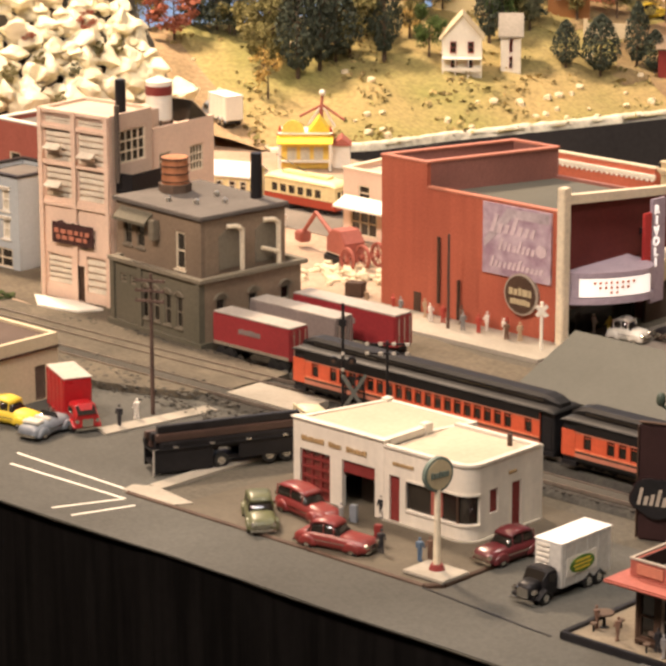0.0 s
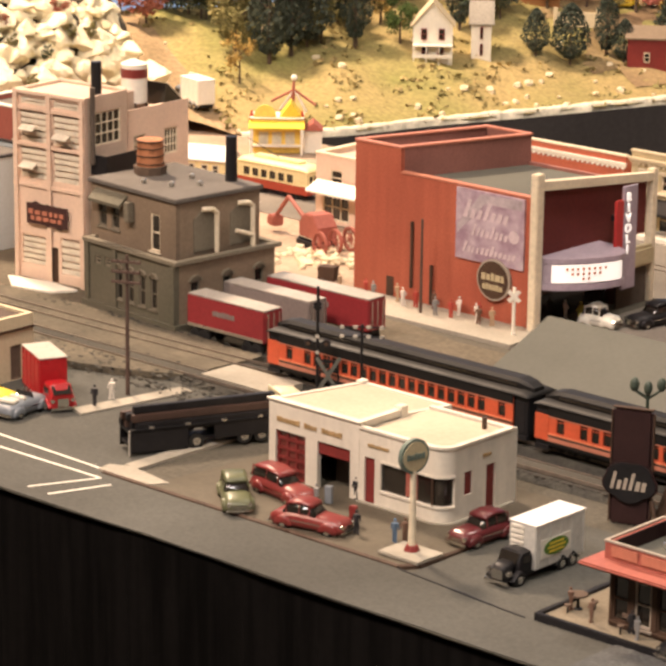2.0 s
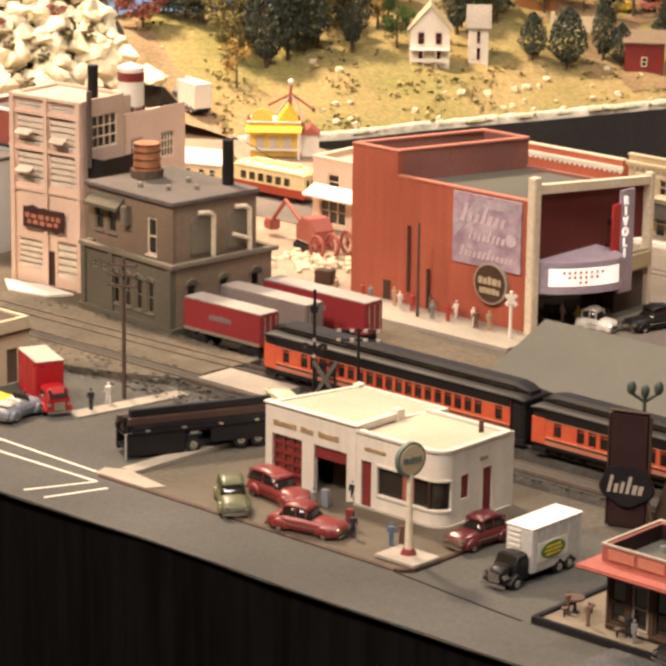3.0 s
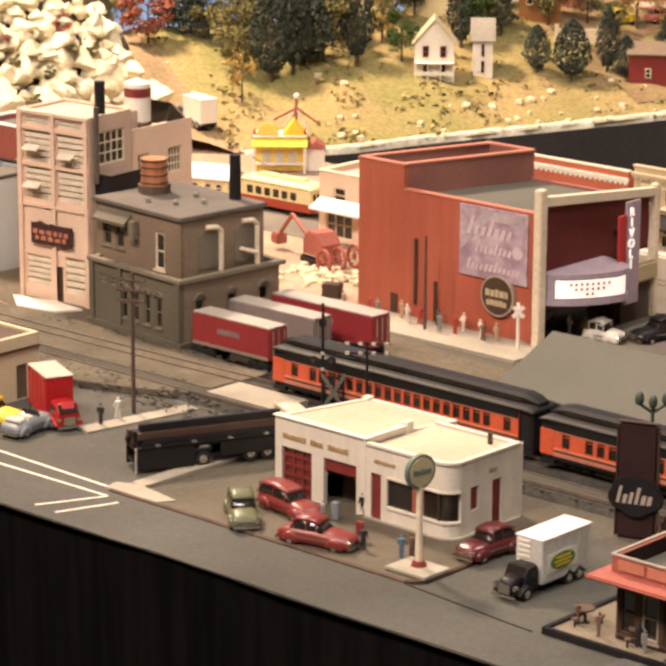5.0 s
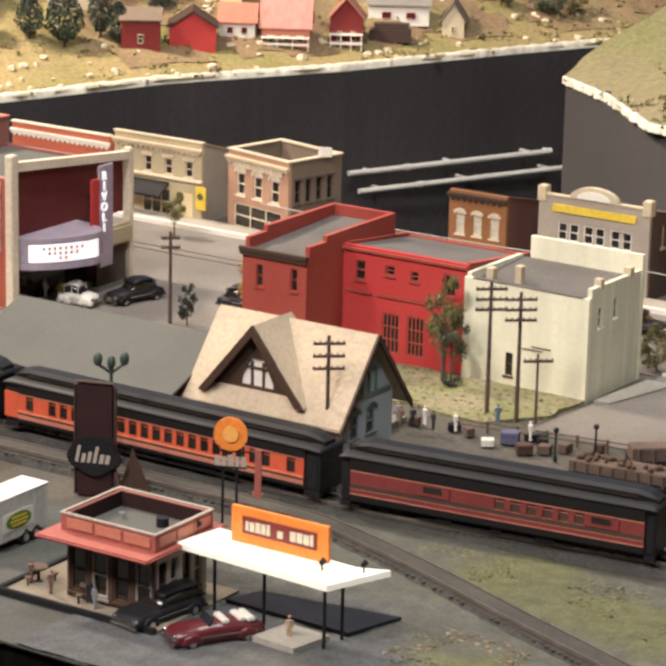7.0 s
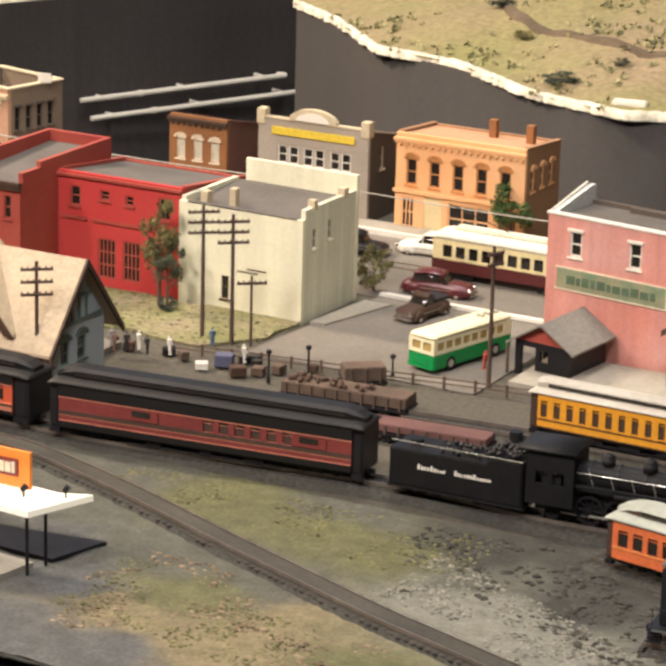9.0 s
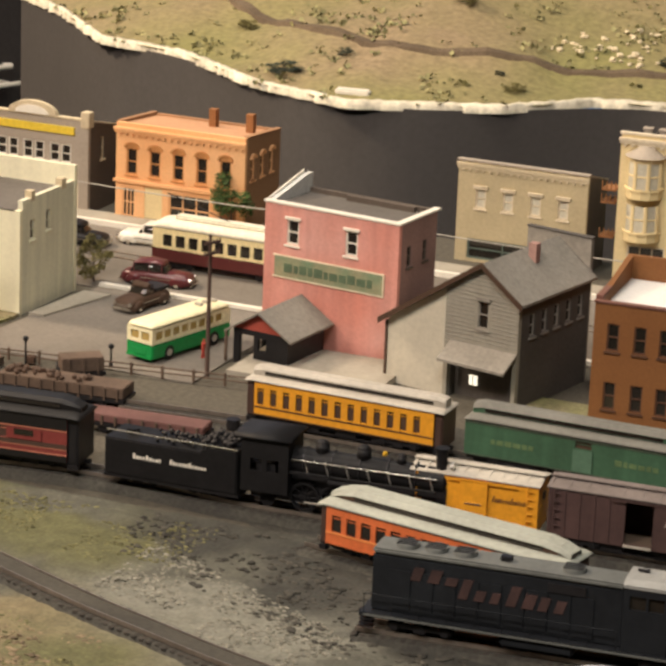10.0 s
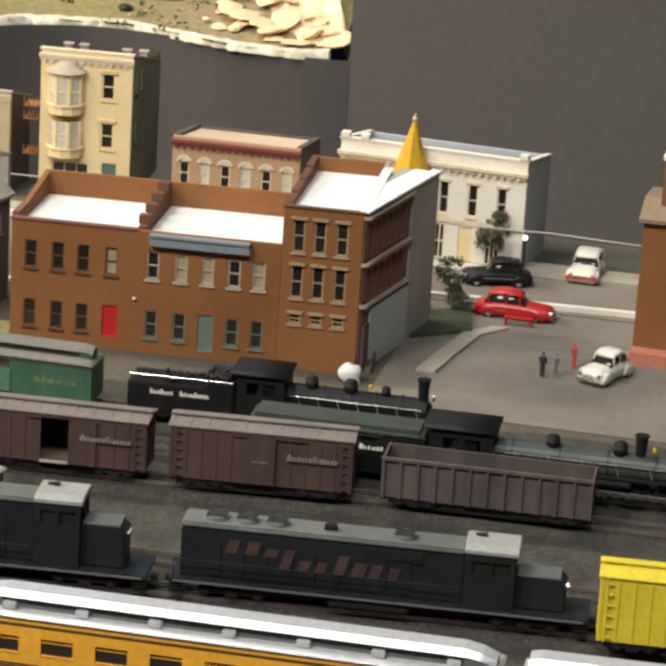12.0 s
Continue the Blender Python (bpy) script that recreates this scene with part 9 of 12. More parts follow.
def boxcar(label, a, b, side, roofm, top, door="shut", ribs=0, planks=0, name="boxcar", letters=None, doormat=None, peak=0.0016, walk_=True, fade=None):
    root, L = car_root(name, label, "goods wagon", a, b)
    z0, h = DECK, top - RAILTOP - DECK - peak
    dw = 0.013
    u = L / 2
    ops = [(u - dw / 2, 0.0012, u + dw / 2, h - 0.0016)] if door == "open" else []
    part("side_panel", wall_bm(L, h, 0.0009, ops), side, root, m=T(0, 0, z0))
    part("side_panel", wall_bm(L, h, 0.0009, []), side, root, m=T(L, CARW, z0) @ RZ(180))
    for x in (0.00001, L - 0.0009):
        e = part("end_wall", box(x, x + 0.00088, 0.001, CARW - 0.001, z0, z0 + h), side, root)
        for k in range(5):
            part("end_rib", rod(bmesh.new(), (x + 0.0004, 0.0015, z0 + h * (k + 0.7) / 5.4), (x + 0.0004, CARW - 0.0015, z0 + h * (k + 0.7) / 5.4), 0.0007, seg=6), side, e)
    part("inside_floor", box(0.001, L - 0.001, 0.0012, CARW - 0.0012, z0 - 0.0005, z0 + 0.0003), WOOD, root)
    part("roof", prism_x(bmesh.new(), [(-0.0008, z0 + h + 0.00002), (CARW / 2, z0 + h + peak), (CARW + 0.0008, z0 + h + 0.00002), (CARW + 0.0008, z0 + h + 0.0006), (CARW / 2, z0 + h + peak + 0.0007), (-0.0008, z0 + h + 0.0006)], -0.0008, L + 0.0008), roofm, root)
    k, n = 0.0, 11
    for i in range(n):
        x = (L - 0.001) * i / (n - 1)
        part("roof_rib", prism_x(bmesh.new(), [(-0.0009, z0 + h + 0.0006), (CARW / 2, z0 + h + peak + 0.0007), (CARW + 0.0009, z0 + h + 0.0006), (CARW / 2, z0 + h + peak + 0.0012)], x, x + 0.001), roofm, root)
    if walk_:
        part("roof_walk", box(-0.001, L + 0.001, CARW / 2 - 0.002, CARW / 2 + 0.002, z0 + h + peak + 0.0013, z0 + h + peak + 0.0019), roofm, root)
    if ribs:
        for i in range(ribs + 1):
            x = 0.0006 + (L - 0.0022) * i / ribs
            if door != "open" or abs(x - u) > dw * 0.6:
                part("side_rib", box(x, x + 0.0008, -0.0004, -0.00002, z0, z0 + h), side, root)
    dm = doormat or side
    if door == "shut":
        d = part("door", box(u - dw / 2, u + dw / 2, -0.0016, -0.0010 if ribs else -0.00003, z0 + 0.0006, z0 + h - 0.001), dm, root)
        part("door_handle", box(u - dw * 0.3, u + dw * 0.3, -0.002, -0.00162, z0 + h * 0.45, z0 + h * 0.45 + 0.0006), STEEL, d)
    else:
        d = part("door", box(u + dw / 2 + 0.0006, u + dw * 1.5, -0.0016, -0.0010 if ribs else -0.00003, z0 + 0.0006, z0 + h - 0.001), dm, root, "door slid open")
        part("sill", box(u - dw / 2, u + dw / 2, -0.0012, -0.00002, z0 + 0.0002, z0 + 0.0011), PALEROOF, root)
    part("door_track", box(u - dw, u + dw * 1.6, -0.0019, -0.00165, z0 + h - 0.001, z0 + h - 0.0003), side, root)
    for x in (0.003, L - 0.005):
        lad = part("ladder", rod(bmesh.new(), (x, -0.0012, z0), (x, -0.0012, z0 + h), 0.0003, seg=5), dm, root)
        for k in range(6):
            part("rung", rod(bmesh.new(), (x, -0.0012, z0 + h * (k + 0.5) / 6), (x + 0.0025, -0.0012, z0 + h * (k + 0.5) / 6), 0.0003, seg=5), dm, lad)
    if letters:
        strokes("lettering", root, letters, L * 0.64, L * 0.92, z0 + h * 0.55, z0 + h * 0.68, 14, T(0, -0.0016 if ribs else -0.0001), "faded lettering bars", seed=int(L * 9e4))
    underframe(root, L, boxes=2, seed=int(L * 7e4))
    for x in (0.015, L - 0.015):
        truck(root, x, 0.013)
    part("brake_wheel", rod(bmesh.new(), (L + 0.0008, CARW * 0.35, z0 + h * 0.75), (L + 0.0013, CARW * 0.35, z0 + h * 0.75), 0.0022, seg=14), BLACK, root)
    return root, L


PALELETTER = mk("faded_white_letters", (0.24, 0.19, 0.17), 0.8, 0.3, 60)
DARKLETTER = mk("dark_letters", (0.16, 0.07, 0.02), 0.8, 0.3, 60)
GREENLETTER = mk("faded_gold_letters", (0.12, 0.19, 0.08), 0.8, 0.3, 60)
RUSTLETTER = mk("faded_orange_letters", (0.062, 0.032, 0.028), 0.8, 0.5, 60)
root, L = coach("faded green baggage car with a grey clerestory roof", (-0.350, 1.2665), (-0.2425, 1.2655), CARGREEN, mk("dusty_grey_roof", (0.17, 0.165, 0.14), 0.7, 0.25, 20, 0.12), [(0.0615, 0.0085)], eave=0.0236, ridge=0.0312, clere_mat=CARGREEN, belt=((0.0222, 0.0005, LEAF_DARK), (0.0056, 0.0005, LEAF_DARK)), name="baggage_car", wz=(0.0182, 0.0218), pane=BROWNTRIM)
d = part("baggage_door", box(0.0565, 0.0665, -0.0008, -0.00045, 0.0064, 0.0178), mk("pale_green_door", (0.1, 0.19, 0.12), 0.6, 0.2, 20), root, "paler green baggage door")
for u0 in (0.014, 0.078):
    bars("lettering", root, GREENLETTER, u0, u0 + 0.022, 0.0128, 0.0156, 6, T(0, -0.00005), "faded gold lettering bars", seed=int(u0 * 1000), depth=0.0002)
boxcar("short yellow wooden boxcar with a pale roof", (-0.342, 1.174), (-0.2815, 1.179), COACHYELLOW, PALEROOF, 0.0352, letters=DARKLETTER)
boxcar("weathered brown boxcar with its door open", (-0.277, 1.180), (-0.192, 1.186), BOXBROWN, BOXROOF, 0.0362, door="open", ribs=12, letters=PALELETTER)
boxcar("weathered brown boxcar with a closed door", (-0.181, 1.1855), (-0.098, 1.194), BOXBROWN, BOXROOF, 0.0375, ribs=12, letters=PALELETTER)
boxcar("bright yellow ribbed refrigerator car", (0.029, 1.072), (0.135, 1.081), YELLOWBOX, YELLOWBOX, 0.041, ribs=16, name="refrigerator_car", peak=0.002)

# open wagon
root, L = car_root("gondola_wagon", "ribbed brown-grey open goods wagon", "goods wagon", (-0.085, 1.1965), (0.010, 1.2009))
GOND = mk("gondola_paint", (0.1, 0.078, 0.07), 0.75, 0.3, 24, 0.12, streak=0.25)
z0, h = DECK, 0.0186
for m_ in (T(0, 0, z0), T(L, CARW, z0) @ RZ(180)):
    part("side_panel", wall_bm(L, h, 0.0009, []), GOND, root, m=m_)
for x in (0.0, L - 0.0009):
    part("end_wall", box(x + 0.00001, x + 0.0009, 0.00095, CARW - 0.00095, z0, z0 + h), GOND, root)
for i in range(13):
    x = (L - 0.0014) * i / 12
    part("side_rib", box(x, x + 0.0014, -0.0012, -0.00002, z0, z0 + h - 0.0012), GOND, root)
part("top_rail", box(-0.0004, L + 0.0004, -0.0014, 0.0004, z0 + h - 0.001, z0 + h + 0.0004), GOND, root)
part("floor_board", box(0.001, L - 0.001, 0.001, CARW - 0.001, z0 - 0.001, z0 + 0.0004), WOOD, root)
part("load", box(0.002, L - 0.002, 0.002, CARW - 0.002, z0 + 0.0005, z0 + h * 0.55, bevel=0.001), BLACK, root, "dark load inside")
underframe(root, L, boxes=2, seed=5)
for x in (0.015, L - 0.015):
    truck(root, x, 0.013)


# diesel engines
CARW = 0.0235
CABGREY = mk("cab_roof_grey", (0.28, 0.28, 0.26), 0.6, 0.2, 30)
def diesel(label, a, b, top):
    root, L = car_root("diesel_engine", label, "diesel engine", a, b)
    t = top - RAILTOP
    zf = 0.0088
    W = CARW
    part("walkway", box(0, L, 0, W, zf - 0.0018, zf, bevel=0.0003), DIESELGREY, root)
    part("frame_stripe", box(0.002, L - 0.002, -0.0003, -0.00002, zf - 0.0013, zf - 0.0004), DIESELTOP, root)
    hood = box(0.004, L * 0.70, 0.0042, W - 0.0042, zf + 0.0001, t - 0.0032, bevel=0.0006)
    part("long_hood", hood, DIESELGREY, root)
    part("hood_top", box(0.0038, L * 0.70, 0.0039, W - 0.0039, t - 0.0031, t - 0.0006, bevel=0.0008), DIESELTOP, root, "faded grey hood top")
    for i in range(9):
        x = 0.012 + i * 0.0098
        part("hood_door", box(x, x + 0.0088, 0.0037, 0.00418, zf + 0.002, t - 0.009), DIESELGREY, root)
    for u, n in ((0.05, 3), (0.5, 1)):
        for k in range(n):
            x = L * u + 0.009 + k * 0.0125
            f = part("roof_fan", rod(bmesh.new(), (x, W / 2, t - 0.0005), (x, W / 2, t + 0.0011), 0.0052, 0.0048, seg=20), DIESELTOP, root)
            bm = bmesh.new()
            for j in range(4):
                bx(bm, x - 0.0042, x + 0.0042, W / 2 - 0.0034 + j * 0.002, W / 2 - 0.0028 + j * 0.002, t + 0.0011, t + 0.0015)
            part("fan_grille", bm, BLACK, f)
    part("exhaust", box(L * 0.36, L * 0.39, W / 2 - 0.002, W / 2 + 0.002, t - 0.0005, t + 0.0016, bevel=0.0003), BLACK, root)
    part("side_intake", box(L * 0.50, L * 0.60, 0.0034, 0.00418, t - 0.0085, t - 0.0045), BLACK, root)
    # cab and low nose
    x0, x1 = L * 0.70 + 0.00005, L * 0.82
    hc = t + 0.0004
    ops = [((x1 - x0) * 0.14, hc - zf - 0.0105, (x1 - x0) * 0.5, hc - zf - 0.0045), ((x1 - x0) * 0.55, hc - zf - 0.0105, (x1 - x0) * 0.9, hc - zf - 0.0045)]
    part("cab_side", wall_bm(x1 - x0, hc - zf, 0.0009, ops), DIESELGREY, root, m=T(x0, 0.0014, zf + 0.0001))
    part("cab_side", wall_bm(x1 - x0, hc - zf, 0.0009, ops), DIESELGREY, root, m=T(x1, W - 0.0014, zf + 0.0001) @ RZ(180))
    part("cab_glass", box(x0 + 0.001, x1 - 0.001, 0.0026, W - 0.0026, zf + 0.004, hc - 0.003), PANE, root)
    part("cab_end", wall_bm(W - 0.0048, hc - zf, 0.0009, [(0.002, hc - zf - 0.010, W / 2 - 0.004, hc - zf - 0.0035), (W / 2 - 0.001, hc - zf - 0.010, W - 0.007, hc - zf - 0.0035)]), DIESELGREY, root, m=T(x1, 0.0024, zf + 0.0001) @ RZ(90))
    part("cab_roof", prism_x(bmesh.new(), [(0.0008, hc - 0.001), (0.0008, hc + 0.0004), (0.005, hc + 0.0019), (W - 0.005, hc + 0.0019), (W - 0.0008, hc + 0.0004), (W - 0.0008, hc - 0.001)], x0 - 0.0003, x1 + 0.0012, 0.0004), CABGREY, root, "pale grey cab roof")
    part("horn", rod(bmesh.new(), (x0 + 0.003, W * 0.6, hc + 0.0026), (x0 + 0.008, W * 0.6, hc + 0.0026), 0.0006, 0.0012, seg=8), BLACK, root)
    nose = prism(bmesh.new(), [(x1 + 0.0001, zf), (L - 0.010, zf), (L - 0.010, t - 0.0125), (L - 0.013, t - 0.0105), (x1 + 0.0001, t - 0.010)], 0.0052, W - 0.0052, 0.0008)
    part("low_nose", nose, DIESELGREY, root)
    part("nose_top", box(x1 + 0.0008, L - 0.0125, 0.0056, W - 0.0056, t - 0.0102, t - 0.0094), DIESELTOP, root)
    for yy in (W / 2 - 0.0014, W / 2 + 0.0014):
        part("headlight", rod(bmesh.new(), (L - 0.0101, yy, t - 0.0145), (L - 0.0094, yy, t - 0.0145), 0.001, seg=10), STEEL, root)
    # handrails, steps, plough
    for yy in (0.0006, W - 0.0006):
        hr = part("handrail", rod(bmesh.new(), (0.002, yy, zf + 0.0085), (L * 0.69, yy, zf + 0.0085), 0.00022, seg=5), DIESELGREY, root)
        for i in range(10):
            x = 0.002 + (L * 0.69 - 0.002) * i / 9
            part("stanchion", rod(bmesh.new(), (x, yy, zf), (x, yy, zf + 0.0085), 0.0002, seg=5), DIESELGREY, hr)
    for x in (0.0, L - 0.006):
        st = part("steps", box(x, x + 0.006, 0.0005, 0.0045, zf - 0.0068, zf - 0.0062), BLACK, root)
        for k in range(2):
            part("step", box(x, x + 0.006, 0.0005, 0.0045, zf - 0.0050 + 0.0016 * k, zf - 0.0046 + 0.0016 * k), BLACK, st)
    part("fuel_tank", box(L * 0.38, L * 0.58, 0.001, W - 0.001, 0.0022, zf - 0.0019, bevel=0.0012), DIESELGREY, root)
    strokes("lettering", root, RUSTLETTER, L * 0.13, L * 0.27, t - 0.0125, t - 0.0065, 3, T(0, 0.0036), "faded orange emblem bars", seed=3)
    strokes("lettering", root, RUSTLETTER, L * 0.26, L * 0.56, t - 0.0175, t - 0.0085, 7, T(0, 0.0036), "faded orange lettering bars", seed=4)
    for x in (0.026, L - 0.026):
        truck(root, x, 0.022, r=0.0034, n=3)
    for x in (-0.003, L):
        part("coupler", box(x, x + 0.003, W / 2 - 0.0012, W / 2 + 0.0012, 0.003, 0.0055), BLACK, root)
    return root


diesel("black road-switcher diesel with faded orange lettering bars", (-0.3145, 1.0465), (-0.156, 1.0625), 0.0436)
diesel("black road-switcher diesel standing behind the yellow reefer", (-0.1475, 1.0655), (0.0245, 1.0811), 0.0395)

# orange wooden coach and the silver-roofed yellow coach
OLDROOF = mk("grey_green_roof", (0.36, 0.37, 0.31), 0.7, 0.2, 20)
coach("orange wooden coach with grey-green clerestory roof", (-0.366, 1.1222), (-0.2415, 1.1), mk("wooden_coach_orange", (0.66, 0.16, 0.05), 0.45, 0.18, 30), OLDROOF, [(0.0095 + 0.0078 * i, 0.0052) for i in range(14)], eave=0.0232, ridge=0.0307, bull=0.015, vestibule=0.004, vest_mat=CARBROWN, clere_mat=BROWNTRIM, belt=((0.0104, 0.0008, mk("coach_light_orange", (0.75, 0.27, 0.08), 0.45, 0.15)),), name="wooden_coach", wz=(0.0112, 0.0192), roofvents=0)
coach("yellow streamlined coach with a shining silver roof", (-0.2005, 0.9642), (0.004, 0.9705), mk("streamliner_yellow", (0.72, 0.36, 0.03), 0.4, 0.12, 30), SILVER, [(0.016 + 0.0212 * i, 0.0125) for i in range(9)], eave=0.0282, ridge=0.0362, clere_mat=DIESELTOP, belt=((0.0252, 0.0008, BROWNTRIM), (0.0078, 0.0007, BROWNTRIM), (0.0092, 0.0004, BROWNTRIM)), letterboard=None, roofvents=7, bog=3, cdrop=0.0066, bull=0.014, wz=(0.0140, 0.0205))
coach("silver-roofed coach coupled behind the yellow one", (0.013, 0.9705), (0.22, 0.982), mk("streamliner_yellow_b", (0.72, 0.36, 0.03), 0.4, 0.12, 30), SILVER, [(0.016 + 0.0212 * i, 0.0125) for i in range(9)], eave=0.0282, ridge=0.0362, clere_mat=DIESELTOP, bog=3, cdrop=0.0066, wz=(0.0140, 0.0205))


# ---- trams ----
def tram(label, x, y, rz, low, high, roof, L=0.088, tall=1.25):
    root = thing("tram", label, "tram", x, y, 0.0018, rz, "trams")
    root.matrix_world = root.matrix_world @ Matrix.Diagonal((1, 1, tall, 1))
    W = 0.019
    ws = [(0.010 + 0.0088 * i, 0.0062) for i in range(int((L - 0.012) / 0.0088))]
    ops = [(u - w / 2, 0.0072, u + w / 2, 0.0132) for u, w in ws]
    for m_ in (T(0, 0, 0.004), T(L, W, 0.004) @ RZ(180)):
        part("side_panel", wall_bm(L, 0.0163, 0.0008, ops), high, root, m=m_)
    eops = [(0.002 + 0.0050 * i, 0.0075, 0.0062 + 0.0050 * i, 0.0135) for i in range(3)]
    for m_ in (T(L, 0.0009, 0.004) @ RZ(90), T(0, W - 0.0009, 0.004) @ RZ(-90)):
        part("end_panel", wall_bm(W - 0.0018, 0.0163, 0.0008, eops), high, root, m=m_)
    part("lower_panel", box(-0.0004, L + 0.0004, -0.0004, W + 0.0004, 0.0036, 0.0100, bevel=0.0004), low, root)
    part("pane", box(0.0012, L - 0.0012, 0.0012, W - 0.0012, 0.0101, 0.0198), PANE, root)
    part("roof", roof_loft(bmesh.new(), L, 0.0203, 0.0243, w=W), roof, root, smooth=True)
    part("clerestory", box(0.012, L - 0.012, W / 2 - 0.004, W / 2 + 0.004, 0.0238, 0.0262, bevel=0.0008), roof, root)
    part("trolley_pole", rod(bmesh.new(), (L * 0.5, W / 2, 0.026), (L * 0.05, W / 2, 0.036), 0.0003, seg=5), BLACK, root)
    for xx in (0.018, L - 0.018):
        t = part("bogie", box(xx - 0.009, xx + 0.009, 0.0022, W - 0.0022, 0.0012, 0.0034), BLACK, root)
        for dx in (-0.006, 0.006):
            for yy in (0.003, W - 0.003):
                part("wheel", wheel_mesh(0.0028, 0.0015, False, BLACK), None, t, m=T(xx + dx, yy, 0.0028))
    part("headlight", rod(bmesh.new(), (L + 0.0004, W / 2, 0.0125), (L + 0.0012, W / 2, 0.0125), 0.0013, seg=10), CHROME, root)
    return root


TRAMRED = mk("tram_red", (0.4, 0.06, 0.03), 0.4, 0.15)
TRAMCREAM = mk("tram_cream", (0.82, 0.68, 0.36), 0.45, 0.1)
tram("cream and red tram on the far end of the main street", -1.482, 1.5125, 2.0, TRAMRED, TRAMCREAM, TRAMCREAM, 0.0715, 1.05)
tram("cream and maroon tram passing along the main street", -0.652, 1.525, -0.7, mk("tram_maroon", (0.1, 0.022, 0.02), 0.4, 0.15), TRAMCREAM, mk("tram_pale_roof", (0.75, 0.7, 0.55), 0.6, 0.1), 0.096)

# ---- road vehicles ----
def ring_section(w, z0, z1, tuck=0.12, crown=0.0):
    h = z1 - z0
    return [(-w * (0.5 - tuck * 0.5), z0), (-w * 0.5, z0 + h * 0.25), (-w * 0.5, z0 + h * 0.62), (-w * (0.5 - tuck * 0.5), z0 + h * 0.93), (-w * 0.25, z1 + crown), (w * 0.25, z1 + crown), (w * (0.5 - tuck * 0.5), z0 + h * 0.93), (w * 0.5, z0 + h * 0.62), (w * 0.5, z0 + h * 0.25), (w * (0.5 - tuck * 0.5), z0)]


def road_wheel(parent, x, y, r, wid=0.0022, cap=CHROME):
    key = ("tyre", round(r, 5), wid)
    if key not in CACHE:
        bm = bmesh.new()
        rod(bm, (0, -wid / 2, 0), (0, wid / 2, 0), r * 0.93, seg=16)
        rod(bm, (0, -wid * 0.32, 0), (0, wid * 0.32, 0), r, seg=16)
        CACHE[key] = mesh_of("wheel", bm, RUBBER)
    w = part("wheel", CACHE[key], None, parent, m=T(x, y, r))
    part("hubcap", rod(bmesh.new(), (0, -wid * 0.62, 0), (0, wid * 0.62, 0), r * 0.5, seg=12), cap, w)
    return w


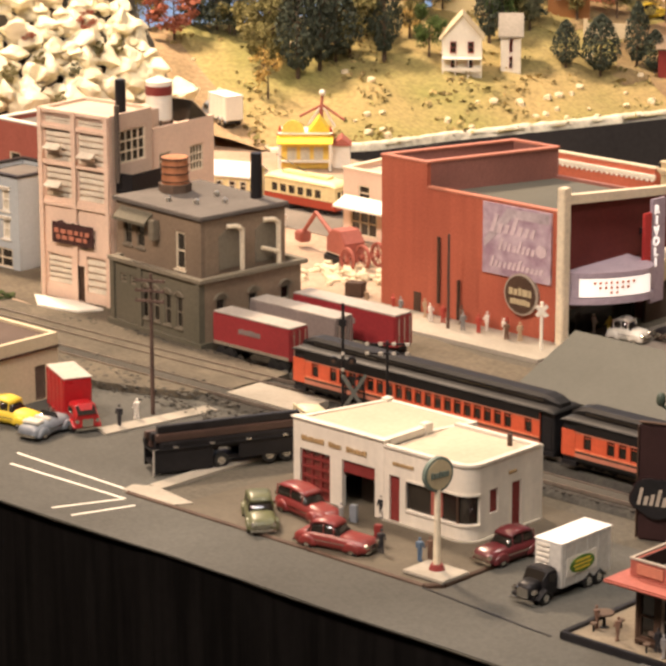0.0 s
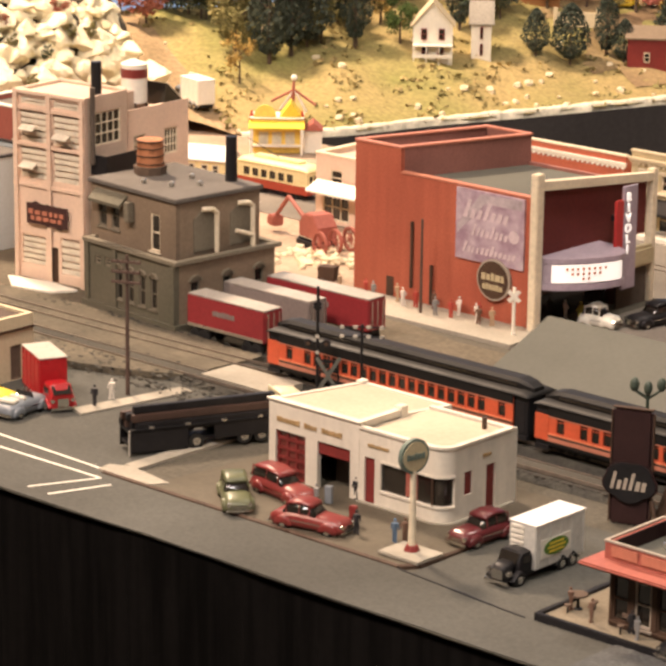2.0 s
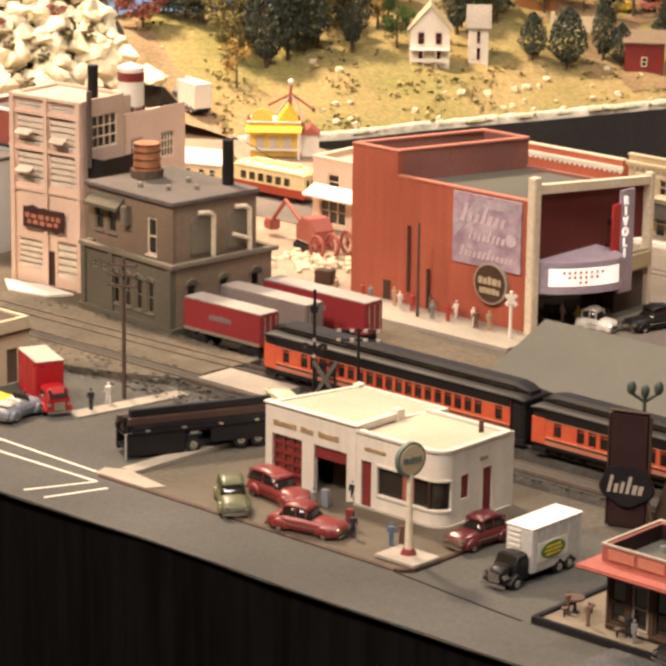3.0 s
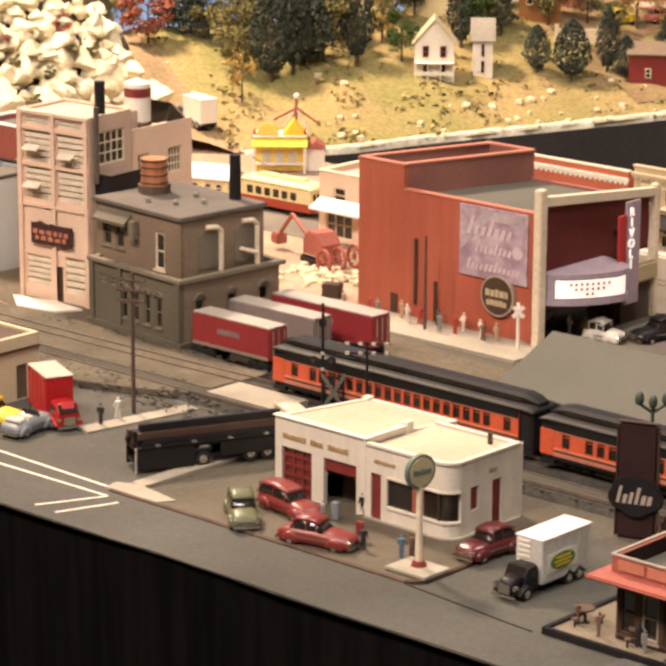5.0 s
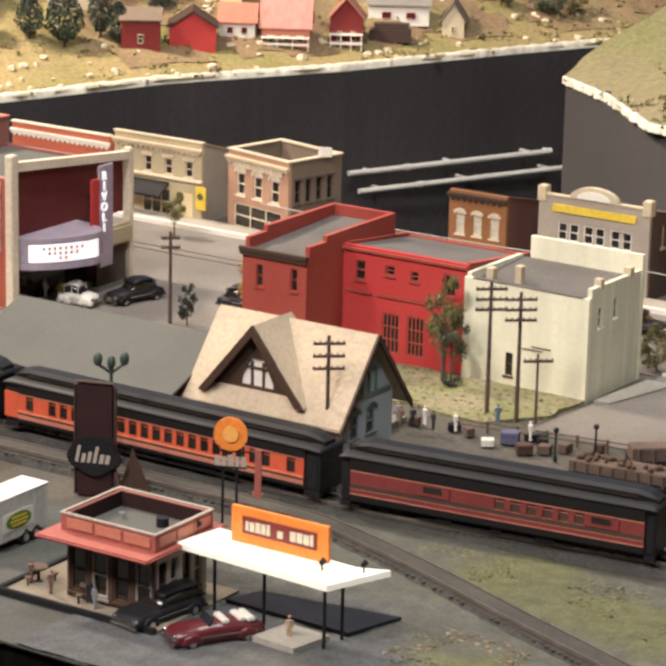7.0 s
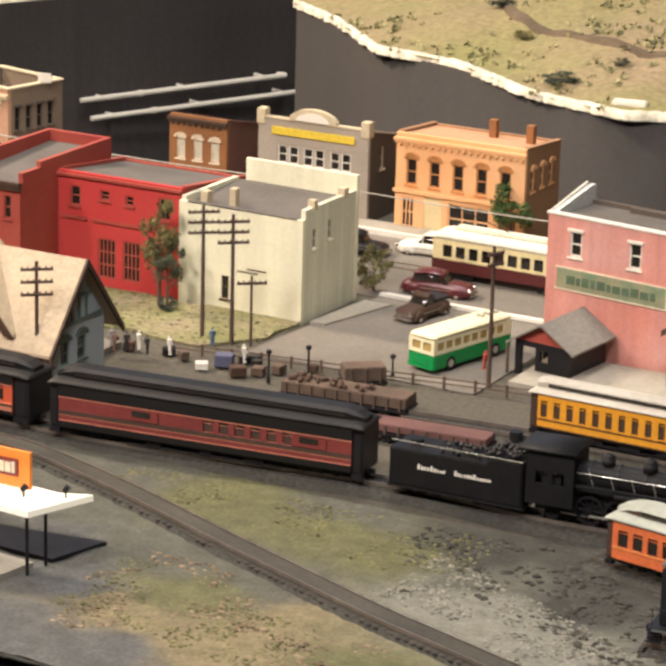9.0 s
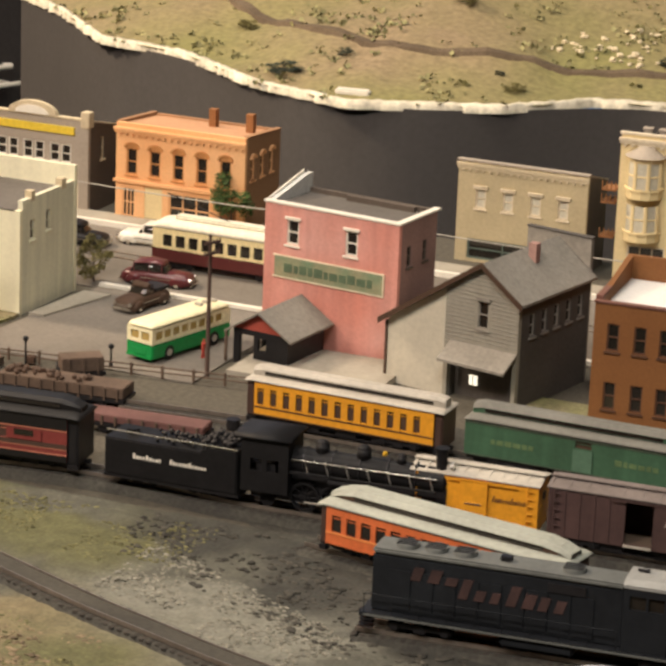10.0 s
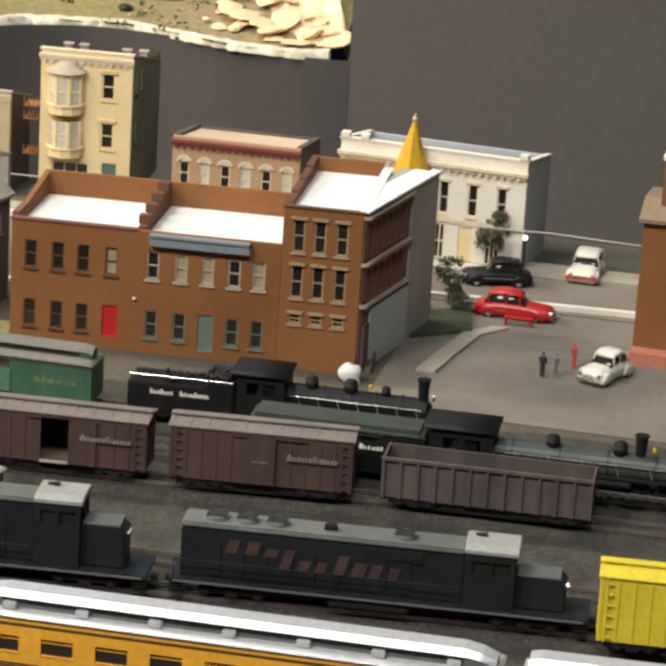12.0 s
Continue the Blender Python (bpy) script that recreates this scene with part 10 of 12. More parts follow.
def car(label, x, y, rz, paint, style="sedan", L=0.038, W=0.0142, top=None, z=0.0, name="car", group="parked cars"):
    """A rounded post-war car; its front looks along its own x."""
    top = top or paint
    root = thing(name, label, "car", x, y, z, rz, group)
    root.matrix_world = root.matrix_world @ Matrix.Diagonal((1, 1.06, 1.2, 1))
    h = L / 2
    b0, bh, fh = 0.0021, 0.0083, 0.0076
    secs = [(-h, ring_section(W * 0.8, b0 + 0.001, bh - 0.0022)), (-h + L * 0.05, ring_section(W * 0.95, b0, bh - 0.0010)), (-L * 0.25, ring_section(W, b0, bh, crown=0.0003)), (L * 0.02, ring_section(W, b0, bh, crown=0.0003)), (L * 0.22, ring_section(W, b0, fh + 0.0003, crown=0.0005)), (h - L * 0.08, ring_section(W * 0.96, b0, fh - 0.0002, crown=0.0004)), (h - L * 0.015, ring_section(W * 0.88, b0 + 0.0004, fh - 0.0013)), (h, ring_section(W * 0.78, b0 + 0.001, fh - 0.0022))]
    part("body", loft_x(bmesh.new(), secs), paint, root, smooth=True)
    r0, r1 = {"sedan": (-0.34, 0.16), "coupe": (-0.3, 0.12), "wagon": (-0.47, 0.15), "convertible": (0, 0), "pickup": (-0.1, 0.14)}[style]
    if style == "convertible":
        part("seat", box(-L * 0.12, -L * 0.04, -W * 0.36, W * 0.36, bh, bh + 0.0016, bevel=0.0005), PALECAR, root, "pale bench seat")
        part("seat", box(-L * 0.30, -L * 0.22, -W * 0.36, W * 0.36, bh, bh + 0.0016, bevel=0.0005), PALECAR, root, "pale bench seat")
        part("windscreen", prism(bmesh.new(), [(L * 0.10, bh), (L * 0.115, bh), (L * 0.075, bh + 0.003), (L * 0.06, bh + 0.003)], -W * 0.38, W * 0.38), PANE, root)
        part("folded_roof", box(-L * 0.40, -L * 0.31, -W * 0.4, W * 0.4, bh - 0.0003, bh + 0.0014, bevel=0.0006), PALECAR, root)
    else:
        ch = 0.0136
        gl = [(L * r0 - 0.0010, ring_section(W * 0.84, bh - 0.0014, bh + 0.0003)), (L * r0 + 0.002, ring_section(W * 0.82, bh - 0.0014, ch - 0.0018, 0.25)), (L * (r0 + r1) / 2, ring_section(W * 0.84, bh - 0.0014, ch - 0.0009, 0.25)), (L * r1 - 0.0036, ring_section(W * 0.80, bh - 0.0014, ch - 0.0018, 0.25)), (L * r1 + 0.0004, ring_section(W * 0.84, bh - 0.0014, bh + 0.0001))]
        part("window", loft_x(bmesh.new(), gl), PANE, root, "dark window glass", smooth=True)
        rf = [(L * r0 + 0.0006, ring_section(W * 0.7, ch - 0.0026, ch - 0.0016, 0.3)), (L * r0 + 0.003, ring_section(W * 0.80, ch - 0.0022, ch - 0.0004, 0.3)), (L * (r0 + r1) / 2, ring_section(W * 0.82, ch - 0.0016, ch + 0.0004, 0.3)), (L * r1 - 0.004, ring_section(W * 0.78, ch - 0.0020, ch - 0.0003, 0.3)), (L * r1 - 0.0022, ring_section(W * 0.7, ch - 0.0026, ch - 0.0014, 0.3))]
        part("roof", loft_x(bmesh.new(), rf), top, root, smooth=True)
        for s in (-1, 1):
            for u in (r0 + 0.03, (r0 + r1) / 2, r1 - 0.07):
                part("pillar", rod(bmesh.new(), (L * u, s * W * 0.425, bh - 0.0005), (L * u - 0.0002, s * W * 0.375, ch - 0.0012), 0.0004, seg=5), top, root)
    if style == "pickup":
        part("load_bed", box(-h + 0.001, -L * 0.12, -W * 0.42, W * 0.42, bh + 0.0001, bh + 0.0016), BLACK, root)
    for s in (-1, 1):
        part("headlight", rod(bmesh.new(), (h - L * 0.03, s * W * 0.36, fh - 0.0022), (h + 0.0002, s * W * 0.36, fh - 0.0022), 0.0011, seg=10), CHROME, root)
        part("side_trim", box(-L * 0.4, L * 0.4, s * W * 0.5 - 0.0001, s * W * 0.5 + 0.00018, 0.0049, 0.0053), CHROME, root)
        for u in (-0.3, 0.31):
            part("fender", loft_x(bmesh.new(), [(L * u - 0.0052, ring_section(0.002, 0.0024, 0.0035)), (L * u - 0.003, ring_section(0.0034, 0.0022, 0.0062)), (L * u, ring_section(0.0036, 0.0032, 0.0068)), (L * u + 0.003, ring_section(0.0034, 0.0022, 0.0062)), (L * u + 0.0052, ring_section(0.002, 0.0024, 0.0035))]), paint, root, m=T(0, s * W * 0.44), smooth=True)
            road_wheel(root, L * u, s * (W * 0.5 - 0.0006), 0.0033)
    bm = bmesh.new()
    for k in range(4):
        bx(bm, h - 0.0006, h + 0.0003, -W * 0.27, W * 0.27, 0.0034 + k * 0.0006, 0.0037 + k * 0.0006)
    part("grille", bm, CHROME, root)
    for u, s in ((h, 1), (-h, -1)):
        part("bumper", box(min(u, u + s * 0.0011), max(u, u + s * 0.0011), -W * 0.47, W * 0.47, 0.0025, 0.0038, bevel=0.0004), CHROME, root)
    return root


car("olive green post-war sedan on the forecourt", -0.961, 0.9755, -40, OLIVE, L=0.041)
car("brick-red estate car beside the garage doors", -0.950, 1.000, -11, BRICKRED, "wagon", L=0.043)
car("brick-red rounded coupe on the forecourt", -0.906, 0.974, 12, BRICKRED, "coupe", L=0.042)
car("dark maroon sedan beside the filling station", -0.834, 1.021, -94, MAROON, L=0.038)
car("yellow car parked on the side street", -1.188, 1.004, 10, YELLOW, L=0.037)
car("grey car with chrome trim on the side street", -1.158, 1.004, 98, BLUEGREY, "convertible", L=0.034)
car("black shiny sedan beside the cinema", -1.0150, 1.416, -104, BLACK, L=0.041)
car("ivory car below the cinema marquee", -1.037, 1.386, 8, PALECAR, L=0.026, W=0.012)
car("black car half hidden behind the red shop", -0.945, 1.444, 10, BLACK, L=0.038)
car("black boxy car parked at the diner", -0.6665, 0.973, -99, BLACK, "wagon", L=0.045, W=0.0175)
car("maroon convertible with pale seats at the diner", -0.6315, 0.967, -122, MAROON, "convertible", L=0.044, W=0.0155)
car("white estate car on the main street", -0.676, 1.572, -176, PALECAR, "wagon", L=0.042)
car("maroon fastback car beside the yard kerb", -0.632, 1.4935, 8, MAROON, L=0.044)
car("dark brown pickup beside the bus", -0.619, 1.446, -101, BROWNTRIM, "pickup", L=0.038)
car("black car parked behind the cream shop", -0.716, 1.550, 7, BLACK, L=0.038)
car("red shiny car on the main street", -0.0745, 1.519, -2, RED, L=0.044)
car("black car parked by the white hotel", -0.094, 1.578, -165, BLACK, L=0.040)
car("silver car standing in the yard", -0.012, 1.432, -114, PALECAR, L=0.034)
car("white and red van at the end of the street", -0.0465, 1.612, -92, PALECAR, "wagon", L=0.036, W=0.0165)
for ob in list(bpy.data.objects):
    if ob.name.startswith("car") and ob["label"].startswith("white and red van"):
        part("lower_panel", box(-0.0185, 0.0186, -0.0085, 0.0085, 0.0026, 0.0052, bevel=0.0006), RED, ob, "red lower body")


def lorry(label, x, y, rz, cab, boxmat, L=0.058, boxtop=0.027, cabl=0.3, sign=None, hood=True, z=0.0, W=0.0165):
    """A lorry with a box body; its cab looks along its own x and its rear stands at 0."""
    root = thing("box_truck", label, "lorry", x, y, z, rz, "lorries")
    part("chassis", box(0.001, L * 0.97, -W * 0.3, W * 0.3, 0.0030, 0.0048), BLACK, root)
    u = L * (1 - cabl)
    part("box_body", box(0, u - 0.0015, -W / 2, W / 2, 0.0055, boxtop, bevel=0.0005), boxmat, root)
    part("box_roof", box(-0.0002, u - 0.0013, -W / 2 - 0.0002, W / 2 + 0.0002, boxtop + 0.00002, boxtop + 0.0006), WHITEROOF if boxmat is not RED else PALEROOF, root)
    for s in (-1, 1):
        for k in range(5):
            xx = (u - 0.003) * (k + 0.15) / 4.3
            part("box_rib", box(xx, xx + 0.0006, min(s * W / 2, s * (W / 2 + 0.0003)), max(s * W / 2, s * (W / 2 + 0.0003)), 0.006, boxtop - 0.0006), boxmat, root)
    if sign:
        for k in range(7):
            part("rung", box(u - 0.0014, u - 0.0008, -W * 0.4, W * 0.05, 0.0095 + 0.0026 * k, 0.0108 + 0.0026 * k), WHITEPAINT, root)
    ct = 0.0165
    ck = 0.55 if hood else 0.95
    bm = loft_x(bmesh.new(), [(u, ring_section(W * 0.86, 0.004, ct)), (u + L * cabl * ck * 0.7, ring_section(W * 0.86, 0.004, ct, crown=0.0004)), (u + L * cabl * ck, ring_section(W * 0.82, 0.004, ct - 0.0045))])
    part("cab", bm, cab, root, smooth=False)
    xf = u + L * cabl * ck
    part("windscreen", prism(bmesh.new(), [(xf - L * cabl * ck * 0.3 + 0.0008, ct - 0.0007), (xf + 0.0005, ct - 0.0049), (xf + 0.0001, ct - 0.0053), (xf - L * cabl * ck * 0.3 + 0.0002, ct - 0.0011)], -W * 0.33, W * 0.33), PANE, root)
    for s in (-1, 1):
        part("side_window", box(u + L * cabl * ck * 0.15, u + L * cabl * ck * 0.66, s * W * 0.43 - 0.0002, s * W * 0.43 + 0.0002, ct - 0.0055, ct - 0.0022), PANE, root)
    if hood:
        part("bonnet", loft_x(bmesh.new(), [(xf - 0.0005, ring_section(W * 0.62, 0.004, ct - 0.0042)), (L - 0.002, ring_section(W * 0.5, 0.004, ct - 0.0052)), (L, ring_section(W * 0.42, 0.0045, ct - 0.0066))]), cab, root, smooth=True)
    part("grille", box(L - 0.0001, L + 0.0005, -W * 0.2, W * 0.2, 0.0045, 0.0092), CHROME, root)
    part("bumper", box(L + 0.0006, L + 0.0015, -W * 0.45, W * 0.45, 0.0028, 0.0043, bevel=0.0003), CHROME, root)
    for s in (-1, 1):
        part("headlight", rod(bmesh.new(), (L - 0.0025, s * W * 0.36, 0.0078), (L - 0.0002, s * W * 0.36, 0.0078), 0.0012, seg=10), CHROME, root)
        for xx in (L * 0.16, L * 0.30, L * 0.87):
            road_wheel(root, xx, s * (W / 2 - 0.0013), 0.0039, 0.0026, STEEL)
            part("mudguard", loft_x(bmesh.new(), [(xx - 0.0056, ring_section(0.003, 0.0036, 0.0046)), (xx, ring_section(0.0036, 0.0074, 0.0086)), (xx + 0.0056, ring_section(0.003, 0.0036, 0.0046))]), cab, root, m=T(0, s * (W / 2 - 0.0013)), smooth=True)
    if sign:
        part("sign_panel", box(u * 0.3, u * 0.88, W / 2 + 0.0004, W / 2 + 0.0007, 0.0105, 0.0200), WHITEPAINT, root)
        oval = [(u * 0.59 + u * 0.24 * math.cos(6.2832 * i / 24), 0.0152 + 0.0042 * math.sin(6.2832 * i / 24)) for i in range(24)]
        p = part("sign_patch", prism(bmesh.new(), oval, W / 2 + 0.0008, W / 2 + 0.001), sign, root, "oval green and yellow sign panel")
        for k in range(3):
            part("sign_bar", box(u * (0.45 - 0.03 * (k == 1)), u * (0.73 + 0.03 * (k == 1)), W / 2 + 0.0011, W / 2 + 0.0012, 0.0127 + 0.002 * k, 0.0137 + 0.002 * k), YELLOW, p)
    return root


SIGNGREEN = mk("sign_green", (0.1, 0.2, 0.03), 0.5, 0.2)
BOXSILVER = mk("silver_box", (0.62, 0.6, 0.54), 0.45, 0.12, 20, metal=0.2)
lorry("black-cabbed lorry with a pale box and green sign", -0.7875, 1.0325, -90, BLACK, BOXSILVER, L=0.057, boxtop=0.0275, sign=SIGNGREEN)
lorry("bright red box lorry on the side street", -1.187, 1.041, -24, RED, RED, L=0.050, boxtop=0.0285, cabl=0.3, hood=False)
lorry("pale box lorry on the hillside road", -1.662, 1.661, 165, BLUEGREY, WHITEPAINT, L=0.046, boxtop=0.026, hood=False, z=hill_a(-1.675, 1.665) - 0.001)


def trailer(label, x, y, L, side, roofm, redend=False, rz=0.0, top=0.030):
    root = thing("semi_trailer", label, "trailer", x, y, 0.0008, rz, "parked trailers")
    W = 0.0165
    part("box_body", box(0, L, 0, W, 0.0095, top - 0.0008, bevel=0.0006), side, root)
    part("roof", box(0.0002, L - 0.0002, 0.0003, W - 0.0003, top - 0.0007, top + 0.0003, bevel=0.0004), roofm, root, "pale grey roof")
    part("stripe", box(0.001, L - 0.001, -0.0003, -0.00003, 0.0098, 0.0118), STEEL if not redend else side, root)
    for k in range(3):
        part("door_bar", box(L + 0.00003, L + 0.0004, W * (0.2 + 0.3 * k), W * (0.2 + 0.3 * k) + 0.0006, 0.0105, top - 0.002), STEEL, root)
    bars("lettering", root, PALELETTER, L * 0.34, L * 0.62, 0.0195, 0.0232, 7, T(0, -0.00005), "pale lettering bars", seed=int(x * -1000), depth=0.0003)
    part("chassis", box(0.003, L - 0.001, W * 0.3, W * 0.7, 0.0070, 0.0094), BLACK, root)
    for xx in (L * 0.1, L * 0.22, L * 0.78, L * 0.9):
        for yy in (0.0015, W - 0.0015):
            road_wheel(root, xx, yy, 0.0044, 0.0028, BLACK)
        part("axle", rod(bmesh.new(), (xx, 0.001, 0.0044), (xx, W - 0.001, 0.0044), 0.0006, seg=6), BLACK, root)
        part("hanger", box(xx - 0.0006, xx + 0.0006, W * 0.35, W * 0.65, 0.0046, 0.0072), BLACK, root)
    return root


TRAILRED = mk("trailer_red", (0.27, 0.03, 0.034), 0.45, 0.15, 20)
TRAILROOF = mk("trailer_roof", (0.38, 0.345, 0.3), 0.55, 0.15, 20)
trailer("red semi-trailer with a grey roof", -1.202, 1.180, 0.066, TRAILRED, TRAILROOF)
trailer("grey semi-trailer parked between red ones", -1.206, 1.216, 0.074, mk("trailer_grey", (0.24, 0.2, 0.18), 0.55, 0.2, 20), TRAILROOF)
trailer("grey-roofed semi-trailer with a red end", -1.197, 1.246, 0.087, TRAILRED, TRAILROOF, True)

# black flat lorry with long beams
root = thing("beam_lorry", "black articulated lorry loaded with long dark beams", "lorry", -1.0265, 1.075, 0.0008, -115, "lorries")
W = 0.0185
part("chassis", box(0, 0.088, -W * 0.35, W * 0.35, 0.0046, 0.0064), BLACK, root)
for s in (-1, 1):
    part("side_panel", box(0.0, 0.040, s * W * 0.5 - 0.0007, s * W * 0.5 + 0.0007, 0.0052, 0.0135, bevel=0.0003), BLACK, root)
    part("side_panel", box(0.055, 0.088, s * W * 0.5 - 0.0007, s * W * 0.5 + 0.0007, 0.0016, 0.0135, bevel=0.0003), BLACK, root)
    part("top_rail", box(0.0, 0.088, s * W * 0.5 - 0.0012, s * W * 0.5 + 0.0012, 0.0136, 0.0150, bevel=0.0003), LOCOBLACK, root)
    for k in range(4):
        part("stake_pocket", box(0.012 + 0.021 * k, 0.0145 + 0.021 * k, s * W * 0.5 - 0.0014, s * W * 0.5 + 0.0014, 0.0151, 0.0158), STEEL, root)
    for xx in (0.012, 0.022, 0.050):
        road_wheel(root, xx, s * (W / 2 - 0.0016), 0.0046, 0.0028, STEEL)
part("deck", box(0.0, 0.088, -W * 0.45, W * 0.45, 0.0120, 0.0134), BLACK, root)
for k, (y0, z0b, c) in enumerate(((-0.0066, 0.0136, BLACK), (-0.0022, 0.0136, CARBROWN), (0.0022, 0.0136, BLACK), (0.0066, 0.0136, BLACK), (-0.0044, 0.0178, CARBROWN), (0.0, 0.0178, BLACK), (0.0044, 0.0178, CARBROWN), (0.002, 0.0220, BLACK))):
    part("beam", box(0.001 + 0.0012 * (k % 3), 0.089 - 0.0016 * (k % 4), y0 - 0.002, y0 + 0.002, z0b, z0b + 0.0041, bevel=0.0004), c, root)
CREAMCAB = mk("lorry_cream", (0.72, 0.64, 0.42), 0.45, 0.12, 20)
cb = part("cab", loft_x(bmesh.new(), [(-0.0155, ring_section(W * 0.86, 0.003, 0.0195)), (-0.012, ring_section(W * 0.98, 0.003, 0.0258)), (-0.0015, ring_section(W, 0.003, 0.0272)), (0.0004, ring_section(W, 0.003, 0.0268))]), CREAMCAB, root, "rounded cream cab", smooth=True)
part("cab_window", box(-0.0105, -0.004, W * 0.5 - 0.0004, W * 0.5 + 0.0004, 0.0165, 0.0222), PANE, cb)
part("end_frame", bx(bx(box(0.0006, 0.0012, -W * 0.5, W * 0.5, 0.0255, 0.0268), 0.0006, 0.0012, -W * 0.5, -W * 0.42, 0.0152, 0.0254), 0.0006, 0.0012, W * 0.42, W * 0.5, 0.0152, 0.0254), CREAMCAB, root, "cream end frame")
part("tail_pole", rod(bmesh.new(), (0.0885, W * 0.45, 0.0), (0.0882, W * 0.42, 0.0142), 0.0006, seg=6), PALEROOF, root, "pale pole at the end")

# bus
root = thing("bus", "green and cream city bus parked in the yard", "bus", -0.5815, 1.3528, 0.001, 75.0)
W, L = 0.0195, 0.066
GREENBUS = GREEN
part("body_lower", box(0, L, -W, 0, 0.0022, 0.0106, bevel=0.0007), GREENBUS, root, "bright green lower body")
CREAMBUS = mk("bus_cream", (0.85, 0.78, 0.5), 0.4, 0.1)
ops = [(0.003 + 0.0072 * i, 0.0022, 0.0088 + 0.0072 * i, 0.0068) for i in range(8)]
for m_ in (T(0, -W + 0.0004, 0.0107), T(L, -0.0004, 0.0107) @ RZ(180)):
    part("side_panel", wall_bm(L, 0.0086, 0.0007, ops), CREAMBUS, root, m=m_)
eops = [(0.0025, 0.002, 0.0085, 0.0066), (0.0102, 0.002, 0.0162, 0.0066)]
for m_ in (T(0.00005, -0.0005, 0.0107) @ RZ(-90), T(L - 0.00005, -W + 0.0005, 0.0107) @ RZ(90)):
    part("end_panel", wall_bm(W - 0.001, 0.0086, 0.0007, eops), CREAMBUS, root, m=m_)
part("pane", box(0.0011, L - 0.0011, -W + 0.0014, -0.0014, 0.0108, 0.0192), mk("bus_glass", (0.5, 0.36, 0.12), 0.25, 0.2, spec=0.6), root, "amber tinted glass")
bm = loft_x(bmesh.new(), [(x, ring_section(W * k, 0.0194, 0.0222 - (1 - k) * 0.008, 0.25)) for x, k in ((0.0, 0.86), (0.003, 0.98), (L - 0.003, 0.98), (L, 0.86))])
part("roof", bm, CREAMBUS, root, m=T(0, -W / 2), smooth=True)
part("engine_vent", box(-0.0003, -0.00002, -W * 0.75, -W * 0.25, 0.0045, 0.0075), GREENBUS, root)
part("bumper", box(-0.001, -0.0001, -W * 0.98, -W * 0.02, 0.0024, 0.0038, bevel=0.0003), GREENBUS, root)
for i in range(3):
    part("roof_vent", box(L * (0.72 + 0.09 * i), L * (0.76 + 0.09 * i), -W * 0.65, -W * 0.4, 0.0221, 0.0236, bevel=0.0004), PALEROOF, root)
for xx in (0.014, 0.052):
    for yy in (-0.0012, -W + 0.0012):
        road_wheel(root, xx, yy, 0.0042, 0.0026, STEEL)


def digger():
    root = thing("excavator", "small red excavator on the rubble", "excavator", -1.309, 1.416, 0.001, 165)
    root.matrix_world = root.matrix_world @ Matrix.Diagonal((1.12, 1.12, 1.12, 1))
    for s in (-1, 1):
        part("crawler_track", box(-0.012, 0.012, s * 0.007 - 0.002, s * 0.007 + 0.002, 0.0002, 0.0062, bevel=0.0016), BLACK, root)
    part("cab", prism(bmesh.new(), [(-0.012, 0.0068), (0.010, 0.0068), (0.010, 0.016), (0.004, 0.022), (-0.006, 0.022), (-0.012, 0.015)], -0.0075, 0.0075, 0.0006), DINERRED, root)
    part("window", box(-0.004, 0.006, -0.0079, -0.0076, 0.0145, 0.0200), PANE, root)
    for a, b, n in (((0.008, 0, 0.012), (0.034, 0, 0.026), "boom"), ((0.034, 0, 0.026), (0.050, 0, 0.010), "dipper")):
        part(n, rod(bmesh.new(), a, b, 0.0016, 0.0013, seg=6), DINERRED, root)
    part("bucket", box(0.046, 0.055, -0.004, 0.004, 0.004, 0.011, bevel=0.001), DINERRED, root)
    for k in range(3):
        part("spoked_wheel", wheel_mesh(0.0078, 0.002, True, DINERRED), None, root, m=T(-0.02 - 0.001 * k, -0.012 + 0.012 * k, 0.008))


digger()

# ---- poles, signals, wires ----
def telegraph_pole(label, x, y, h, arms, rz=0.0, r=0.0013, armw=0.018, z=0.0, gap=0.006):
    root = thing("telegraph_pole", label, "telegraph pole", x, y, z, rz, "telegraph poles")
    part("pole", rod(bmesh.new(), (0, 0, 0), (0, 0, h), r, r * 0.7, seg=10), POLEWOOD, root)
    for k in range(arms):
        zz = h - 0.004 - gap * k
        a = part("crossarm", box(-armw / 2, armw / 2, -0.0021, -0.0009, zz - 0.0007, zz + 0.0007), POLEWOOD, root)
        for i in range(6):
            u = -armw * 0.46 + armw * 0.92 * i / 5
            part("insulator", rod(bmesh.new(), (u, -0.0015, zz + 0.0007), (u, -0.0015, zz + 0.0017), 0.0004, seg=6), BROWNTRIM, a)
    return root


telegraph_pole("brown telegraph pole with crossarms by the railway bank", -1.1413, 1.0712, 0.0845, 3, 25)
telegraph_pole("brown telegraph pole beside the lawn", -0.7060, 1.3397, 0.079, 3, 40)
telegraph_pole("brown telegraph pole with a transformer", -0.6862, 1.3389, 0.0763, 3, 40)
telegraph_pole("brown telegraph pole beside the bus", -0.5295, 1.3478, 0.0795, 2, 70, armw=0.012)
telegraph_pole("brown telegraph pole between depot and train", -0.7176, 1.190, 0.0787, 3, 40, armw=0.017, gap=0.0068)
telegraph_pole("thin dark pole beside the cinema square", -0.9637, 1.3854, 0.0607, 2, 40, armw=0.012)
telegraph_pole("slim brown pole in front of the brick cinema", -1.1356, 1.3258, 0.0648, 0, 0, r=0.0011)
telegraph_pole("pale post with a short arm beside the lawn", -0.6759, 1.3427, 0.0413, 1, 40, r=0.0009, armw=0.017)
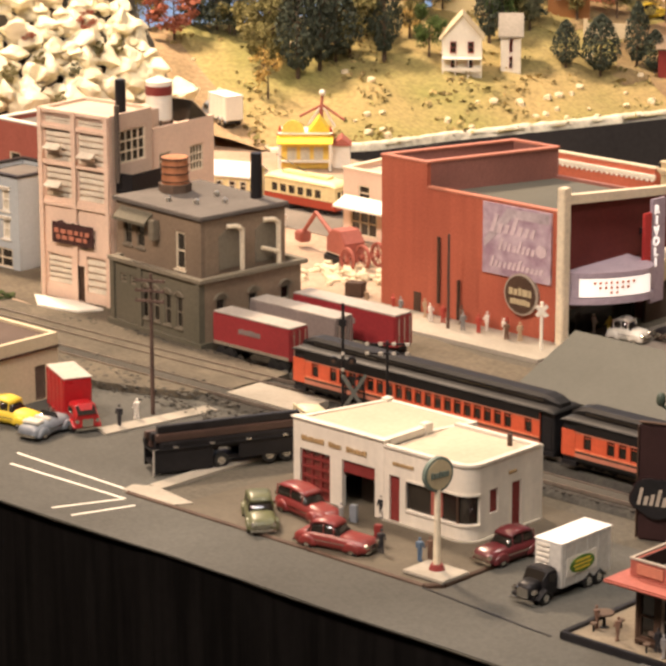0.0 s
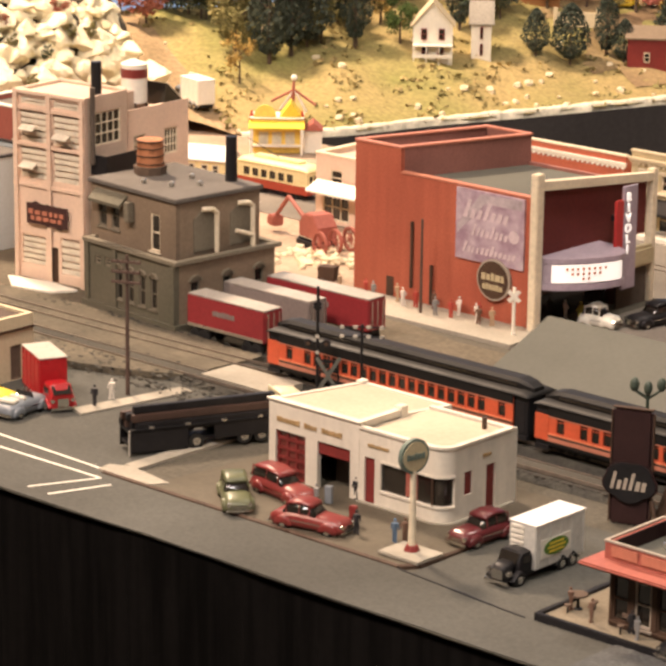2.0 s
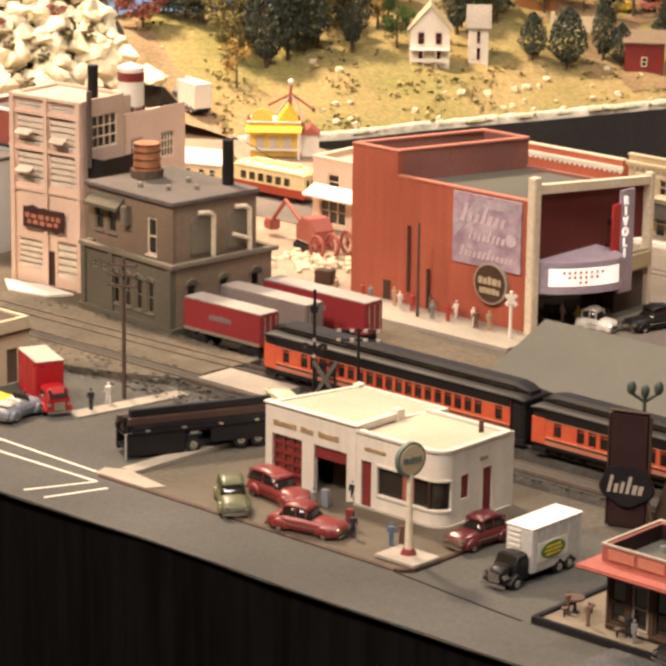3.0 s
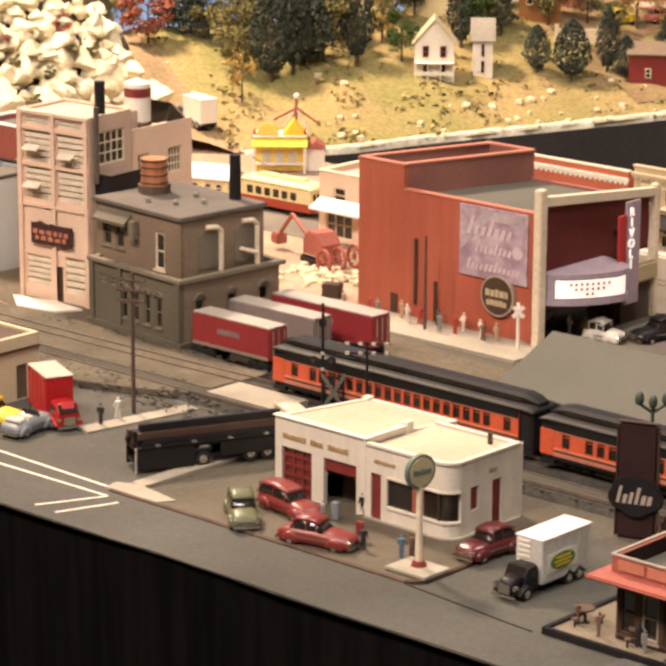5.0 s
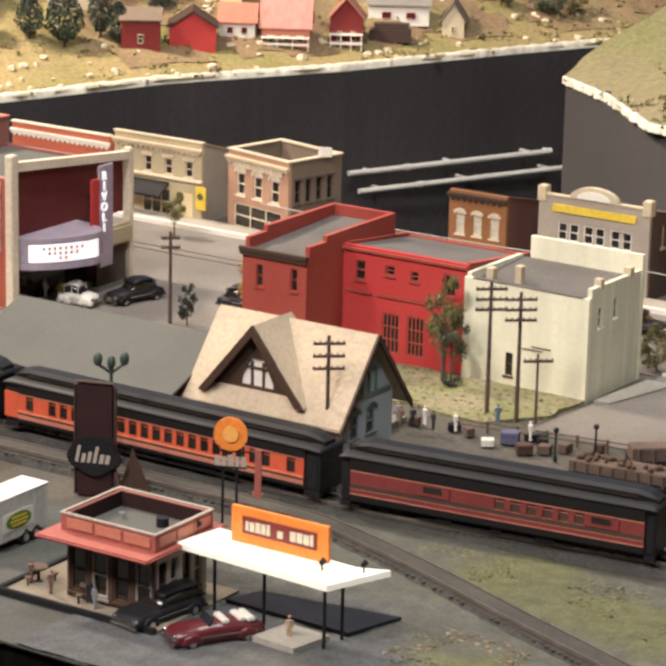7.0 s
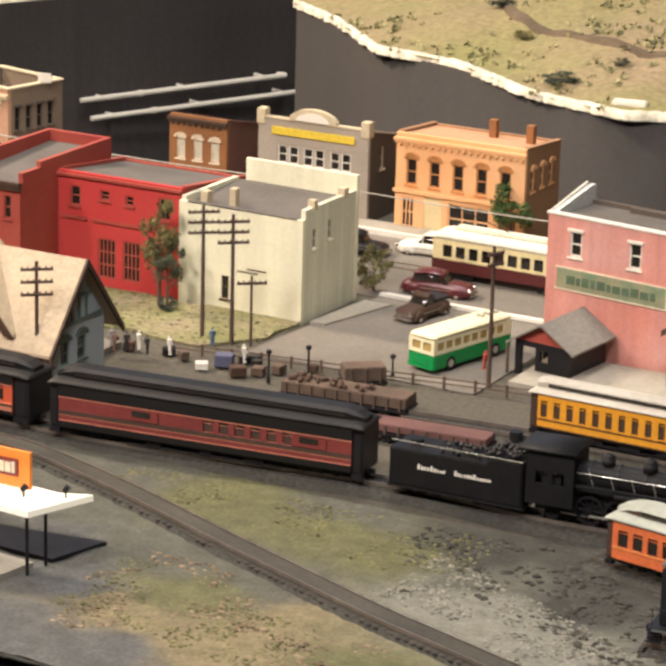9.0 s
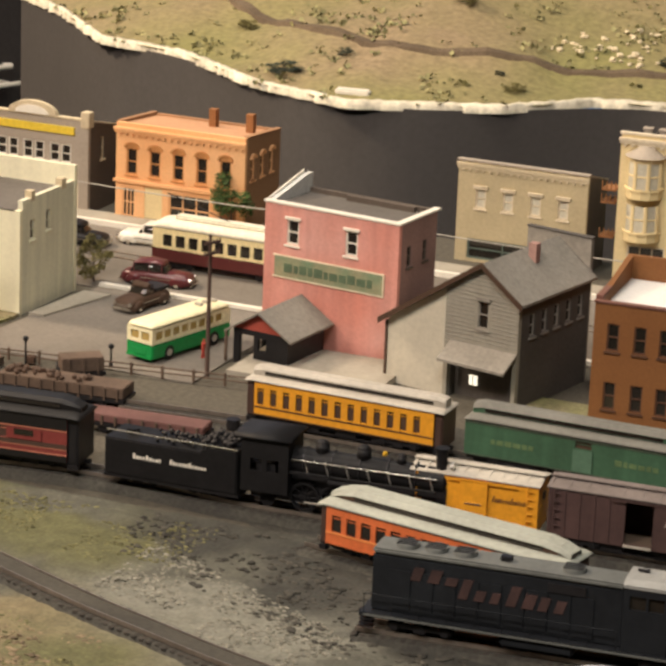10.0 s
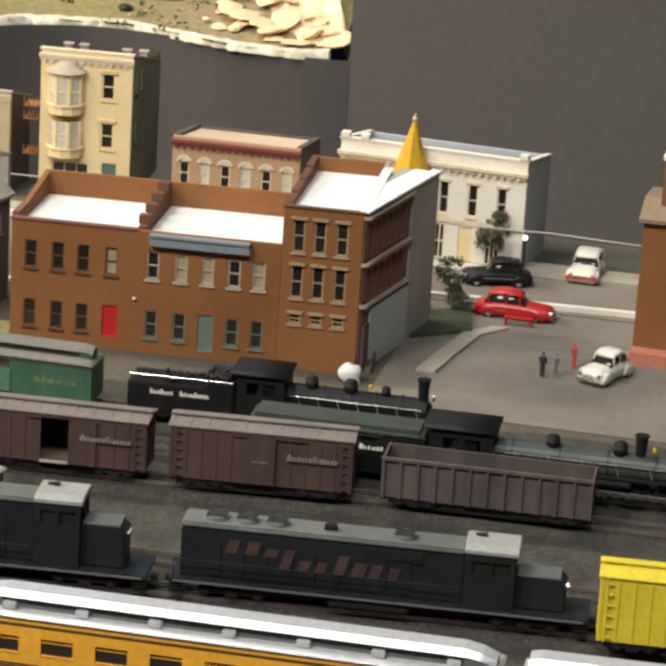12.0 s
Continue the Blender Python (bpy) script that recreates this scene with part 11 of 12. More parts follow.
telegraph_pole("slim pole in the lit street", -1.385, 1.505, 0.046, 1, 30, r=0.0009, armw=0.008)


def crossing_signal(label, x, y, h, rz, mat, r=0.0009, armw=0.012, lamps=True):
    root = thing("crossing_signal", label, "railway signal", x, y, 0, rz, "crossing signals")
    part("base", box(-0.003, 0.003, -0.003, 0.003, 0, 0.0025, bevel=0.0004), mat, root)
    part("mast", rod(bmesh.new(), (0, 0, 0.0025), (0, 0, h), r, seg=8), mat, root)
    for s in (-1, 1):
        m = Matrix.Translation(Vector((0, -r - 0.0006 - 0.0003 * (s + 1), h * 0.84))) @ Matrix.Rotation(math.radians(45 * s), 4, "Y")
        bm = bmesh.new()
        bx(bm, -armw / 2, armw / 2, -0.0003, 0.0003, -0.0013, 0.0013, m=m)
        part("crossbuck", bm, mat, root)
    if lamps:
        for s in (-1, 1):
            part("lamp_arm", box(min(0, s * 0.0052), max(0, s * 0.0052), -0.0009, -0.0003, h * 0.52, h * 0.52 + 0.0008), mat, root)
            hd = part("signal_lamp", rod(bmesh.new(), (s * 0.0052, -0.0022, h * 0.52), (s * 0.0052, -0.0004, h * 0.52), 0.0026, seg=14), mat, root)
            part("lens", rod(bmesh.new(), (s * 0.0052, -0.0026, h * 0.52), (s * 0.0052, -0.00225, h * 0.52), 0.0012, seg=10), BROWNTRIM, hd)
    return root


sig = crossing_signal("black crossing signal with a low crossbuck of grey boards", -1.0530, 1.1375, 0.070, 35, BLACK, armw=0.005)
GREYBOARD = mk("weathered_grey_board", (0.13, 0.13, 0.11), 0.8, 0.3, 40, 0.15)
lat = bmesh.new()
for k in range(4):
    bx(lat, 0.001, 0.0125, 0.0009, 0.0013, 0.006 + 0.0062 * k, 0.0076 + 0.0062 * k)
for x in (0.001, 0.0063, 0.0115):
    bx(lat, x, x + 0.001, 0.0005, 0.0008, 0.004, 0.0285)
part("lattice", lat, BLACK, sig, "dark lattice panel")
for u in (-1, 1):
    part("board", bx(bmesh.new(), -0.0125, 0.0125, -0.0009 - 0.0007 * (u + 1), -0.0003 - 0.0007 * (u + 1), -0.0011, 0.0011, m=T(0.0066, 0, 0.0175) @ Matrix.Rotation(math.radians(58 * u), 4, "Y")), GREYBOARD, sig, "grey crossing board")
for z in (0.031, 0.0405):
    part("marker", rod(bmesh.new(), (0, -0.0016, z), (0, -0.001, z), 0.0011, seg=10), PALEROOF, sig)
crossing_signal("white crossbuck on a white post by the cinema", -1.0599, 1.3267, 0.0335, 40, WHITEPAINT, r=0.0011, armw=0.0095, lamps=False)

# black signal gantry in front of the coaches
root = thing("signal_bridge", "black railway signal arm with lamps over the track", "railway signal", -1.0190, 1.1375, 0, 40)
part("mast", rod(bmesh.new(), (0, 0, 0), (0, 0, 0.054), 0.0008, seg=8), BLACK, root)
for k in range(2):
    part("arm", box(-0.013, 0.013, -0.0012, -0.0006, 0.0465 + 0.0055 * k, 0.0475 + 0.0055 * k), BLACK, root)
    for i in range(4):
        part("lamp", box(-0.0125 + 0.0075 * i, -0.0100 + 0.0075 * i, -0.0026, -0.0013, 0.0462 + 0.0055 * k, 0.0482 + 0.0055 * k, bevel=0.0003), PALEROOF, root, "pale insulator")

root = thing("signal_mast", "dark green twin-headed signal beside the coaches", "railway signal", -0.8170, 1.1330, 0, 40)
SIGNALGREEN = mk("signal_green", (0.05, 0.07, 0.05), 0.6, 0.3)
part("mast", rod(bmesh.new(), (0, 0, 0), (0, 0, 0.060), 0.0012, 0.0009, seg=8), SIGNALGREEN, root)
for s in (-1, 1):
    part("arm", rod(bmesh.new(), (0, 0, 0.054), (s * 0.0065, 0, 0.0585), 0.0009, seg=6), SIGNALGREEN, root)
    bm = ball(bmesh.new(), (s * 0.007, 0, 0.0615), 0.0026, sz=1.5, sub=2)
    part("signal_head", bm, SIGNALGREEN, root)
part("signal_head", ball(bmesh.new(), (0, -0.001, 0.0600), 0.0024, sz=1.6), SIGNALGREEN, root)


def lamp_post(label, x, y, h, white=True):
    root = thing("street_lamp", label, "street lamp", x, y, 0.001, 0, "street lamps")
    part("base", rod(bmesh.new(), (0, 0, 0), (0, 0, 0.003), 0.0013, 0.0008, seg=8), BLACK, root)
    part("post", rod(bmesh.new(), (0, 0, 0.003), (0, 0, h - 0.002), 0.0006, seg=8), BLACK, root)
    part("globe", ball(bmesh.new(), (0, 0, h - 0.0006), 0.0017), LAMPWHITE if white else BLACK, root, smooth=True)
    return root


for x, y, h, w in ((-0.6280, 1.5610, 0.0246, True), (-0.6328, 1.2872, 0.0181, False), (-0.6122, 1.2943, 0.0222, False), (-0.5812, 1.3341, 0.0120, False), (-0.083, 1.605, 0.022, True)):
    lamp_post("white globe street lamp on a black post" if w else "dark lamp post by the depot yard", x, y, h, w)


def wire(a, b, sag=0.004, r=0.0004):
    bm = bmesh.new()
    a, b = Vector(a), Vector(b)
    prev = None
    for i in range(13):
        k = i / 12
        p = a.lerp(b, k) - Vector((0, 0, sag * 4 * k * (1 - k)))
        ring = [bm.verts.new(p + Vector((0, r * math.cos(q * math.pi / 3), r * math.sin(q * math.pi / 3)))) for q in range(6)]
        if prev:
            for q in range(6):
                bm.faces.new((prev[q], ring[q], ring[(q + 1) % 6], prev[(q + 1) % 6]))
        prev = ring
    return solo("overhead_wire", bm, PALEROOF, "thin pale overhead tram wire above the street", "wire", group="overhead wires")


for x0, x1 in ((-1.0, -0.745), (-0.745, -0.52), (-0.52, -0.30), (-0.30, -0.06), (-0.06, 0.2)):
    wire((x0, 1.5375, 0.046), (x1, 1.5375, 0.046), 0.002)

# low yard fence by the depot
root = thing("yard_fence", "low dark wooden fence along the depot yard", "fence", 0, 0, 0.0008, 0)
for i in range(14):
    x, y = -0.705 + 0.0175 * i, 1.306 + 0.0026 * i
    part("post", box(x - 0.0006, x + 0.0006, y - 0.0006, y + 0.0006, 0, 0.0072), WOOD, root)
    if i < 13:
        for zz in (0.0032, 0.0060):
            part("rail_board", rod(bmesh.new(), (x + 0.0006, y, zz), (x + 0.0169, y + 0.0026, zz), 0.00045, seg=5), WOOD, root)


# ---- flat wagons and lineside stores near the bus ----
def lineside(name, label, x, y, rz, L, W, h, mat, top=None, cat="wagon"):
    root = thing(name, label, cat, x, y, 0.0008, rz)
    part("frame", box(0, L, 0, W, 0.0035, 0.0055), BLACK, root)
    part("body", box(0.0005, L - 0.0005, 0.0006, W - 0.0006, 0.0056, h, bevel=0.0005), mat, root)
    n = max(3, int(L / 0.007))
    for i in range(n):
        u = L * (i + 0.5) / n
        part("stake", box(u - 0.0005, u + 0.0005, -0.0005, 0.00055, 0.0045, h), WOOD, root)
    for u in (L * 0.18, L * 0.82):
        for yy in (0.002, W - 0.002):
            part("wheel", wheel_mesh(0.0031, 0.0018, False, BLACK), None, root, m=T(u, yy, 0.0031))
    if top:
        tagged(part("load", top, BROWNTRIM, root, "dark heaped load"), kind="stuff")
    return root


bm = bmesh.new()
rnd = random.Random(12)
for i in range(40):
    ball(bm, (rnd.uniform(0.004, 0.05), rnd.uniform(0.003, 0.014), 0.0125), rnd.uniform(0.0012, 0.0022), sub=1)
lineside("flat_wagon", "brown flat wagon with stakes beside the loco", -0.612, 1.262, 6, 0.072, 0.018, 0.0115, WOOD, bm)
lineside("flat_wagon", "reddish brown low wagon beside the tender", -0.545, 1.232, 6, 0.066, 0.016, 0.0095, mk("flat_red", (0.15, 0.07, 0.06), 0.8, 0.3, 30))
lineside("small_wagon", "small dark wooden wagon near the bus", -0.590, 1.294, 40, 0.024, 0.014, 0.0135, WOOD)


def crate(x, y, w, d, h, mat, label, rz=0, name="crate"):
    bm = box(-w / 2, w / 2, -d / 2, d / 2, 0, h, bevel=0.0003)
    for s in (-1, 1):
        bx(bm, -w / 2, w / 2, s * d / 2 - 0.0003, s * d / 2 + 0.0003, h * 0.1, h * 0.25)
        bx(bm, -w / 2, w / 2, s * d / 2 - 0.0003, s * d / 2 + 0.0003, h * 0.75, h * 0.9)
    return solo(name, bm, mat, label, "crate", x, y, 0.0009, rz, "crates")


crate(-0.668, 1.300, 0.010, 0.008, 0.007, mk("crate_blue", (0.1, 0.1, 0.16), 0.8, 0.3), "dark blue crate beside the poles", 20)
crate(-0.653, 1.289, 0.009, 0.007, 0.0055, BROWNTRIM, "dark brown crate beside the depot", 40)
crate(-0.644, 1.296, 0.007, 0.006, 0.005, WOOD, "wooden crate beside the depot", 10)
crate(-0.676, 1.289, 0.007, 0.006, 0.004, PALECAR, "pale box beside the depot", 30)
crate(-0.471, 1.338, 0.008, 0.006, 0.006, WOOD, "wooden crate by the freight shed", 30)
crate(-1.004, 1.318, 0.018, 0.010, 0.005, BROWNTRIM, "dark timber stack on the railway bank", 30, "timber_stack")
crate(-1.24, 1.352, 0.012, 0.009, 0.010, BROWNTRIM, "dark crate against the cinema wall", 20)
for i, (x, y, c) in enumerate(((-0.742, 1.302, WOOD), (-0.728, 1.297, BROWNTRIM), (-0.705, 1.302, BLACK), (-0.693, 1.298, WOOD), (-0.661, 1.311, BLACK), (-0.636, 1.305, WOOD), (-0.622, 1.318, BROWNTRIM), (-0.60, 1.312, BLACK))):
    crate(x, y, 0.005 + 0.0012 * (i % 3), 0.005, 0.004 + 0.001 * (i % 2), c, "small dark crate on the depot yard", 17 * i)
bar = rod(bmesh.new(), (0, 0, 0), (0, 0, 0.006), 0.003, 0.003, seg=14)
rod(bar, (0, 0, 0.0028), (0, 0, 0.0034), 0.0033, seg=14)
barrel = mesh_of("barrel", bar, BLACK)
for x, y in ((-0.649, 1.303), (-0.653, 1.309), (-0.586, 1.318)):
    solo("barrel", barrel, None, "black barrel on the depot yard", "barrel", x, y, 0.0009, 0, "barrels")
drum = rod(bmesh.new(), (0, 0, 0), (0, 0, 0.008), 0.0035, seg=16)
rod(drum, (0, 0, 0.0035), (0, 0, 0.0042), 0.0038, seg=16)
solo("oil_drum", drum, BLACK, "black oil drum beside the boxcars", "drum", -0.475, 1.265, 0.001)
tank = rod(bmesh.new(), (0, 0, 0.012), (0, 0, 0.020), 0.007, 0.0065, seg=20)
for k in range(4):
    a = math.pi / 4 + k * math.pi / 2
    rod(tank, (0.0045 * math.cos(a), 0.0045 * math.sin(a), 0), (0.0045 * math.cos(a), 0.0045 * math.sin(a), 0.012), 0.0007, seg=6)
solo("petrol_pump", box(-0.002, 0.002, -0.0015, 0.0015, 0, 0.0095, bevel=0.0004), BLUEGREY, "grey petrol pump on the forecourt", "petrol pump", -0.925, 1.0075, 0.0016, 20, "petrol pumps")
solo("petrol_pump", box(-0.002, 0.002, -0.0015, 0.0015, 0, 0.0095, bevel=0.0004), BRICKRED, "red petrol pump on the forecourt", "petrol pump", -0.895, 0.993, 0.0016, 20, "petrol pumps")
tank.free()

# ---- figurines ----
FIGS = {"dark": mk("figure_dark", (0.03, 0.028, 0.03), 0.7, 0.2), "blue": mk("figure_blue", (0.1, 0.16, 0.24), 0.7, 0.2), "yellow": mk("figure_yellow", (0.75, 0.6, 0.08), 0.7, 0.2), "white": mk("figure_white", (0.75, 0.7, 0.62), 0.7, 0.2), "red": mk("figure_red", (0.42, 0.06, 0.04), 0.7, 0.2), "brown": mk("figure_brown", (0.16, 0.09, 0.06), 0.7, 0.2), "grey": mk("figure_grey", (0.25, 0.24, 0.23), 0.7, 0.2), "tan": mk("figure_tan", (0.45, 0.32, 0.2), 0.7, 0.2)}


def figurine(x, y, col, where, h=0.0125, z=0.001):
    key = ("figurine", col)
    turn = RZ((x * 9173 + y * 4411) % 1 * 360)
    if key not in CACHE:
        bm = bmesh.new()
        lean = 0.0004 * (len(col) - 4)
        for sx, fy in ((-1, 0.0006), (1, -0.0005)):
            rod(bm, (sx * 0.0008, fy, 0.0), (sx * 0.0006, 0, 0.0058), 0.0006, 0.0008, seg=6)
            rod(bm, (sx * 0.0016, lean, 0.0098), (sx * 0.0021, -0.0006 - lean, 0.0066), 0.0005, 0.0004, seg=5)
            bx(bm, sx * 0.0008 - 0.0005, sx * 0.0008 + 0.0005, fy - 0.0012, fy + 0.0006, 0, 0.0006)
        rod(bm, (0, 0, 0.0054), (0, lean, 0.0100), 0.0012, 0.0016, seg=7)
        ball(bm, (0, lean, 0.0116), 0.0009, sub=1)
        CACHE[key] = mesh_of("figurine", bm, FIGS[col])
    ob = new("figurine", CACHE[key])
    k = h / 0.0125
    ob.matrix_world = scaled(T(x, y, z)) @ turn @ Matrix.Diagonal((k, k, k, 1))
    return tagged(ob, "tiny %s figurine %s" % (col, where), "figurine", "figurines")


for x, y, c in ((-1.2095, 1.330, "tan"), (-1.188, 1.332, "red"), (-1.180, 1.330, "grey"), (-1.155, 1.331, "white"), (-1.1365, 1.3396, "brown"), (-1.1468, 1.334, "red"), (-1.1143, 1.3388, "white"), (-1.1136, 1.330, "red"), (-1.0957, 1.334, "white"), (-1.0907, 1.330, "brown"), (-1.0973, 1.338, "red"), (-1.165, 1.337, "tan"), (-1.125, 1.328, "grey"), (-1.082, 1.333, "tan")):
    figurine(x, y, c, "on the pavement by the cinema wall", z=0.003)
for x, y, c in ((-1.0853, 1.3881, "blue"), (-1.0795, 1.392, "blue"), (-1.0644, 1.3859, "white"), (-1.0543, 1.3883, "yellow"), (-1.0480, 1.391, "tan")):
    figurine(x, y, c, "below the cinema marquee", z=0.0012)
for x, y, c in ((-1.1366, 1.0406, "dark"), (-1.1387, 1.0560, "white")):
    figurine(x, y, c, "beside the red lorry", z=0.002)
for x, y, c in ((-0.8616, 0.9864, "blue"), (-0.8585, 0.9905, "brown"), (-0.8839, 0.9828, "dark"), (-0.9190, 1.022, "dark"), (-0.926, 0.999, "grey"), (-0.818, 1.037, "tan")):
    figurine(x, y, c, "on the filling station forecourt", z=0.0017)
for x, y, c in ((-0.6015, 0.9828, "tan"), (-0.7143, 0.9790, "white"), (-0.7235, 0.9650, "brown"), (-0.7394, 0.9705, "brown"), (-0.709, 0.973, "tan"), (-0.7015, 0.966, "dark"), (-0.695, 0.9615, "grey")):
    figurine(x, y, c, "on the terrace of the diner", z=0.003, h=0.0115)
for x, y, c in ((-0.7190, 1.2931, "white"), (-0.6992, 1.2934, "white"), (-0.7294, 1.284, "brown"), (-0.735, 1.290, "grey"), (-0.7105, 1.288, "dark"), (-0.6571, 1.3031, "white"), (-0.6879, 1.3205, "blue"), (-0.724, 1.288, "dark"), (-0.5403, 1.3651, "red")):
    figurine(x, y, c, "on the depot yard", z=0.004, h=0.011)
for x, y, c in ((-0.0442, 1.4221, "dark"), (-0.0378, 1.4246, "grey"), (-0.0302, 1.4425, "red")):
    figurine(x, y, c, "in the yard beside the silver car", h=0.0135)
for x, y, c in ((-1.50, 1.462, "red"), (-1.42, 1.47, "white"), (-1.405, 1.56, "dark"), (-1.30, 1.585, "brown"), (-1.34, 1.61, "dark")):
    figurine(x, y, c, "in the lit street", h=0.0115)

# red bench in the yard
root = thing("bench", "small red bench on the near kerb", "bench", -0.0695, 1.503, 0.001, 0)
part("seat", box(-0.008, 0.008, -0.002, 0.002, 0.0042, 0.0050), RED, root)
part("backrest", box(-0.008, 0.008, 0.0017, 0.0022, 0.0056, 0.0085), RED, root)
for x in (-0.007, 0.007):
    part("leg", box(x - 0.0006, x + 0.0006, -0.0018, 0.0021, 0, 0.0041), RED, root)


# ---- trees ----
def crown_mesh(seed, kind, mat):
    """A crown one unit high and one wide, of small leaf clumps."""
    rnd = random.Random(seed)
    vs, fs = [], []

    def leaf(c, r):
        n = Vector((rnd.gauss(0, 1), rnd.gauss(0, 1), rnd.gauss(0, 1) + 0.5)).normalized()
        a = n.orthogonal().normalized()
        b = n.cross(a)
        k = len(vs)
        for s, t in ((-1, -0.6), (0.9, -0.9), (1.1, 0.7), (-0.5, 1.0)):
            vs.append(tuple((c + a * s * r * rnd.uniform(0.6, 1.2) + b * t * r * rnd.uniform(0.6, 1.2) + n * rnd.uniform(-0.3, 0.3) * r)))
        fs.append((k, k + 1, k + 2, k + 3))
    if kind == "conifer":
        for i in range(1500):
            z = rnd.random() ** 1.25
            rad = 0.5 * (1 - z) ** 0.75 * (0.75 + 0.25 * math.sin(z * 34 + rnd.random()))
            a = rnd.uniform(0, 6.283)
            q = rad * (rnd.random() ** 0.4)
            leaf(Vector((q * math.cos(a), q * math.sin(a), z * 0.97)), 0.03 * rnd.uniform(0.6, 1.3))
    elif kind == "cypress":
        for i in range(1800):
            z = rnd.random()
            rad = 0.5 * min(1, (z + 0.12) * 2.6) * max(0.0, 1 - z ** 2.6) ** 0.7 * rnd.uniform(0.9, 1.04)
            a = rnd.uniform(0, 6.283)
            q = rad * (rnd.random() ** 0.35)
            leaf(Vector((q * math.cos(a), q * math.sin(a), z)), 0.028 * rnd.uniform(0.6, 1.3))
    else:
        cl = []
        for i in range(16 if kind == "broad" else 11):
            z = rnd.uniform(0.18, 0.92)
            rad = 0.36 * math.sin(min(1, max(0.05, (z - 0.05))) * math.pi) ** 0.6
            a = rnd.uniform(0, 6.283)
            cl.append((Vector((rad * math.cos(a) * rnd.random() ** 0.3, rad * math.sin(a) * rnd.random() ** 0.3, z)), rnd.uniform(0.1, 0.19)))
        for c, r in cl:
            for j in range(110 if kind == "broad" else 50):
                d = Vector((rnd.gauss(0, 1), rnd.gauss(0, 1), rnd.gauss(0, 0.8))).normalized() * r * rnd.random() ** 0.4
                leaf(c + d, 0.022 * rnd.uniform(0.6, 1.4))
    me = bpy.data.meshes.new("crown")
    me.from_pydata([tuple(c * S for c in v) for v in vs], [], fs)
    me.materials.append(mat)
    return me


CROWNS = {}


def trunk_mesh(seed, kind):
    rnd = random.Random(seed)
    bm = bmesh.new()
    top = 0.9 if kind in ("conifer", "cypress") else 0.62
    rod(bm, (0, 0, 0), (0, 0, top), 0.026, 0.009, seg=8)
    for i in range(6):
        z = rnd.uniform(0.25, top * 0.95)
        a = rnd.uniform(0, 6.283)
        rod(bm, (0, 0, z), (0.26 * math.cos(a), 0.26 * math.sin(a), z + 0.18), 0.009, 0.003, seg=5)
    return mesh_of("trunk", bm, BARK)


TRUNKS = {k: [trunk_mesh(i, k) for i in range(2)] for k in ("conifer", "cypress", "broad", "sparse")}


def tree(x, y, z, h, w, kind, mat, label, lift=0.12, seed=0, group="trees"):
    key = (kind, mat.name, seed % 3)
    if key not in CROWNS:
        CROWNS[key] = crown_mesh(seed % 3 + 7, kind, mat)
    root = thing("tree", label, "tree", x, y, z - 0.001, seed * 47 % 360, group)
    t = part("trunk", TRUNKS[kind][seed % 2], None, root)
    t.matrix_local = Matrix.Diagonal((h * 0.9, h * 0.9, h, 1))
    c = part("crown", CROWNS[key], None, root)
    c.matrix_local = Matrix.Translation((0, 0, h * lift * S)) @ Matrix.Diagonal((w * 1.35, w * 1.35, h * (1 - lift), 1))
    return root


KIND = {"D": ("conifer", LEAF_DARK, "dark conifer"), "C": ("cypress", LEAF_DARK, "dark cypress-like tree"), "O": ("broad", LEAF_OLIVE, "olive-green leafy tree"), "G": ("broad", LEAF_GREEN, "bright green leafy tree"), "A": ("sparse", LEAF_GOLD, "sparse golden autumn tree"), "R": ("broad", LEAF_RUST, "rusty red leafy bush"), "Y": ("broad", LEAF_GREY, "grey-green leafy tree")}
HILL_TREES = [(-1.703, 1.781, 0.070, 0.032, "C"), (-1.703, 1.809, 0.064, 0.026, "C"), (-1.706, 1.852, 0.072, 0.044, "O"), (-1.685, 1.875, 0.070, 0.024, "C"), (-1.668, 1.917, 0.046, 0.028, "G"),
              (-1.664, 1.997, 0.06, 0.022, "C"), (-1.65, 2.039, 0.044, 0.022, "Y"), (-1.586, 2.013, 0.034, 0.021, "C"), (-1.565, 2.038, 0.044, 0.029, "C"), (-1.556, 2.081, 0.048, 0.019, "C"),
              (-1.54, 2.087, 0.032, 0.019, "C"), (-1.815, 1.738, 0.05, 0.044, "R"), (-1.76, 1.786, 0.058, 0.034, "O"), (-1.692, 1.732, 0.045, 0.026, "A"), (-1.826, 1.793, 0.04, 0.03, "A")]
HILL_TREES += [(-1.798, 1.791, 0.04, 0.03, "O"), (-1.859, 1.748, 0.04, 0.03, "O"), (-1.767, 1.826, 0.046, 0.03, "O"), (-1.707, 1.934, 0.036, 0.022, "A"), (-1.766, 1.9, 0.045, 0.03, "O"),
               (-1.36, 2.494, 0.028, 0.026, "O"), (-1.319, 2.52, 0.026, 0.034, "Y"), (-1.308, 2.554, 0.027, 0.027, "O"), (-1.561, 2.184, 0.03, 0.022, "D"), (-1.599, 2.146, 0.03, 0.022, "O"), (-1.73, 1.98, 0.05, 0.03, "Y"), (-1.72, 2.05, 0.05, 0.03, "O")]
for i, (x, y, h, w, k) in enumerate(HILL_TREES):
    kind, mat, nm = KIND[k]
    tree(x, y, hill_a(x, y), h * (1.3 if k == "C" else 1.1), w * 1.05, kind, mat, nm + " on the dry hillside", seed=i)
rnd = random.Random(5)
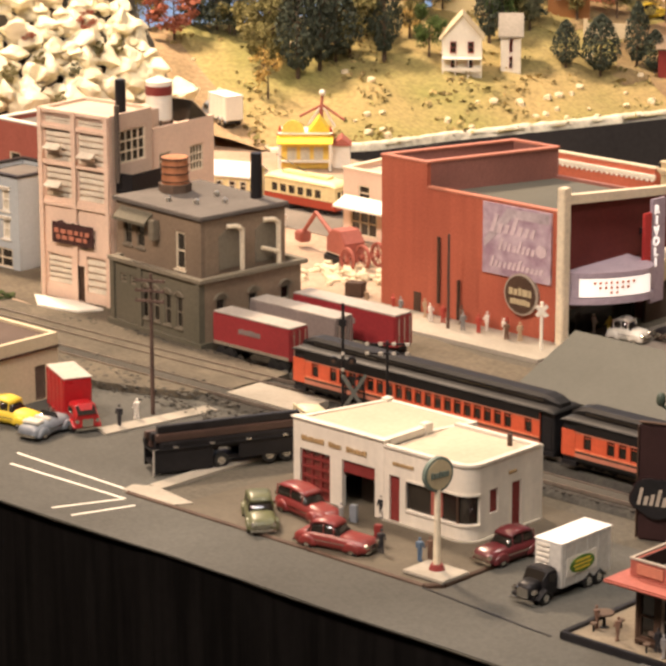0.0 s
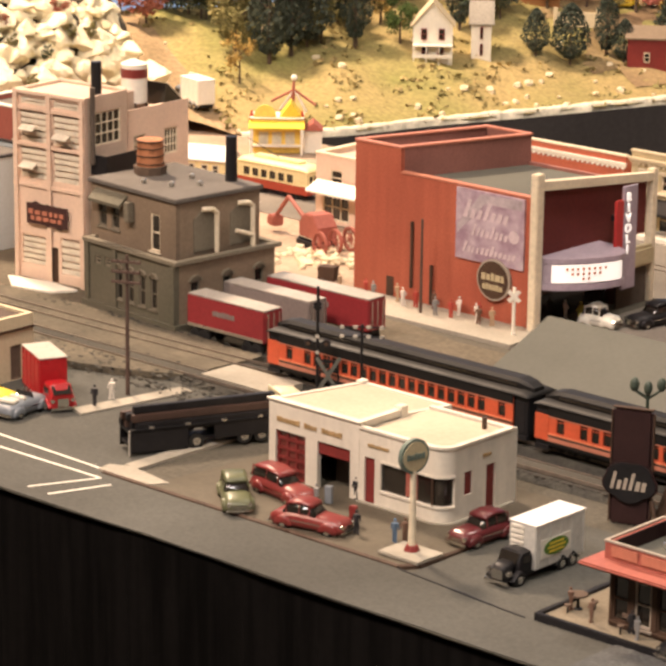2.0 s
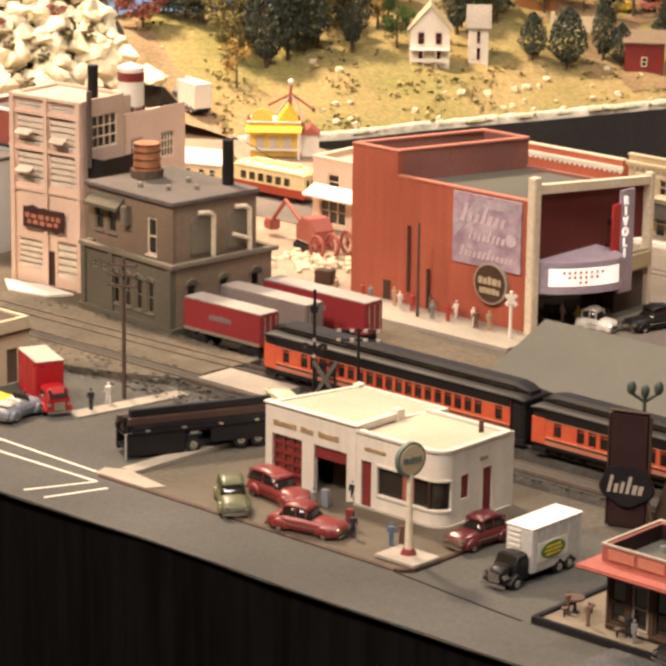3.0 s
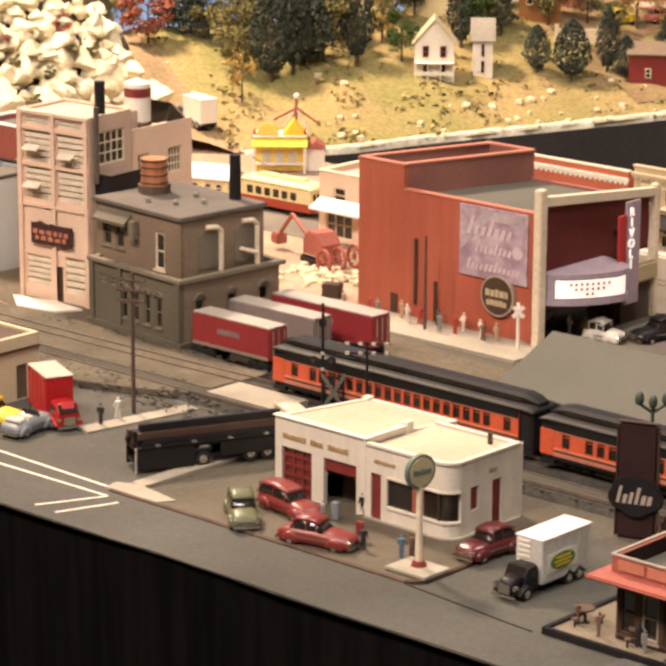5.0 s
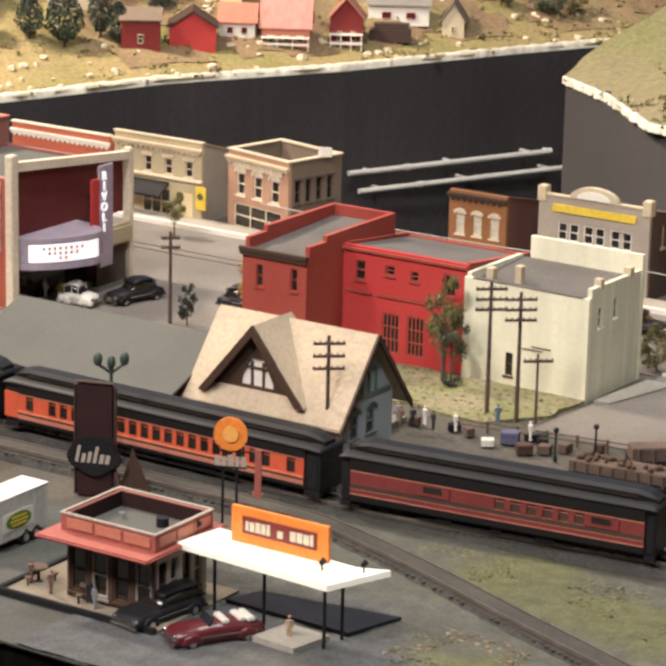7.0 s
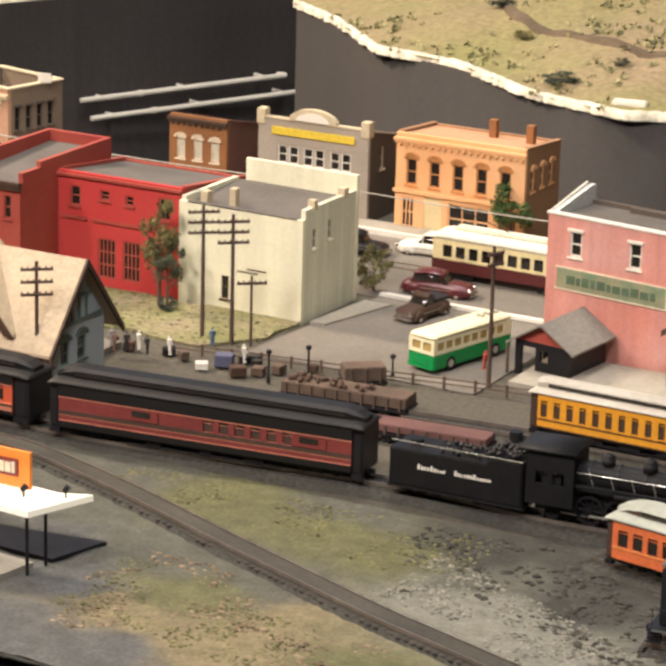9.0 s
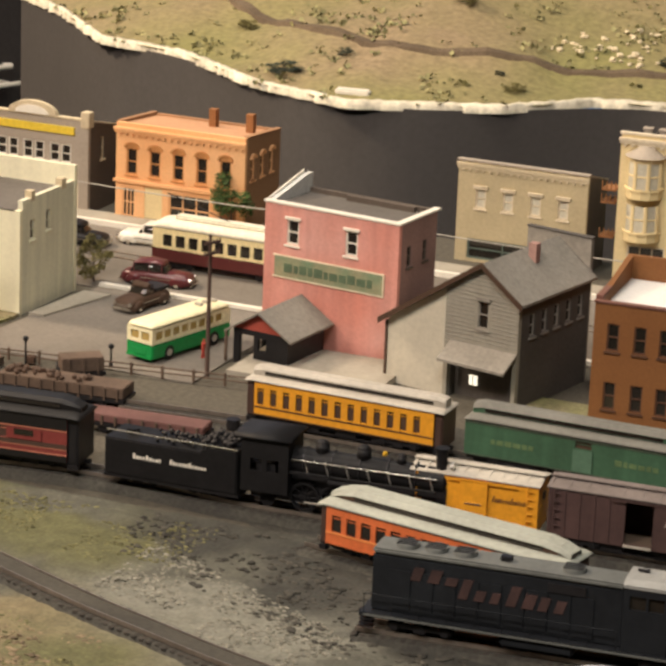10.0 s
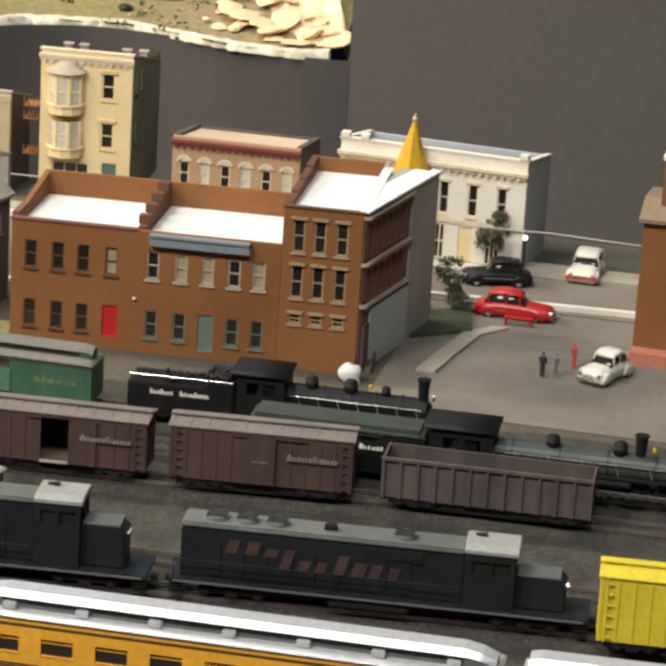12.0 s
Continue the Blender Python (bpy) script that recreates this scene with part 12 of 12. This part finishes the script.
for i in range(95):
    d, u = rnd.uniform(0.15, 0.28), rnd.random()
    p = resample(RIM_A, 110)[int(u * 92)]
    x, y = p.x - 0.92 * d, p.y + 0.39 * d
    k = rnd.choice("OODACYG")
    if any(math.hypot(x - q[0], y - q[1]) < 0.035 for q in ((-1.66, 1.955), (-1.63, 2.06), (-1.53, 2.15), (-1.5, 2.25), (-1.675, 2.16), (-1.42, 2.35))):
        continue
    kind, mat, nm = KIND[k]
    h = rnd.uniform(0.035, 0.075)
    tree(x, y, hill_a(x, y), h, h * rnd.uniform(0.4, 0.65), kind, mat, nm + " high on the hillside", seed=i + 3)
# trees of the town
for i, (x, y, h, w, k, lab) in enumerate(((-0.7592, 1.3794, 0.066, 0.020, "O", "thin tree with sparse olive-brown leaves on the lawn"), (-0.752, 1.3765, 0.045, 0.018, "Y", "thin grey-green tree on the lawn"), (-0.6677, 1.4777, 0.029, 0.021, "O", "dark bushy tree at the corner of the cream shop"), (-0.640, 1.613, 0.043, 0.029, "G", "green street tree before the orange block"), (-0.9117, 1.40, 0.050, 0.018, "A", "thin tree beside the dark red shop"), (-0.1131, 1.527, 0.030, 0.018, "Y", "grey-green street tree by the kerb"), (-0.1015, 1.5975, 0.040, 0.019, "Y", "slim street tree before the white hotel"), (-1.0989, 1.5743, 0.034, 0.016, "O", "olive street tree by the row of shops"), (-0.9523, 1.3879, 0.028, 0.012, "D", "slim dark shrub in the square"), (-0.7504, 1.3746, 0.009, 0.012, "D", "low dark bush on the lawn"), (-0.128, 1.515, 0.010, 0.012, "D", "low dark bush on the kerb"), (-0.104, 1.517, 0.012, 0.014, "Y", "low grey-green bush on the kerb"), (-1.40, 1.178, 0.012, 0.016, "G", "small green bush by the factory"))):
    kind, mat, nm = KIND[k]
    tree(x, y, 0.001, h, w, kind if kind != "conifer" else "broad", mat, lab, seed=i, lift=0.3 if h > 0.03 else 0.08, group="town trees")
tree(-0.411, 2.203, hill_b(-0.411, 2.203), 0.036, 0.022, "sparse", LEAF_DARK, "dark crooked tree on the far hill", seed=2)
for i, (x, y, h, w, k) in enumerate(((-0.814, 2.085, 0.011, 0.026, "D"), (-0.63, 2.125, 0.008, 0.018, "O"), (-0.535, 2.234, 0.008, 0.015, "D"), (-0.46, 2.329, 0.02, 0.024, "D"), (-0.65, 2.145, 0.005, 0.009, "D"), (-0.90, 2.20, 0.01, 0.02, "O"), (-0.95, 2.26, 0.012, 0.022, "D"), (-0.72, 2.25, 0.01, 0.02, "O"), (-0.78, 2.13, 0.008, 0.014, "D"), (-0.55, 2.33, 0.012, 0.022, "O"), (-0.85, 2.30, 0.012, 0.02, "D"), (-0.50, 2.195, 0.006, 0.012, "D"))):
    kind, mat, nm = KIND[k]
    tree(x, y, hill_b(x, y), h, w, "broad", mat, "low %s bush on the far hill" % ("dark" if k == "D" else "olive"), seed=i, lift=0.02, group="bushes")


# ---- rocks ----
def rock_mesh(seed, mat=ROCK):
    bm = bmesh.new()
    bmesh.ops.create_icosphere(bm, subdivisions=2, radius=1)
    off = Vector((seed * 7.1, seed * 3.3, 0))
    for v in bm.verts:
        k = 1 + 0.42 * noise.noise(v.co * 1.3 + off) + 0.22 * noise.noise(v.co * 3.1 + off)
        v.co = Vector((max(-0.8, min(0.8, v.co.x * k)), max(-0.8, min(0.8, v.co.y * k)), max(-0.75, min(0.75, v.co.z * k))))
    return mesh_of("rock", bm, mat)


def broken_rock(seed, mat):
    """A block with flat broken faces."""
    rnd = random.Random(seed)
    bm = bmesh.new()
    bmesh.ops.create_icosphere(bm, subdivisions=3, radius=1)
    cuts = [(Vector((rnd.uniform(-1, 1), rnd.uniform(-1, 1), rnd.uniform(-1, 1))).normalized(), rnd.uniform(0.42, 0.78)) for _ in range(11)]
    off = Vector((seed * 5.1, seed * 2.3, 0))
    for v in bm.verts:
        for n, d in cuts:
            k = v.co.dot(n) - d
            if k > 0:
                v.co -= n * k
        v.co *= 1.25 + 0.16 * noise.noise(v.co * 4 + off)
    return mesh_of("rock", bm, mat)


CREAMROCK = mk("cream_rock", (0.8, 0.7, 0.5), 0.9, 0.35, 22, 0.2, 120, 0.6, tint=(0.6, 0.47, 0.28), spread=0.6)
ROCKS = [rock_mesh(i, CREAMROCK) for i in range(7)]
WHITEROCK = mk("white_plaster_rock", (0.94, 0.89, 0.68), 0.9, 0.4, 26, 0.2, 120, 0.7, tint=(0.74, 0.6, 0.36), spread=0.55)
WHITEROCKS = [broken_rock(i + 20, WHITEROCK) for i in range(7)]
GOLDROCK = mk("golden_plaster_rock", (0.92, 0.8, 0.55), 0.9, 0.35, 14, 0.15, 120, 0.5, tint=(0.82, 0.52, 0.25), spread=0.5)
GOLDROCKS = [broken_rock(i + 40, GOLDROCK) for i in range(7)]


def rock_pile(name, label, places, seed, pool=None, squash=1.0):
    rnd = random.Random(seed)
    root = thing(name, label, "rocks", 0, 0)
    pool = pool or ROCKS
    for x, y, z, r in places:
        ob = part("rock", pool[rnd.randrange(7)], None, root)
        ob.matrix_local = Matrix.Translation((x * S, y * S, z * S)) @ Matrix.Rotation(rnd.uniform(0, 6.28), 4, "Z") @ Matrix.Rotation(rnd.uniform(-0.4, 0.4), 4, "X") @ Matrix.Diagonal((r * rnd.uniform(0.8, 1.4), r * rnd.uniform(0.8, 1.2), r * squash * rnd.uniform(0.7, 1.1), 1))
    return root


rnd = random.Random(9)
ps = []
for i in range(300):
    u, v = rnd.random() * 1.22, rnd.random() ** 0.85
    top = 0.148 - 0.012 * max(0, u - 0.8) / 0.2
    z = 0.045 + (top - 0.045) * v
    ps.append((-1.715 - 0.085 * v - rnd.uniform(0, 0.02), 1.44 + 0.165 * u + 0.02 * v, z, rnd.uniform(0.004, 0.0105) * (1.2 - 0.35 * v)))
for i in range(14):
    ps.append((-1.72 + rnd.uniform(-0.02, 0.02), 1.60 + rnd.uniform(0, 0.05), 0.034 + rnd.uniform(0, 0.012), rnd.uniform(0.006, 0.011)))
rock_pile("rock_cliff", "steep cliff of pale cream plaster rocks", ps, 4, WHITEROCKS)
# the dark earth behind the rocks
bm = bmesh.new()
g = []
for i in range(25):
    row = []
    for j in range(13):
        u, v = i / 24, j / 12
        n = 0.012 * noise.noise(Vector((u * 6, v * 5, 1)))
        row.append(bm.verts.new((-1.722 - 0.09 * v - n, 1.38 + 0.275 * u + 0.02 * v, 0.02 + (0.126 - 0.012 * max(0, u - 0.8) / 0.2) * v)))
    g.append(row)
for a, b in zip(g[:-1], g[1:]):
    for k in range(12):
        bm.faces.new((a[k], b[k], b[k + 1], a[k + 1]))
solo("rock_face", bm, EARTH, "dark earth between the cliff rocks", "rock face", kind="structure")
# a streaky plaster slope along the end of the far hill, with flat rocks on it
bm = bmesh.new()
g = []
for i in range(61):
    row = []
    for j in range(25):
        v, u = i / 60, j / 24
        y = 2.143 + 0.30 * v
        x = -0.304 - 0.095 * v - u * (0.05 + 0.05 * (1 - v) + 0.03 * noise.noise(Vector((v * 7, 3, 1))))
        k = noise.noise(Vector((x * 60 + y * 25, y * 30, 5))) * 0.7 + noise.noise(Vector((x * 150 + y * 60, y * 90, 2))) * 0.35
        lift = (0.004 + 0.012 * min(1, v * 4)) * (1 - u) ** 1.5 + 0.006 * k * (1 - u)
        row.append(bm.verts.new((x, y, hill_b(x, y) + lift - 0.004 * u)))
    row.insert(0, bm.verts.new((row[0].co.x + 0.003, row[0].co.y - 0.002, row[0].co.z - 0.03)))
    g.append(row)
for a, b in zip(g[:-1], g[1:]):
    for k in range(25):
        bm.faces.new((a[k], b[k], b[k + 1], a[k + 1]))
bmesh.ops.recalc_face_normals(bm, faces=bm.faces)
solo("rock_slope", bm, GOLDROCK, "streaky cream and orange plaster slope at the hill's end", "scenery", kind="structure", smooth=True)
ps = []
for i in range(150):
    v = rnd.random()
    x, y = -0.314 - 0.097 * v - rnd.random() ** 1.6 * (0.05 + 0.07 * (1 - v)), 2.140 + 0.30 * v
    ps.append((x, y, hill_b(x, y) + rnd.uniform(0.0, 0.007), rnd.choice((rnd.uniform(0.003, 0.007), rnd.uniform(0.007, 0.014)))))
rock_pile("rock_heap", "heap of pale golden rocks at the hill's end", ps, 6, GOLDROCKS, 0.3)
ps = []
for i in range(150):
    p = resample(RIM_A, 110)[rnd.randrange(0, 96)]
    d = rnd.choice((rnd.uniform(0.004, 0.03), rnd.uniform(0.045, 0.07), rnd.uniform(0.1, 0.2)))
    x, y = p.x - 0.92 * d, p.y + 0.39 * d
    ps.append((x, y, hill_a(x, y) + 0.001, rnd.uniform(0.0015, 0.005)))
rock_pile("loose_rocks", "loose pale rocks strewn over the hillside", ps, 8)
ps = []
for i in range(60):
    x, y = rnd.uniform(-0.64, -0.53), rnd.uniform(2.22, 2.29)
    ps.append((x, y, hill_b(x, y) + 0.001, rnd.uniform(0.001, 0.0035)))
rock_pile("loose_rocks", "loose pale rocks on the far hill", ps, 9)
ps = [(-1.284 + rnd.gauss(0, 0.022), 1.388 + rnd.gauss(0, 0.012), 0.001 + rnd.uniform(0, 0.003), rnd.uniform(0.0015, 0.0045)) for i in range(60)]
rock_pile("rubble_heap", "heap of pale rubble beside the excavator", ps, 10)
solo("white_slab", box(-0.014, 0.014, -0.005, 0.005, 0, 0.005, bevel=0.0012), WHITEPAINT, "white plaster slab on the far hill's edge", "slab", -0.741, 2.056, 0.002, 8)

# undergrowth on the hillsides
def undergrowth(name, rim, hfun, inward, n, dmax, mat, label, seed, r0=0.0012, r1=0.004, span=(0, 96)):
    rnd = random.Random(seed)
    pts = resample(rim, 110)
    vs, fs = [], []
    for i in range(n):
        p = pts[rnd.randrange(*span)]
        d = dmax * rnd.random()
        x, y = p.x + inward[0] * d + rnd.uniform(-0.01, 0.01), p.y + inward[1] * d + rnd.uniform(-0.01, 0.01)
        if noise.noise(Vector((x * 16, y * 16, seed))) < 0.0:
            continue
        z = hfun(x, y)
        r = rnd.uniform(r0, r1)
        for j in range(5):
            c = Vector((x + rnd.gauss(0, r), y + rnd.gauss(0, r), z + abs(rnd.gauss(0, r * 0.6))))
            nn = Vector((rnd.gauss(0, 1), rnd.gauss(0, 1), rnd.gauss(0, 1) + 0.7)).normalized()
            a = nn.orthogonal().normalized()
            b = nn.cross(a)
            k = len(vs)
            q = r * 0.6
            vs += [tuple(v * S for v in (c + a * s * q + b * t * q)) for s, t in ((-1, -0.7), (1, -0.8), (0.8, 1), (-0.7, 0.9))]
            fs.append((k, k + 1, k + 2, k + 3))
    me = bpy.data.meshes.new(name)
    me.from_pydata(vs, [], fs)
    me.materials.append(mat)
    return solo(name, me, None, label, "plants", kind="stuff")


undergrowth("dry_grass", RIM_A, hill_a, (-0.92, 0.39), 1900, 0.27, leafmat("dry_grass_leaf", (0.32, 0.24, 0.1), (0.24, 0.2, 0.08)), "dry yellow undergrowth on the hillside", 3)
undergrowth("green_scrub", RIM_A, hill_a, (-0.92, 0.39), 420, 0.27, LEAF_OLIVE, "olive scrub on the hillside", 4)
undergrowth("hill_scrub", RIM_B, hill_b, (0.12, 1.0), 1300, 0.35, leafmat("hill_scrub_leaf", (0.28, 0.26, 0.12), (0.2, 0.19, 0.09)), "yellow-green scrub on the far hill", 5, span=(10, 104))

# dirt road on the far hill
bm = bmesh.new()
path = smooth_path([(-0.985, 2.335), (-0.9658, 2.2955), (-0.9395, 2.2541), (-0.9048, 2.2254), (-0.8649, 2.1991), (-0.8129, 2.1693), (-0.7559, 2.153), (-0.708, 2.156), (-0.648, 2.1777), (-0.5552, 2.2116), (-0.44, 2.235)], 60)
prev = None
for i, p in enumerate(path):
    d = (path[min(i + 1, len(path) - 1)] - path[max(i - 1, 0)]).normalized()
    n = Vector((-d.y, d.x, 0)) * 0.004
    ring = [bm.verts.new((q.x, q.y, max(hill_b(q.x, q.y), hill_b(p.x, p.y)) + zz)) for q, zz in ((p - n * 1.5, -0.004), (p - n, 0.0016), (p + n, 0.0016), (p + n * 1.5, -0.004))]
    if prev:
        for k in range(3):
            bm.faces.new((prev[k], prev[k + 1], ring[k + 1], ring[k]))
    prev = ring
bmesh.ops.recalc_face_normals(bm, faces=bm.faces)
solo("hill_road", bm, mk("dirt_road", (0.15, 0.11, 0.07), 0.95, 0.3, 20, 0.2), "brown dirt road across the far hill", "road", kind="structure")

# ---- lit quarter at the end of the main street ----
LITYELLOW = mk("kiosk_yellow", (0.85, 0.6, 0.12), 0.5, 0.15, 30)
root = thing("kiosk", "bright yellow fairground kiosk with a rounded top", "kiosk", -1.558, 1.638, 0.001, 42)
root.matrix_world = root.matrix_world @ Matrix.Diagonal((1.08, 1.08, 1.12, 1))
part("body", box(-0.018, 0.018, -0.010, 0.010, 0, 0.022, bevel=0.001), LITYELLOW, root)
part("roof", box(-0.0195, 0.0195, -0.0115, 0.0115, 0.0225, 0.0255, bevel=0.0006), LITYELLOW, root)
part("cornice", box(-0.0205, 0.0205, -0.0125, 0.0125, 0.0256, 0.0268, bevel=0.0004), WHITEPAINT, root)
part("sign_arch", prism(bmesh.new(), [(-0.009 + 0.0085 * math.cos(math.pi * i / 12), 0.0269 + 0.009 * math.sin(math.pi * i / 12)) for i in range(13)], -0.0105, -0.0085, 0.0003), LITYELLOW, root, "arched yellow sign board")
part("gable", prism(bmesh.new(), [(0.002, 0.0269), (0.019, 0.0269), (0.0105, 0.0375)], -0.010, 0.009, 0.0003), YELLOW, root)
part("side_booth", box(0.0206, 0.034, -0.009, 0.008, 0, 0.017, bevel=0.0005), WHITEPAINT, root, "white side booth with a red roof")
part("booth_roof", prism(bmesh.new(), [(0.0196, 0.0171), (0.035, 0.0171), (0.0275, 0.023)], -0.0105, 0.0095), DINERRED, root)
for x in (-0.010, 0.0, 0.010):
    part("window", box(x - 0.0035, x + 0.0035, -0.0104, -0.0101, 0.007, 0.016), PANE_PALE, root)
part("canopy", prism_x(bmesh.new(), [(-0.010, 0.0235), (-0.019, 0.0195), (-0.019, 0.0205), (-0.010, 0.0248)], -0.021, 0.021), YELLOW, root)
for x in (-0.019, 0.019):
    part("post", rod(bmesh.new(), (x, -0.018, 0), (x, -0.018, 0.0195), 0.0011, seg=8), WHITEPAINT, root)
    part("turret", rod(bmesh.new(), (x, -0.006, 0.022), (x, -0.006, 0.031), 0.003, 0.0006, seg=8), TRAMRED, root)
part("counter", box(-0.018, 0.018, -0.014, -0.0101, 0.0055, 0.0068), WHITEPAINT, root)
root = thing("fairground_mast", "red and white mast of a fairground ride", "fairground ride", -1.580, 1.676, 0.002, 42)
root.matrix_world = root.matrix_world @ Matrix.Diagonal((0.95, 0.95, 1.0, 1))
part("mast", rod(bmesh.new(), (0, 0, 0), (0.004, 0, 0.050), 0.0024, 0.0012, seg=8), DINERRED, root)
for i in range(5):
    a = 0.5 + i * 0.55
    part("spar", rod(bmesh.new(), (0.004, 0, 0.042), (0.004 + 0.022 * math.cos(a), 0.003 * i - 0.006, 0.038 - 0.016 * math.sin(a)), 0.0011, seg=6), WHITEPAINT if i % 2 else DINERRED, root)
part("finial", ball(bmesh.new(), (0.004, 0, 0.052), 0.0028), WHITEPAINT, root)
cottage("cream_house", "cream lit house beside the tram street", -1.503, 1.4965, 0.001, 0.036, 0.025, 0.0225, 0.0295, TRAMCREAM, WHITEROOF, rz=23, along="x", wins=((0.25, 0.5), (0.55, 0.5), (0.8, 0.5)))

# tables and seats on the diner terrace
def cafe_table(x, y, label, top, leg, r=0.0048, h=0.0075):
    root = thing("cafe_table", label, "table", x, y, 0.003, 0, "tables on the terrace")
    part("tabletop", rod(bmesh.new(), (0, 0, h - 0.0008), (0, 0, h), r, r * 0.97, seg=18), top, root)
    part("pedestal", rod(bmesh.new(), (0, 0, 0.0006), (0, 0, h - 0.0009), 0.0008, 0.0006, seg=8), leg, root)
    part("foot", rod(bmesh.new(), (0, 0, 0), (0, 0, 0.0005), 0.0024, 0.0018, seg=12), leg, root)
    for a in (0.6, 2.6, 4.7):
        q = thing("stool", "small brown stool beside a terrace table", "stool", x + 0.0078 * math.cos(a), y + 0.0078 * math.sin(a), 0.003, 0, "stools on the terrace")
        part("seat", rod(bmesh.new(), (0, 0, 0.0036), (0, 0, 0.0044), 0.0017, seg=10), WOOD, q)
        part("leg", rod(bmesh.new(), (0, 0, 0), (0, 0, 0.0035), 0.0005, seg=6), BLACK, q)


cafe_table(-0.7380, 0.9740, "brown wooden table standing on the diner terrace", WOOD, BLACK)
cafe_table(-0.7165, 0.9825, "round white table standing on the diner terrace", WHITEPAINT, STEEL)
cafe_table(-0.7045, 0.9695, "brown wooden table at the terrace edge", WOOD, BLACK, 0.0042)

# spotlights on the diner canopy
for x, y in ((-0.6632, 0.9977), (-0.5894, 0.9901), (-0.573, 0.999)):
    root = thing("canopy_spotlight", "small dark spotlight standing on the canopy", "spotlight", x, y, 0.0363, 30, "canopy spotlights")
    part("stem", rod(bmesh.new(), (0, 0, 0), (0, 0, 0.003), 0.0005, seg=6), BLACK, root)
    part("head", rod(bmesh.new(), (-0.0008, 0, 0.003), (0.0012, 0, 0.0052), 0.0012, 0.0016, seg=10), BLACK, root)
flat("hedge_strip", [(-0.131, 1.499), (-0.099, 1.521), (-0.091, 1.479), (-0.123, 1.458)], 0.0032, mk("dark_grass", (0.05, 0.06, 0.03), 0.95, 0.4, 40, 0.3, 230, 0.8), "dark green grass strip beside the hotel", "grass")
flat("yard_path", [(-0.108, 1.405), (-0.103, 1.437), (-0.096, 1.475), (-0.082, 1.493), (-0.073, 1.493), (-0.086, 1.475), (-0.093, 1.437), (-0.098, 1.405)], 0.0026, CONCRETE, "pale curved path across the yard")

# houses behind the crest, among the trees
cottage("cream_hall", "large cream house behind the trees", -1.745, 1.955, hill_a(-1.745, 1.955) - 0.004, 0.046, 0.03, 0.045, 0.058, TRAMCREAM, PALEROOF, rz=40, along="x", wins=((0.3, 0.5), (0.7, 0.5)))
cottage("brown_house", "brown wooden house on the hillside", -1.66, 2.11, hill_a(-1.66, 2.11) - 0.002, 0.04, 0.03, 0.04, 0.056, BRICK_S, BROWNTRIM, rz=38, along="x", wins=((0.25, 0.5), (0.6, 0.5)))
car("yellow car parked high on the hillside", -1.613, 2.178, 60, YELLOW, L=0.032, z=hill_a(-1.613, 2.178))
car("red car parked high on the hillside", -1.593, 2.214, 60, DINERRED, L=0.032, z=hill_a(-1.593, 2.214))

# bushes growing between the rocks of the cliff
rnd = random.Random(31)
for i in range(16):
    v = rnd.random()
    kind, mat, nm = KIND[("O", "A", "O", "Y", "R")[i % 5]]
    h = rnd.uniform(0.012, 0.022)
    tree(-1.712 - 0.08 * v, 1.45 + 0.155 * rnd.random(), 0.048 + 0.085 * v, h, h * 0.75, "broad", mat, "small %s bush between the cliff rocks" % ("olive", "golden", "olive", "grey-green", "rusty")[i % 5], seed=i, lift=0.05, group="cliff bushes")
